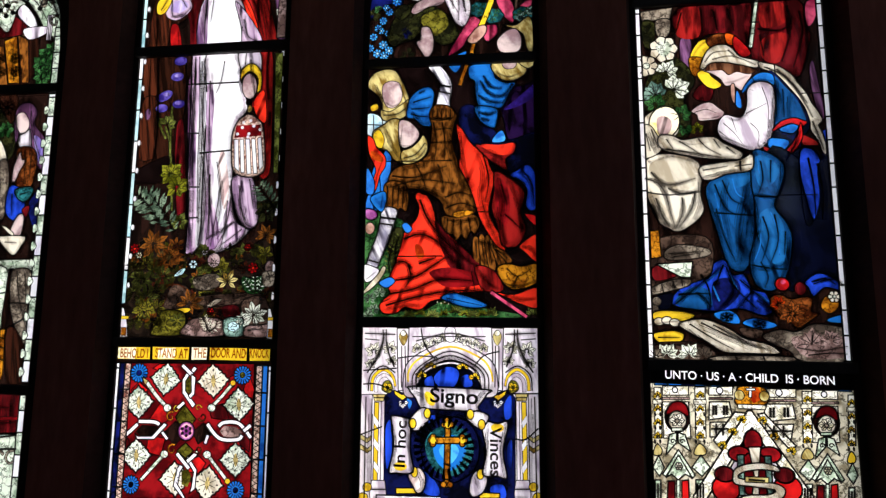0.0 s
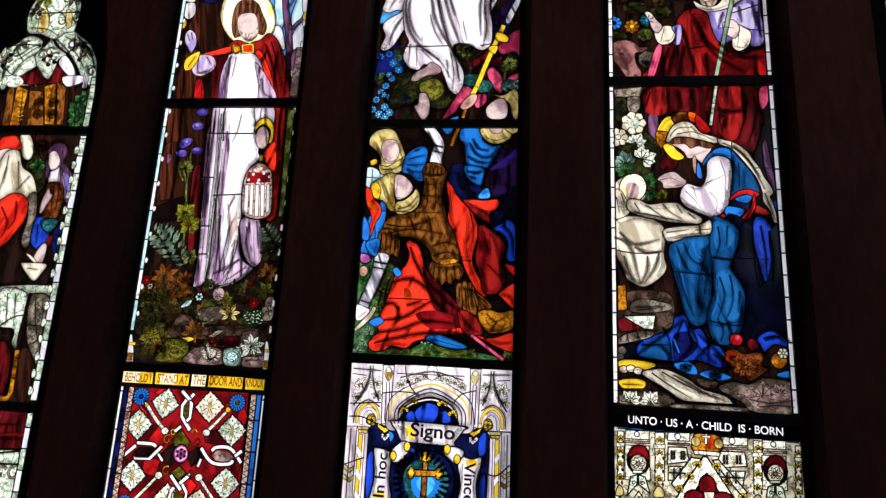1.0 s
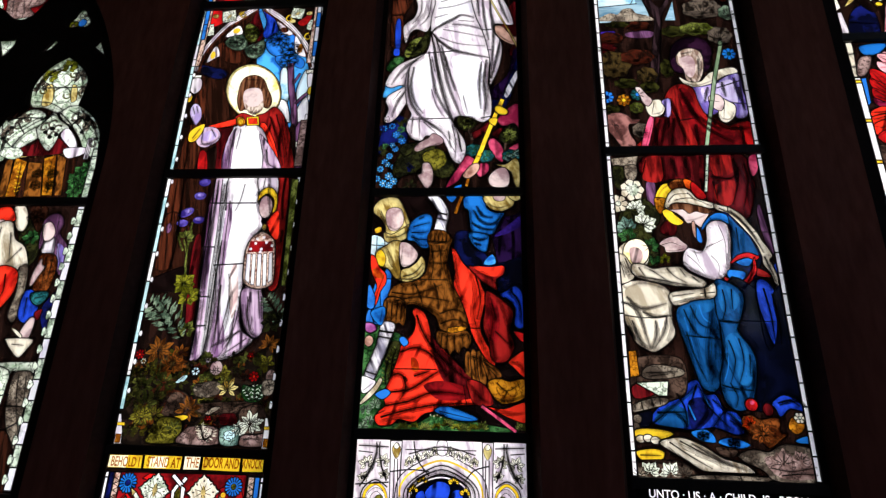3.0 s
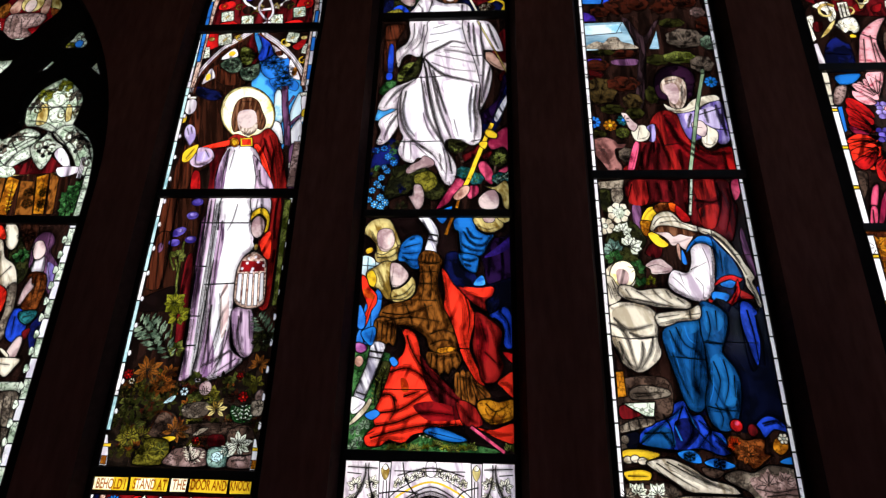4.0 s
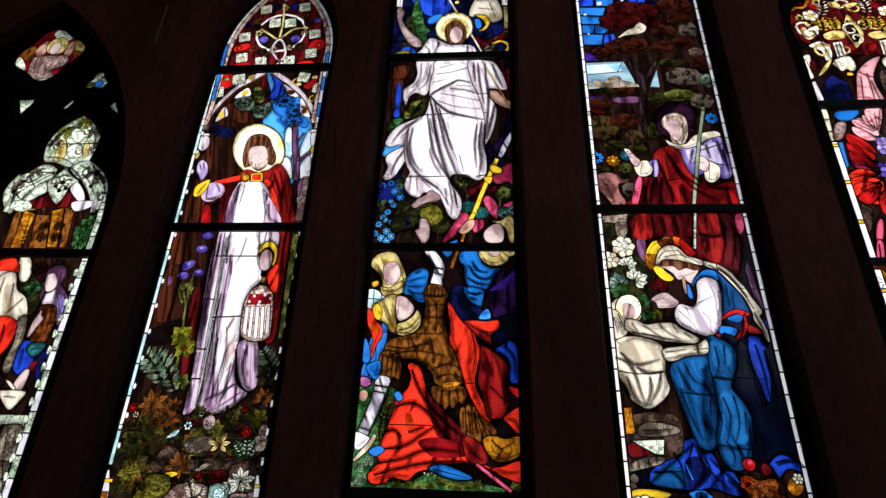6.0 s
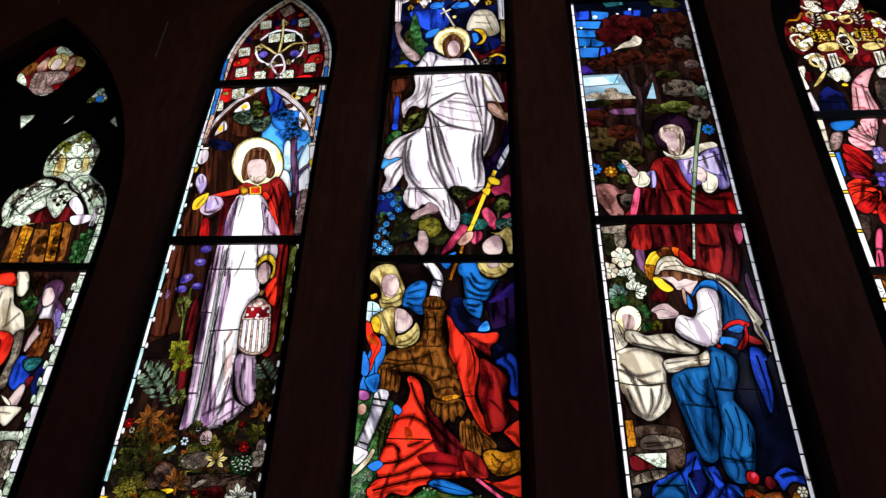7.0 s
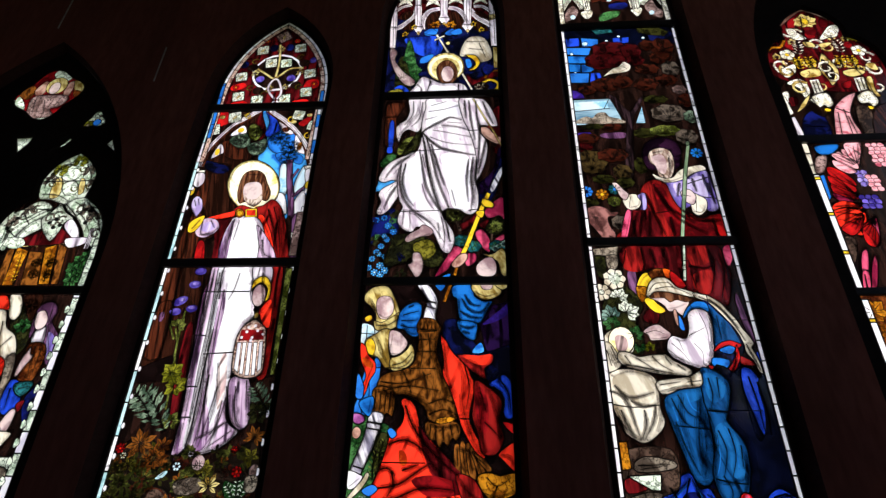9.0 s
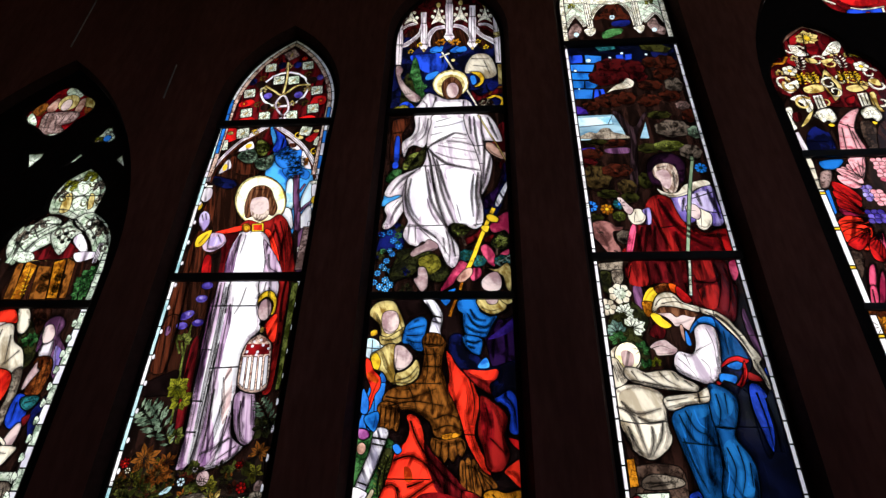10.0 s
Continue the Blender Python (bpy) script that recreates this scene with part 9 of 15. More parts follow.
# window 2: foot panel, scrolls and cross under a carved arch
glass("2", "linen", [(-0.024, 1.259), (0.806, 1.267), (0.803, 0.5), (-0.03, 0.459)], 5, False)
glass("2", "night", [(0.094, 0.94), (0.13, 0.979), (0.229, 0.956), (0.572, 0.965), (0.659, 0.992), (0.688, 0.956), (0.683, 0.494), (0.098, 0.465)], 4, False)
glass("2", "cobalt", [(0.107, 0.804), (0.132, 0.842), (0.14, 0.708), (0.115, 0.634)], 2)
glass("2", "cobalt", [(0.271, 0.64), (0.334, 0.595), (0.355, 0.534), (0.285, 0.541)], 2)
glass("2", "cobalt", [(0.577, 0.578), (0.631, 0.589), (0.645, 0.539), (0.592, 0.527)], 2)
glass("2", "cobalt", [(0.639, 0.93), (0.669, 0.967), (0.673, 0.883), (0.643, 0.865)], 2)
glass("2", "cobalt", [(0.23, 0.858), (0.332, 0.873), (0.307, 0.823)], 2)
glass("2", "blue", [(0.203, 0.943), (0.229, 0.927), (0.214, 0.896)], 2)
glass("2", "cobalt", [(0.652, 0.751), (0.672, 0.775), (0.67, 0.657), (0.651, 0.679)], 2)
# pinnacles, arch mouldings and carved spandrels
glass("2", "linen", [(0.154, 1.255), (0.21, 1.256), (0.206, 1.106), (0.218, 0.981), (0.164, 0.975), (0.159, 1.105)], 4, False)
stroke("2", [(0.177, 1.176), (0.179, 0.99)], 2.6, 2.6)
stroke("2", [(0.192, 1.177), (0.198, 0.99)], 2.6, 2.6)
shade("2", [(0.205, 1.207), (0.208, 0.986)], 16, 0.63)
glass("2", "brass", [(0.163, 1.217), (0.184, 1.248), (0.205, 1.218), (0.185, 1.177)], 2)
glass("2", "lace", [(0.197, 1.233), (0.194, 1.24), (0.188, 1.245), (0.179, 1.245), (0.173, 1.24), (0.171, 1.232), (0.173, 1.225), (0.18, 1.22), (0.188, 1.22), (0.194, 1.225)], 2, False)
leafspray("2", 0.048, 1.149, 0.045, "lace", 6, 90, 300, 0.26, 2)
leafspray("2", 0.122, 1.16, 0.04, "lace", 6, 90, 300, 0.26, 2)
leafspray("2", 0.033, 1.09, 0.03, "lace", 6, 90, 300, 0.26, 2)
leafspray("2", 0.133, 1.105, 0.03, "lace", 6, 90, 300, 0.26, 2)
stroke("2", [(0.018, 1.052), (0.064, 1.124), (0.089, 1.196), (0.088, 1.249)], 3.9, 2.6)
stroke("2", [(0.144, 1.08), (0.117, 1.142), (0.105, 1.196), (0.104, 1.25)], 3.9, 2.6)
shade("2", [(0.023, 1.065), (0.074, 1.142), (0.094, 1.232)], 18, 0.63)
stroke("2", [(0.003, 1.23), (0.147, 1.227)], 2.86, 2.86)
stroke("2", [(0.004, 1.205), (0.073, 1.2)], 2.6, 2.6)
ribbon("2", [(0.041, 0.972), (0.048, 1.032), (0.092, 1.068), (0.134, 1.044), (0.148, 0.994)], 0.014, "gold", 2)
ribbon("2", [(0.062, 0.967), (0.066, 1.017), (0.097, 1.043), (0.129, 1.024), (0.138, 0.984)], 0.016, "linen", 2)
stroke("2", [(0.025, 0.971), (0.034, 1.042), (0.091, 1.084), (0.15, 1.054)], 3.12, 3.12)
glass("2", "olive", [(0.088, 0.978), (0.098, 1.013), (0.124, 1.019), (0.138, 0.989), (0.125, 0.964)], 3)
leafspray("2", 0.114, 0.988, 0.024, "gold", 4, 90, 330, 0.4, 2)
glass("2", "linen", [(-0.006, 0.955), (0.044, 0.957), (0.047, 0.463), (-0.02, 0.459)], 3, False)
shade("2", [(0.036, 0.939), (0.036, 0.486)], 22, 0.7)
stroke("2", [(0.015, 0.946), (0.016, 0.485)], 2.86, 2.86)
glass("2", "gold", [(0.055, 0.922), (0.076, 0.922), (0.075, 0.584), (0.055, 0.583)], 3, False)
glass("2", "pure", [(0.054, 0.865), (0.078, 0.836), (0.073, 0.806), (0.052, 0.835)], 1, False)
glass("2", "pure", [(0.056, 0.766), (0.08, 0.737), (0.075, 0.708), (0.054, 0.736)], 1, False)
glass("2", "pure", [(0.058, 0.668), (0.082, 0.64), (0.077, 0.611), (0.056, 0.639)], 1, False)
glass("2", "linen", [(0.086, 0.933), (0.102, 0.933), (0.104, 0.58), (0.088, 0.58)], 3, False)
glass("2", "brass", [(0.047, 0.957), (0.104, 0.958), (0.097, 0.928), (0.055, 0.927)], 3, False)
stroke("2", [(0.05, 0.942), (0.102, 0.943)], 2.6, 2.6)
glass("2", "linen", [(0.049, 0.583), (0.109, 0.585), (0.117, 0.528), (0.108, 0.475), (0.047, 0.472), (0.04, 0.525)], 3, False)
stroke("2", [(0.045, 0.544), (0.114, 0.547)], 3.12, 3.12)
shade("2", [(0.056, 0.511), (0.113, 0.514)], 16, 0.7)
glass("2", "brass", [(-0.007, 0.781), (0.025, 0.762), (0.045, 0.778), (0.046, 0.761), (0.025, 0.743), (-0.009, 0.761)], 3, False)
glass("2", "brass", [(-0.006, 0.737), (0.026, 0.718), (0.046, 0.734), (0.047, 0.716), (0.026, 0.699), (-0.008, 0.717)], 3, False)
glass("2", "gold", [(0.05, 0.554), (0.048, 0.562), (0.042, 0.569), (0.034, 0.572), (0.024, 0.572), (0.016, 0.568), (0.011, 0.561), (0.009, 0.552), (0.011, 0.544), (0.017, 0.537), (0.025, 0.534), (0.034, 0.535), (0.043, 0.539), (0.048, 0.546)], 3, False)
glass("2", "gold", [(0.033, 0.51), (0.031, 0.518), (0.024, 0.525), (0.015, 0.528), (0.004, 0.527), (-0.005, 0.523), (-0.011, 0.516), (-0.013, 0.508), (-0.011, 0.5), (-0.004, 0.493), (0.005, 0.49), (0.015, 0.49), (0.025, 0.495), (0.031, 0.502)], 3, False)
glass("2", "gold", [(0.143, 0.979), (0.182, 0.958), (0.218, 0.981), (0.214, 0.956), (0.183, 0.933), (0.149, 0.957)], 4, False)
leafspray("2", 0.186, 0.925, 0.026, "pure", 5, 270, 220, 0.35, 2)
glass("2", "linen", [(0.639, 1.26), (0.586, 1.26), (0.59, 1.113), (0.579, 0.99), (0.632, 0.986), (0.635, 1.114)], 4, False)
stroke("2", [(0.618, 1.183), (0.617, 1)], 2.6, 2.6)
stroke("2", [(0.603, 1.183), (0.599, 1)], 2.6, 2.6)
shade("2", [(0.591, 1.212), (0.589, 0.995)], 16, 0.63)
glass("2", "brass", [(0.631, 1.223), (0.611, 1.253), (0.591, 1.222), (0.611, 1.183)], 2)
glass("2", "lace", [(0.624, 1.238), (0.621, 1.245), (0.615, 1.25), (0.607, 1.249), (0.601, 1.245), (0.598, 1.237), (0.601, 1.23), (0.607, 1.226), (0.615, 1.226), (0.621, 1.23)], 2, False)
leafspray("2", 0.74, 1.16, 0.045, "lace", 6, 90, 300, 0.26, 2)
leafspray("2", 0.671, 1.169, 0.04, "lace", 6, 90, 300, 0.26, 2)
leafspray("2", 0.754, 1.104, 0.03, "lace", 6, 90, 300, 0.26, 2)
leafspray("2", 0.66, 1.114, 0.03, "lace", 6, 90, 300, 0.26, 2)
stroke("2", [(0.768, 1.067), (0.725, 1.135), (0.701, 1.204), (0.702, 1.256)], 3.9, 2.6)
stroke("2", [(0.65, 1.089), (0.675, 1.151), (0.686, 1.204), (0.687, 1.256)], 3.9, 2.6)
shade("2", [(0.764, 1.079), (0.715, 1.152), (0.696, 1.239)], 18, 0.63)
stroke("2", [(0.781, 1.24), (0.646, 1.233)], 2.86, 2.86)
stroke("2", [(0.781, 1.215), (0.716, 1.209)], 2.6, 2.6)
ribbon("2", [(0.748, 0.989), (0.741, 1.047), (0.7, 1.08), (0.66, 1.055), (0.647, 1.006)], 0.014, "gold", 2)
ribbon("2", [(0.728, 0.983), (0.724, 1.032), (0.694, 1.056), (0.664, 1.036), (0.657, 0.996)], 0.016, "linen", 2)
stroke("2", [(0.762, 0.989), (0.754, 1.057), (0.7, 1.095), (0.645, 1.065)], 3.12, 3.12)
glass("2", "olive", [(0.703, 0.993), (0.694, 1.026), (0.669, 1.031), (0.657, 1.001), (0.669, 0.977)], 3)
leafspray("2", 0.679, 1.002, 0.024, "gold", 4, 90, 330, 0.4, 2)
glass("2", "linen", [(0.792, 0.975), (0.745, 0.974), (0.746, 0.497), (0.808, 0.5)], 3, False)
shade("2", [(0.752, 0.957), (0.756, 0.521)], 22, 0.7)
stroke("2", [(0.772, 0.965), (0.775, 0.522)], 2.86, 2.86)
glass("2", "gold", [(0.735, 0.94), (0.715, 0.94), (0.718, 0.612), (0.738, 0.613)], 3, False)
glass("2", "pure", [(0.737, 0.885), (0.714, 0.855), (0.719, 0.827), (0.739, 0.856)], 1, False)
glass("2", "pure", [(0.735, 0.789), (0.713, 0.76), (0.717, 0.732), (0.737, 0.761)], 1, False)
glass("2", "pure", [(0.734, 0.695), (0.712, 0.665), (0.716, 0.637), (0.736, 0.666)], 1, False)
glass("2", "linen", [(0.705, 0.949), (0.691, 0.949), (0.692, 0.606), (0.706, 0.607)], 3, False)
glass("2", "brass", [(0.743, 0.974), (0.688, 0.973), (0.696, 0.944), (0.735, 0.945)], 3, False)
stroke("2", [(0.74, 0.96), (0.691, 0.958)], 2.6, 2.6)
glass("2", "linen", [(0.743, 0.613), (0.687, 0.61), (0.679, 0.554), (0.688, 0.503), (0.746, 0.506), (0.751, 0.557)], 3, False)
stroke("2", [(0.747, 0.576), (0.682, 0.573)], 3.12, 3.12)
shade("2", [(0.737, 0.543), (0.684, 0.54)], 16, 0.7)
glass("2", "brass", [(0.794, 0.808), (0.764, 0.788), (0.745, 0.801), (0.745, 0.785), (0.764, 0.769), (0.796, 0.789)], 3, False)
glass("2", "brass", [(0.793, 0.765), (0.764, 0.745), (0.745, 0.759), (0.744, 0.742), (0.763, 0.726), (0.795, 0.746)], 3, False)
glass("2", "gold", [(0.781, 0.587), (0.779, 0.595), (0.774, 0.601), (0.766, 0.604), (0.757, 0.604), (0.75, 0.6), (0.744, 0.593), (0.742, 0.585), (0.744, 0.577), (0.749, 0.571), (0.757, 0.567), (0.765, 0.568), (0.773, 0.572), (0.779, 0.578)], 3, False)
glass("2", "gold", [(0.801, 0.546), (0.799, 0.554), (0.794, 0.56), (0.785, 0.563), (0.775, 0.563), (0.767, 0.559), (0.761, 0.552), (0.758, 0.544), (0.76, 0.536), (0.766, 0.53), (0.775, 0.527), (0.784, 0.527), (0.793, 0.531), (0.799, 0.538)], 3, False)
glass("2", "gold", [(0.652, 0.991), (0.614, 0.968), (0.579, 0.99), (0.584, 0.965), (0.614, 0.944), (0.646, 0.969)], 4, False)
leafspray("2", 0.611, 0.937, 0.026, "pure", 5, 270, 220, 0.35, 2)
glass("2", "linen", [(0.193, 0.955), (0.187, 1.035), (0.206, 1.101), (0.274, 1.153), (0.4, 1.205), (0.525, 1.156), (0.59, 1.108), (0.61, 1.044), (0.604, 0.966), (0.524, 0.964), (0.524, 1.042), (0.489, 1.086), (0.4, 1.109), (0.305, 1.083), (0.259, 1.037), (0.26, 0.957)], 4)
glass("2", "midnight", [(0.265, 0.972), (0.267, 1.032), (0.31, 1.073), (0.4, 1.099), (0.484, 1.076), (0.519, 1.037), (0.524, 0.978)], 3)
glass("2", "cobalt", [(0.326, 1.038), (0.382, 1.084), (0.438, 1.065), (0.418, 1.001), (0.357, 0.994)], 0)
glass("2", "cobalt", [(0.285, 1.027), (0.316, 1.043), (0.326, 0.998), (0.291, 0.993)], 0)
glass("2", "cobalt", [(0.449, 1.041), (0.484, 1.051), (0.499, 1.007), (0.459, 1.001)], 0)
ribbon("2", [(0.208, 1.016), (0.212, 1.066), (0.263, 1.122), (0.4, 1.175), (0.535, 1.127), (0.58, 1.073), (0.59, 1.024)], 0.009, "gold", 0)
stroke("2", [(0.229, 0.981), (0.231, 1.046), (0.284, 1.102), (0.4, 1.155), (0.515, 1.107), (0.567, 1.053), (0.572, 0.989)], 2.86, 2.86)
stroke("2", [(0.247, 0.982), (0.249, 1.046), (0.295, 1.094), (0.4, 1.137), (0.504, 1.098), (0.55, 1.053), (0.554, 0.989)], 2.86, 2.86)
stroke("2", [(0.267, 0.982), (0.269, 1.047), (0.308, 1.084), (0.4, 1.117), (0.492, 1.087), (0.53, 1.052), (0.534, 0.989)], 2.86, 2.86)
shade("2", [(0.249, 0.982), (0.254, 1.052), (0.315, 1.098), (0.4, 1.124), (0.489, 1.101), (0.545, 1.058), (0.549, 0.989)], 22, 0.7)
leafspray("2", 0.247, 1.162, 0.026, "lace", 5, 90, 300, 0.4, 2)
leafspray("2", 0.284, 1.18, 0.026, "lace", 5, 90, 300, 0.4, 2)
leafspray("2", 0.325, 1.194, 0.026, "lace", 5, 90, 300, 0.4, 2)
leafspray("2", 0.364, 1.209, 0.026, "lace", 5, 90, 300, 0.4, 2)
leafspray("2", 0.438, 1.21, 0.026, "lace", 5, 90, 300, 0.4, 2)
leafspray("2", 0.477, 1.196, 0.026, "lace", 5, 90, 300, 0.4, 2)
leafspray("2", 0.515, 1.184, 0.026, "lace", 5, 90, 300, 0.4, 2)
leafspray("2", 0.55, 1.167, 0.026, "lace", 5, 90, 300, 0.4, 2)
glass("2", "linen", [(0.379, 1.258), (0.42, 1.258), (0.423, 1.21), (0.4, 1.195), (0.377, 1.21)], 3)
stroke("2", [(0.242, 1.198), (0.4, 1.235), (0.555, 1.202)], 2.86, 2.86)
stroke("2", [(0.226, 1.218), (0.56, 1.222)], 2.6, 2.6)
leafspray("2", 0.313, 1.083, 0.03, "gold", 3, 90, 220, 0.4, 3)
leafspray("2", 0.459, 1.081, 0.03, "gold", 3, 90, 220, 0.4, 3)
leafspray("2", 0.272, 1.042, 0.03, "gold", 3, 90, 220, 0.4, 3)
leafspray("2", 0.512, 1.037, 0.03, "gold", 3, 90, 220, 0.4, 3)
cut("2", [(0.157, 1.12), (0.253, 1.132), (0.341, 1.126)], 4)
cut("2", [(0.265, 1.256), (0.284, 1.178), (0.341, 1.108)], 4)
cut("2", [(0.504, 1.086), (0.55, 1.137), (0.621, 1.158)], 4)
cut("2", [(-0.001, 1.062), (0.155, 1.075)], 4)
cut("2", [(0.001, 1.001), (0.067, 1.002), (0.141, 0.974)], 4)
cut("2", [(0.642, 0.974), (0.794, 0.978)], 4)
cut("2", [(-0.012, 0.776), (0.091, 0.816)], 4)
cut("2", [(0.686, 0.783), (0.73, 0.782), (0.787, 0.831)], 4)
# scrolls
glass("2", "gold", [(0.159, 0.555), (0.261, 0.56), (0.261, 0.536), (0.16, 0.531)], 4, False)
glass("2", "gold", [(0.529, 0.553), (0.617, 0.553), (0.617, 0.534), (0.529, 0.53)], 4, False)
glass("2", "white", [(0.071, 0.522), (0.361, 0.527), (0.361, 0.503), (0.071, 0.489)], 5, False)
glass("2", "blush", [(0.214, 0.615), (0.26, 0.646), (0.29, 0.614), (0.286, 0.556), (0.256, 0.536), (0.235, 0.568)], 5)
glass("2", "white", [(0.485, 0.565), (0.5, 0.627), (0.534, 0.648), (0.564, 0.616), (0.554, 0.568), (0.534, 0.544), (0.5, 0.533)], 5)
glass("2", "gold", ring(0.242, 0.626, 0.015, 0.022, 16, 0), 3, False)
glass("2", "gold", ring(0.534, 0.629, 0.015, 0.022, 16, 0), 3, False)
glass("2", "white", [(0.134, 0.846), (0.144, 0.866), (0.216, 0.853), (0.222, 0.829), (0.223, 0.712), (0.235, 0.626), (0.158, 0.618), (0.127, 0.626), (0.146, 0.733)], 6)
glass("2", "white", [(0.54, 0.849), (0.609, 0.846), (0.649, 0.857), (0.653, 0.824), (0.633, 0.727), (0.649, 0.62), (0.608, 0.623), (0.544, 0.629), (0.559, 0.725)], 6)
glass("2", "white", [(0.214, 0.982), (0.24, 0.997), (0.56, 0.99), (0.565, 0.971), (0.525, 0.916), (0.515, 0.896), (0.293, 0.9), (0.262, 0.909), (0.241, 0.947)], 6)
glass("2", "white", [(0.216, 0.848), (0.272, 0.904), (0.313, 0.885), (0.298, 0.841), (0.258, 0.805), (0.227, 0.809)], 5)
glass("2", "white", [(0.47, 0.871), (0.515, 0.896), (0.57, 0.879), (0.56, 0.844), (0.535, 0.82), (0.5, 0.838)], 5)
glass("2", "gold", ring(0.232, 0.834, 0.016, 0.022, 16, 0), 4, False)
glass("2", "gold", ring(0.298, 0.88, 0.016, 0.022, 16, 0), 4, False)
glass("2", "gold", ring(0.49, 0.881, 0.016, 0.022, 16, 0), 4, False)
glass("2", "gold", ring(0.54, 0.839, 0.016, 0.022, 16, 0), 4, False)
glass("2", "gold", ring(0.308, 0.944, 0.020, 0.035, 16, 30), 0, False)
glass("2", "gold", ring(0.178, 0.647, 0.030, 0.019, 16, 0), 0, False)
glass("2", "gold", ring(0.609, 0.827, 0.029, 0.019, 16, 0), 0, False)
shade("2", [(0.234, 0.971), (0.286, 0.948), (0.286, 0.899)], 22, 0.63)
shade("2", [(0.554, 0.984), (0.524, 0.949), (0.524, 0.9)], 22, 0.63)
shade("2", [(0.132, 0.842), (0.15, 0.732), (0.136, 0.63)], 20, 0.56)
shade("2", [(0.215, 0.845), (0.217, 0.711), (0.223, 0.629)], 16, 0.56)
shade("2", [(0.564, 0.839), (0.558, 0.723), (0.553, 0.614)], 18, 0.56)
shade("2", [(0.643, 0.851), (0.627, 0.726), (0.641, 0.608)], 18, 0.56)
shade("2", [(0.253, 0.635), (0.279, 0.569), (0.249, 0.539)], 20, 0.63)
shade("2", [(0.509, 0.626), (0.533, 0.561)], 20, 0.63)
# rayed cross
glass("2", "night", [(0.269, 0.738), (0.283, 0.811), (0.339, 0.857), (0.4, 0.869), (0.475, 0.851), (0.52, 0.795), (0.53, 0.724), (0.51, 0.651), (0.45, 0.602), (0.386, 0.584), (0.321, 0.605), (0.285, 0.656)], 5)
glass("2", "teal", [(0.289, 0.729), (0.309, 0.793), (0.385, 0.834), (0.47, 0.808), (0.505, 0.732), (0.47, 0.65), (0.401, 0.614), (0.325, 0.644)], 0)
glass("2", "azure", [(0.325, 0.725), (0.345, 0.77), (0.4, 0.791), (0.455, 0.769), (0.47, 0.721), (0.44, 0.663), (0.396, 0.637), (0.345, 0.668)], 0)
glass("2", "sky", [(0.35, 0.721), (0.395, 0.762), (0.44, 0.725), (0.4, 0.666)], 0)
ribbon("2", [(0.39, 0.824), (0.388, 0.718), (0.386, 0.599)], 0.025, "amber",5)
ribbon("2", [(0.324, 0.764), (0.455, 0.769)], 0.028, "amber",5)
glass("2", "amber", ring(0.39, 0.834, 0.018, 0.017, 16, 0), 4, False)
glass("2", "amber", ring(0.39, 0.849, 0.018, 0.017, 16, 0), 4, False)
glass("2", "amber", ring(0.319, 0.764, 0.018, 0.017, 16, 0), 4, False)
glass("2", "amber", ring(0.46, 0.769, 0.018, 0.017, 16, 0), 4, False)
glass("2", "amber", ring(0.386, 0.584, 0.018, 0.017, 16, 0), 4, False)
glass("2", "amber", ring(0.374, 0.834, 0.013, 0.013, 16, 0), 4, False)
glass("2", "amber", ring(0.405, 0.835, 0.013, 0.013, 16, 0), 4, False)
glass("2", "amber", ring(0.324, 0.779, 0.013, 0.013, 16, 0), 4, False)
glass("2", "amber", ring(0.324, 0.749, 0.013, 0.013, 16, 0), 4, False)
glass("2", "amber", ring(0.455, 0.783, 0.013, 0.013, 16, 0), 4, False)
glass("2", "amber", ring(0.455, 0.754, 0.013, 0.013, 16, 0), 4, False)
glass("2", "amber", ring(0.371, 0.579, 0.013, 0.013, 16, 0), 4, False)
glass("2", "amber", ring(0.401, 0.58, 0.013, 0.013, 16, 0), 4, False)
glass("2", "gold", ring(0.39, 0.834, 0.013, 0.014, 16, 0), 0, False)
glass("2", "gold", ring(0.324, 0.764, 0.013, 0.014, 16, 0), 0, False)
glass("2", "gold", ring(0.455, 0.769, 0.013, 0.014, 16, 0), 0, False)
cut("2", [(0.37, 0.669), (0.405, 0.657)], 4)
for k in range(28):
    a = 2 * math.pi * k / 28
    stroke("2", [(0.372 + 0.09 * math.cos(a), 0.735 + 0.09 * math.sin(a)), (0.372 + 0.135 * math.cos(a), 0.735 + 0.135 * math.sin(a))], 3, 9)
zone(-9, 99)
letters("2", "Signo", 0.417, 0.955, 0.088, PAINT, 0.215, -1, 0.002)
letters("2", "In hoc", 0.179, 0.744, 0.072, PAINT, 0.20, 88, 0.0015)
letters("2", "Vinces", 0.599, 0.726, 0.072, PAINT, 0.21, -90, 0.0015)

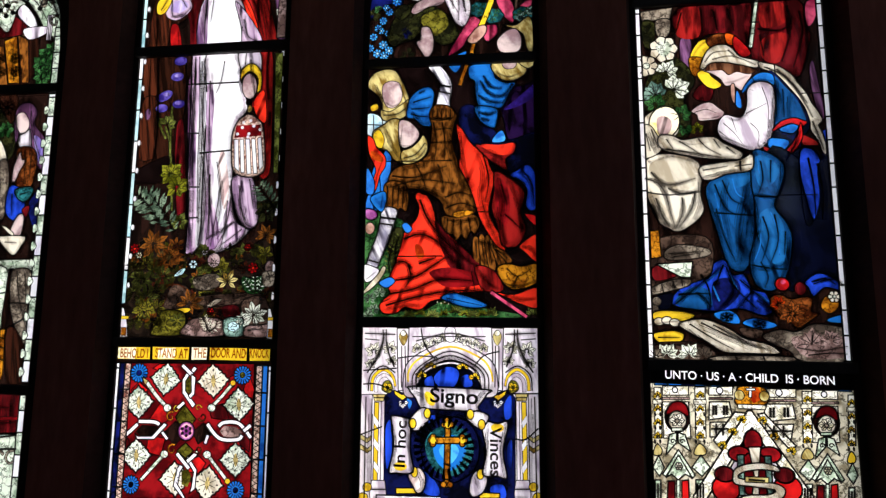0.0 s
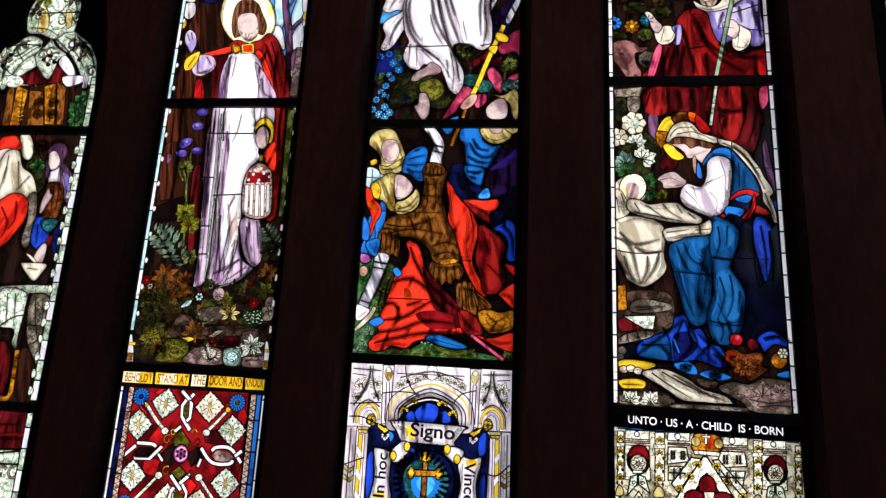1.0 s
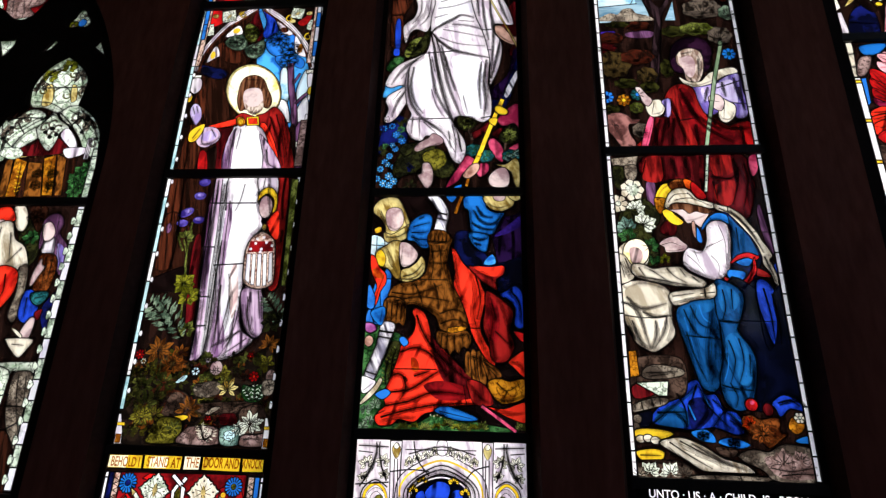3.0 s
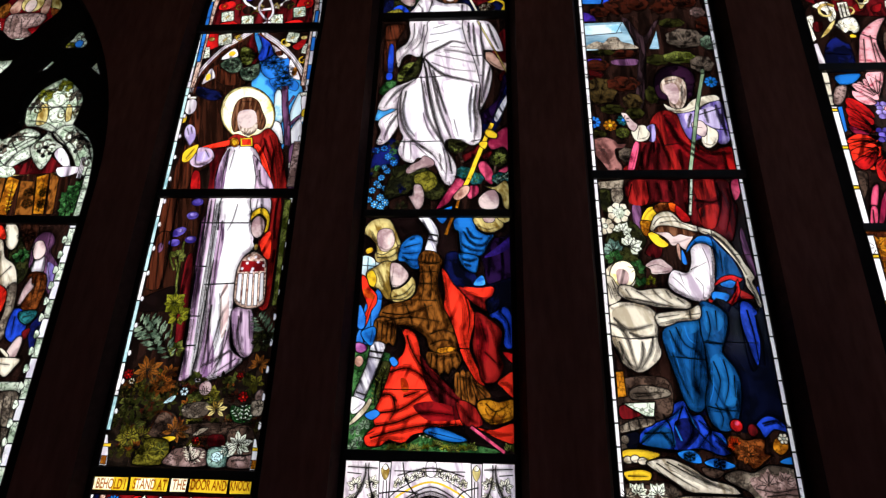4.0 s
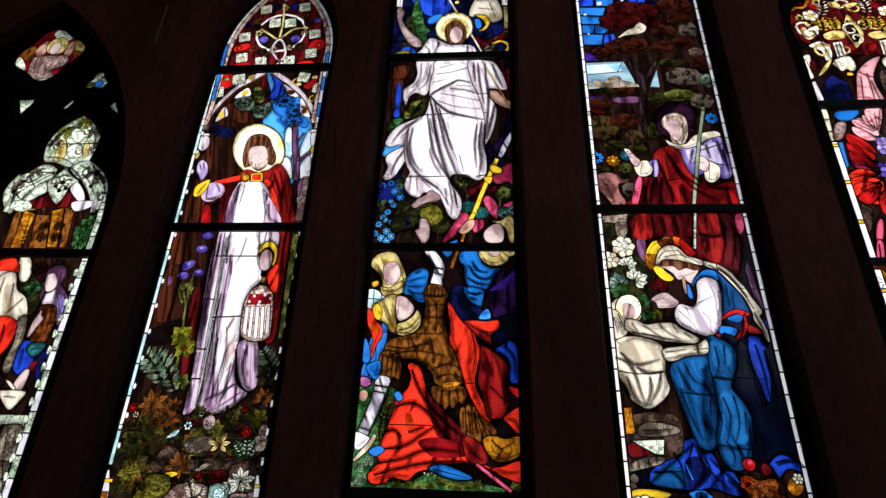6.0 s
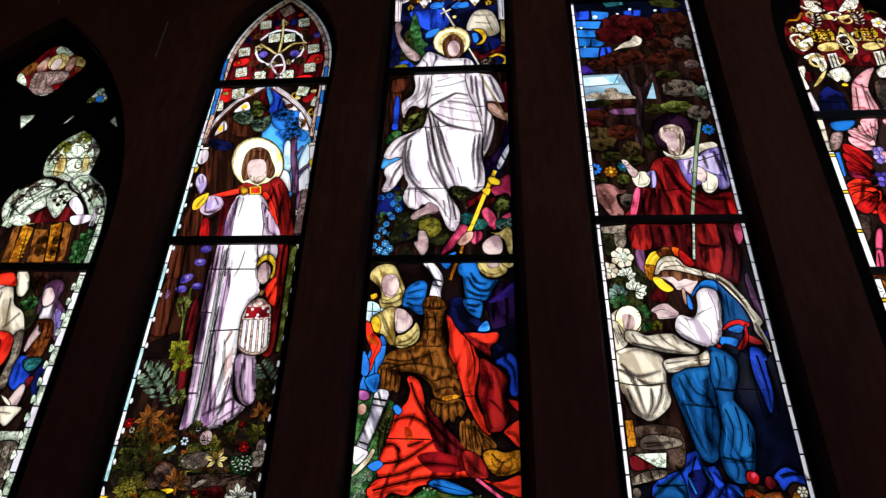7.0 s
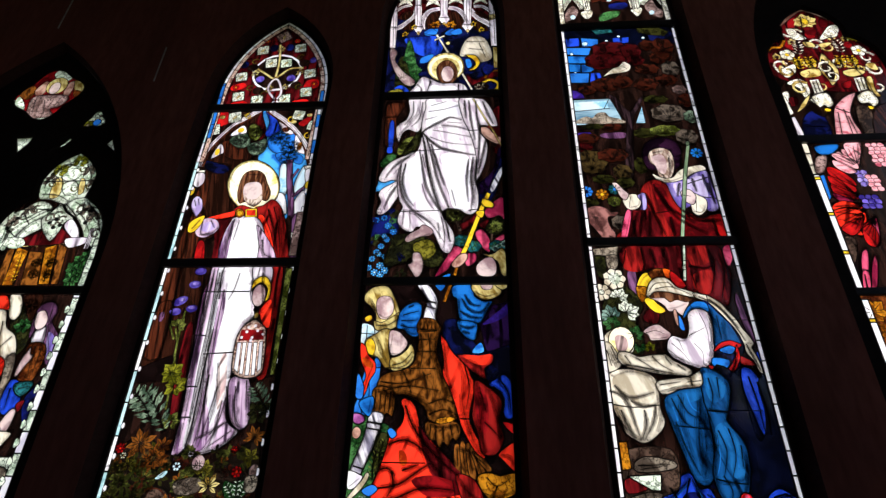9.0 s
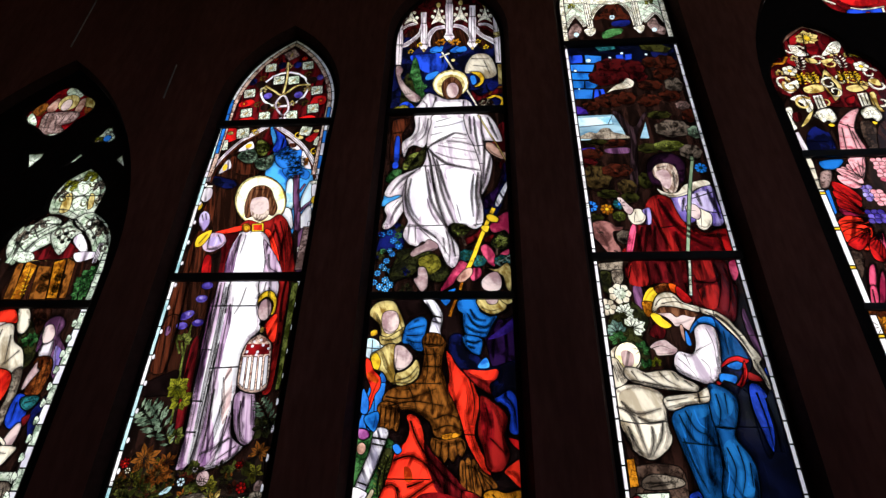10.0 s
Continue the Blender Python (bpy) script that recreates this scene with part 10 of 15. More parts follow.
# window 3: kneeling figure in blue, cradle, lilies
zone(1.11, 2.76)
glass("3", "umber", [(1.264, 2.746), (2.105, 2.732), (2.084, 1.142), (1.265, 1.126)], 5)
glass("3", "stone", [(1.281, 2.725), (1.428, 2.738), (1.415, 2.683), (1.289, 2.674)], 4, False)
glass("3", "moss", [(1.289, 2.674), (1.344, 2.665), (1.335, 2.555), (1.295, 2.552)], 4)
glass("3", "stone", [(1.35, 2.676), (1.415, 2.678), (1.402, 2.601), (1.357, 2.598)], 4)
glass("3", "plum", [(1.453, 2.576), (1.5, 2.579), (1.494, 2.444), (1.455, 2.451)], 4)
glass("3", "maroon", [(1.428, 2.638), (1.452, 2.731), (1.606, 2.738), (1.699, 2.732), (1.772, 2.732), (1.741, 2.539), (1.686, 2.501), (1.599, 2.595), (1.525, 2.578)], 5)
glass("3", "crimson", [(1.437, 2.61), (1.467, 2.724), (1.542, 2.731), (1.545, 2.604), (1.495, 2.579)], 0)
glass("3", "maroon", [(1.605, 2.71), (1.689, 2.727), (1.691, 2.595), (1.624, 2.599)], 0)
stroke("3", [(1.551, 2.725), (1.554, 2.587)], 5, 2)
stroke("3", [(1.605, 2.71), (1.619, 2.611)], 4, 2)
stroke("3", [(1.664, 2.717), (1.692, 2.606)], 4, 2)
stroke("3", [(1.466, 2.713), (1.437, 2.61)], 4, 2)
glass("3", "maroon", [(1.792, 2.736), (1.973, 2.735), (1.99, 2.632), (2.01, 2.577), (2.001, 2.524), (1.954, 2.381), (1.894, 2.397), (1.826, 2.438), (1.756, 2.463)], 5)
glass("3", "crimson", [(1.81, 2.724), (1.906, 2.729), (1.91, 2.637), (1.837, 2.614), (1.805, 2.632)], 0)
glass("3", "crimson", [(1.81, 2.562), (1.911, 2.583), (1.874, 2.451), (1.804, 2.471)], 0)
stroke("3", [(1.789, 2.611), (1.893, 2.6), (1.945, 2.661)], 5, 2)
stroke("3", [(1.92, 2.717), (1.932, 2.608), (1.883, 2.451)], 5, 2)
stroke("3", [(1.97, 2.687), (1.977, 2.579), (1.929, 2.422)], 5, 2)
stroke("3", [(1.797, 2.584), (1.81, 2.481)], 4, 2)
glass("3", "pink", [(1.995, 2.707), (2.021, 2.738), (2.058, 2.724), (2.027, 2.629), (1.998, 2.615)], 4)
glass("3", "plum", [(1.994, 2.419), (2.014, 2.444), (2.032, 2.313), (2.048, 2.209), (2.023, 2.184), (1.996, 2.314)], 4)
glass("3", "cobalt", [(2.027, 2.107), (2.049, 2.107), (2.044, 1.906), (2.026, 1.906)], 0)
glass("3", "lilac", [(2.03, 2.031), (2.052, 2.015), (2.055, 1.881), (2.033, 1.881)], 4)
ribbon("3", [(1.792, 2.742), (1.776, 2.645), (1.755, 2.522)], 0.017, "greenwhite",4)
cut("3", [(1.757, 2.646), (1.796, 2.643)], 4)
# lilies
glass("3", "moss", [(1.274, 2.265), (1.315, 2.425), (1.417, 2.502), (1.511, 2.389), (1.457, 2.285), (1.484, 2.23), (1.474, 2.126), (1.401, 2.128), (1.308, 2.237)], 4)
leafspray("3", 1.384, 2.422, 0.065, "pale",5,60,200,0.3)
leafspray("3", 1.415, 2.34, 0.075, "pale",6,40,200,0.32)
leafspray("3", 1.335, 2.316, 0.070, "greystone",6,120,220,0.32)
leafspray("3", 1.334, 2.274, 0.055, "green",6,90,300,0.3)
leafspray("3", 1.442, 2.219, 0.055, "green",6,90,300,0.3)
leafspray("3", 1.456, 2.165, 0.043, "green",6,270,200,0.3)
leafspray("3", 1.509, 2.151, 0.034, "lime",5,90,300)
daisy("3", 1.379, 2.537, 0.060, "cream","pale",7)
daisy("3", 1.301, 2.459, 0.048, "cream","pale",7)
glass("3", "pale", [(1.345, 2.549), (1.381, 2.586), (1.419, 2.545), (1.382, 2.498)], 0)
glass("3", "maroon", [(1.497, 2.309), (1.534, 2.361), (1.586, 2.348), (1.573, 2.285), (1.53, 2.282)], 4)
# disc of gold pieces, kerchief and veil
glass("3", "gold", [(1.494, 2.493), (1.529, 2.56), (1.567, 2.572), (1.58, 2.533), (1.547, 2.486)], 4)
glass("3", "amber", [(1.491, 2.49), (1.55, 2.483), (1.54, 2.439), (1.513, 2.398), (1.491, 2.43)], 4)
glass("3", "rust", [(1.567, 2.572), (1.61, 2.597), (1.652, 2.593), (1.656, 2.555), (1.615, 2.536), (1.581, 2.537)], 4)
glass("3", "flame", [(1.65, 2.597), (1.694, 2.583), (1.683, 2.541), (1.656, 2.548)], 4)
glass("3", "red", [(1.691, 2.583), (1.734, 2.538), (1.756, 2.493), (1.716, 2.481), (1.682, 2.532)], 4)
glass("3", "gold", [(1.52, 2.411), (1.559, 2.429), (1.583, 2.395), (1.623, 2.354), (1.591, 2.336), (1.551, 2.355)], 4)
shade("3", [(1.507, 2.417), (1.509, 2.496), (1.56, 2.559), (1.642, 2.577), (1.733, 2.506)], 16, 0.49)
glass("3", "flesh", [(1.542, 2.429), (1.582, 2.435), (1.631, 2.422), (1.656, 2.4), (1.697, 2.415), (1.754, 2.402), (1.726, 2.356), (1.708, 2.323), (1.672, 2.348), (1.639, 2.348), (1.62, 2.379), (1.59, 2.404)], 4)
shade("3", [(1.635, 2.363), (1.68, 2.369), (1.739, 2.393)], 16, 0.56)
glass("3", "hair", [(1.555, 2.426), (1.584, 2.46), (1.64, 2.46), (1.716, 2.44), (1.772, 2.418), (1.739, 2.399), (1.691, 2.412), (1.656, 2.4), (1.631, 2.422), (1.586, 2.423)], 2)
glass("3", "cream", [(1.534, 2.439), (1.561, 2.508), (1.598, 2.54), (1.644, 2.545), (1.676, 2.526), (1.705, 2.487), (1.748, 2.471), (1.788, 2.455), (1.776, 2.427), (1.711, 2.443), (1.635, 2.46), (1.578, 2.457), (1.553, 2.432)], 5)
stroke("3", [(1.556, 2.464), (1.595, 2.508), (1.663, 2.513)], 2.6, 1.04)
shade("3", [(1.556, 2.464), (1.595, 2.508), (1.663, 2.513)], 14, 0.63)
stroke("3", [(1.589, 2.476), (1.674, 2.488), (1.772, 2.442)], 2.6, 1.04)
shade("3", [(1.589, 2.476), (1.674, 2.488), (1.772, 2.442)], 14, 0.63)
stroke("3", [(1.658, 2.52), (1.688, 2.487)], 2.6, 1.04)
shade("3", [(1.658, 2.52), (1.688, 2.487)], 14, 0.63)
glass("3", "cream", [(1.785, 2.455), (1.823, 2.445), (1.86, 2.435), (1.915, 2.394), (1.944, 2.348), (1.975, 2.3), (1.994, 2.252), (2.016, 2.216), (2.031, 2.175), (2.014, 2.152), (2.025, 2.123), (2.036, 2.072), (2.036, 2.023), (2.019, 2.032), (2.006, 2.083), (1.979, 2.129), (1.978, 2.175), (1.96, 2.234), (1.93, 2.288), (1.891, 2.343), (1.844, 2.398), (1.792, 2.424)], 5)
stroke("3", [(1.807, 2.43), (1.884, 2.386), (1.945, 2.3), (1.993, 2.187)], 2.86, 1.04)
shade("3", [(1.807, 2.43), (1.884, 2.386), (1.945, 2.3), (1.993, 2.187)], 16, 0.7)
stroke("3", [(1.857, 2.417), (1.919, 2.349), (1.976, 2.252)], 2.86, 1.04)
shade("3", [(1.857, 2.417), (1.919, 2.349), (1.976, 2.252)], 16, 0.7)
stroke("3", [(1.99, 2.172), (2.011, 2.1), (2.028, 2.037)], 2.86, 1.04)
shade("3", [(1.99, 2.172), (2.011, 2.1), (2.028, 2.037)], 16, 0.7)
cut("3", [(1.85, 2.442), (1.852, 2.398)], 3)
cut("3", [(1.94, 2.3), (2.084, 2.299)], 3)
# bodice, sleeve, plain hands and sash
glass("3", "night", [(1.816, 2.392), (1.85, 2.398), (1.937, 2.282), (1.97, 2.211), (1.977, 2.152), (1.953, 2.1), (1.899, 2.014), (1.797, 2.042), (1.83, 2.247)], 4)
glass("3", "marian", [(1.848, 2.386), (1.885, 2.34), (1.929, 2.282), (1.955, 2.222), (1.964, 2.175), (1.923, 2.181), (1.864, 2.179), (1.834, 2.158), (1.838, 2.247), (1.854, 2.307)], 0)
shade("3", [(1.851, 2.367), (1.848, 2.262), (1.841, 2.173)], 34, 0.91)
shade("3", [(1.903, 2.306), (1.897, 2.187)], 24, 0.7)
stroke("3", [(1.878, 2.325), (1.876, 2.193)], 3.12, 1.3)
glass("3", "azure", [(1.704, 2.308), (1.722, 2.35), (1.766, 2.393), (1.801, 2.405), (1.841, 2.392), (1.845, 2.343), (1.812, 2.362), (1.773, 2.362), (1.731, 2.329)], 4)
shade("3", [(1.719, 2.32), (1.775, 2.371), (1.839, 2.361)], 12, 0.7)
stroke("3", [(1.754, 2.381), (1.767, 2.356)], 2.6, 2.6)
glass("3", "blue", [(1.684, 2.326), (1.699, 2.295), (1.702, 2.244), (1.678, 2.256)], 3)
glass("3", "tan", [(1.662, 2.351), (1.678, 2.351), (1.674, 2.268), (1.661, 2.293)], 3)
glass("3", "linen", [(1.731, 2.332), (1.773, 2.362), (1.817, 2.356), (1.841, 2.331), (1.847, 2.277), (1.835, 2.187), (1.82, 2.111), (1.793, 2.071), (1.75, 2.045), (1.698, 2.056), (1.642, 2.079), (1.607, 2.108), (1.593, 2.147), (1.606, 2.191), (1.633, 2.215), (1.683, 2.2), (1.706, 2.211), (1.723, 2.259)], 5)
shade("3", [(1.835, 2.331), (1.833, 2.211), (1.797, 2.083), (1.746, 2.054)], 24, 0.77)
shade("3", [(1.603, 2.117), (1.668, 2.077), (1.751, 2.054)], 20, 0.63)
shade("3", [(1.634, 2.206), (1.681, 2.188), (1.756, 2.241)], 16, 0.56)
stroke("3", [(1.717, 2.217), (1.769, 2.241), (1.804, 2.259)], 2.34, 1.04)
stroke("3", [(1.62, 2.176), (1.664, 2.129), (1.7, 2.071)], 2.34, 1.04)
stroke("3", [(1.656, 2.2), (1.675, 2.129)], 2.34, 1.04)
stroke("3", [(1.792, 2.337), (1.813, 2.247), (1.803, 2.129)], 2.34, 1.04)
stroke("3", [(1.734, 2.173), (1.766, 2.129), (1.758, 2.065)], 2.34, 1.04)
stroke("3", [(1.6, 2.141), (1.644, 2.1)], 2.34, 1.04)
glass("3", "flesh", [(1.487, 2.236), (1.525, 2.266), (1.571, 2.275), (1.601, 2.251), (1.628, 2.224), (1.606, 2.197), (1.562, 2.191), (1.518, 2.191), (1.51, 2.218)], 4)
stroke("3", [(1.5, 2.23), (1.551, 2.242), (1.593, 2.224)], 2.34, 1.04)
shade("3", [(1.513, 2.2), (1.568, 2.2), (1.613, 2.212)], 10, 0.63)
glass("3", "azure", [(1.853, 2.143), (1.91, 2.164), (1.932, 2.152), (1.909, 2.12), (1.867, 2.126)], 3)
glass("3", "azure", [(1.81, 2.1), (1.886, 2.088), (1.873, 2.051), (1.829, 2.04), (1.8, 2.065)], 3)
glass("3", "crimson", [(1.784, 2.065), (1.828, 2.037), (1.843, 2.009), (1.818, 2), (1.785, 2.028)], 3)
glass("3", "crimson", [(1.939, 2.112), (1.993, 2.086), (2.005, 2.063), (1.943, 2.068)], 3)
glass("3", "red", [(1.824, 2.141), (1.863, 2.176), (1.913, 2.19), (1.949, 2.178), (1.968, 2.167), (1.945, 2.149), (1.904, 2.164), (1.86, 2.149), (1.83, 2.132)], 4)
glass("3", "red", [(1.942, 2.167), (1.945, 2.1), (1.916, 2.043), (1.916, 2.006), (1.885, 1.989), (1.853, 1.989), (1.845, 2.023), (1.883, 2.054), (1.916, 2.1)], 4)
shade("3", [(1.942, 2.152), (1.925, 2.086), (1.866, 2.003)], 14, 0.7)
stroke("3", [(1.931, 2.129), (1.905, 2.054), (1.87, 1.997)], 2.86, 1.3)
# blue skirt
glass("3", "midnight", [(1.867, 1.985), (1.941, 2.059), (2.01, 2.007), (2.038, 1.831), (2.044, 1.612), (2.055, 1.468), (1.855, 1.468), (1.826, 1.711), (1.845, 1.86)], 5)
glass("3", "cobalt", [(1.93, 2.034), (1.963, 2.053), (2.006, 2.007), (2.026, 1.856), (2.02, 1.709), (1.963, 1.734), (1.939, 1.833), (1.923, 1.933)], 5)
stroke("3", [(1.96, 2.008), (1.974, 1.882), (1.973, 1.746)], 5, 2)
stroke("3", [(1.995, 1.982), (2.008, 1.857), (1.999, 1.734)], 5, 2)
glass("3", "maroon", [(1.851, 1.96), (1.907, 1.959), (1.902, 1.76), (1.866, 1.765), (1.843, 1.835)], 4)
glass("3", "midnight", [(1.797, 2.042), (1.912, 2.014), (1.922, 1.958), (1.924, 1.794), (1.936, 1.709), (1.971, 1.742), (1.996, 1.835), (1.995, 1.959), (2.035, 2.021), (2.048, 1.904), (2.063, 1.69), (2.064, 1.462), (1.969, 1.472), (1.828, 1.432), (1.794, 1.634)], 3)
# skirt over the bent knee
glass("3", "night", [(1.609, 1.791), (1.746, 1.847), (1.73, 1.53), (1.652, 1.508), (1.61, 1.532), (1.581, 1.63)], 0)
glass("3", "marian", [(1.529, 1.872), (1.555, 1.917), (1.626, 1.943), (1.723, 1.96), (1.73, 1.846), (1.725, 1.685), (1.698, 1.555), (1.658, 1.51), (1.605, 1.537), (1.584, 1.617), (1.561, 1.709), (1.541, 1.79)], 5)
shade("3", [(1.72, 1.846), (1.689, 1.685), (1.654, 1.523)], 60, 0.92)
glass("3", "marianlight", [(1.54, 1.878), (1.57, 1.917), (1.639, 1.937), (1.712, 1.949), (1.711, 1.901), (1.645, 1.873), (1.566, 1.823)], 0)
shade("3", [(1.716, 1.943), (1.692, 1.832), (1.662, 1.711), (1.656, 1.541)], 44, 0.95)
shade("3", [(1.624, 1.923), (1.599, 1.818), (1.612, 1.683), (1.633, 1.553)], 34, 0.7)
shade("3", [(1.54, 1.831), (1.569, 1.709), (1.607, 1.553)], 20, 0.7)
stroke("3", [(1.569, 1.9), (1.609, 1.791), (1.662, 1.759)], 3.38, 1.3)
stroke("3", [(1.602, 1.917), (1.635, 1.832), (1.689, 1.805)], 3.38, 1.3)
stroke("3", [(1.57, 1.79), (1.595, 1.67), (1.638, 1.553)], 3.38, 1.3)
ribbon("3", [(1.569, 1.859), (1.589, 1.75), (1.609, 1.657)], 0.004, "azure", 0)
ribbon("3", [(1.645, 1.923), (1.659, 1.859), (1.692, 1.832)], 0.004, "azure", 0)
cut("3", [(1.56, 1.771), (1.719, 1.757)], 4)
glass("3", "marian", [(1.734, 2.042), (1.797, 2.037), (1.858, 1.986), (1.858, 1.93), (1.829, 1.847), (1.811, 1.793), (1.857, 1.719), (1.873, 1.64), (1.853, 1.532), (1.816, 1.451), (1.766, 1.428), (1.72, 1.449), (1.697, 1.504), (1.697, 1.58), (1.722, 1.659), (1.727, 1.738), (1.729, 1.819), (1.721, 1.901)], 5)
glass("3", "marianlight", [(1.751, 1.765), (1.805, 1.787), (1.841, 1.713), (1.848, 1.622), (1.827, 1.545), (1.779, 1.556), (1.752, 1.62), (1.735, 1.685)], 0)
glass("3", "marianlight", [(1.747, 2.019), (1.799, 2.014), (1.839, 1.963), (1.815, 1.902), (1.76, 1.88), (1.742, 1.943)], 0)
shade("3", [(1.723, 1.833), (1.734, 1.712), (1.703, 1.555), (1.72, 1.454)], 30, 0.84)
shade("3", [(1.864, 1.661), (1.847, 1.545), (1.803, 1.446)], 26, 0.84)
shade("3", [(1.852, 2.014), (1.847, 1.902), (1.806, 1.793)], 24, 0.77)
shade("3", [(1.735, 1.846), (1.822, 1.834)], 22, 0.84)
shade("3", [(1.705, 1.529), (1.775, 1.526), (1.844, 1.558)], 24, 0.7)
stroke("3", [(1.759, 1.752), (1.778, 1.66), (1.744, 1.556)], 3.64, 1.3)
stroke("3", [(1.807, 1.761), (1.816, 1.647), (1.777, 1.544)], 3.64, 1.3)
stroke("3", [(1.765, 2), (1.77, 1.916), (1.746, 1.847)], 3.64, 1.3)
stroke("3", [(1.808, 2.003), (1.8, 1.902)], 3.64, 1.3)
stroke("3", [(1.847, 1.687), (1.837, 1.583)], 3.64, 1.3)
stroke("3", [(1.739, 1.555), (1.765, 1.493), (1.748, 1.442)], 3.64, 1.3)
ribbon("3", [(1.746, 1.725), (1.744, 1.633), (1.713, 1.555)], 0.004, "azure", 0)
ribbon("3", [(1.793, 1.771), (1.817, 1.687), (1.817, 1.583)], 0.004, "azure", 0)
ribbon("3", [(1.754, 2.014), (1.758, 1.943)], 0.004, "azure", 0)
cut("3", [(1.73, 1.844), (1.827, 1.836)], 5)
cut("3", [(1.702, 1.542), (1.775, 1.526), (1.844, 1.522)], 4)
cut("3", [(1.828, 1.845), (1.987, 1.843)], 3)
glass("3", "cobalt", [(1.38, 1.418), (1.468, 1.492), (1.531, 1.541), (1.592, 1.565), (1.621, 1.502), (1.667, 1.502), (1.7, 1.439), (1.753, 1.419), (1.775, 1.343), (1.734, 1.324), (1.645, 1.352), (1.553, 1.341), (1.438, 1.35), (1.368, 1.369)], 6)
glass("3", "marian", [(1.383, 1.394), (1.465, 1.448), (1.534, 1.419), (1.521, 1.356), (1.414, 1.355)], 0)
glass("3", "navy", [(1.541, 1.467), (1.629, 1.482), (1.649, 1.419), (1.576, 1.346), (1.539, 1.351)], 0)
stroke("3", [(1.491, 1.502), (1.521, 1.438), (1.526, 1.358)], 5, 2)
stroke("3", [(1.586, 1.541), (1.544, 1.443)], 5, 2)
stroke("3", [(1.606, 1.477), (1.649, 1.419), (1.713, 1.352)], 5, 2)
stroke("3", [(1.394, 1.413), (1.524, 1.419)], 5, 2)
glass("3", "azure", [(1.534, 1.332), (1.599, 1.347), (1.634, 1.323), (1.637, 1.289), (1.573, 1.298)], 4)
glass("3", "azure", [(1.66, 1.304), (1.711, 1.314), (1.79, 1.286), (1.735, 1.267), (1.655, 1.285)], 4)
sprigs("3", 1.588, 1.318, 0.032, 6)
sprigs("3", 1.718, 1.29, 0.032, 6)
glass("3", "azure", [(1.986, 1.312), (2.044, 1.331), (2.055, 1.299), (1.998, 1.298)], 4)
glass("3", "cobalt", [(1.909, 1.468), (1.969, 1.506), (2.042, 1.468), (2.052, 1.43), (1.987, 1.444), (1.94, 1.406), (1.921, 1.444)], 5)
stroke("3", [(1.936, 1.468), (1.99, 1.482), (2.032, 1.454)], 4, 2)
glass("3", "night", [(1.274, 1.369), (1.299, 1.403), (1.37, 1.418), (1.353, 1.35), (1.297, 1.339)], 4)
# folds of the blue cloth on the ground
shade("3", [(1.373, 1.366), (1.469, 1.443), (1.597, 1.547)], 30, 0.84)
stroke("3", [(1.373, 1.366), (1.469, 1.443), (1.597, 1.547)], 2.86, 1.17)
shade("3", [(1.595, 1.537), (1.622, 1.427), (1.547, 1.336)], 30, 0.84)
stroke("3", [(1.595, 1.537), (1.622, 1.427), (1.547, 1.336)], 2.86, 1.17)
shade("3", [(1.697, 1.429), (1.61, 1.323)], 28, 0.77)
stroke("3", [(1.697, 1.429), (1.61, 1.323)], 2.86, 1.17)
shade("3", [(1.409, 1.342), (1.537, 1.336)], 24, 0.7)
stroke("3", [(1.409, 1.342), (1.537, 1.336)], 2.86, 1.17)
shade("3", [(1.712, 1.389), (1.806, 1.329)], 30, 0.84)
stroke("3", [(1.712, 1.389), (1.806, 1.329)], 2.86, 1.17)
shade("3", [(1.649, 1.477), (1.715, 1.417), (1.779, 1.345)], 26, 0.7)
stroke("3", [(1.649, 1.477), (1.715, 1.417), (1.779, 1.345)], 2.86, 1.17)
shade("3", [(1.467, 1.423), (1.517, 1.374), (1.512, 1.33)], 26, 0.84)
stroke("3", [(1.467, 1.423), (1.517, 1.374), (1.512, 1.33)], 2.86, 1.17)
shade("3", [(1.942, 1.459), (2.019, 1.481), (2.062, 1.452)], 20, 0.7)
stroke("3", [(1.942, 1.459), (2.019, 1.481), (2.062, 1.452)], 2.86, 1.17)
ribbon("3", [(1.407, 1.381), (1.484, 1.443), (1.573, 1.516)], 0.007, "azure", 0)
ribbon("3", [(1.607, 1.507), (1.642, 1.427)], 0.007, "azure", 0)
ribbon("3", [(1.721, 1.419), (1.804, 1.348)], 0.007, "azure", 0)
ribbon("3", [(1.54, 1.45), (1.563, 1.385)], 0.007, "azure", 0)
# cloth and stones on the ground, shaded
shade("3", [(1.416, 1.269), (1.493, 1.204), (1.592, 1.17)], 26, 0.63)
shade("3", [(1.453, 1.285), (1.57, 1.235), (1.685, 1.182)], 24, 0.63)
shade("3", [(1.551, 1.278), (1.664, 1.21), (1.771, 1.18)], 22, 0.56)
shade("3", [(1.252, 1.279), (1.405, 1.303)], 14, 0.7)
shade("3", [(1.246, 1.196), (1.395, 1.201)], 16, 0.7)
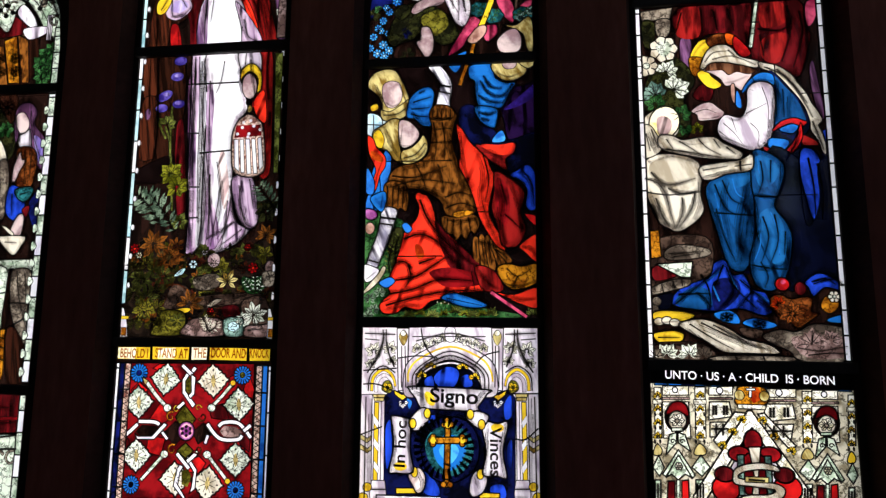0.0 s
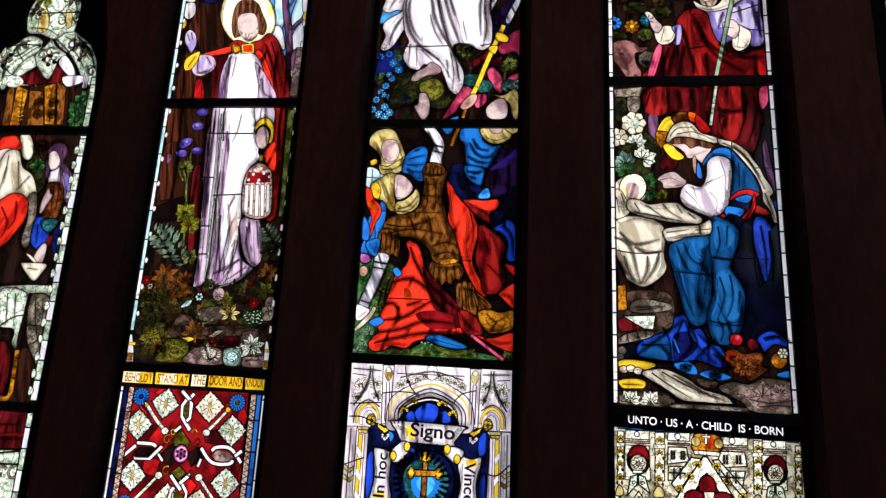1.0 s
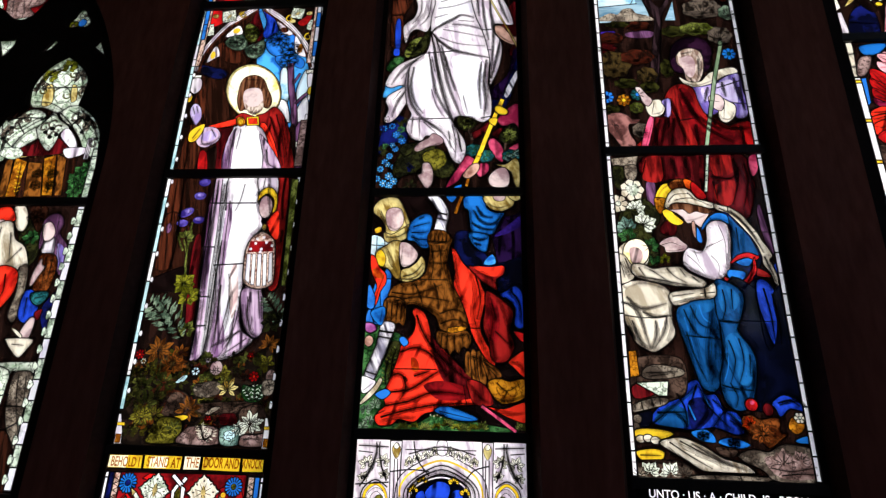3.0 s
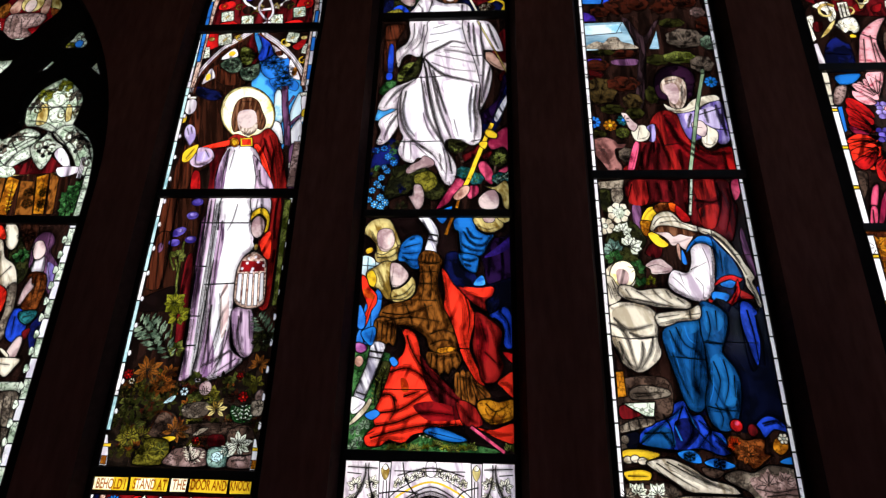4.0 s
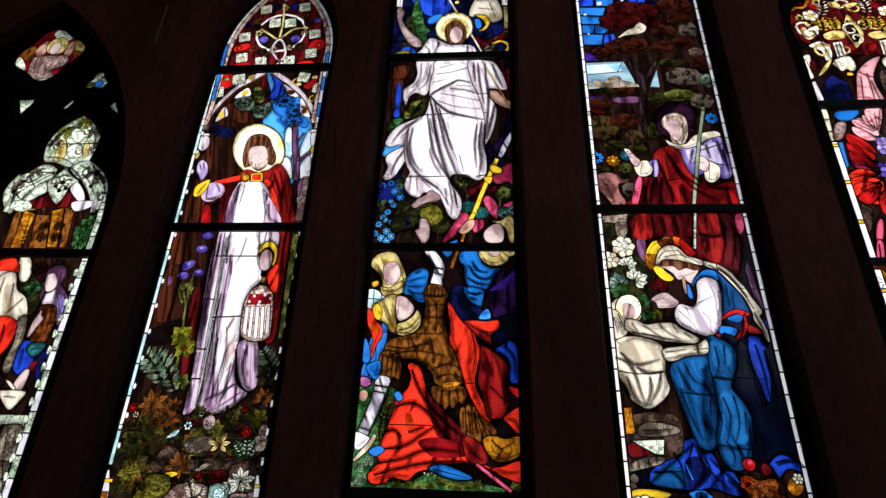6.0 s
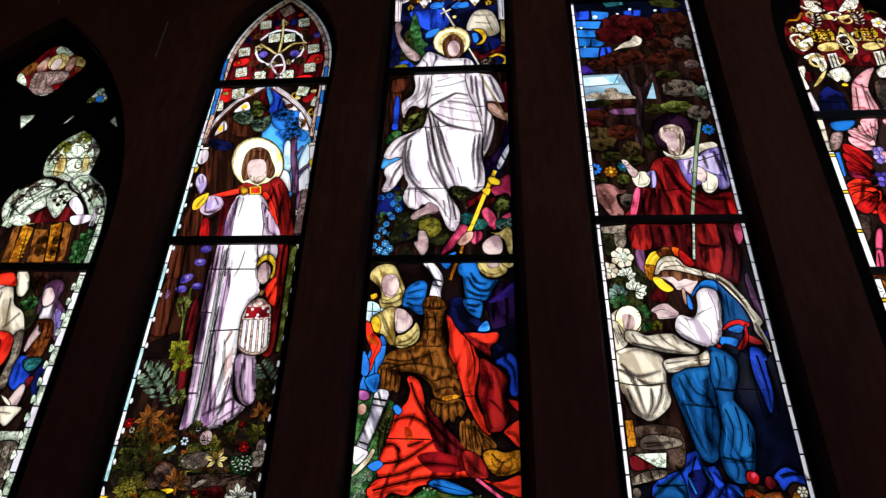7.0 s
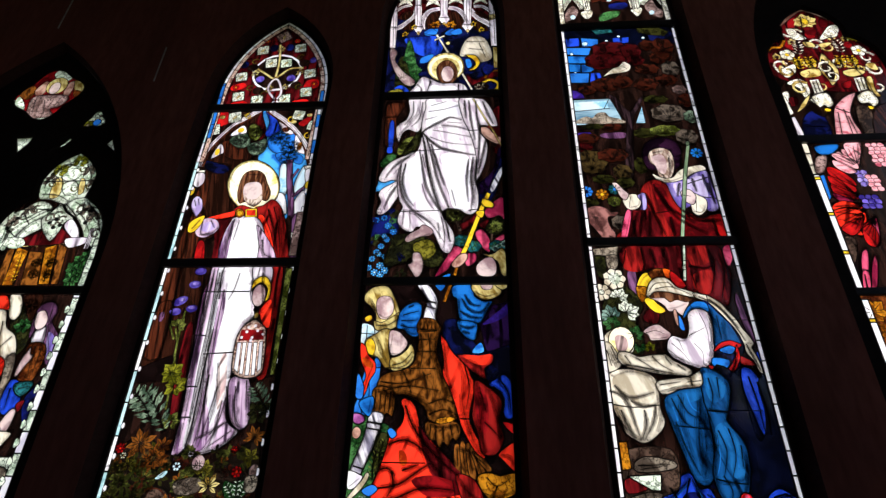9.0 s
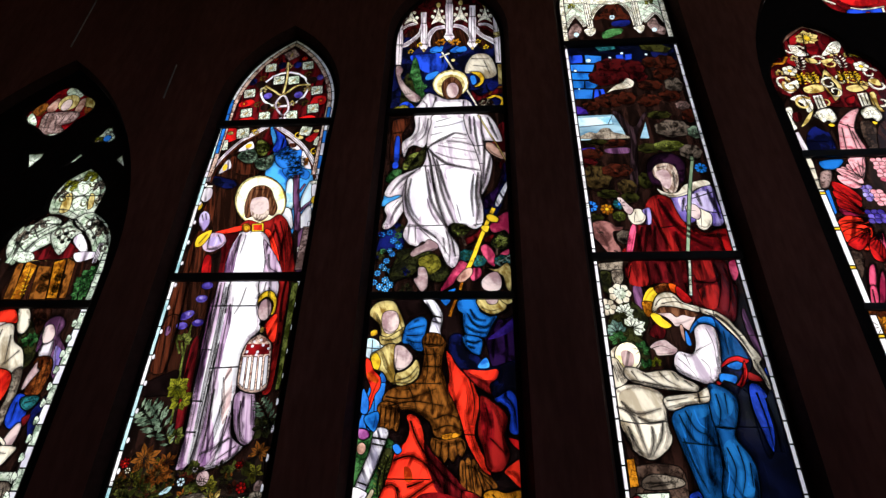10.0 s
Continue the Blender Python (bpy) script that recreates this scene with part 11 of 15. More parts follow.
# fruit and leaves
glass("3", "red", ring(1.819, 1.458, 0.030, 0.029, 16, 0), 5, False)
glass("3", "maroon", ring(1.889, 1.439, 0.024, 0.029, 16, 0), 4, False)
glass("3", "pink", ring(1.824, 1.468, 0.011, 0.010, 16, 0), 0, False)
glass("3", "rust", [(1.765, 1.396), (1.807, 1.415), (1.85, 1.396), (1.905, 1.406), (1.935, 1.396), (1.927, 1.344), (1.957, 1.335), (1.91, 1.297), (1.869, 1.273), (1.835, 1.301), (1.788, 1.324)], 5)
leafspray("3", 1.851, 1.334, 0.057, "rust",9,90,340,0.25)
leafspray("3", 1.8, 1.372, 0.041, "flame",6,130,240,0.25)
glass("3", "amber", [(1.964, 1.363), (1.984, 1.406), (2.028, 1.406), (2.034, 1.364), (1.997, 1.335)], 4)
daisy("3", 2.019, 1.406, 0.024, "cream","pale",6)
# ground: baskets, cloth, stones
glass("3", "earth", [(1.285, 1.642), (1.523, 1.665), (1.539, 1.516), (1.466, 1.467), (1.276, 1.418)], 4)
glass("3", "stone", [(1.345, 1.601), (1.403, 1.631), (1.52, 1.615), (1.533, 1.585), (1.448, 1.566), (1.353, 1.566)], 4)
stroke("3", [(1.359, 1.591), (1.51, 1.6)], 3, 1)
stroke("3", [(1.377, 1.576), (1.472, 1.59)], 3, 1)
glass("3", "amber", [(1.287, 1.692), (1.325, 1.697), (1.33, 1.576), (1.287, 1.571)], 4, False)
glass("3", "maroon", [(1.29, 1.529), (1.352, 1.541), (1.397, 1.497), (1.302, 1.472)], 4)
glass("3", "greenwhite", [(1.305, 1.546), (1.461, 1.556), (1.449, 1.487), (1.411, 1.487)], 5, False)
glass("3", "stone", [(1.282, 1.442), (1.373, 1.477), (1.448, 1.477), (1.433, 1.448), (1.323, 1.418), (1.285, 1.413)], 4)
stroke("3", [(1.325, 1.467), (1.333, 1.423)], 3, 3)
stroke("3", [(1.373, 1.477), (1.381, 1.438)], 3, 3)
stroke("3", [(1.411, 1.482), (1.414, 1.448)], 3, 3)
glass("3", "stone", ring(1.303, 1.383, 0.019, 0.020, 16, 0), 3, False)
glass("3", "stone", ring(1.292, 1.349, 0.019, 0.020, 16, 0), 3, False)
glass("3", "gold", [(1.282, 1.33), (1.32, 1.344), (1.414, 1.34), (1.459, 1.321), (1.388, 1.292), (1.286, 1.305)], 5)
glass("3", "cream", ring(1.309, 1.296, 0.022, 0.017, 16, 0), 4, False)
glass("3", "cream", ring(1.342, 1.301, 0.022, 0.017, 16, 0), 4, False)
glass("3", "cream", ring(1.374, 1.292, 0.022, 0.017, 16, 0), 4, False)
glass("3", "gold", [(1.288, 1.247), (1.364, 1.258), (1.409, 1.244), (1.394, 1.21), (1.315, 1.204), (1.287, 1.223)], 5)
stroke("3", [(1.301, 1.228), (1.395, 1.229)], 3, 1)
glass("3", "earth", [(1.267, 1.194), (1.338, 1.209), (1.477, 1.206), (1.543, 1.155), (1.524, 1.136), (1.27, 1.131)], 4)
leafspray("3", 1.336, 1.152, 0.055, "pale",7,90,220,0.25,0)
leafspray("3", 1.428, 1.153, 0.055, "pale",7,90,220,0.25,0)
leafspray("3", 1.486, 1.15, 0.046, "stone",7,90,220,0.25,0)
leafspray("3", 1.289, 1.141, 0.046, "stone",7,90,220,0.25,0)
glass("3", "stone", [(1.524, 1.136), (1.566, 1.156), (1.834, 1.156), (1.877, 1.138)], 5)
cut("3", [(1.611, 1.156), (1.623, 1.133)], 4)
cut("3", [(1.724, 1.158), (1.731, 1.135)], 4)
glass("3", "stone", [(1.729, 1.243), (1.797, 1.268), (1.863, 1.259), (1.932, 1.293), (2.04, 1.28), (2.073, 1.257), (2.065, 1.146), (1.877, 1.138), (1.827, 1.179), (1.749, 1.215)], 5)
glass("3", "pinkstone", [(1.839, 1.231), (1.928, 1.241), (2.059, 1.234), (2.053, 1.16), (1.9, 1.152)], 0)
leafspray("3", 1.917, 1.208, 0.066, "pinkstone",6,100,200,0.25,0)
leafspray("3", 1.993, 1.223, 0.048, "pinkstone",6,60,200,0.25,0)
stroke("3", [(1.859, 1.193), (1.946, 1.181), (2.056, 1.201)], 3, 1)
stroke("3", [(1.901, 1.162), (1.989, 1.172), (2.053, 1.169)], 3, 1)
stroke("3", [(1.917, 1.204), (1.929, 1.255)], 3, 1)
glass("3", "earth", [(1.64, 1.275), (1.73, 1.262), (1.705, 1.229), (1.652, 1.237)], 4)
glass("3", "cream", [(1.392, 1.277), (1.426, 1.302), (1.505, 1.307), (1.595, 1.27), (1.66, 1.228), (1.749, 1.206), (1.791, 1.174), (1.768, 1.164), (1.634, 1.166), (1.566, 1.17), (1.5, 1.212)], 6)
stroke("3", [(1.435, 1.287), (1.528, 1.226), (1.612, 1.18)], 4, 1)
stroke("3", [(1.481, 1.293), (1.593, 1.237), (1.703, 1.191)], 4, 1)
stroke("3", [(1.531, 1.284), (1.66, 1.214), (1.747, 1.182)], 3, 1)
# cradle cloth, child's disc and blanket, plain
glass("3", "cream", [(1.274, 2.006), (1.335, 2.041), (1.422, 2.038), (1.495, 2.01), (1.519, 1.956), (1.51, 1.85), (1.52, 1.789), (1.497, 1.746), (1.446, 1.705), (1.403, 1.688), (1.365, 1.704), (1.328, 1.73), (1.303, 1.787), (1.277, 1.864), (1.269, 1.937)], 5)
glass("3", "creamlight", [(1.298, 1.995), (1.36, 2.024), (1.447, 2.018), (1.491, 1.973), (1.483, 1.894), (1.406, 1.865), (1.361, 1.904), (1.309, 1.932)], 0)
stroke("3", [(1.274, 1.932), (1.324, 1.912), (1.358, 1.865), (1.377, 1.782), (1.396, 1.701)], 3.9, 1.3)
shade("3", [(1.274, 1.932), (1.324, 1.912), (1.358, 1.865), (1.377, 1.782), (1.396, 1.701)], 24, 0.7)
stroke("3", [(1.486, 1.866), (1.467, 1.789), (1.412, 1.707)], 3.9, 1.3)
shade("3", [(1.486, 1.866), (1.467, 1.789), (1.412, 1.707)], 24, 0.7)
stroke("3", [(1.301, 1.96), (1.369, 1.899), (1.492, 1.928)], 3.9, 1.3)
shade("3", [(1.301, 1.96), (1.369, 1.899), (1.492, 1.928)], 24, 0.7)
stroke("3", [(1.318, 1.842), (1.343, 1.76), (1.371, 1.712)], 3.9, 1.3)
shade("3", [(1.318, 1.842), (1.343, 1.76), (1.371, 1.712)], 24, 0.7)
stroke("3", [(1.43, 1.843), (1.429, 1.775), (1.399, 1.707)], 3.9, 1.3)
shade("3", [(1.43, 1.843), (1.429, 1.775), (1.399, 1.707)], 24, 0.7)
stroke("3", [(1.37, 1.885), (1.427, 1.86), (1.502, 1.872)], 3.9, 1.3)
shade("3", [(1.37, 1.885), (1.427, 1.86), (1.502, 1.872)], 24, 0.7)
stroke("3", [(1.295, 1.814), (1.326, 1.746)], 3.9, 1.3)
shade("3", [(1.295, 1.814), (1.326, 1.746)], 24, 0.7)
shade("3", [(1.279, 1.884), (1.314, 1.787), (1.366, 1.712), (1.439, 1.707)], 46, 0.77)
shade("3", [(1.505, 1.956), (1.509, 1.83), (1.478, 1.74)], 26, 0.7)
shade("3", [(1.282, 2), (1.394, 2.03), (1.499, 1.996)], 16, 0.56)
cut("3", [(1.272, 1.87), (1.378, 1.854), (1.512, 1.866)], 4)
glass("3", "cream", [(1.273, 2.174), (1.288, 2.219), (1.335, 2.252), (1.385, 2.255), (1.427, 2.224), (1.434, 2.173), (1.419, 2.129), (1.372, 2.094), (1.291, 2.041), (1.27, 2.053)], 4)
glass("3", "halo", [(1.435, 2.188), (1.434, 2.211), (1.426, 2.232), (1.413, 2.249), (1.395, 2.26), (1.375, 2.264), (1.354, 2.26), (1.334, 2.25), (1.318, 2.233), (1.307, 2.212), (1.302, 2.189), (1.303, 2.165), (1.311, 2.145), (1.325, 2.128), (1.342, 2.118), (1.362, 2.114), (1.383, 2.118), (1.403, 2.128), (1.419, 2.145), (1.43, 2.165)], 5, False)
glass("3", "blush", [(1.337, 2.204), (1.366, 2.219), (1.397, 2.2), (1.399, 2.159), (1.375, 2.129), (1.343, 2.141)], 0)
shade("3", [(1.341, 2.189), (1.342, 2.135), (1.386, 2.135)], 12, 0.63)
glass("3", "cream", [(1.275, 2.165), (1.307, 2.177), (1.336, 2.129), (1.355, 2.085), (1.34, 2.047), (1.289, 2.024), (1.269, 2.041)], 4)
shade("3", [(1.294, 2.153), (1.316, 2.082), (1.329, 2.041)], 20, 0.7)
stroke("3", [(1.287, 2.141), (1.303, 2.056)], 3.12, 1.3)
stroke("3", [(1.311, 2.159), (1.337, 2.07)], 3.12, 1.3)
glass("3", "cream", [(1.347, 2.129), (1.402, 2.126), (1.444, 2.105), (1.51, 2.114), (1.581, 2.114), (1.616, 2.085), (1.671, 2.056), (1.695, 2.031), (1.676, 2.008), (1.607, 2.01), (1.527, 2.016), (1.437, 2.033), (1.374, 2.053), (1.338, 2.085)], 5)
stroke("3", [(1.369, 2.064), (1.463, 2.047), (1.608, 2.019)], 3.12, 1.3)
stroke("3", [(1.427, 2.1), (1.478, 2.065), (1.529, 2.027)], 3.12, 1.3)
stroke("3", [(1.51, 2.108), (1.546, 2.065), (1.604, 2.03)], 3.12, 1.3)
stroke("3", [(1.575, 2.106), (1.602, 2.059)], 3.12, 1.3)
stroke("3", [(1.627, 2.065), (1.668, 2.031)], 3.12, 1.3)
stroke("3", [(1.373, 2.111), (1.402, 2.065)], 3.12, 1.3)
shade("3", [(1.358, 2.064), (1.476, 2.036), (1.661, 2.013)], 22, 0.7)
shade("3", [(1.401, 2.111), (1.48, 2.082), (1.563, 2.094)], 14, 0.42)
glass("3", "cream", [(1.513, 1.979), (1.619, 1.999), (1.682, 2.008), (1.732, 2.031), (1.726, 1.96), (1.626, 1.943), (1.555, 1.917), (1.518, 1.925)], 5)
shade("3", [(1.518, 1.928), (1.627, 1.951), (1.724, 1.966)], 18, 0.77)
stroke("3", [(1.681, 2.002), (1.681, 1.957)], 3.9, 3.9)
stroke("3", [(1.522, 1.962), (1.63, 1.979)], 3.12, 1.3)
cut("3", [(1.657, 1.977), (1.729, 1.985)], 3)
# window 3: night sky, tree and hedge behind the shepherd
zone(2.76, 4.555)
glass("3", "umber", [(1.25, 4.62), (2.07, 4.62), (2.07, 2.76), (1.25, 2.76)], 5, False)
glass("3", "midnight", [(1.234, 4.535), (2.018, 4.511), (2.048, 4.356), (1.49, 4.341), (1.238, 4.402)], 3)
glass("3", "night", [(1.879, 4.52), (2.018, 4.511), (2.048, 4.356), (1.89, 4.353)], 3)
glass("3", "teal", [(1.478, 4.508), (1.615, 4.524), (1.629, 4.475), (1.505, 4.458)], 4, False)
glass("3", "mossdull", [(1.797, 4.513), (1.921, 4.529), (2.021, 4.463), (1.981, 4.418), (1.864, 4.437), (1.805, 4.464)], 4, False)
glass("3", "cobalt", [(1.605, 4.416), (1.734, 4.421), (1.725, 4.363), (1.612, 4.357)], 4, False)
glass("3", "cobalt", [(1.24, 4.426), (1.379, 4.43), (1.387, 4.347), (1.249, 4.343)], 4, False)
glass("3", "blue", [(1.396, 4.429), (1.515, 4.41), (1.506, 4.34), (1.394, 4.341)], 4, False)
glass("3", "blue", [(1.248, 4.337), (1.456, 4.325), (1.432, 4.252), (1.25, 4.268)], 4, False)
glass("3", "azure", [(1.253, 4.256), (1.43, 4.241), (1.43, 4.174), (1.254, 4.183)], 4, False)
glass("3", "azure", [(1.257, 4.177), (1.367, 4.166), (1.359, 4.095), (1.258, 4.1)], 4, False)
glass("3", "azure", [(1.37, 4.166), (1.437, 4.162), (1.463, 4.122), (1.428, 4.091), (1.366, 4.089)], 4, False)
glass("3", "blue", [(1.264, 4.089), (1.419, 4.081), (1.401, 3.991), (1.267, 3.997)], 4, False)
glass("3", "cobalt", [(1.427, 4.081), (1.489, 4.083), (1.499, 4.039), (1.447, 3.989), (1.409, 3.99)], 4, False)
glass("3", "violetdark", [(1.265, 3.939), (1.346, 3.91), (1.362, 3.852), (1.264, 3.851)], 4, False)
glass("3", "palesky", [(1.437, 4.367), (1.435, 4.38), (1.426, 4.388), (1.413, 4.388), (1.402, 4.381), (1.397, 4.37), (1.4, 4.357), (1.409, 4.349), (1.421, 4.349), (1.432, 4.356)], 2, False)
glass("3", "palesky", [(1.585, 4.388), (1.583, 4.395), (1.578, 4.4), (1.57, 4.401), (1.564, 4.397), (1.561, 4.39), (1.562, 4.382), (1.567, 4.377), (1.575, 4.377), (1.581, 4.381)], 2, False)
glass("3", "palesky", [(1.326, 4.269), (1.325, 4.277), (1.319, 4.281), (1.312, 4.282), (1.305, 4.278), (1.302, 4.271), (1.304, 4.264), (1.309, 4.259), (1.317, 4.258), (1.323, 4.262)], 2, False)
glass("3", "palesky", [(1.506, 4.311), (1.505, 4.318), (1.5, 4.323), (1.492, 4.323), (1.486, 4.319), (1.483, 4.312), (1.484, 4.305), (1.489, 4.301), (1.497, 4.3), (1.503, 4.304)], 2, False)
glass("3", "palesky", [(1.675, 4.43), (1.674, 4.438), (1.668, 4.442), (1.661, 4.443), (1.654, 4.439), (1.651, 4.432), (1.652, 4.424), (1.658, 4.419), (1.665, 4.419), (1.672, 4.423)], 2, False)
glass("3", "palesky", [(1.844, 4.408), (1.843, 4.416), (1.837, 4.42), (1.83, 4.421), (1.823, 4.417), (1.82, 4.41), (1.821, 4.402), (1.826, 4.398), (1.833, 4.397), (1.84, 4.401)], 2, False)
glass("3", "palesky", [(1.331, 4.091), (1.33, 4.095), (1.326, 4.098), (1.322, 4.098), (1.317, 4.096), (1.315, 4.091), (1.316, 4.087), (1.32, 4.084), (1.325, 4.084), (1.329, 4.086)], 2, False)
glass("3", "haze", [(1.27, 3.841), (1.526, 3.845), (1.572, 3.7), (1.583, 3.632), (1.27, 3.624)], 4, False)
glass("3", "palesky", [(1.276, 3.82), (1.502, 3.831), (1.507, 3.761), (1.282, 3.74)], 0, False)
cut("3", [(1.26, 3.741), (1.514, 3.761)], 3)
cut("3", [(1.518, 3.841), (1.478, 3.762)], 3)
glass("3", "stone", [(1.272, 3.643), (1.297, 3.671), (1.352, 3.698), (1.394, 3.687), (1.429, 3.725), (1.48, 3.728), (1.505, 3.692), (1.567, 3.671), (1.583, 3.632)], 0)
glass("3", "haze", [(1.662, 3.629), (1.723, 3.777), (1.726, 3.627)], 4, False)
glass("3", "violetdark", [(1.263, 3.554), (1.365, 3.564), (1.352, 3.518), (1.265, 3.502)], 3)
glass("3", "plum", [(1.436, 3.552), (1.579, 3.557), (1.572, 3.511), (1.445, 3.515)], 3)
# trunk and clumps of leaves
glass("3", "trunk", [(1.543, 3.247), (1.602, 3.612), (1.596, 3.67), (1.52, 3.856), (1.558, 3.859), (1.638, 3.726), (1.71, 3.832), (1.746, 3.851), (1.666, 3.696), (1.641, 3.611), (1.589, 3.237)], 4)
shade("3", [(1.638, 3.611), (1.581, 3.254)], 20, 0.84)
clump("3", 1.585, 4.307, 0.126, 0.075, "wine", 7)
clump("3", 1.503, 4.192, 0.105, 0.079, "wine", 7)
clump("3", 1.727, 4.276, 0.07, 0.08, "wine", 7)
clump("3", 1.62, 4.186, 0.069, 0.067, "wine", 7)
clump("3", 1.847, 4.332, 0.058, 0.052, "autumn", 7)
clump("3", 1.946, 4.315, 0.085, 0.081, "autumn", 7)
clump("3", 1.919, 4.209, 0.076, 0.062, "autumn", 7)
clump("3", 1.967, 4.102, 0.061, 0.071, "greyleaf", 7)
clump("3", 1.808, 4.105, 0.083, 0.049, "autumn", 7)
clump("3", 1.745, 4.191, 0.061, 0.05, "wine", 7)
clump("3", 1.513, 3.97, 0.101, 0.063, "autumn", 7)
clump("3", 1.386, 3.928, 0.06, 0.042, "autumn", 7)
clump("3", 1.63, 3.991, 0.067, 0.058, "autumn", 7)
clump("3", 1.776, 3.963, 0.082, 0.057, "autumn", 7)
clump("3", 1.921, 3.998, 0.074, 0.052, "autumn", 7)
clump("3", 1.989, 3.907, 0.047, 0.04, "pinkstone", 7)
clump("3", 1.819, 3.828, 0.08, 0.035, "mossdull", 7)
clump("3", 2.021, 3.814, 0.058, 0.06, "autumn", 7)
clump("3", 1.884, 3.707, 0.114, 0.073, "greyleaf", 7)
clump("3", 2.028, 3.672, 0.056, 0.053, "fern", 7)
clump("3", 1.706, 3.548, 0.073, 0.041, "mossdull", 7)
clump("3", 1.835, 3.562, 0.098, 0.046, "leaf", 7)
clump("3", 1.959, 3.511, 0.069, 0.06, "greyleaf", 7)
clump("3", 1.338, 3.514, 0.081, 0.042, "autumn", 7)
clump("3", 1.506, 3.597, 0.079, 0.033, "autumn", 7)
clump("3", 1.385, 3.611, 0.072, 0.023, "mossdull", 7)
clump("3", 1.308, 3.446, 0.064, 0.036, "wine", 7)
clump("3", 1.344, 3.33, 0.097, 0.092, "brownleaf", 7)
clump("3", 1.483, 3.378, 0.097, 0.053, "autumn", 7)
clump("3", 1.526, 3.251, 0.058, 0.056, "brownleaf", 7)
clump("3", 1.642, 3.295, 0.041, 0.061, "mossdull", 7)
clump("3", 1.311, 3.03, 0.046, 0.032, "mossdull", 7)
clump("3", 1.448, 3.039, 0.04, 0.036, "leaf", 7)
clump("3", 1.531, 3.171, 0.054, 0.038, "mossdull", 7)
clump("3", 1.457, 2.895, 0.045, 0.046, "greyleaf", 7)
clump("3", 1.403, 3.2, 0.068, 0.033, "mossdull", 7)
daisy("3", 1.291, 3.111, 0.038, "blue", "navy", 8)
daisy("3", 1.993, 3.381, 0.038, "azure", "teal", 8)
daisy("3", 1.382, 3.089, 0.038, "amber", "gold", 8)
daisy("3", 1.46, 3.124, 0.038, "teal", "blue", 8)
glass("3", "cream", [(1.499, 4.039), (1.579, 4.117), (1.624, 4.136), (1.658, 4.179), (1.687, 4.166), (1.706, 4.137), (1.683, 4.09), (1.611, 4.072), (1.552, 4.064)], 4)
shade("3", [(1.549, 4.069), (1.629, 4.087), (1.689, 4.127)], 10, 0.63)
stroke("3", [(1.652, 4.14), (1.678, 4.106)], 2.6, 1.3)
glass("3", "oxpink", [(1.277, 2.991), (1.342, 3.01), (1.398, 2.989), (1.418, 2.965), (1.46, 2.964), (1.44, 2.938), (1.397, 2.931), (1.399, 2.873), (1.426, 2.817), (1.408, 2.777), (1.355, 2.785), (1.312, 2.852), (1.274, 2.913)], 4)
shade("3", [(1.294, 2.967), (1.337, 2.897), (1.369, 2.799)], 26, 0.63)
shade("3", [(1.406, 2.927), (1.406, 2.836)], 14, 0.7)
stroke("3", [(1.417, 2.957), (1.448, 2.949)], 2.6, 1.3)
stroke("3", [(1.315, 2.928), (1.341, 2.928)], 3.9, 2.6)
stroke("3", [(1.383, 2.806), (1.408, 2.799)], 3.25, 1.3)
# shepherd, plain, in a lilac coat and crimson mantle
glass("3", "plumdark", [(1.665, 3.39), (1.7, 3.47), (1.776, 3.508), (1.861, 3.492), (1.902, 3.419), (1.887, 3.331), (1.847, 3.264), (1.698, 3.26), (1.664, 3.32)], 5)
glass("3", "greyhair", [(1.697, 3.372), (1.732, 3.415), (1.789, 3.427), (1.833, 3.403), (1.847, 3.35), (1.837, 3.264), (1.809, 3.206), (1.771, 3.182), (1.737, 3.216), (1.729, 3.284), (1.701, 3.319)], 4)
glass("3", "flesh", [(1.714, 3.354), (1.767, 3.379), (1.796, 3.351), (1.797, 3.282), (1.774, 3.232), (1.743, 3.25), (1.725, 3.302)], 0)
shade("3", [(1.816, 3.386), (1.825, 3.29), (1.794, 3.198)], 20, 0.77)
shade("3", [(1.724, 3.293), (1.742, 3.241), (1.77, 3.215)], 14, 0.7)
shade("3", [(1.716, 3.363), (1.775, 3.387)], 12, 0.56)
stroke("3", [(1.817, 3.355), (1.81, 3.248)], 2.86, 1.3)
stroke("3", [(1.759, 3.228), (1.772, 3.19)], 2.86, 1.3)
stroke("3", [(1.727, 3.389), (1.792, 3.404)], 2.86, 1.3)
glass("3", "lilac", [(1.764, 3.166), (1.868, 3.184), (1.998, 3.252), (2.034, 3.217), (2.035, 3.135), (2.051, 3.039), (2.028, 2.969), (1.973, 2.963), (1.954, 3.053), (1.909, 3.022), (1.859, 2.984), (1.801, 3.001), (1.781, 3.08)], 5)
glass("3", "lilacpale", [(1.812, 3.156), (1.883, 3.179), (1.976, 3.21), (1.996, 3.152), (1.995, 3.06), (1.944, 3.081), (1.884, 3.102), (1.823, 3.075)], 0)
stroke("3", [(1.847, 3.164), (1.82, 3.063)], 3.64, 1.3)
shade("3", [(1.847, 3.164), (1.82, 3.063)], 22, 0.7)
stroke("3", [(1.926, 3.195), (1.938, 3.097)], 3.64, 1.3)
shade("3", [(1.926, 3.195), (1.938, 3.097)], 22, 0.7)
stroke("3", [(1.992, 3.222), (2.01, 3.071)], 3.64, 1.3)
shade("3", [(1.992, 3.222), (2.01, 3.071)], 22, 0.7)
stroke("3", [(2.011, 3.16), (2.028, 3.008)], 3.64, 1.3)
shade("3", [(2.011, 3.16), (2.028, 3.008)], 22, 0.7)
cut("3", [(1.895, 3.155), (2.027, 3.201)], 4)
cut("3", [(1.963, 3.06), (2.05, 3.047)], 3)
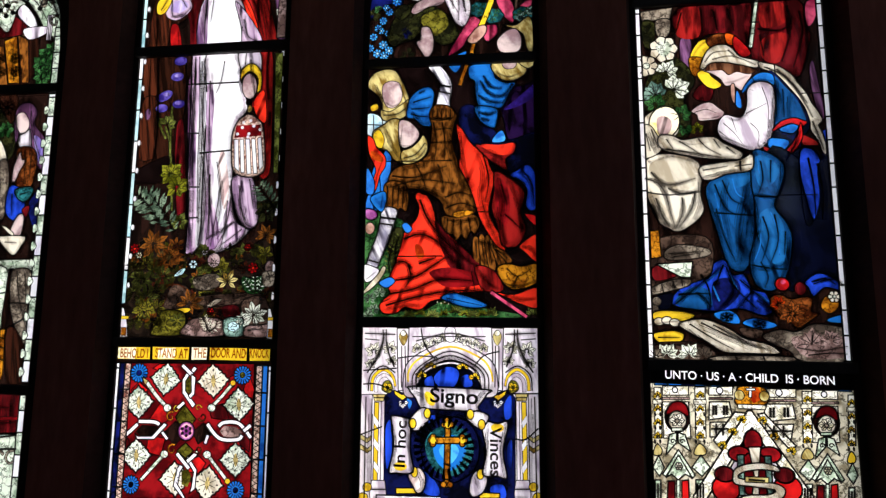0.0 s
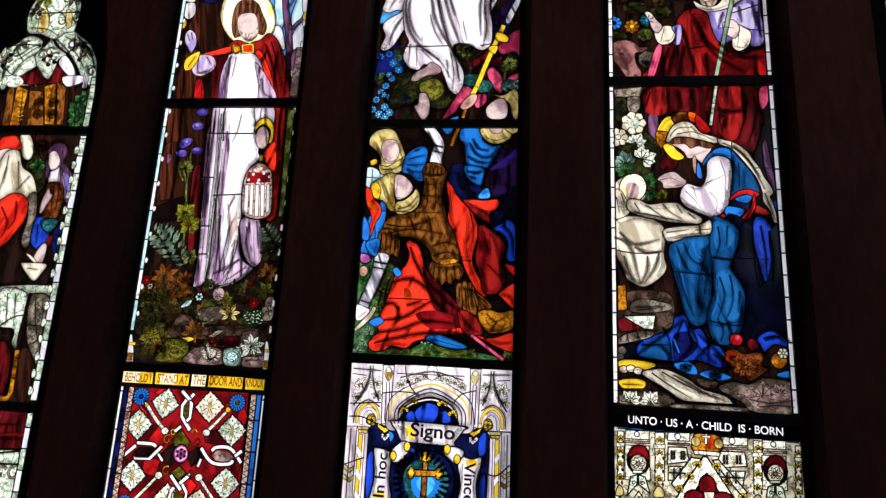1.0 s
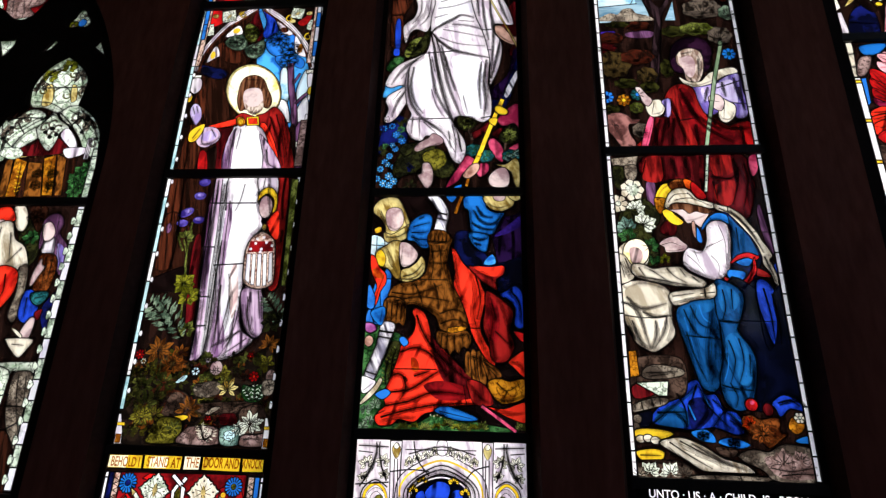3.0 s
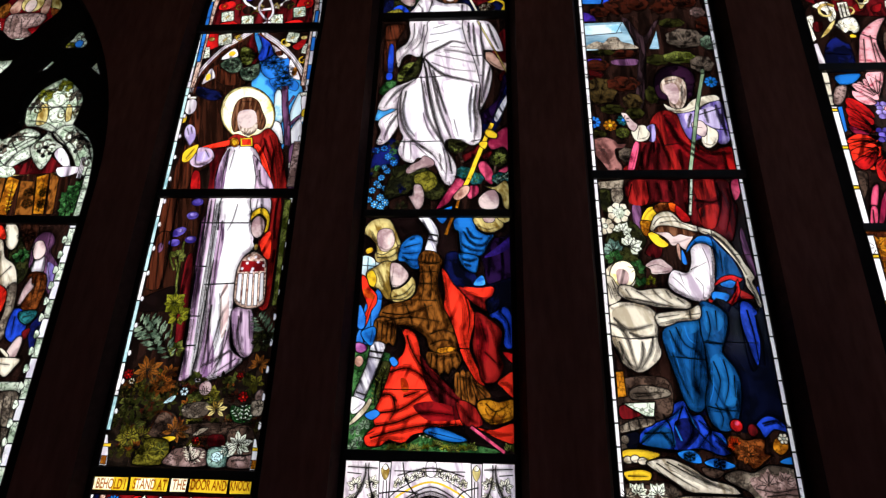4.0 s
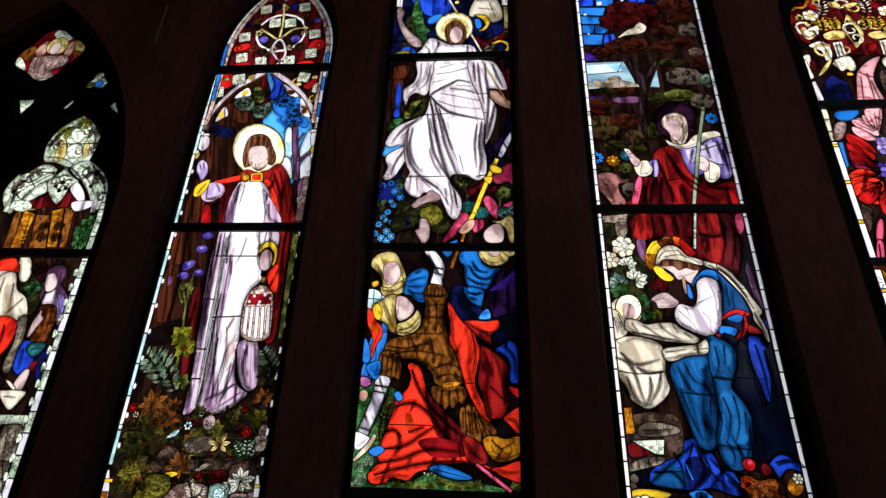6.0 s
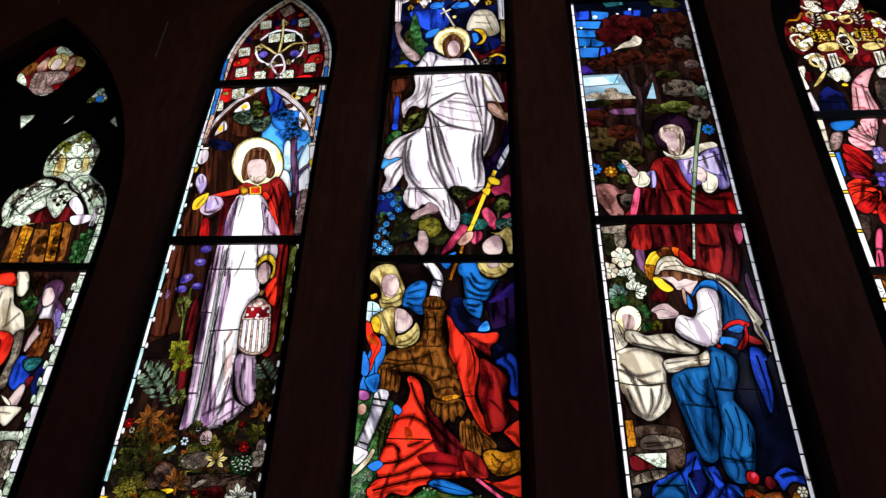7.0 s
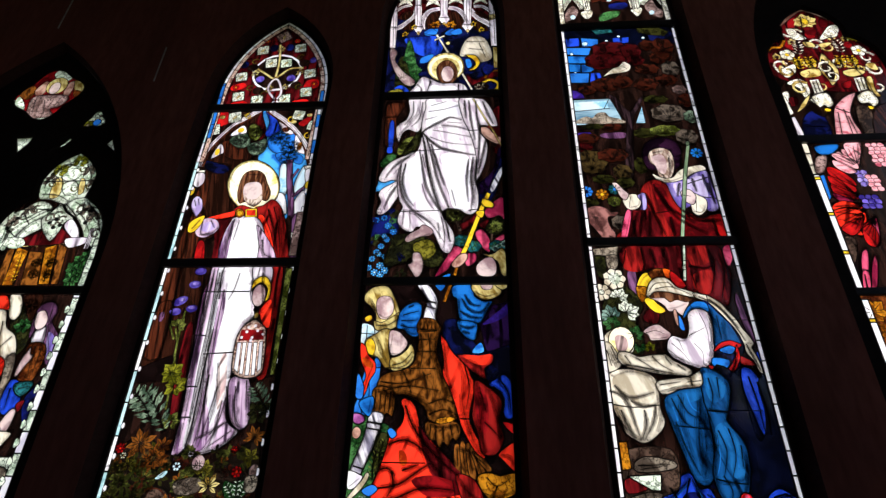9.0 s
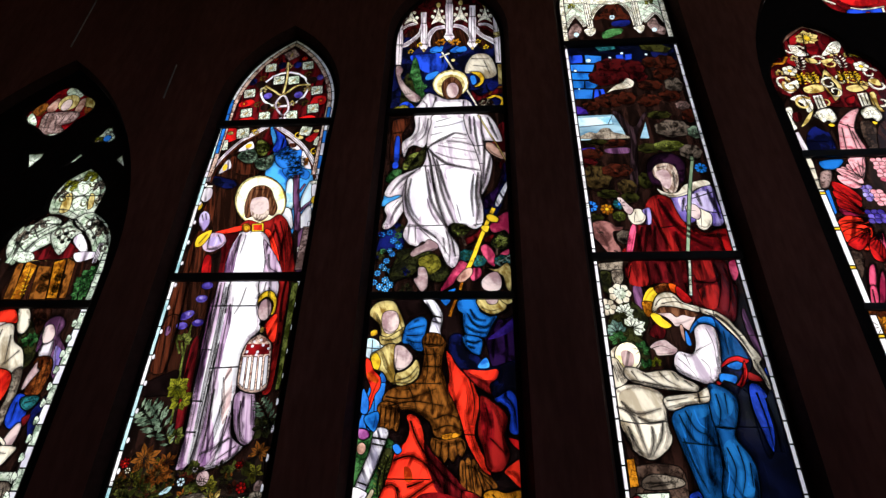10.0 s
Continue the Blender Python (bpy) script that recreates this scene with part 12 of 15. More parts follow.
glass("3", "cream", [(1.7, 3.234), (1.748, 3.204), (1.815, 3.202), (1.873, 3.259), (1.993, 3.29), (2.023, 3.255), (1.947, 3.232), (1.871, 3.184), (1.781, 3.165), (1.724, 3.183)], 4)
shade("3", [(1.719, 3.192), (1.8, 3.177), (1.89, 3.212)], 14, 0.7)
glass("3", "crimson", [(1.64, 3.161), (1.702, 3.188), (1.766, 3.158), (1.784, 3.076), (1.813, 2.993), (1.869, 2.953), (1.924, 2.914), (1.993, 2.939), (2.052, 2.923), (2.045, 2.768), (1.461, 2.776), (1.474, 2.857), (1.519, 2.983), (1.569, 2.97), (1.62, 3.024), (1.601, 3.084)], 5)
glass("3", "maroon", [(1.518, 2.979), (1.575, 2.97), (1.629, 3.016), (1.656, 2.93), (1.67, 2.781), (1.469, 2.783)], 0)
glass("3", "red", [(2.01, 2.931), (2.048, 2.919), (2.04, 2.783), (2, 2.783)], 0)
glass("3", "ruby", [(1.687, 3.159), (1.748, 3.133), (1.781, 2.997), (1.861, 2.919), (1.954, 2.88), (2.001, 2.776), (1.785, 2.779), (1.72, 2.929)], 0)
stroke("3", [(1.693, 3.159), (1.734, 3.022), (1.808, 2.905), (1.939, 2.813)], 3.9, 1.56)
shade("3", [(1.693, 3.159), (1.734, 3.022), (1.808, 2.905), (1.939, 2.813)], 30, 0.84)
stroke("3", [(1.636, 3.095), (1.664, 2.961), (1.71, 2.795)], 3.9, 1.56)
shade("3", [(1.636, 3.095), (1.664, 2.961), (1.71, 2.795)], 30, 0.84)
stroke("3", [(1.568, 2.962), (1.515, 2.797)], 3.9, 1.56)
shade("3", [(1.568, 2.962), (1.515, 2.797)], 30, 0.84)
stroke("3", [(1.817, 2.981), (1.915, 2.903), (2.034, 2.901)], 3.9, 1.56)
shade("3", [(1.817, 2.981), (1.915, 2.903), (2.034, 2.901)], 30, 0.84)
stroke("3", [(1.64, 2.969), (1.616, 2.796)], 3.9, 1.56)
shade("3", [(1.64, 2.969), (1.616, 2.796)], 30, 0.84)
stroke("3", [(1.72, 3.106), (1.765, 2.982), (1.886, 2.888)], 3.9, 1.56)
shade("3", [(1.72, 3.106), (1.765, 2.982), (1.886, 2.888)], 30, 0.84)
stroke("3", [(1.752, 2.928), (1.755, 2.787)], 3.9, 1.56)
shade("3", [(1.752, 2.928), (1.755, 2.787)], 30, 0.84)
stroke("3", [(1.987, 2.917), (1.994, 2.783)], 3.9, 1.56)
shade("3", [(1.987, 2.917), (1.994, 2.783)], 30, 0.84)
stroke("3", [(1.6, 2.962), (1.559, 2.797)], 3.9, 1.56)
shade("3", [(1.6, 2.962), (1.559, 2.797)], 30, 0.84)
cut("3", [(1.67, 2.953), (1.762, 2.967)], 4)
glass("3", "pink", [(1.503, 2.964), (1.536, 2.967), (1.486, 2.79), (1.451, 2.791)], 3)
shade("3", [(1.527, 2.955), (1.476, 2.79)], 12, 0.7)
glass("3", "cream", [(1.496, 3.046), (1.531, 3.082), (1.581, 3.085), (1.602, 3.032), (1.575, 2.986), (1.519, 2.983)], 4)
shade("3", [(1.527, 2.994), (1.582, 3.009), (1.595, 3.048)], 14, 0.7)
stroke("3", [(1.545, 3.065), (1.527, 2.994)], 2.6, 1.3)
glass("3", "lilac", [(1.586, 3.076), (1.635, 3.091), (1.627, 2.985), (1.59, 2.981), (1.605, 3.028)], 4)
glass("3", "flesh", [(1.45, 3.169), (1.48, 3.169), (1.51, 3.123), (1.538, 3.085), (1.512, 3.046), (1.483, 3.075), (1.473, 3.115)], 4)
shade("3", [(1.467, 3.124), (1.492, 3.066)], 8, 0.56)
glass("3", "cream", [(1.904, 3.09), (1.945, 3.069), (1.98, 3.036), (1.965, 2.97), (1.918, 2.933), (1.885, 2.957), (1.886, 3.019)], 4)
shade("3", [(1.89, 2.964), (1.939, 2.956), (1.97, 3.009)], 16, 0.7)
stroke("3", [(1.923, 3.057), (1.907, 2.956)], 2.6, 1.3)
glass("3", "flesh", [(1.844, 3.099), (1.896, 3.114), (1.925, 3.065), (1.899, 3.007), (1.851, 3.039)], 4)
stroke("3", [(1.849, 3.075), (1.899, 3.066)], 2.6, 1.3)
ribbon("3", [(1.956, 3.448), (1.9, 3.246), (1.852, 3.043), (1.79, 2.772)], 0.022, "staffgreen", 4)
glass("3", "staffgreen", [(1.968, 3.457), (1.968, 3.466), (1.964, 3.472), (1.958, 3.475), (1.951, 3.473), (1.944, 3.467), (1.941, 3.458), (1.941, 3.449), (1.944, 3.442), (1.951, 3.439), (1.958, 3.442), (1.964, 3.448)], 4, False)
# window 3: canopy above
zone(4.555, 5.7)
# pale canopy over the night sky, arched and crocketed
glass("3", "umber", [(1.249, 5.114), (2.115, 5.047), (2.071, 4.556), (1.224, 4.523)], 3, False)
glass("3", "greenwhite", [(1.277, 5.126), (2.109, 5.061), (2.103, 4.806), (2.068, 4.668), (1.978, 4.855), (1.88, 4.77), (1.82, 4.71), (1.79, 4.895), (1.681, 5.039), (1.527, 4.914), (1.462, 4.721), (1.375, 4.871), (1.281, 4.695), (1.257, 4.8)], 4, False)
glass("3", "autumn", [(1.511, 4.855), (1.574, 4.877), (1.615, 4.961), (1.677, 5.004), (1.727, 4.96), (1.741, 4.885), (1.788, 4.829), (1.768, 4.778), (1.709, 4.808), (1.648, 4.793), (1.575, 4.817), (1.522, 4.801)], 4)
stroke("3", [(1.648, 4.825), (1.581, 4.87)], 2.86, 1.3)
stroke("3", [(1.648, 4.825), (1.668, 4.944)], 2.86, 1.3)
stroke("3", [(1.648, 4.825), (1.733, 4.859)], 2.86, 1.3)
glass("3", "navy", [(1.646, 4.78), (1.766, 4.791), (1.76, 4.727), (1.646, 4.722)], 3)
glass("3", "green", [(1.555, 4.658), (1.618, 4.698), (1.706, 4.698), (1.689, 4.643), (1.61, 4.604), (1.551, 4.596)], 4)
ribbon("3", [(1.459, 4.734), (1.516, 4.894), (1.597, 4.99), (1.68, 5.032)], 0.036, "lace", 3)
shade("3", [(1.459, 4.734), (1.516, 4.894), (1.597, 4.99), (1.68, 5.032)], 19.8, 0.56)
ribbon("3", [(1.68, 5.032), (1.751, 4.978), (1.796, 4.881), (1.81, 4.73)], 0.036, "lace", 3)
shade("3", [(1.68, 5.032), (1.751, 4.978), (1.796, 4.881), (1.81, 4.73)], 19.8, 0.56)
ribbon("3", [(1.283, 4.707), (1.331, 4.808), (1.374, 4.858), (1.411, 4.802), (1.434, 4.736)], 0.028, "lace", 3)
shade("3", [(1.283, 4.707), (1.331, 4.808), (1.374, 4.858), (1.411, 4.802), (1.434, 4.736)], 15.4, 0.56)
ribbon("3", [(1.877, 4.757), (1.935, 4.825), (1.978, 4.855), (2.016, 4.786), (2.048, 4.695)], 0.028, "lace", 3)
shade("3", [(1.877, 4.757), (1.935, 4.825), (1.978, 4.855), (2.016, 4.786), (2.048, 4.695)], 15.4, 0.56)
ribbon("3", [(1.288, 4.864), (1.368, 4.966), (1.431, 4.907)], 0.014, "lace", 3)
shade("3", [(1.288, 4.864), (1.368, 4.966), (1.431, 4.907)], 7.7, 0.56)
ribbon("3", [(1.901, 4.9), (1.963, 4.963), (2.018, 4.891)], 0.014, "lace", 3)
shade("3", [(1.901, 4.9), (1.963, 4.963), (2.018, 4.891)], 7.7, 0.56)
glass("3", "pinkstone", [(1.294, 4.606), (1.322, 4.724), (1.375, 4.779), (1.406, 4.712), (1.377, 4.644)], 3)
shade("3", [(1.322, 4.724), (1.375, 4.779), (1.406, 4.712)], 14, 0.7)
glass("3", "pinkstone", [(1.897, 4.749), (1.96, 4.803), (1.984, 4.724), (2.022, 4.684), (2, 4.61), (1.947, 4.632), (1.907, 4.685)], 3)
shade("3", [(1.96, 4.803), (1.984, 4.724), (2.022, 4.684)], 14, 0.7)
glass("3", "lace", [(1.447, 5.098), (1.496, 5.095), (1.499, 4.719), (1.451, 4.703)], 4, False)
stroke("3", [(1.459, 5.056), (1.47, 4.733)], 2.6, 2.6)
stroke("3", [(1.475, 5.054), (1.485, 4.732)], 2.6, 2.6)
glass("3", "lace", [(1.812, 5.07), (1.864, 5.066), (1.859, 4.72), (1.806, 4.704)], 4, False)
stroke("3", [(1.823, 5.028), (1.824, 4.71)], 2.6, 2.6)
stroke("3", [(1.84, 5.027), (1.84, 4.709)], 2.6, 2.6)
glass("3", "lace", [(1.426, 4.704), (1.508, 4.718), (1.5, 4.655), (1.463, 4.626), (1.433, 4.653)], 4)
glass("3", "lace", [(1.79, 4.706), (1.868, 4.726), (1.864, 4.675), (1.828, 4.634), (1.805, 4.667)], 4)
glass("3", "palesky", [(1.67, 4.83), (1.669, 4.844), (1.662, 4.854), (1.652, 4.858), (1.641, 4.855), (1.632, 4.846), (1.628, 4.833), (1.629, 4.82), (1.635, 4.81), (1.645, 4.806), (1.656, 4.808), (1.665, 4.817)], 2, False)
glass("3", "palesky", [(1.957, 4.669), (1.957, 4.682), (1.951, 4.691), (1.942, 4.695), (1.931, 4.693), (1.922, 4.684), (1.917, 4.672), (1.917, 4.659), (1.923, 4.65), (1.933, 4.646), (1.944, 4.648), (1.953, 4.657)], 2, False)
glass("3", "palesky", [(1.382, 4.65), (1.381, 4.663), (1.374, 4.673), (1.364, 4.677), (1.353, 4.674), (1.345, 4.665), (1.341, 4.653), (1.342, 4.64), (1.349, 4.63), (1.359, 4.626), (1.37, 4.629), (1.378, 4.638)], 2, False)
leafspray("3", 1.356, 4.98, 0.04, "lime", 5, 90, 320, 0.35, 2)
leafspray("3", 1.95, 4.991, 0.045, "lime", 5, 90, 320, 0.35, 2)
zone(-9, 99)
edging("3", 1.256, 1.282, 1.14, 4.53, 0.105, ["pure"])
edging("3", 2.042, 2.068, 1.14, 4.53, 0.105, ["pure"])
edging("3", 1.262, 1.300, 4.58, 5.1, 0.1, ["lace"])
edging("3", 2.022, 2.062, 4.58, 5.1, 0.1, ["lace"])
glass("3", "lace", [(1.30, 5.02), (1.66, 4.98), (2.03, 5.02), (1.98, 5.3), (1.66, 5.5), (1.34, 5.3)], 5, False)
# window 3: foot panel, arcade with a crowned gable
zone(0.0, 1.11)
glass("3", "ivory", [(1.263, 1.088), (2.074, 1.096), (2.09, 0.566), (1.241, 0.523)], 4, False)
glass("3", "maroon", [(1.277, 1.084), (2.065, 1.091), (2.061, 1.05), (1.275, 1.041)], 0, False)
glass("3", "azure", [(1.278, 1.041), (1.331, 1.042), (1.33, 1.028), (1.279, 1.027)], 4, False)
glass("3", "azure", [(1.336, 1.04), (1.391, 1.041), (1.39, 1.027), (1.335, 1.026)], 4, False)
glass("3", "navy", [(1.395, 1.039), (1.441, 1.04), (1.441, 1.026), (1.395, 1.025)], 4, False)
glass("3", "azure", [(1.446, 1.038), (1.505, 1.039), (1.505, 1.028), (1.445, 1.026)], 4, False)
glass("3", "azure", [(1.51, 1.037), (1.6, 1.039), (1.599, 1.025), (1.509, 1.023)], 4, False)
glass("3", "azure", [(1.712, 1.037), (1.765, 1.039), (1.764, 1.025), (1.711, 1.023)], 4, False)
glass("3", "azure", [(1.774, 1.039), (1.835, 1.038), (1.834, 1.024), (1.773, 1.025)], 4, False)
glass("3", "azure", [(1.844, 1.036), (1.914, 1.038), (1.913, 1.024), (1.843, 1.022)], 4, False)
glass("3", "azure", [(1.918, 1.035), (1.983, 1.035), (1.982, 1.021), (1.917, 1.022)], 4, False)
glass("3", "azure", [(1.987, 1.033), (2.056, 1.032), (2.055, 1.018), (1.986, 1.019)], 4, False)
glass("3", "lace", [(1.277, 1.017), (1.305, 1.018), (1.301, 0.808), (1.273, 0.807)], 4, False)
leafspray("3", 1.291, 0.98, 0.021, 'gold',5,90,240,0.35,2)
glass("3", "lead", ring(1.279, 0.961, 0.005, 0.010, 16, 0), 0, False)
glass("3", "lead", ring(1.3, 0.962, 0.005, 0.010, 16, 0), 0, False)
leafspray("3", 1.289, 0.924, 0.021, 'gold',5,90,240,0.35,2)
glass("3", "lead", ring(1.277, 0.905, 0.005, 0.009, 16, 0), 0, False)
glass("3", "lead", ring(1.298, 0.905, 0.005, 0.009, 16, 0), 0, False)
leafspray("3", 1.287, 0.868, 0.021, 'gold',5,90,240,0.35,2)
glass("3", "lead", ring(1.275, 0.849, 0.005, 0.009, 16, 0), 0, False)
glass("3", "lead", ring(1.295, 0.85, 0.005, 0.009, 16, 0), 0, False)
leafspray("3", 1.285, 0.812, 0.021, 'gold',5,90,240,0.35,2)
glass("3", "lead", ring(1.272, 0.793, 0.005, 0.009, 16, 0), 0, False)
glass("3", "lead", ring(1.293, 0.794, 0.005, 0.009, 16, 0), 0, False)
glass("3", "lace", [(1.27, 0.965), (1.307, 0.966), (1.306, 0.948), (1.269, 0.947)], 3, False)
glass("3", "brass", [(1.267, 0.761), (1.281, 0.784), (1.299, 0.762), (1.293, 0.739), (1.266, 0.738)], 4)
glass("3", "greenwhite", [(1.284, 0.738), (1.305, 0.689), (1.285, 0.652), (1.259, 0.687)], 5, False)
glass("3", "greenwhite", [(1.266, 0.637), (1.289, 0.638), (1.285, 0.548), (1.263, 0.547)], 5, False)
stroke("3", [(1.266, 0.624), (1.263, 0.56)], 4, 4)
stroke("3", [(1.277, 0.624), (1.275, 0.561)], 4, 4)
stroke("3", [(1.289, 0.625), (1.286, 0.561)], 4, 4)
glass("3", "lace", [(1.443, 1.022), (1.484, 1.023), (1.478, 0.814), (1.437, 0.813)], 4, False)
leafspray("3", 1.464, 0.985, 0.021, 'gold',5,90,240,0.35,2)
glass("3", "lead", ring(1.445, 0.966, 0.005, 0.009, 16, 0), 0, False)
glass("3", "lead", ring(1.479, 0.966, 0.005, 0.009, 16, 0), 0, False)
leafspray("3", 1.461, 0.929, 0.020, 'gold',5,90,240,0.35,2)
glass("3", "lead", ring(1.442, 0.91, 0.004, 0.009, 16, 0), 0, False)
glass("3", "lead", ring(1.476, 0.911, 0.004, 0.009, 16, 0), 0, False)
leafspray("3", 1.458, 0.873, 0.021, 'gold',5,90,240,0.35,2)
glass("3", "lead", ring(1.439, 0.854, 0.005, 0.009, 16, 0), 0, False)
glass("3", "lead", ring(1.473, 0.855, 0.005, 0.009, 16, 0), 0, False)
leafspray("3", 1.456, 0.818, 0.021, 'gold',5,90,240,0.35,2)
glass("3", "lead", ring(1.437, 0.799, 0.005, 0.009, 16, 0), 0, False)
glass("3", "lead", ring(1.471, 0.8, 0.005, 0.009, 16, 0), 0, False)
glass("3", "lace", [(1.436, 0.97), (1.486, 0.971), (1.485, 0.953), (1.435, 0.951)], 3, False)
glass("3", "brass", [(1.431, 0.767), (1.452, 0.791), (1.476, 0.769), (1.47, 0.746), (1.43, 0.744)], 4)
glass("3", "greenwhite", [(1.454, 0.745), (1.488, 0.697), (1.455, 0.659), (1.416, 0.694)], 5, False)
glass("3", "greenwhite", [(1.429, 0.645), (1.465, 0.646), (1.461, 0.556), (1.425, 0.555)], 5, False)
stroke("3", [(1.435, 0.631), (1.432, 0.568)], 4, 4)
stroke("3", [(1.447, 0.632), (1.443, 0.569)], 4, 4)
stroke("3", [(1.458, 0.632), (1.455, 0.57)], 4, 4)
glass("3", "lace", [(1.866, 1.014), (1.906, 1.015), (1.895, 0.811), (1.857, 0.81)], 4, False)
leafspray("3", 1.886, 0.978, 0.020, 'gold',5,90,240,0.35,2)
glass("3", "lead", ring(1.867, 0.959, 0.004, 0.009, 16, 0), 0, False)
glass("3", "lead", ring(1.9, 0.96, 0.004, 0.009, 16, 0), 0, False)
leafspray("3", 1.882, 0.923, 0.020, 'gold',5,90,240,0.35,2)
glass("3", "lead", ring(1.863, 0.904, 0.004, 0.009, 16, 0), 0, False)
glass("3", "lead", ring(1.896, 0.905, 0.004, 0.009, 16, 0), 0, False)
leafspray("3", 1.878, 0.869, 0.020, 'gold',5,90,240,0.35,2)
glass("3", "lead", ring(1.859, 0.85, 0.004, 0.009, 16, 0), 0, False)
glass("3", "lead", ring(1.892, 0.851, 0.004, 0.009, 16, 0), 0, False)
leafspray("3", 1.874, 0.815, 0.020, 'gold',5,90,240,0.35,2)
glass("3", "lead", ring(1.856, 0.796, 0.004, 0.009, 16, 0), 0, False)
glass("3", "lead", ring(1.888, 0.798, 0.004, 0.009, 16, 0), 0, False)
glass("3", "lace", [(1.859, 0.963), (1.906, 0.965), (1.905, 0.946), (1.857, 0.945)], 3, False)
glass("3", "brass", [(1.849, 0.765), (1.87, 0.788), (1.892, 0.767), (1.886, 0.744), (1.848, 0.743)], 4)
glass("3", "greenwhite", [(1.871, 0.743), (1.902, 0.696), (1.87, 0.659), (1.834, 0.693)], 5, False)
glass("3", "greenwhite", [(1.845, 0.645), (1.88, 0.647), (1.873, 0.559), (1.839, 0.557)], 5, False)
stroke("3", [(1.851, 0.632), (1.846, 0.571)], 4, 4)
stroke("3", [(1.861, 0.633), (1.857, 0.571)], 4, 4)
stroke("3", [(1.872, 0.633), (1.868, 0.572)], 4, 4)
glass("3", "lace", [(2.041, 1.004), (2.066, 1.005), (2.055, 0.804), (2.029, 0.803)], 4, False)
leafspray("3", 2.053, 0.969, 0.019, 'gold',5,90,240,0.35,2)
glass("3", "lead", ring(2.041, 0.95, 0.004, 0.009, 16, 0), 0, False)
glass("3", "lead", ring(2.06, 0.951, 0.004, 0.009, 16, 0), 0, False)
leafspray("3", 2.049, 0.915, 0.019, 'gold',5,90,240,0.35,2)
glass("3", "lead", ring(2.037, 0.896, 0.004, 0.009, 16, 0), 0, False)
glass("3", "lead", ring(2.056, 0.897, 0.004, 0.009, 16, 0), 0, False)
leafspray("3", 2.044, 0.861, 0.019, 'gold',5,90,240,0.35,2)
glass("3", "lead", ring(2.032, 0.843, 0.004, 0.009, 16, 0), 0, False)
glass("3", "lead", ring(2.051, 0.843, 0.004, 0.009, 16, 0), 0, False)
leafspray("3", 2.04, 0.808, 0.019, 'gold',5,90,240,0.35,2)
glass("3", "lead", ring(2.028, 0.789, 0.004, 0.009, 16, 0), 0, False)
glass("3", "lead", ring(2.047, 0.79, 0.004, 0.009, 16, 0), 0, False)
glass("3", "lace", [(2.033, 0.955), (2.067, 0.956), (2.065, 0.938), (2.031, 0.937)], 3, False)
glass("3", "gold", [(2.022, 0.758), (2.036, 0.781), (2.051, 0.759), (2.045, 0.737), (2.02, 0.736)], 4)
glass("3", "greenwhite", [(2.037, 0.737), (2.054, 0.689), (2.034, 0.654), (2.012, 0.688)], 5, False)
glass("3", "greenwhite", [(2.016, 0.64), (2.038, 0.641), (2.031, 0.554), (2.01, 0.553)], 5, False)
stroke("3", [(2.015, 0.627), (2.011, 0.566)], 4, 4)
stroke("3", [(2.026, 0.627), (2.021, 0.566)], 4, 4)
stroke("3", [(2.036, 0.628), (2.032, 0.567)], 4, 4)
glass("3", "lace", [(1.312, 1.023), (1.418, 1.026), (1.416, 0.988), (1.31, 0.985)], 4, False)
glass("3", "pure", ring(1.362, 1.008, 0.011, 0.012, 16, 0), 4, False)
glass("3", "pinkstone", [(1.31, 0.976), (1.42, 0.979), (1.42, 0.97), (1.309, 0.967)], 3, False)
glass("3", "lace", [(1.309, 0.957), (1.415, 0.96), (1.417, 0.812), (1.307, 0.808)], 4, False)
glass("3", "umber", ring(1.366, 0.894, 0.051, 0.060, 16, 0), 4, False)
glass("3", "ruby", [(1.321, 0.906), (1.341, 0.949), (1.374, 0.961), (1.405, 0.946), (1.412, 0.9), (1.367, 0.917)], 5)
glass("3", "cream", [(1.329, 0.874), (1.339, 0.907), (1.367, 0.921), (1.398, 0.904), (1.402, 0.872), (1.382, 0.848), (1.346, 0.847)], 5)
leafspray("3", 1.365, 0.88, 0.034, 'lace',6,90,330,0.35,3)
glass("3", "stone", ring(1.365, 0.88, 0.009, 0.009, 16, 0), 3, False)
glass("3", "greenwhite", [(1.341, 0.851), (1.387, 0.853), (1.386, 0.839), (1.341, 0.837)], 4, False)
glass("3", "greenwhite", [(1.331, 0.823), (1.361, 0.833), (1.359, 0.792), (1.314, 0.74)], 5, False)
glass("3", "greenwhite", [(1.366, 0.833), (1.395, 0.825), (1.414, 0.757), (1.366, 0.792)], 5, False)
scroll_line("3", 1.344, 0.796, 0.011, 0,'stone')
scroll_line("3", 1.382, 0.797, 0.011, 0,'stone')
glass("3", "greenwhite", [(1.365, 0.764), (1.428, 0.663), (1.414, 0.648), (1.363, 0.732), (1.31, 0.653), (1.297, 0.661)], 5, False)
glass("3", "greenwhite", [(1.364, 0.742), (1.414, 0.653), (1.388, 0.665), (1.359, 0.641), (1.333, 0.663), (1.31, 0.648)], 5, False)
daisy("3", 1.364, 0.696, 0.015, 'lace','stone',6)
glass("3", "ruby", [(1.318, 0.635), (1.346, 0.636), (1.341, 0.528), (1.309, 0.527)], 5, False)
glass("3", "red", [(1.373, 0.638), (1.4, 0.643), (1.399, 0.531), (1.368, 0.53)], 5, False)
glass("3", "greenwhite", [(1.353, 0.641), (1.366, 0.642), (1.361, 0.529), (1.348, 0.529)], 4, False)
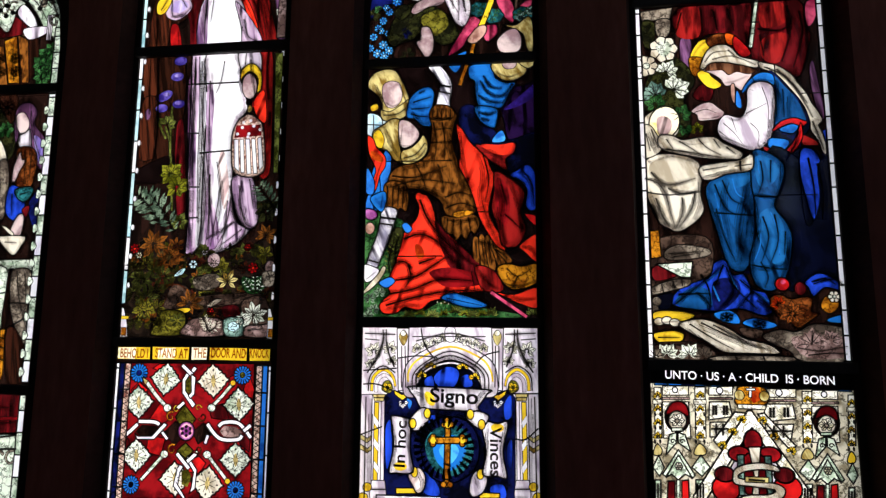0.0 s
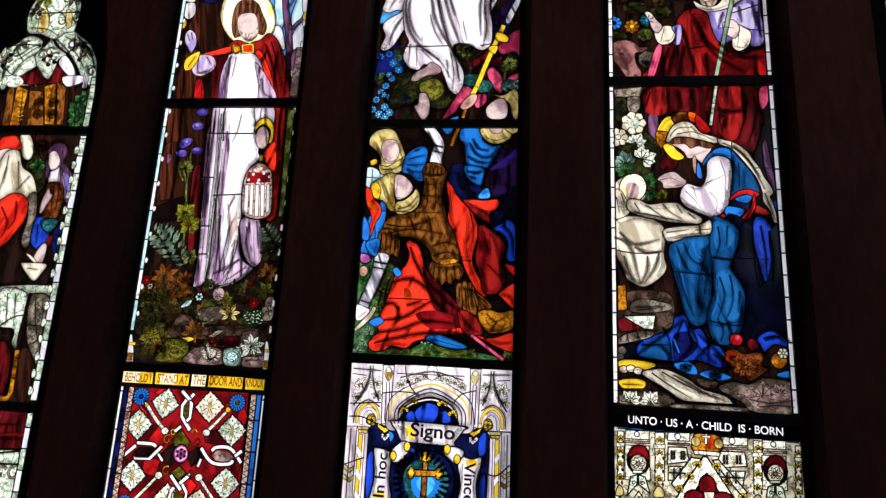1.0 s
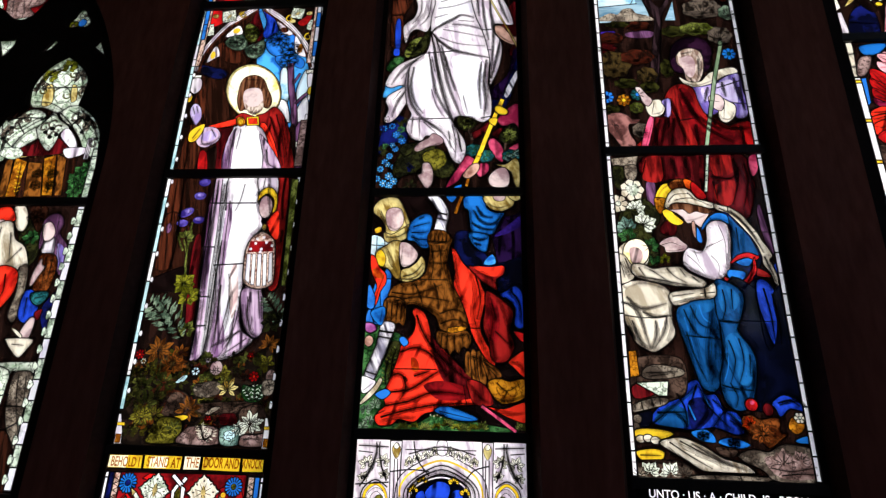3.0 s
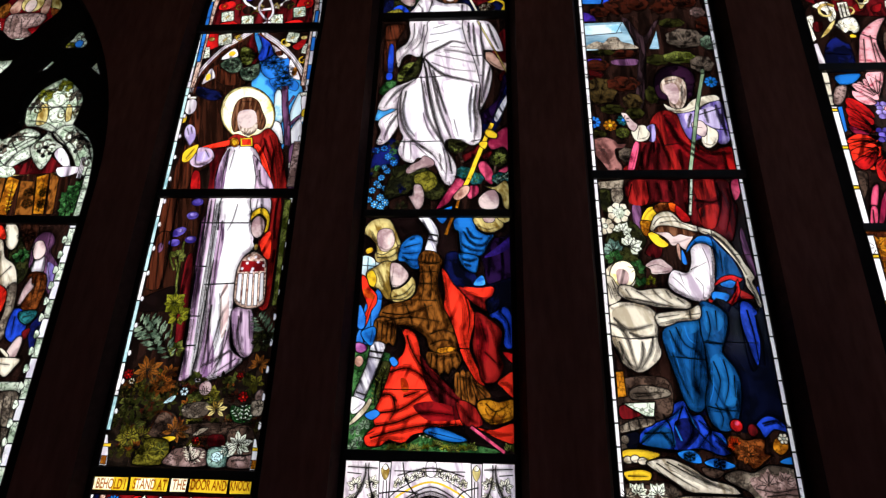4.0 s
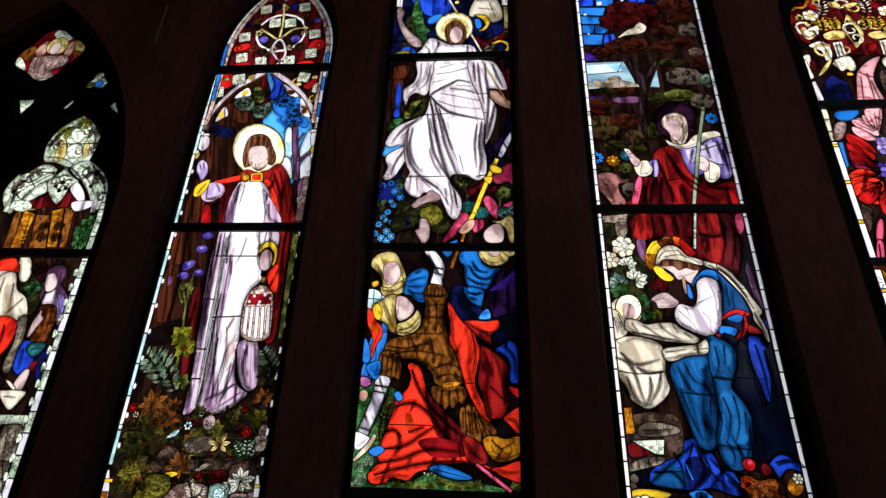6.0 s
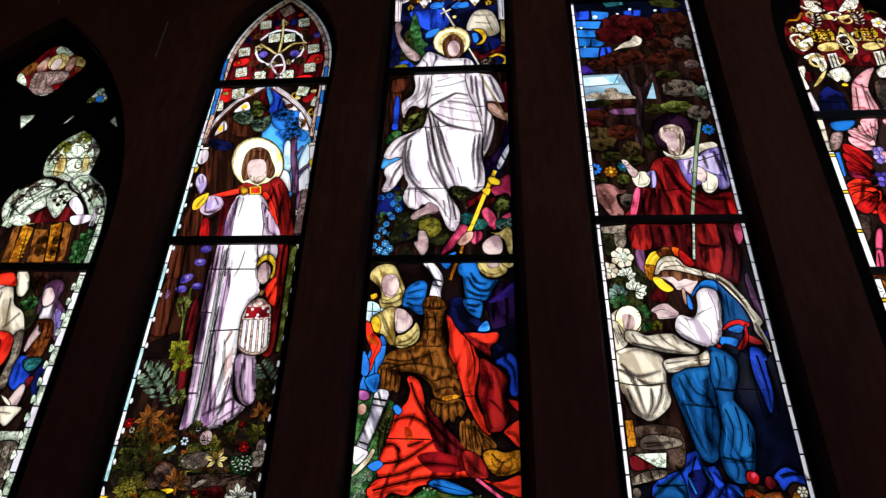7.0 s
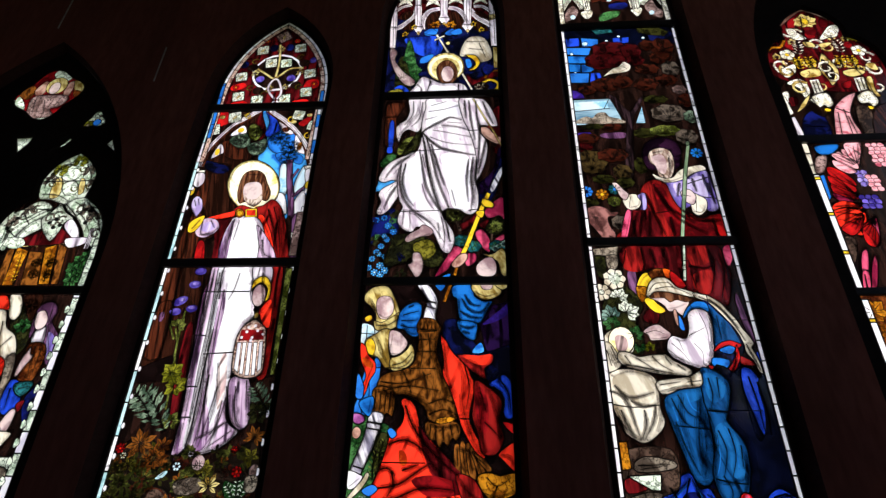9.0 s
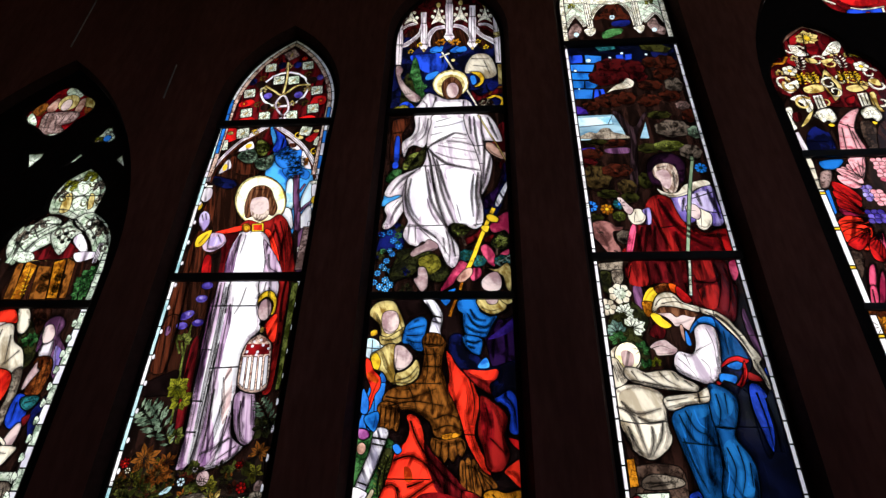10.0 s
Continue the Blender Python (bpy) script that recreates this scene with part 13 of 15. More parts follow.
glass("3", "lace", [(1.904, 1.019), (2.003, 1.022), (2.001, 0.985), (1.901, 0.983)], 4, False)
glass("3", "pure", ring(1.95, 1.004, 0.011, 0.012, 16, 0), 4, False)
glass("3", "pinkstone", [(1.901, 0.973), (2.004, 0.976), (2.004, 0.967), (1.9, 0.964)], 3, False)
glass("3", "lace", [(1.899, 0.955), (1.999, 0.958), (1.996, 0.815), (1.893, 0.811)], 4, False)
glass("3", "umber", ring(1.951, 0.894, 0.051, 0.060, 16, 0), 4, False)
glass("3", "ruby", [(1.909, 0.906), (1.929, 0.947), (1.96, 0.959), (1.989, 0.944), (1.994, 0.9), (1.953, 0.916)], 5)
glass("3", "cream", [(1.915, 0.875), (1.926, 0.906), (1.953, 0.921), (1.982, 0.904), (1.984, 0.872), (1.965, 0.849), (1.93, 0.848)], 5)
leafspray("3", 1.95, 0.88, 0.033, 'lace',6,90,330,0.35,3)
glass("3", "stone", ring(1.95, 0.88, 0.009, 0.009, 16, 0), 3, False)
glass("3", "greenwhite", [(1.926, 0.852), (1.969, 0.854), (1.968, 0.841), (1.925, 0.839)], 4, False)
glass("3", "greenwhite", [(1.916, 0.825), (1.944, 0.835), (1.941, 0.795), (1.897, 0.745)], 5, False)
glass("3", "greenwhite", [(1.949, 0.835), (1.976, 0.827), (1.992, 0.762), (1.948, 0.795)], 5, False)
scroll_line("3", 1.927, 0.799, 0.011, 0,'stone')
scroll_line("3", 1.963, 0.8, 0.011, 0,'stone')
glass("3", "greenwhite", [(1.946, 0.769), (2.002, 0.67), (1.988, 0.656), (1.944, 0.738), (1.891, 0.66), (1.879, 0.669)], 5, False)
glass("3", "greenwhite", [(1.944, 0.746), (1.989, 0.66), (1.964, 0.672), (1.937, 0.649), (1.913, 0.67), (1.891, 0.656)], 5, False)
daisy("3", 1.943, 0.702, 0.015, 'lace','stone',6)
glass("3", "ruby", [(1.898, 0.643), (1.924, 0.644), (1.918, 0.557), (1.888, 0.555)], 5, False)
glass("3", "red", [(1.95, 0.646), (1.975, 0.651), (1.973, 0.56), (1.943, 0.558)], 5, False)
glass("3", "greenwhite", [(1.931, 0.649), (1.943, 0.65), (1.937, 0.558), (1.924, 0.557)], 4, False)
glass("3", "lace", [(1.5, 1.025), (1.595, 1.028), (1.593, 0.993), (1.498, 0.99)], 4, False)
glass("3", "pure", ring(1.542, 1.01, 0.013, 0.014, 16, 0), 4, False)
glass("3", "pinkstone", [(1.498, 0.981), (1.592, 0.983), (1.592, 0.974), (1.497, 0.972)], 3, False)
glass("3", "lace", [(1.499, 0.962), (1.578, 0.965), (1.588, 0.905), (1.493, 0.888)], 5, False)
stroke("3", [(1.514, 0.949), (1.512, 0.907)], 5, 5)
stroke("3", [(1.525, 0.949), (1.523, 0.908)], 5, 5)
stroke("3", [(1.557, 0.95), (1.555, 0.909)], 5, 5)
stroke("3", [(1.568, 0.95), (1.566, 0.909)], 5, 5)
glass("3", "lace", [(1.497, 0.879), (1.578, 0.882), (1.566, 0.822), (1.494, 0.819)], 5, False)
stroke("3", [(1.522, 0.875), (1.519, 0.825)], 4, 4)
stroke("3", [(1.549, 0.876), (1.546, 0.826)], 4, 4)
stroke("3", [(1.5, 0.852), (1.572, 0.854)], 4, 4)
glass("3", "lace", [(1.72, 1.021), (1.843, 1.024), (1.841, 0.99), (1.717, 0.987)], 4, False)
glass("3", "pure", ring(1.776, 1.007, 0.013, 0.014, 16, 0), 4, False)
glass("3", "pinkstone", [(1.717, 0.978), (1.84, 0.981), (1.84, 0.972), (1.716, 0.968)], 3, False)
glass("3", "lace", [(1.718, 0.959), (1.826, 0.962), (1.835, 0.904), (1.711, 0.886)], 5, False)
stroke("3", [(1.739, 0.946), (1.737, 0.905)], 5, 5)
stroke("3", [(1.752, 0.946), (1.75, 0.905)], 5, 5)
stroke("3", [(1.794, 0.948), (1.792, 0.907)], 5, 5)
stroke("3", [(1.807, 0.948), (1.805, 0.907)], 5, 5)
glass("3", "lace", [(1.715, 0.877), (1.825, 0.881), (1.812, 0.822), (1.711, 0.818)], 5, False)
stroke("3", [(1.748, 0.874), (1.745, 0.824)], 4, 4)
stroke("3", [(1.785, 0.875), (1.782, 0.825)], 4, 4)
stroke("3", [(1.718, 0.85), (1.818, 0.853)], 4, 4)
glass("3", "lace", [(1.665, 0.93), (1.882, 0.599), (1.858, 0.554), (1.661, 0.862), (1.444, 0.533), (1.415, 0.577), (1.647, 0.93)], 6, False)
glass("3", "lace", [(1.598, 0.924), (1.642, 0.92), (1.536, 0.771), (1.507, 0.806)], 6, False)
glass("3", "lace", [(1.687, 0.917), (1.713, 0.923), (1.828, 0.795), (1.809, 0.772)], 6, False)
glass("3", "white", [(1.661, 0.857), (1.835, 0.588), (1.642, 0.543), (1.495, 0.571)], 5, False)
leafspray("3", 1.623, 0.892, 0.022, 'gold',5,60,260,0.4,2)
leafspray("3", 1.585, 0.841, 0.022, 'gold',5,60,260,0.4,2)
leafspray("3", 1.541, 0.785, 0.022, 'gold',5,60,260,0.4,2)
leafspray("3", 1.703, 0.89, 0.022, 'gold',5,60,260,0.4,2)
leafspray("3", 1.747, 0.828, 0.022, 'gold',5,60,260,0.4,2)
leafspray("3", 1.809, 0.772, 0.022, 'gold',5,60,260,0.4,2)
glass("3", "ruby", ring(1.662, 0.803, 0.037, 0.051, 16, 0), 6, False)
glass("3", "ruby", ring(1.606, 0.755, 0.044, 0.032, 16, 0), 6, False)
glass("3", "ruby", ring(1.725, 0.756, 0.044, 0.032, 16, 0), 6, False)
glass("3", "red", ring(1.546, 0.614, 0.055, 0.053, 16, 0), 6, False)
glass("3", "red", ring(1.786, 0.625, 0.055, 0.053, 16, 0), 6, False)
glass("3", "maroon", ring(1.544, 0.672, 0.040, 0.031, 16, 0), 6, False)
glass("3", "maroon", ring(1.776, 0.677, 0.040, 0.031, 16, 0), 6, False)
glass("3", "ruby", ring(1.663, 0.673, 0.066, 0.092, 16, 0), 5, False)
glass("3", "greystone", [(1.597, 0.751), (1.624, 0.752), (1.619, 0.591), (1.597, 0.59)], 5, False)
glass("3", "greystone", [(1.703, 0.75), (1.729, 0.751), (1.728, 0.596), (1.706, 0.595)], 5, False)
glass("3", "cream", [(1.643, 0.784), (1.692, 0.786), (1.676, 0.673), (1.673, 0.545), (1.638, 0.543), (1.659, 0.672)], 5, False)
glass("3", "cream", [(1.575, 0.66), (1.594, 0.701), (1.675, 0.722), (1.744, 0.712), (1.756, 0.69), (1.695, 0.696), (1.62, 0.684), (1.597, 0.661), (1.649, 0.65), (1.748, 0.641), (1.776, 0.611), (1.735, 0.574), (1.578, 0.562), (1.623, 0.591), (1.711, 0.599), (1.734, 0.618), (1.647, 0.627), (1.586, 0.634)], 5)
glass("3", "brass", [(1.623, 0.666), (1.715, 0.666), (1.714, 0.644), (1.622, 0.644)], 4, False)
stroke("3", [(1.636, 0.654), (1.701, 0.652)], 4, 4)
glass("3", "amber", [(1.606, 0.993), (1.617, 1.026), (1.653, 1.031), (1.702, 1.032), (1.732, 1.01), (1.735, 0.978), (1.711, 0.954), (1.622, 0.952), (1.6, 0.965)], 5)
glass("3", "flame", [(1.662, 1.018), (1.697, 1.023), (1.704, 0.982), (1.672, 0.963)], 0)
glass("3", "brass", ring(1.62, 0.993, 0.020, 0.021, 16, 0), 3, False)
glass("3", "brass", ring(1.718, 0.991, 0.020, 0.021, 16, 0), 3, False)
glass("3", "lace", [(1.609, 0.956), (1.724, 0.955), (1.719, 0.936), (1.612, 0.938)], 4, False)
ribbon("3", [(1.667, 1.032), (1.662, 0.985)], 0.011, "pure",3)
ribbon("3", [(1.648, 1.017), (1.684, 1.018)], 0.009, "pure",3)
zone(-9, 99)
glass("3", "pure", [(1.262, 1.036), (2.062, 1.024), (2.062, 1.088), (1.262, 1.094)], 4, False)
pierced_letters("3", "UNTO \u00b7 US \u00b7 A \u00b7 CHILD  IS \u00b7 BORN", 1.660, 1.064, 0.049, 0.67, [(1.258, 1.036), (2.066, 1.024), (2.066, 1.092), (1.258, 1.098)])

# window 4: beside the flank mullion, council scene
zone(2.49, 3.6)
glass("4", "umber", [(-2.445, 2.561), (-2.447, 2.874), (-2.251, 2.954), (-1.734, 2.904), (-1.652, 2.484), (-2.408, 2.487)], 5)
glass("4", "darkwood", [(-2.199, 2.75), (-1.885, 2.806), (-1.824, 2.746), (-1.88, 2.521), (-2.279, 2.523)], 4)
glass("4", "bronze", [(-2.278, 2.759), (-2.236, 2.782), (-2.206, 2.523), (-2.264, 2.523)], 4, False)
glass("4", "amber", [(-2.221, 2.782), (-2.138, 2.75), (-2.147, 2.522), (-2.213, 2.523)], 4, False)
glass("4", "bronze", [(-2.131, 2.749), (-2.037, 2.741), (-1.988, 2.522), (-2.097, 2.522)], 4, False)
glass("4", "amber", [(-2.036, 2.772), (-1.963, 2.795), (-1.919, 2.528), (-1.984, 2.529)], 4, False)
glass("4", "bronze", [(-1.958, 2.803), (-1.893, 2.77), (-1.861, 2.528), (-1.904, 2.528)], 4, False)
sprigs("4", -2.052, 2.671, 0.044, 6)
sprigs("4", -2.042, 2.596, 0.044, 6)
sprigs("4", -1.956, 2.67, 0.044, 6)
sprigs("4", -1.947, 2.595, 0.044, 6)
fern("4", [(-2.154, 2.537), (-2.162, 2.634), (-2.176, 2.75)], 0.025, "gold",6,0)
fern("4", [(-1.954, 2.543), (-1.97, 2.633), (-1.981, 2.748)], 0.025, "amber",6,0)
ribbon("4", [(-2.213, 2.782), (-2.068, 2.796), (-1.921, 2.802)], 0.011, "brass",2)
ribbon("4", [(-2.099, 2.781), (-2.099, 2.869)], 0.008, "brass",2)
ribbon("4", [(-1.982, 2.787), (-1.978, 2.908)], 0.008, "brass",2)
leafspray("4", -1.798, 2.624, 0.067, "green",7,90,340)
leafspray("4", -1.772, 2.669, 0.067, "green",7,90,340)
leafspray("4", -1.787, 2.557, 0.067, "green",7,90,340)
leafspray("4", -1.743, 2.707, 0.050, "green",7,90,340)
leafspray("4", -1.762, 2.586, 0.050, "green",7,90,340)
glass("4", "maroon", [(-2.204, 2.846), (-2.138, 2.869), (-2.094, 2.91), (-2.03, 2.868), (-1.997, 2.916), (-1.899, 2.842), (-1.921, 2.802), (-2.179, 2.789)], 4)
glass("4", "greenwhite", [(-2.408, 2.873), (-2.389, 2.998), (-2.297, 3.056), (-2.204, 3.115), (-2.106, 3.07), (-2.129, 2.994), (-2.221, 2.936), (-2.269, 2.855), (-2.313, 2.751)], 5)
glass("4", "greenwhite", [(-2.265, 2.847), (-2.221, 2.936), (-2.141, 2.985), (-2.112, 2.918), (-2.176, 2.87), (-2.211, 2.846)], 5)
glass("4", "greenwhite", [(-2.141, 2.985), (-2.087, 3.044), (-2.053, 3.095), (-2.006, 3.034), (-1.931, 2.982), (-1.979, 2.949), (-1.991, 2.884), (-2.025, 2.82), (-2.084, 2.869), (-2.124, 2.927)], 5)
scroll_line("4", -2.094, 2.985, 0.035, 40,"stone")
scroll_line("4", -2.046, 3.001, 0.035, 40,"stone")
scroll_line("4", -2.049, 2.95, 0.035, 40,"stone")
scroll_line("4", -2.009, 2.966, 0.035, 40,"stone")
glass("4", "greenwhite", [(-2.026, 3.086), (-1.976, 3.137), (-1.905, 3.136), (-1.786, 3.047), (-1.719, 2.945), (-1.683, 2.823), (-1.691, 2.745), (-1.792, 2.817), (-1.848, 2.906), (-1.915, 2.982), (-1.979, 3.025)], 5)
glass("4", "white", [(-1.972, 2.949), (-1.935, 2.974), (-1.871, 2.906), (-1.84, 2.825), (-1.891, 2.842), (-1.963, 2.908)], 4)
glass("4", "white", [(-1.926, 2.834), (-1.786, 2.84), (-1.786, 2.801), (-1.886, 2.77)], 4)
glass("4", "greenwhite", [(-2.37, 2.84), (-2.227, 2.846), (-2.182, 2.797), (-2.244, 2.766), (-2.335, 2.799)], 4)
ribbon("4", [(-1.772, 2.905), (-1.771, 2.84), (-1.771, 2.761)], 0.030, "white",4)
ribbon("4", [(-2.369, 3.04), (-2.338, 2.872), (-2.351, 2.768)], 0.032, "greenwhite",4)
glass("4", "greenwhite", [(-1.75, 2.905), (-1.712, 2.904), (-1.683, 2.784), (-1.685, 2.668)], 4, False)
leafspray("4", -2.25, 3.038, 0.055, "stone",5,100,260)
leafspray("4", -2.33, 2.955, 0.055, "stone",5,100,260)
leafspray("4", -1.857, 3.031, 0.055, "stone",5,100,260)
leafspray("4", -1.792, 2.98, 0.055, "stone",5,100,260)
glass("4", "greenwhite", [(-2.219, 3.133), (-2.254, 3.214), (-2.244, 3.306), (-2.2, 3.398), (-2.11, 3.482), (-2.067, 3.5), (-1.975, 3.43), (-1.887, 3.325), (-1.873, 3.242), (-1.892, 3.144), (-1.972, 3.128), (-2.034, 3.086), (-2.136, 3.123)], 5)
glass("4", "olive", [(-2.146, 3.167), (-2.134, 3.275), (-2.102, 3.256), (-2.099, 3.149)], 0)
glass("4", "brass", [(-2.159, 3.141), (-2.167, 3.276), (-2.121, 3.284), (-2.094, 3.157)], 4)
glass("4", "brass", [(-1.97, 3.164), (-1.991, 3.281), (-1.956, 3.271), (-1.937, 3.181)], 4)
glass("4", "greenwhite", [(-2.099, 3.229), (-2.064, 3.283), (-2.002, 3.245), (-1.982, 3.173), (-2.054, 3.156)], 4)
glass("4", "greenwhite", ring(-2.071, 3.32, 0.066, 0.051, 16, 0), 4, False)
leafspray("4", -2.045, 3.423, 0.066, "lime",7,80,300)
leafspray("4", -2.164, 3.35, 0.066, "lime",7,80,300)
leafspray("4", -1.951, 3.345, 0.056, "stone",5,90,300)
leafspray("4", -2.199, 3.277, 0.056, "stone",5,90,300)
leafspray("4", -1.892, 3.251, 0.056, "stone",5,90,300)
stroke("4", [(-2.219, 3.324), (-2.146, 3.387), (-2.069, 3.442)], 4, 2)
stroke("4", [(-1.989, 3.402), (-1.925, 3.298), (-1.913, 3.18)], 4, 2)
stroke("4", [(-2.218, 3.169), (-2.102, 3.157), (-2.002, 3.103)], 4, 2)
stroke("4", [(-2.251, 2.954), (-2.163, 3.02), (-2.07, 3.078)], 4, 2)
stroke("4", [(-1.962, 3.102), (-1.872, 3.049), (-1.772, 2.946)], 4, 2)
stroke("4", [(-2.018, 3.086), (-1.908, 2.982), (-1.831, 2.841)], 4, 2)
scroll_line("4", -2.27, 2.996, 0.036, 60,"stone")
scroll_line("4", -2.214, 3.046, 0.036, 60,"stone")
scroll_line("4", -2.322, 2.905, 0.036, 60,"stone")
scroll_line("4", -1.903, 3.049, 0.036, 60,"stone")
scroll_line("4", -1.818, 2.988, 0.036, 60,"stone")
scroll_line("4", -1.742, 2.864, 0.036, 60,"stone")
scroll_line("4", -2.117, 3.396, 0.029, 160,"olive")
scroll_line("4", -1.999, 3.365, 0.029, 160,"olive")
scroll_line("4", -2.172, 3.249, 0.029, 160,"olive")
scroll_line("4", -1.906, 3.225, 0.029, 160,"olive")
scroll_line("4", -2.004, 3.209, 0.029, 160,"olive")
stroke("4", [(-2.335, 2.831), (-2.33, 2.955), (-2.242, 3.021)], 5, 3)
stroke("4", [(-1.883, 3.1), (-1.789, 3.013), (-1.712, 2.864)], 5, 3)
stroke("4", [(-2.131, 3.036), (-2.074, 3.07), (-2.042, 3.086)], 5, 3)
stroke("4", [(-2.221, 3.214), (-2.22, 3.287), (-2.181, 3.351)], 4, 3)
glass("4", "lead", ring(-2.08, 2.951, 0.015, 0.013, 16, 0), 0, False)
glass("4", "lead", ring(-2.044, 2.975, 0.015, 0.013, 16, 0), 0, False)
glass("4", "lead", ring(-2.043, 2.917, 0.015, 0.013, 16, 0), 0, False)
glass("4", "lead", ring(-2.004, 2.933, 0.015, 0.013, 16, 0), 0, False)
glass("4", "lead", ring(-2.35, 2.913, 0.015, 0.013, 16, 0), 0, False)
glass("4", "lead", ring(-2.314, 2.988, 0.015, 0.013, 16, 0), 0, False)
glass("4", "lead", ring(-1.841, 2.947, 0.015, 0.013, 16, 0), 0, False)
glass("4", "lead", ring(-1.83, 3.039, 0.015, 0.013, 16, 0), 0, False)
stroke("4", [(-2.255, 2.979), (-2.191, 3.029), (-2.126, 3.062)], 4, 2)
stroke("4", [(-2.339, 2.807), (-2.323, 2.888), (-2.267, 2.954)], 4, 2)
stroke("4", [(-1.935, 3.033), (-1.861, 2.981), (-1.793, 2.881)], 4, 2)
stroke("4", [(-2.188, 3.37), (-2.121, 3.406), (-2.039, 3.385)], 4, 2)
stroke("4", [(-2.099, 3.247), (-2.045, 3.273), (-1.99, 3.236)], 4, 2)
stroke("4", [(-1.85, 3.074), (-1.772, 2.988), (-1.728, 2.888)], 4, 2)
cut("4", [(-2.285, 3.03), (-2.213, 2.936)], 4)
cut("4", [(-2.35, 2.913), (-2.265, 2.847)], 4)
cut("4", [(-1.899, 3.101), (-1.89, 3.015)], 4)
cut("4", [(-1.819, 3.031), (-1.84, 2.964)], 4)
cut("4", [(-2.206, 3.333), (-2.134, 3.275)], 4)
cut("4", [(-1.981, 3.383), (-1.982, 3.299)], 4)
cut("4", [(-2.261, 3.269), (-1.883, 3.269)], 5)
cut("4", [(-2.333, 3.048), (-2.217, 3.055), (-2.095, 3.044)], 5)
cut("4", [(-1.931, 2.982), (-1.859, 3.057), (-1.771, 3.047)], 5)
# lower scenes
zone(0.93, 2.49)
glass("4", "umber", [(-2.573, 2.483), (-1.663, 2.478), (-1.756, 0.946), (-2.26, 0.918)], 5)
glass("4", "moss", [(-2.085, 2.373), (-1.944, 2.408), (-1.905, 2.163), (-1.984, 2.094), (-2.046, 2.266)], 4)
leafspray("4", -1.972, 2.267, 0.059, "green",6,90,340)
glass("4", "darkwood", [(-2.03, 2.458), (-1.916, 2.451), (-1.935, 2.302), (-1.995, 2.372)], 4)
sprigs("4", -1.978, 2.394, 0.067, 7)
glass("4", "cream", [(-2.128, 2.459), (-2.06, 2.459), (-2.018, 2.372), (-2.033, 2.309), (-2.083, 2.33)], 5)
glass("4", "cream", [(-2.312, 2.373), (-2.271, 2.452), (-2.218, 2.266), (-2.286, 2.266)], 5)
glass("4", "scarlet", [(-2.251, 2.373), (-2.252, 2.438), (-2.204, 2.459), (-2.141, 2.452), (-2.1, 2.373), (-2.183, 2.373)], 5)
glass("4", "flesh", [(-2.248, 2.359), (-2.16, 2.373), (-2.135, 2.266), (-2.171, 2.196), (-2.233, 2.266)], 4)
glass("4", "cream", [(-2.233, 2.266), (-2.195, 2.358), (-2.114, 2.365), (-2.068, 2.266), (-1.989, 2.211), (-1.94, 2.094), (-1.979, 2.073), (-2.097, 2.106), (-2.177, 2.037), (-2.308, 2.056), (-2.277, 2.231)], 5)
stroke("4", [(-2.175, 2.337), (-2.17, 2.161)], 4, 1)
stroke("4", [(-2.106, 2.302), (-2.065, 2.127)], 4, 1)
stroke("4", [(-2.011, 2.211), (-2.078, 2.12)], 4, 1)
stroke("4", [(-2.173, 2.266), (-2.19, 2.092)], 4, 1)
glass("4", "stone", [(-1.996, 2.08), (-1.943, 2.108), (-1.917, 1.959), (-1.93, 1.794), (-1.98, 1.826), (-1.968, 1.959)], 5)
glass("4", "scarlet", [(-2.374, 2.021), (-2.195, 2.051), (-2.097, 2.106), (-1.994, 2.073), (-1.982, 1.958), (-2.038, 1.858), (-2.095, 1.791), (-2.26, 1.721)], 5)
stroke("4", [(-2.151, 2.024), (-2.09, 1.923), (-2.125, 1.823)], 5, 2)
stroke("4", [(-2.064, 2.059), (-2.048, 1.958), (-2.083, 1.89)], 5, 2)
stroke("4", [(-2.18, 1.99), (-2.184, 1.855)], 5, 2)
glass("4", "cream", [(-2.373, 2.014), (-2.185, 2.01), (-2.148, 1.889), (-2.212, 1.821), (-2.33, 1.852)], 5)
glass("4", "plum", [(-1.92, 2.267), (-1.921, 2.372), (-1.878, 2.415), (-1.825, 2.407), (-1.793, 2.358), (-1.801, 2.295), (-1.723, 2.198), (-1.718, 2.069), (-1.751, 2.055), (-1.81, 2.163), (-1.884, 2.337), (-1.89, 2.232), (-1.905, 2.197)], 5)
stroke("4", [(-1.832, 2.372), (-1.817, 2.267), (-1.745, 2.096)], 4, 1)
stroke("4", [(-1.916, 2.351), (-1.905, 2.232)], 4, 1)
glass("4", "lilac", [(-1.803, 2.232), (-1.752, 2.198), (-1.742, 2.082), (-1.77, 2.109)], 0)
glass("4", "flesh", [(-1.921, 2.337), (-1.875, 2.365), (-1.834, 2.309), (-1.845, 2.26), (-1.888, 2.253)], 4)
glass("4", "white", [(-1.89, 2.232), (-1.851, 2.253), (-1.825, 2.267), (-1.812, 2.17), (-1.877, 2.17)], 5)
glass("4", "rust", [(-1.89, 2.163), (-1.804, 2.17), (-1.767, 2.096), (-1.788, 1.961), (-1.874, 1.96), (-1.881, 2.054)], 5)
stroke("4", [(-1.845, 2.156), (-1.827, 1.974)], 4, 1)
stroke("4", [(-1.806, 2.143), (-1.803, 1.994)], 4, 1)
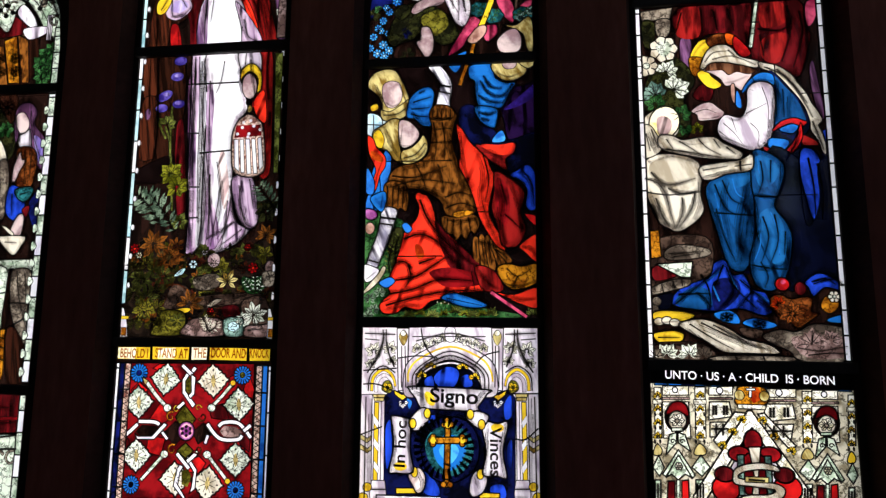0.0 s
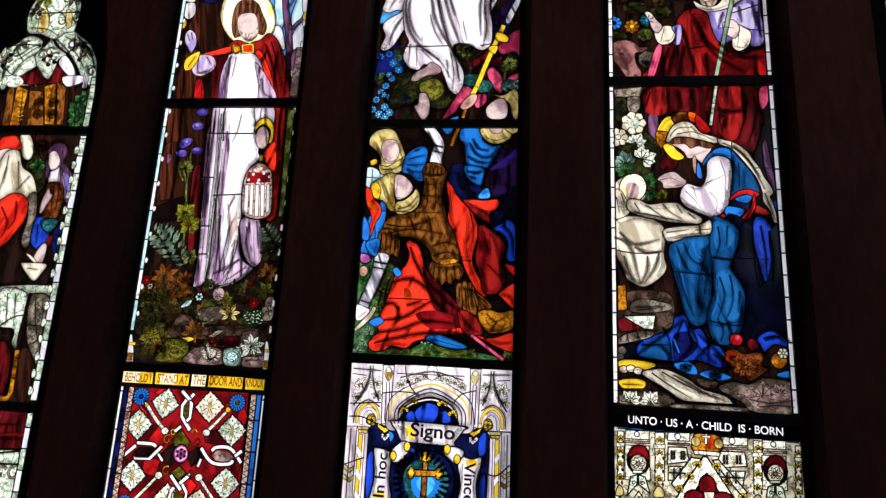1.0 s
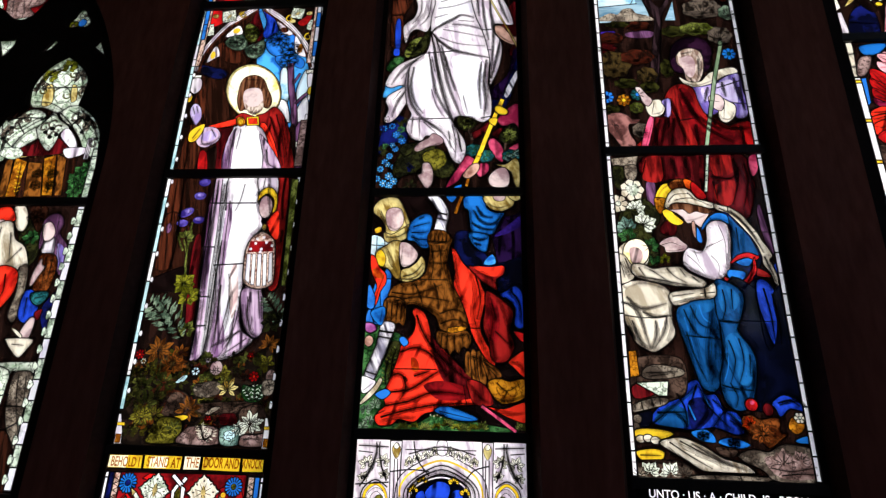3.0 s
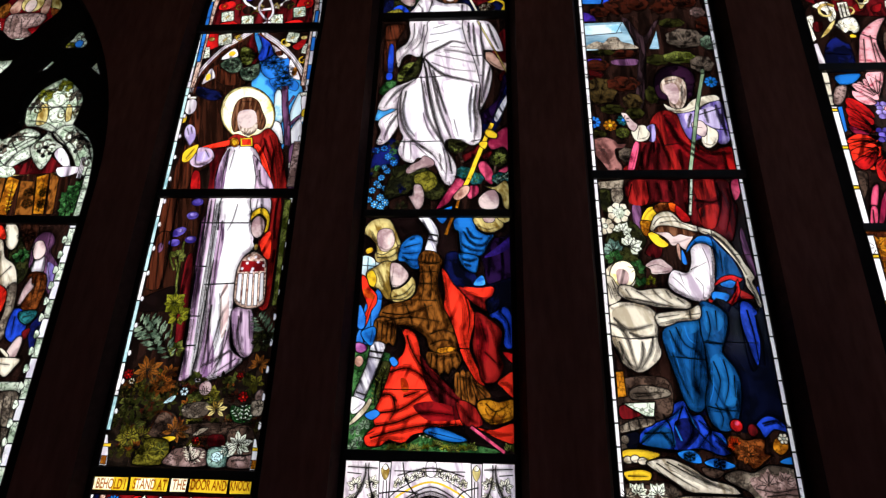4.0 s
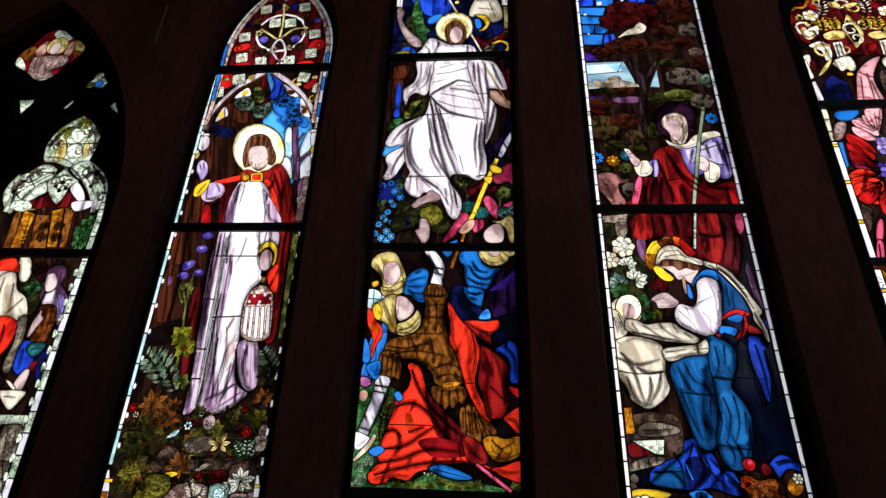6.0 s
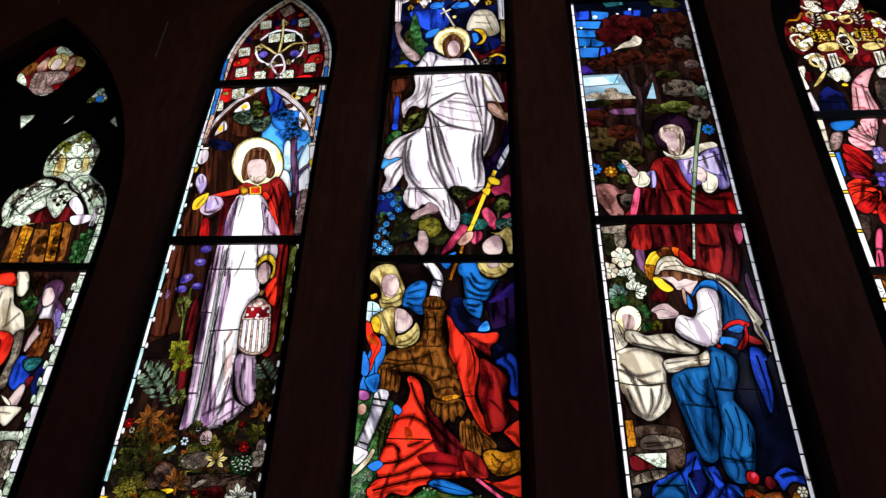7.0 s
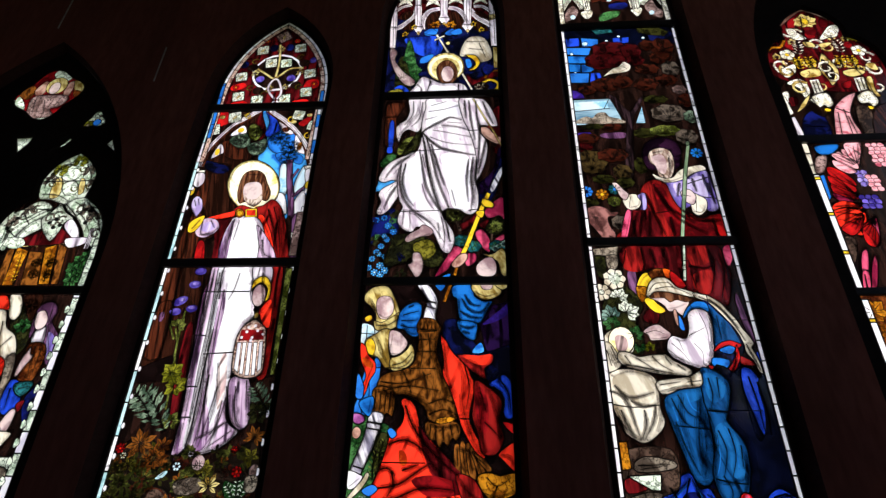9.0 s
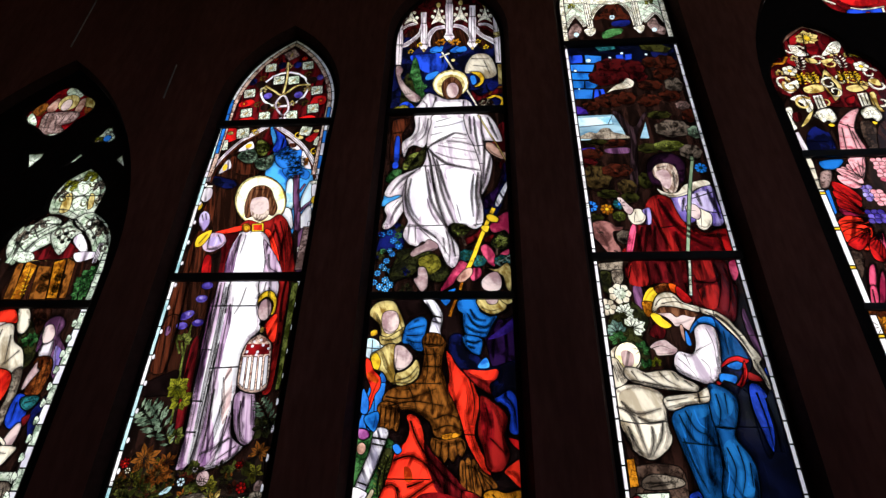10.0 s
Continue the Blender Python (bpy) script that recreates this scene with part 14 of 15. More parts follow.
glass("4", "flesh", [(-1.905, 2), (-1.899, 2.074), (-1.872, 2.149), (-1.856, 2.109), (-1.833, 2.102), (-1.863, 2.041), (-1.887, 1.987)], 5)
glass("4", "cobalt", [(-1.923, 1.827), (-1.917, 1.959), (-1.86, 1.96), (-1.817, 1.895), (-1.817, 1.829), (-1.863, 1.782)], 5)
stroke("4", [(-1.895, 1.926), (-1.883, 1.808)], 4, 1)
glass("4", "teal", [(-1.878, 1.947), (-1.788, 1.961), (-1.774, 1.928), (-1.814, 1.881), (-1.861, 1.9)], 5)
stroke("4", [(-1.851, 1.92), (-1.79, 1.935)], 4, 1)
glass("4", "navy", [(-1.795, 1.862), (-1.739, 1.962), (-1.7, 1.949), (-1.704, 1.799), (-1.726, 1.734), (-1.756, 1.746)], 4)
glass("4", "maroon", [(-1.827, 1.842), (-1.788, 1.862), (-1.791, 1.81), (-1.811, 1.803)], 4)
glass("4", "flesh", [(-1.887, 1.698), (-1.873, 1.763), (-1.842, 1.815), (-1.811, 1.803), (-1.819, 1.712), (-1.856, 1.686)], 5)
glass("4", "cream", [(-1.949, 1.69), (-1.923, 1.703), (-1.795, 1.7), (-1.812, 1.649), (-1.858, 1.603)], 5)
stroke("4", [(-1.909, 1.672), (-1.837, 1.667)], 3, 1)
glass("4", "cream", [(-1.935, 1.755), (-1.905, 1.749), (-1.863, 1.718), (-1.874, 1.705)], 4)
glass("4", "greenwhite", [(-2.067, 1.502), (-2.04, 1.566), (-1.735, 1.581), (-1.736, 1.525), (-1.856, 1.534), (-1.867, 1.521), (-1.958, 1.518)], 5)
glass("4", "greenwhite", [(-2.018, 1.36), (-2.043, 1.547), (-1.886, 1.539), (-1.871, 1.446), (-1.88, 1.305), (-1.877, 1.232), (-1.911, 1.261), (-1.914, 1.334)], 5)
stroke("4", [(-1.996, 1.529), (-1.97, 1.362)], 4, 2)
stroke("4", [(-1.947, 1.531), (-1.919, 1.352)], 4, 2)
glass("4", "stone", [(-1.843, 1.355), (-1.851, 1.509), (-1.822, 1.535), (-1.743, 1.525), (-1.727, 1.42), (-1.74, 1.353), (-1.735, 1.209), (-1.735, 1.15), (-1.802, 1.236)], 5)
stroke("4", [(-1.819, 1.522), (-1.795, 1.387), (-1.728, 1.209)], 4, 2)
stroke("4", [(-1.775, 1.511), (-1.754, 1.389)], 4, 2)
glass("4", "stone", [(-1.816, 1.51), (-1.747, 1.481), (-1.743, 1.432), (-1.789, 1.449)], 0)
cut("4", [(-2.019, 1.336), (-1.93, 1.401), (-1.843, 1.416)], 5)
cut("4", [(-1.855, 1.227), (-1.728, 1.299)], 5)
cut("4", [(-1.838, 1.361), (-1.727, 1.359)], 5)
ribbon("4", [(-1.868, 1.227), (-1.862, 1.114), (-1.864, 0.98), (-1.938, 0.976)], 0.027, "amber",3)
ribbon("4", [(-2.008, 1.318), (-1.998, 1.137), (-2.004, 1.078)], 0.027, "amber",3)
stroke("4", [(-1.88, 1.19), (-1.851, 1.18)], 4, 4)
stroke("4", [(-1.876, 1.143), (-1.846, 1.133)], 4, 4)
stroke("4", [(-1.876, 1.084), (-1.846, 1.074)], 4, 4)
glass("4", "maroon", [(-1.986, 1.258), (-1.911, 1.231), (-1.889, 1.084), (-1.902, 0.995), (-1.949, 1.022)], 5)
glass("4", "darkwood", [(-1.849, 1.204), (-1.802, 1.236), (-1.728, 1.121), (-1.709, 0.977), (-1.815, 0.971)], 4)
zone(0.0, 0.93)
glass("4", "maroon", [(-2.355, 0.884), (-1.716, 0.919), (-1.719, 0.729), (-2.3, 0.693)], 4, False)
glass("4", "ruby", [(-2.322, 0.771), (-1.736, 0.806), (-1.733, 0.789), (-2.318, 0.754)], 3, False)
glass("4", "pink", [(-2.145, 0.878), (-1.912, 0.897), (-1.887, 0.853), (-1.907, 0.796), (-2.12, 0.783)], 3)
stroke("4", [(-2.063, 0.826), (-1.766, 0.849)], 5, 2)
stroke("4", [(-2.044, 0.754), (-1.75, 0.777)], 5, 2)
glass("4", "greenwhite", [(-2.366, 0.683), (-1.705, 0.725), (-1.645, 0.304), (-2.307, 0.251)], 5, False)
stroke("4", [(-2.017, 0.649), (-1.894, 0.691), (-1.736, 0.717)], 5, 5)
stroke("4", [(-2.006, 0.606), (-1.882, 0.642), (-1.727, 0.652)], 5, 5)
scroll_line("4", -1.833, 0.601, 0.046, 30,"stone")
scroll_line("4", -1.749, 0.607, 0.046, 30,"stone")
scroll_line("4", -1.915, 0.59, 0.046, 30,"stone")
zone(-9, 99)
edging("4", -1.735, -1.688, 0.97, 2.46, 0.105, ["pure", "greenwhite"])
edging("4", -1.735, -1.688, 2.51, 2.83, 0.09, ["greenwhite"])
edging("4", -1.735, -1.700, 0.10, 0.91, 0.105, ["pure", "greenwhite"])
edging("4", -2.452, -2.405, 0.10, 2.80, 0.105, ["pure", "greenwhite"])
for k in range(16):
    glass("4", "greenwhite", ring(-1.742, 1.02 + 0.09 * k, 0.016, 0.024, 10, 0, 0.15, 3), 3, False)
# tracery of the flank window
glass("6", "ruby", [(-2.718, 3.713), (-2.879, 4.162), (-2.651, 4.392), (-2.27, 4.252), (-2.122, 3.85), (-2.497, 3.705)], 3)
glass("6", "greenwhite", [(-2.552, 4.242), (-2.52, 4.3), (-2.42, 4.259), (-2.392, 4.21), (-2.466, 4.167)], 4)
glass("6", "greenwhite", [(-2.588, 3.814), (-2.562, 3.856), (-2.455, 3.852), (-2.454, 3.809), (-2.53, 3.78)], 4)
glass("6", "greenwhite", [(-2.761, 3.963), (-2.751, 4.041), (-2.689, 3.982), (-2.659, 3.914), (-2.723, 3.917)], 4)
glass("6", "brass", [(-2.373, 4.163), (-2.336, 4.184), (-2.263, 4.111), (-2.264, 4.043), (-2.332, 4.08)], 4)
glass("6", "rust", [(-2.341, 4.08), (-2.273, 4.066), (-2.256, 3.998), (-2.297, 3.988)], 3)
glass("6", "bronze", [(-2.761, 4.064), (-2.685, 4.142), (-2.637, 4.093), (-2.671, 4.004)], 3)
glass("6", "tan", [(-2.646, 4.094), (-2.593, 4.184), (-2.559, 4.148), (-2.567, 4.056), (-2.612, 4.035)], 4)
glass("6", "tan", [(-2.41, 4.049), (-2.406, 4.152), (-2.369, 4.174), (-2.35, 4.104), (-2.365, 4.025)], 4)
glass("6", "brass", ring(-2.489, 4.133, 0.083, 0.083, 16, 0), 4, False)
glass("6", "flesh", ring(-2.498, 4.11, 0.041, 0.059, 16, 0), 3, False)
glass("6", "pinkstone", [(-2.636, 3.924), (-2.635, 4.025), (-2.525, 4.043), (-2.387, 4.037), (-2.351, 3.99), (-2.397, 3.926), (-2.46, 3.906), (-2.414, 3.84), (-2.602, 3.825)], 5)
stroke("6", [(-2.607, 4.001), (-2.576, 3.846)], 3, 1)
stroke("6", [(-2.533, 3.998), (-2.49, 3.853)], 3, 1)
stroke("6", [(-2.465, 4.006), (-2.478, 3.929)], 3, 1)
stroke("6", [(-2.415, 4.016), (-2.433, 3.949)], 3, 1)
daisy("7", -2.039, 3.825, 0.040, "greenwhite","stone",6)
daisy("7", -1.995, 3.75, 0.040, "greenwhite","stone",6)
daisy("7", -2.108, 3.744, 0.040, "lime","stone",6)
glass("7", "blue", ring(-2.048, 3.768, 0.030, 0.032, 16, 0), 4, False)

# window 5: feathered wings under a leafy head
zone(3.46, 4.7)
glass("5", "umber", [(2.456, 3.358), (2.716, 4.011), (2.999, 3.998), (3.165, 3.337)], 5)
glass("5", "maroon", [(2.594, 4.233), (2.992, 4.679), (3.237, 4.481), (3.457, 4.079), (3.378, 3.878), (2.949, 3.848), (2.608, 4.016)], 4)
glass("5", "ruby", [(2.861, 4.529), (2.921, 4.549), (2.886, 4.456), (2.837, 4.447)], 4)
glass("5", "ruby", [(3.069, 4.527), (3.126, 4.536), (3.114, 4.454), (3.058, 4.445)], 4)
glass("5", "ruby", [(2.939, 4.406), (3.021, 4.424), (2.988, 4.346), (2.936, 4.349)], 4)
glass("5", "ruby", [(2.773, 4.335), (2.848, 4.331), (2.818, 4.232), (2.762, 4.268)], 4)
glass("5", "ruby", [(3.266, 4.164), (3.35, 4.213), (3.379, 4.136), (3.282, 4.088)], 4)
glass("5", "ruby", [(3.153, 4.28), (3.204, 4.299), (3.203, 4.232), (3.156, 4.246)], 4)
glass("5", "ruby", [(2.927, 3.929), (2.986, 3.957), (2.98, 3.897), (2.918, 3.879)], 4)
glass("5", "ruby", [(3.028, 3.914), (3.094, 3.942), (3.073, 3.882), (3.028, 3.874)], 4)
scroll_line("5", 2.872, 4.387, 0.055, 20,"lace")
scroll_line("5", 2.974, 4.279, 0.055, 20,"lace")
scroll_line("5", 2.686, 4.086, 0.055, 20,"lace")
scroll_line("5", 3.066, 4.088, 0.055, 20,"lace")
scroll_line("5", 3.266, 4.142, 0.055, 20,"lace")
scroll_line("5", 2.891, 4.108, 0.049, 150,"gilt")
scroll_line("5", 3.048, 4.252, 0.049, 150,"gilt")
scroll_line("5", 3.141, 4.095, 0.049, 150,"gilt")
scroll_line("5", 2.761, 4.115, 0.049, 150,"gilt")
scroll_line("5", 2.896, 3.9, 0.049, 150,"gilt")
leafspray("5", 2.826, 4.309, 0.037, "gilt",5,90,300,0.35,3)
leafspray("5", 3.183, 4.323, 0.037, "gilt",5,90,300,0.35,3)
leafspray("5", 2.858, 4.004, 0.037, "gilt",5,90,300,0.35,3)
leafspray("5", 3.193, 4.04, 0.037, "gilt",5,90,300,0.35,3)
leafspray("5", 3.099, 4.339, 0.037, "gilt",5,90,300,0.35,3)
leafspray("5", 2.689, 4.173, 0.037, "gilt",5,90,300,0.35,3)
ribbon("5", [(2.783, 4.474), (2.868, 4.552), (2.977, 4.63), (3.077, 4.575), (3.196, 4.472), (3.206, 4.39)], 0.027, "tan",4)
ribbon("5", [(3.183, 4.346), (3.252, 4.308), (3.348, 4.269), (3.407, 4.135)], 0.022, "gold",4)
stroke("5", [(2.955, 4.559), (2.915, 4.327), (2.924, 4.215)], 5, 2)
stroke("5", [(2.745, 4.062), (2.771, 3.957), (2.795, 3.805)], 4, 2)
stroke("5", [(3.158, 4.042), (3.191, 3.937), (3.192, 3.788)], 4, 2)
leafspray("5", 2.815, 4.123, 0.036, "gold",6,90,330,0.3,3)
leafspray("5", 2.901, 4.118, 0.036, "gold",6,90,330,0.3,3)
leafspray("5", 3.084, 4.119, 0.036, "gold",6,90,330,0.3,3)
leafspray("5", 3.169, 4.115, 0.036, "gold",6,90,330,0.3,3)
ribbon("5", [(2.781, 4.335), (2.739, 4.269), (2.677, 4.262), (2.628, 4.22)], 0.023, "amber",4)
leafspray("5", 2.971, 4.51, 0.084, "gilt",9,90,330,0.34)
glass("5", "gold", ring(2.971, 4.51, 0.023, 0.035, 16, 0), 3, False)
glass("5", "lace", [(2.822, 4.448), (2.868, 4.422), (2.902, 4.385), (2.933, 4.337), (2.855, 4.33), (2.824, 4.378)], 4)
glass("5", "lace", [(3.114, 4.454), (3.17, 4.462), (3.162, 4.393), (3.077, 4.34), (3.011, 4.322), (3.055, 4.387)], 4)
scroll_line("5", 2.842, 4.412, 0.055, 200,"lace")
scroll_line("5", 3.11, 4.396, 0.055, 200,"lace")
glass("5", "gilt", [(2.893, 4.306), (2.952, 4.302), (2.967, 4.257), (2.909, 4.26)], 4)
glass("5", "gilt", [(2.989, 4.278), (3.055, 4.296), (3.08, 4.284), (3.015, 4.243)], 4)
daisy("5", 2.761, 4.191, 0.048, "lace","gold",5)
daisy("5", 3.232, 4.209, 0.048, "lace","gold",5)
fern("5", [(2.827, 4.187), (2.854, 4.252), (2.859, 4.319)], 0.048, "lace",5,2)
fern("5", [(2.807, 4.049), (2.819, 4.112), (2.813, 4.166)], 0.048, "gold",5,2)
fern("5", [(2.896, 4.055), (2.891, 4.108), (2.889, 4.173)], 0.048, "gold",5,2)
fern("5", [(3.116, 4.193), (3.124, 4.259), (3.113, 4.316)], 0.048, "lace",5,2)
fern("5", [(3.08, 4.046), (3.087, 4.109), (3.095, 4.173)], 0.046, "gold",5,2)
fern("5", [(3.165, 4.041), (3.158, 4.105), (3.159, 4.169)], 0.048, "gold",5,2)
glass("5", "gilt", [(2.8, 4.028), (2.874, 4.056), (2.935, 4.042), (2.919, 3.991), (2.848, 3.974), (2.802, 3.986)], 4)
glass("5", "gilt", [(3.073, 4.025), (3.144, 4.042), (3.206, 4.018), (3.181, 3.989), (3.112, 3.972), (3.07, 3.994)], 4)
leafspray("5", 2.828, 3.775, 0.042, "lace",6,90,300,0.3,3)
leafspray("5", 3.134, 3.781, 0.042, "lace",6,90,300,0.3,3)
glass("5", "gilt", [(2.983, 4.19), (3.012, 4.145), (3.045, 4.047), (3.028, 3.976), (2.966, 3.897), (2.955, 3.948), (2.931, 4.053)], 5)
glass("5", "umber", [(2.976, 4.147), (3.017, 4.049), (3.007, 3.977), (2.969, 3.948), (2.949, 4.063)], 0)
scroll_line("5", 2.977, 4.061, 0.057, 60,"lace")
scroll_line("5", 2.989, 3.988, 0.049, 240,"lace")
glass("5", "lace", [(2.644, 4.067), (2.695, 4.065), (2.779, 4.103), (2.772, 4.029), (2.707, 3.981), (2.673, 4.013)], 4)
scroll_line("5", 2.725, 4.042, 0.058, 120,"gilt")
glass("5", "lace", [(2.685, 3.93), (2.76, 3.968), (2.808, 3.935), (2.808, 3.844), (2.761, 3.807), (2.75, 3.887)], 4)
scroll_line("5", 2.764, 3.886, 0.066, 40,"gilt")
scroll_line("5", 3.284, 4.035, 0.066, 100,"lace")
scroll_line("5", 3.242, 3.885, 0.066, 100,"lace")
glass("5", "gilt", [(3.229, 4.08), (3.289, 4.088), (3.294, 4.025), (3.249, 4.037)], 4)
glass("5", "gilt", [(3.188, 3.948), (3.23, 3.966), (3.217, 3.856), (3.229, 3.797), (3.182, 3.818)], 4)
glass("5", "lace", [(2.835, 3.954), (2.895, 3.961), (2.894, 3.85), (2.832, 3.833)], 4, False)
stroke("5", [(2.853, 3.943), (2.849, 3.842)], 4, 4)
stroke("5", [(2.877, 3.952), (2.873, 3.851)], 4, 4)
glass("5", "lace", [(3.115, 3.961), (3.181, 3.968), (3.169, 3.858), (3.107, 3.841)], 4, False)
stroke("5", [(3.132, 3.95), (3.125, 3.85)], 4, 4)
stroke("5", [(3.16, 3.959), (3.152, 3.859)], 4, 4)
glass("5", "lace", [(2.812, 3.814), (2.905, 3.84), (2.924, 3.751), (2.884, 3.715), (2.863, 3.735), (2.823, 3.717), (2.811, 3.766)], 5)
glass("5", "gold", ring(2.871, 3.696, 0.020, 0.014, 16, 0), 3, False)
glass("5", "gold", ring(3.134, 3.705, 0.020, 0.014, 16, 0), 3, False)
glass("5", "lace", [(3.09, 3.812), (3.179, 3.848), (3.202, 3.759), (3.157, 3.713), (3.134, 3.743), (3.087, 3.745)], 5)
glass("5", "lace", [(2.62, 3.833), (2.671, 3.86), (2.662, 3.782), (2.62, 3.735)], 4)
glass("5", "lace", [(2.615, 3.813), (2.643, 3.812), (2.658, 3.676), (2.616, 3.649)], 4, False)
glass("5", "maroon", [(2.661, 3.801), (2.712, 3.809), (2.708, 3.751), (2.661, 3.733)], 3)
glass("5", "gilt", [(2.681, 3.685), (2.755, 3.787), (2.802, 3.825), (2.744, 3.73)], 4)
glass("5", "white", [(2.62, 3.64), (2.656, 3.648), (2.674, 3.483), (2.618, 3.475)], 4, False)
glass("5", "navy", [(2.695, 3.618), (2.773, 3.691), (2.836, 3.632), (2.822, 3.469), (2.677, 3.473)], 4)
cut("5", [(2.688, 3.572), (2.832, 3.558)], 4)
glass("5", "umber", [(2.755, 3.72), (2.801, 3.756), (2.855, 3.668), (2.819, 3.642)], 4)
glass("5", "pinkfeather", [(2.918, 3.713), (3.002, 3.797), (3.084, 3.832), (3.046, 3.766), (3, 3.672), (2.997, 3.589), (3.005, 3.463), (2.862, 3.467), (2.884, 3.611)], 5)
stroke("5", [(2.926, 3.675), (2.888, 3.467)], 4, 2)
stroke("5", [(2.969, 3.702), (2.961, 3.563), (2.956, 3.473)], 4, 2)
stroke("5", [(2.977, 3.645), (2.986, 3.481)], 4, 2)
cut("5", [(2.918, 3.713), (3.003, 3.663)], 4)
glass("5", "earth", [(3.043, 3.699), (3.114, 3.724), (3.123, 3.603), (3.06, 3.47), (3.024, 3.515)], 4)
glass("5", "darkwood", [(3.157, 3.694), (3.322, 3.735), (3.212, 3.456), (3.086, 3.469)], 4)
zone(2.45, 3.46)
glass("5", "umber", [(2.56, 3.486), (3.343, 3.46), (2.962, 2.403), (2.522, 2.404)], 5)
glass("5", "cream", [(2.621, 3.422), (2.664, 3.43), (2.659, 3.309), (2.652, 3.21), (2.618, 3.202), (2.626, 3.31)], 4)
stroke("5", [(2.62, 3.353), (2.675, 3.36)], 4, 4)
stroke("5", [(2.62, 3.268), (2.667, 3.275)], 4, 4)
glass("5", "azure", [(2.704, 3.411), (2.84, 3.424), (2.826, 3.381), (2.776, 3.348), (2.711, 3.35)], 5)
glass("5", "pinkstone", [(2.683, 3.325), (2.747, 3.341), (2.729, 3.265), (2.684, 3.209), (2.651, 3.226)], 5)
glass("5", "blue", [(2.654, 3.193), (2.694, 3.2), (2.686, 3.041), (2.654, 3.004)], 5, False)
feathers("5", [(2.904, 3.252), (2.776, 3.348), (2.967, 3.446)], 0.034, ["pinkfeather"],6,6)
feathers("5", [(2.843, 3.03), (2.723, 3.249), (2.694, 3.049)], 0.040, ["pinkfeather","red"],6,6)
feathers("5", [(2.865, 2.992), (2.665, 2.98), (2.652, 2.906)], 0.046, ["scarlet"],4,6)
feathers("5", [(2.837, 2.947), (2.684, 2.876), (2.749, 2.788)], 0.054, ["scarlet","red"],5,6)
feathers("5", [(2.883, 2.909), (2.778, 2.802), (2.811, 2.717)], 0.042, ["red","pink"],4,6)
scales("5", 3.051, 3.409, 0.038, "pinkfeather",6,3)
scales("5", 2.902, 3.211, 0.037, "lilac",4,2)
scales("5", 2.952, 3.178, 0.037, "pinkfeather",4,2)
scales("5", 2.888, 3.037, 0.039, "violet",3,3)
glass("5", "earth", [(2.67, 2.782), (2.724, 2.767), (2.699, 2.663), (2.646, 2.596), (2.653, 2.698)], 4)
glass("5", "pink", [(2.729, 2.684), (2.763, 2.697), (2.737, 2.596), (2.711, 2.569), (2.693, 2.583)], 5)
glass("5", "pink", [(2.693, 2.57), (2.725, 2.563), (2.701, 2.466), (2.663, 2.441), (2.661, 2.466)], 5)
glass("5", "pink", [(2.749, 2.596), (2.793, 2.669), (2.783, 2.595), (2.717, 2.434), (2.699, 2.447)], 5)
stroke("5", [(2.7, 2.556), (2.684, 2.466)], 4, 4)
# feathers of the wing, brushed dark at their roots
glass("5", "pinkfeather", [(2.875, 3.423), (2.962, 3.438), (2.951, 3.343), (2.886, 3.269), (2.874, 3.345)], 4)
stroke("5", [(2.951, 3.343), (2.915, 3.387), (2.875, 3.423)], 2.6, 1.3)
shade("5", [(2.951, 3.343), (2.921, 3.375)], 22, 0.7)
glass("5", "pinkfeather", [(2.777, 3.348), (2.842, 3.346), (2.901, 3.294), (2.899, 3.236), (2.822, 3.271)], 4)
stroke("5", [(2.901, 3.294), (2.841, 3.325), (2.777, 3.348)], 2.6, 1.3)
shade("5", [(2.901, 3.294), (2.852, 3.316)], 22, 0.7)
glass("5", "pinkfeather", [(2.776, 3.306), (2.841, 3.271), (2.887, 3.22), (2.831, 3.205), (2.772, 3.256)], 4)
stroke("5", [(2.887, 3.22), (2.834, 3.267), (2.776, 3.306)], 2.6, 1.3)
shade("5", [(2.887, 3.22), (2.843, 3.254)], 22, 0.7)
glass("5", "red", [(2.727, 3.257), (2.789, 3.231), (2.847, 3.16), (2.844, 3.116), (2.777, 3.158), (2.721, 3.2)], 4)
stroke("5", [(2.844, 3.116), (2.788, 3.19), (2.727, 3.257)], 2.6, 1.3)
shade("5", [(2.844, 3.116), (2.798, 3.172)], 22, 0.7)
glass("5", "red", [(2.712, 3.192), (2.777, 3.158), (2.841, 3.108), (2.821, 3.069), (2.752, 3.102), (2.709, 3.143)], 4)
stroke("5", [(2.821, 3.069), (2.769, 3.134), (2.712, 3.192)], 2.6, 1.3)
shade("5", [(2.821, 3.069), (2.778, 3.118)], 22, 0.7)
glass("5", "red", [(2.712, 3.135), (2.764, 3.102), (2.825, 3.062), (2.799, 3.023), (2.727, 3.048), (2.703, 3.088)], 4)
stroke("5", [(2.799, 3.023), (2.757, 3.083), (2.712, 3.135)], 2.6, 1.3)
shade("5", [(2.799, 3.023), (2.764, 3.068)], 22, 0.7)
glass("5", "pink", [(2.704, 3.072), (2.745, 3.048), (2.802, 3.016), (2.754, 3.001), (2.703, 3.033)], 4)
stroke("5", [(2.802, 3.016), (2.754, 3.047), (2.704, 3.072)], 2.6, 1.3)
shade("5", [(2.802, 3.016), (2.763, 3.038)], 22, 0.7)
glass("5", "scarlet", [(2.666, 2.98), (2.735, 3.017), (2.806, 2.993), (2.813, 2.962), (2.743, 2.971), (2.681, 2.95)], 4)
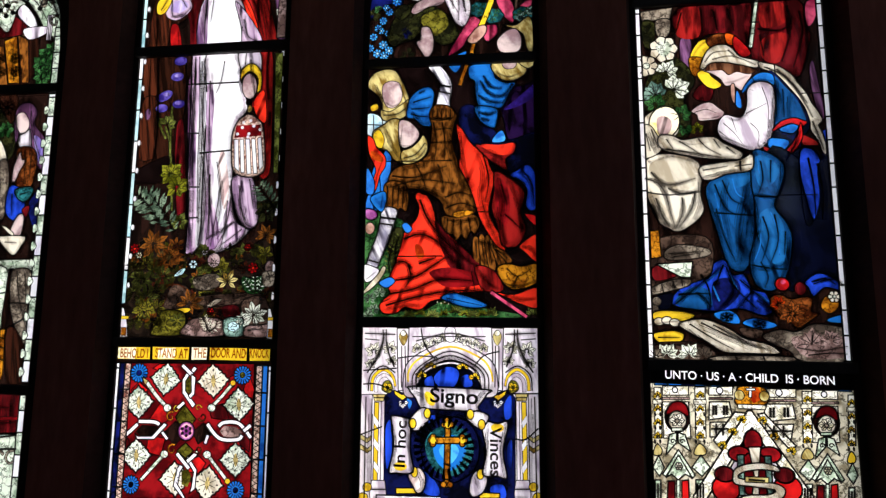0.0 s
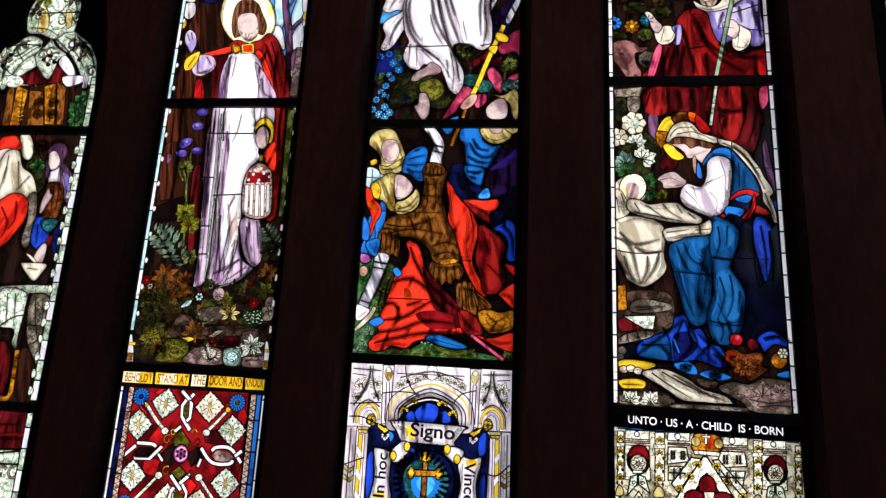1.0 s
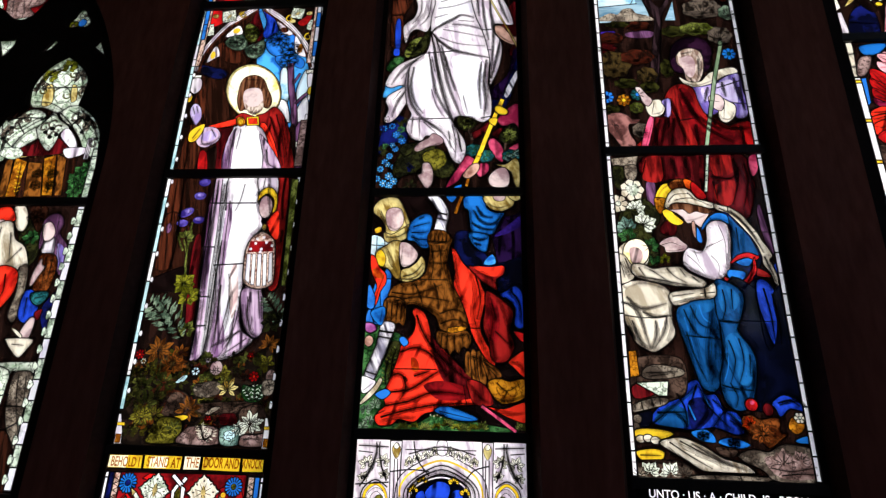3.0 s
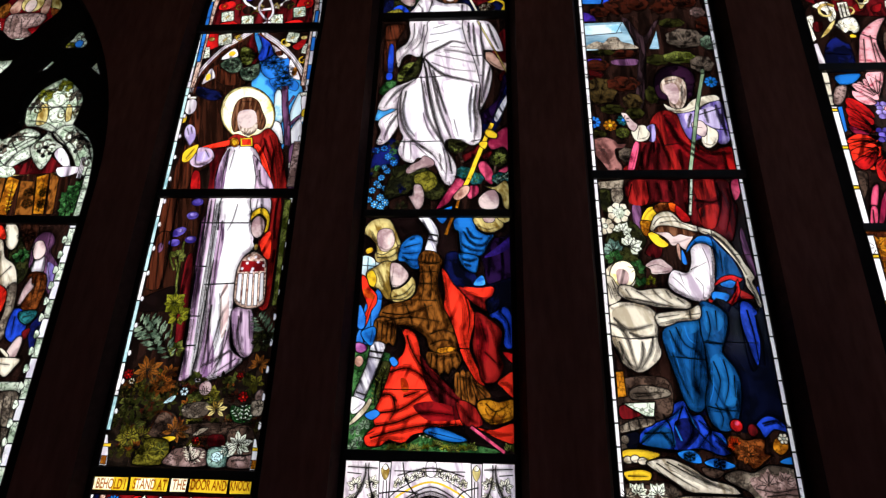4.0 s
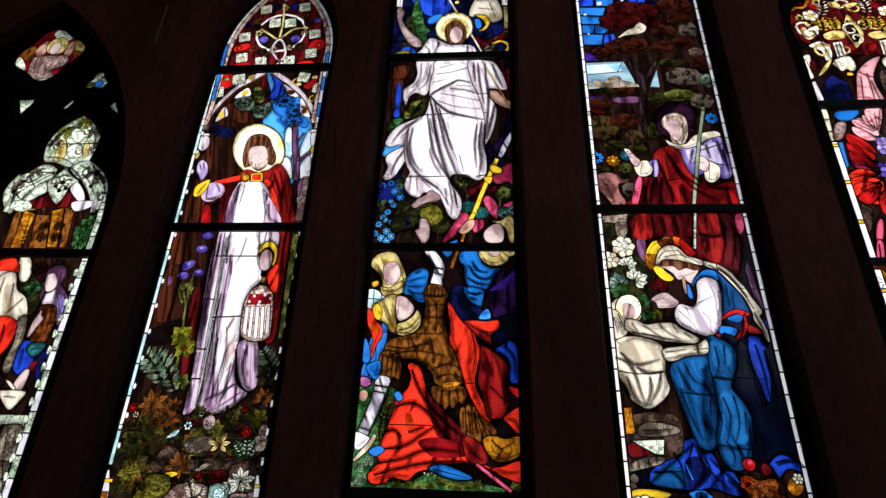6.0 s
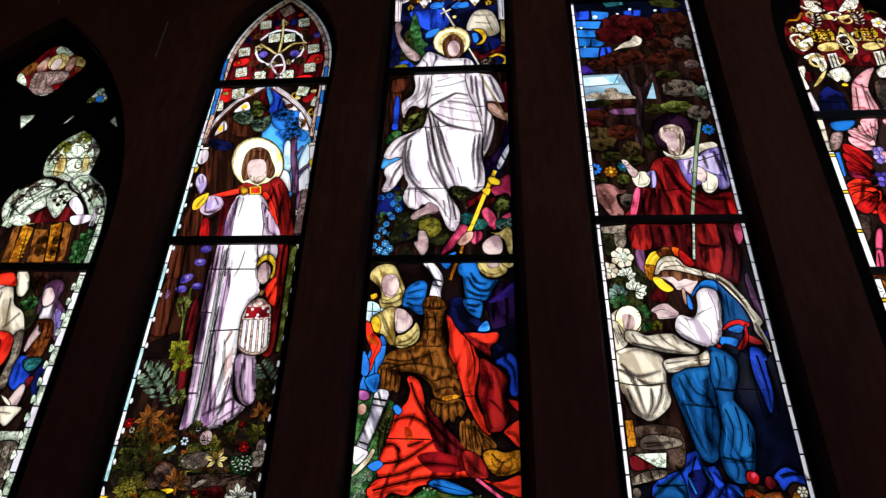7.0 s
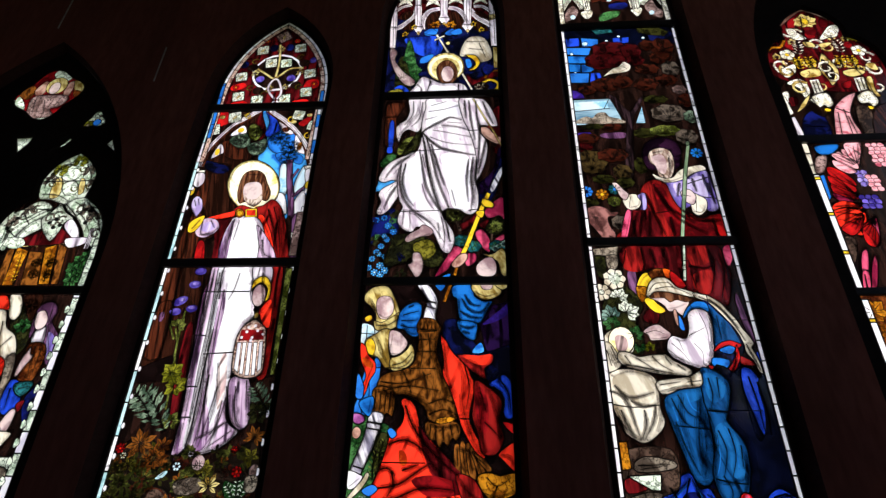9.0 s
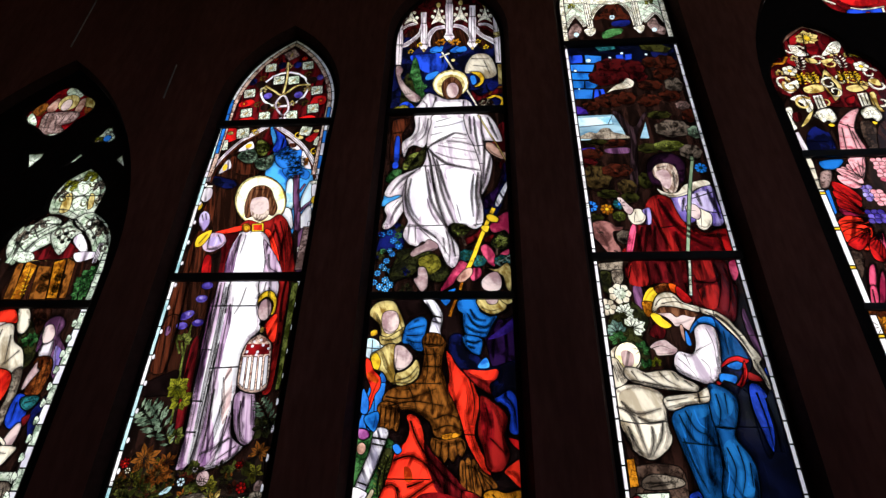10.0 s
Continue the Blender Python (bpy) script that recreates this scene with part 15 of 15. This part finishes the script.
stroke("5", [(2.813, 2.962), (2.742, 2.975), (2.666, 2.98)], 2.6, 1.3)
shade("5", [(2.813, 2.962), (2.755, 2.969)], 22, 0.7)
glass("5", "scarlet", [(2.66, 2.942), (2.731, 2.971), (2.814, 2.947), (2.803, 2.917), (2.734, 2.926), (2.675, 2.897)], 4)
stroke("5", [(2.803, 2.917), (2.733, 2.934), (2.66, 2.942)], 2.6, 1.3)
shade("5", [(2.803, 2.917), (2.746, 2.927)], 22, 0.7)
glass("5", "scarlet", [(2.663, 2.898), (2.73, 2.934), (2.819, 2.91), (2.782, 2.859), (2.714, 2.802), (2.673, 2.839)], 4)
stroke("5", [(2.782, 2.859), (2.724, 2.882), (2.663, 2.898)], 2.6, 1.3)
shade("5", [(2.782, 2.859), (2.735, 2.874)], 22, 0.7)
glass("5", "red", [(2.671, 2.832), (2.722, 2.875), (2.81, 2.903), (2.778, 2.83), (2.715, 2.788)], 4)
stroke("5", [(2.81, 2.903), (2.741, 2.871), (2.671, 2.832)], 2.6, 1.3)
shade("5", [(2.81, 2.903), (2.754, 2.874)], 22, 0.7)
glass("5", "red", [(2.784, 2.83), (2.836, 2.858), (2.856, 2.8), (2.827, 2.723), (2.786, 2.724), (2.772, 2.766)], 4)
stroke("5", [(2.827, 2.723), (2.807, 2.78), (2.784, 2.83)], 2.6, 1.3)
shade("5", [(2.827, 2.723), (2.81, 2.765)], 22, 0.7)
zone(0.0, 2.45)
glass("5", "rust", [(2.466, 2.404), (3.071, 2.402), (2.631, 0.947), (1.8, 0.915)], 5)
leafspray("5", 2.665, 2.342, 0.081, "amber",7,90,340)
leafspray("5", 2.728, 2.223, 0.081, "amber",7,90,340)
zone(-9, 99)
edging("5", 2.624, 2.665, 2.45, 3.20, 0.245, ["pure"], "gold")
edging("5", 2.624, 2.665, 0.10, 2.41, 0.245, ["pure"], "gold")
glass("8", "ruby", [(3.192, 5.196), (3.747, 5.149), (3.577, 4.701), (3.341, 4.781)], 4)
glass("8", "red", [(3.358, 4.949), (3.558, 4.947), (3.587, 4.853), (3.435, 4.825), (3.336, 4.884)], 3)
glass("8", "cobalt", [(3.345, 4.793), (3.569, 4.803), (3.57, 4.702), (3.458, 4.672), (3.353, 4.704)], 5)
glass("8", "flame", ring(3.477, 4.746, 0.019, 0.019, 16, 0), 3, False)
ribbon("8", [(3.161, 4.964), (3.289, 4.862)], 0.020, "cream",4)
ribbon("8", [(3.373, 4.817), (3.462, 4.791), (3.612, 4.812)], 0.019, "cream",4)
ribbon("8", [(3.592, 4.801), (3.574, 4.714), (3.523, 4.68)], 0.019, "cream",4)


window("1", "tall lancet of a robed bearer with a lantern in stained glass", OUT_L, "umber", [(1.155, 1.197), (2.628, 2.680), (3.826, 3.884)])
window("2", "tall lancet of figures in white, red and blue stained glass", OUT_C, "night", [(1.262, 1.307), (2.506, 2.550), (3.890, 3.946)])
window("3", "tall lancet with a nativity scene in stained glass", OUT_R, "umber", [(1.091, 1.137), (2.738, 2.787), (4.507, 4.563)])
window("4", "cusped light with bearded elders and scrolls in stained glass", OUT_FL, "umber", [(0.912, 0.960), (2.462, 2.510)], 0.003)
window("5", "cusped light with red feathered wings in stained glass", OUT_FR, "umber", [(2.430, 2.470), (3.432, 3.484)], 0.003)
window("6", "quatrefoil tracery light in red and white stained glass", OUT_QUATREFOIL, "ruby", [], 0.003)
window("7", "small trefoil tracery light in pale green glass", OUT_TREFOIL, "greenwhite", [], 0.003)
window("8", "round tracery light in red and blue glass", OUT_ROUNDEL, "ruby", [], 0.003)
for key, dagger in zip(("9", "10", "11"), OUT_DAGGERS):
    window(key, "small dagger tracery light in pale glass", dagger, "greenwhite", [], 0.003)
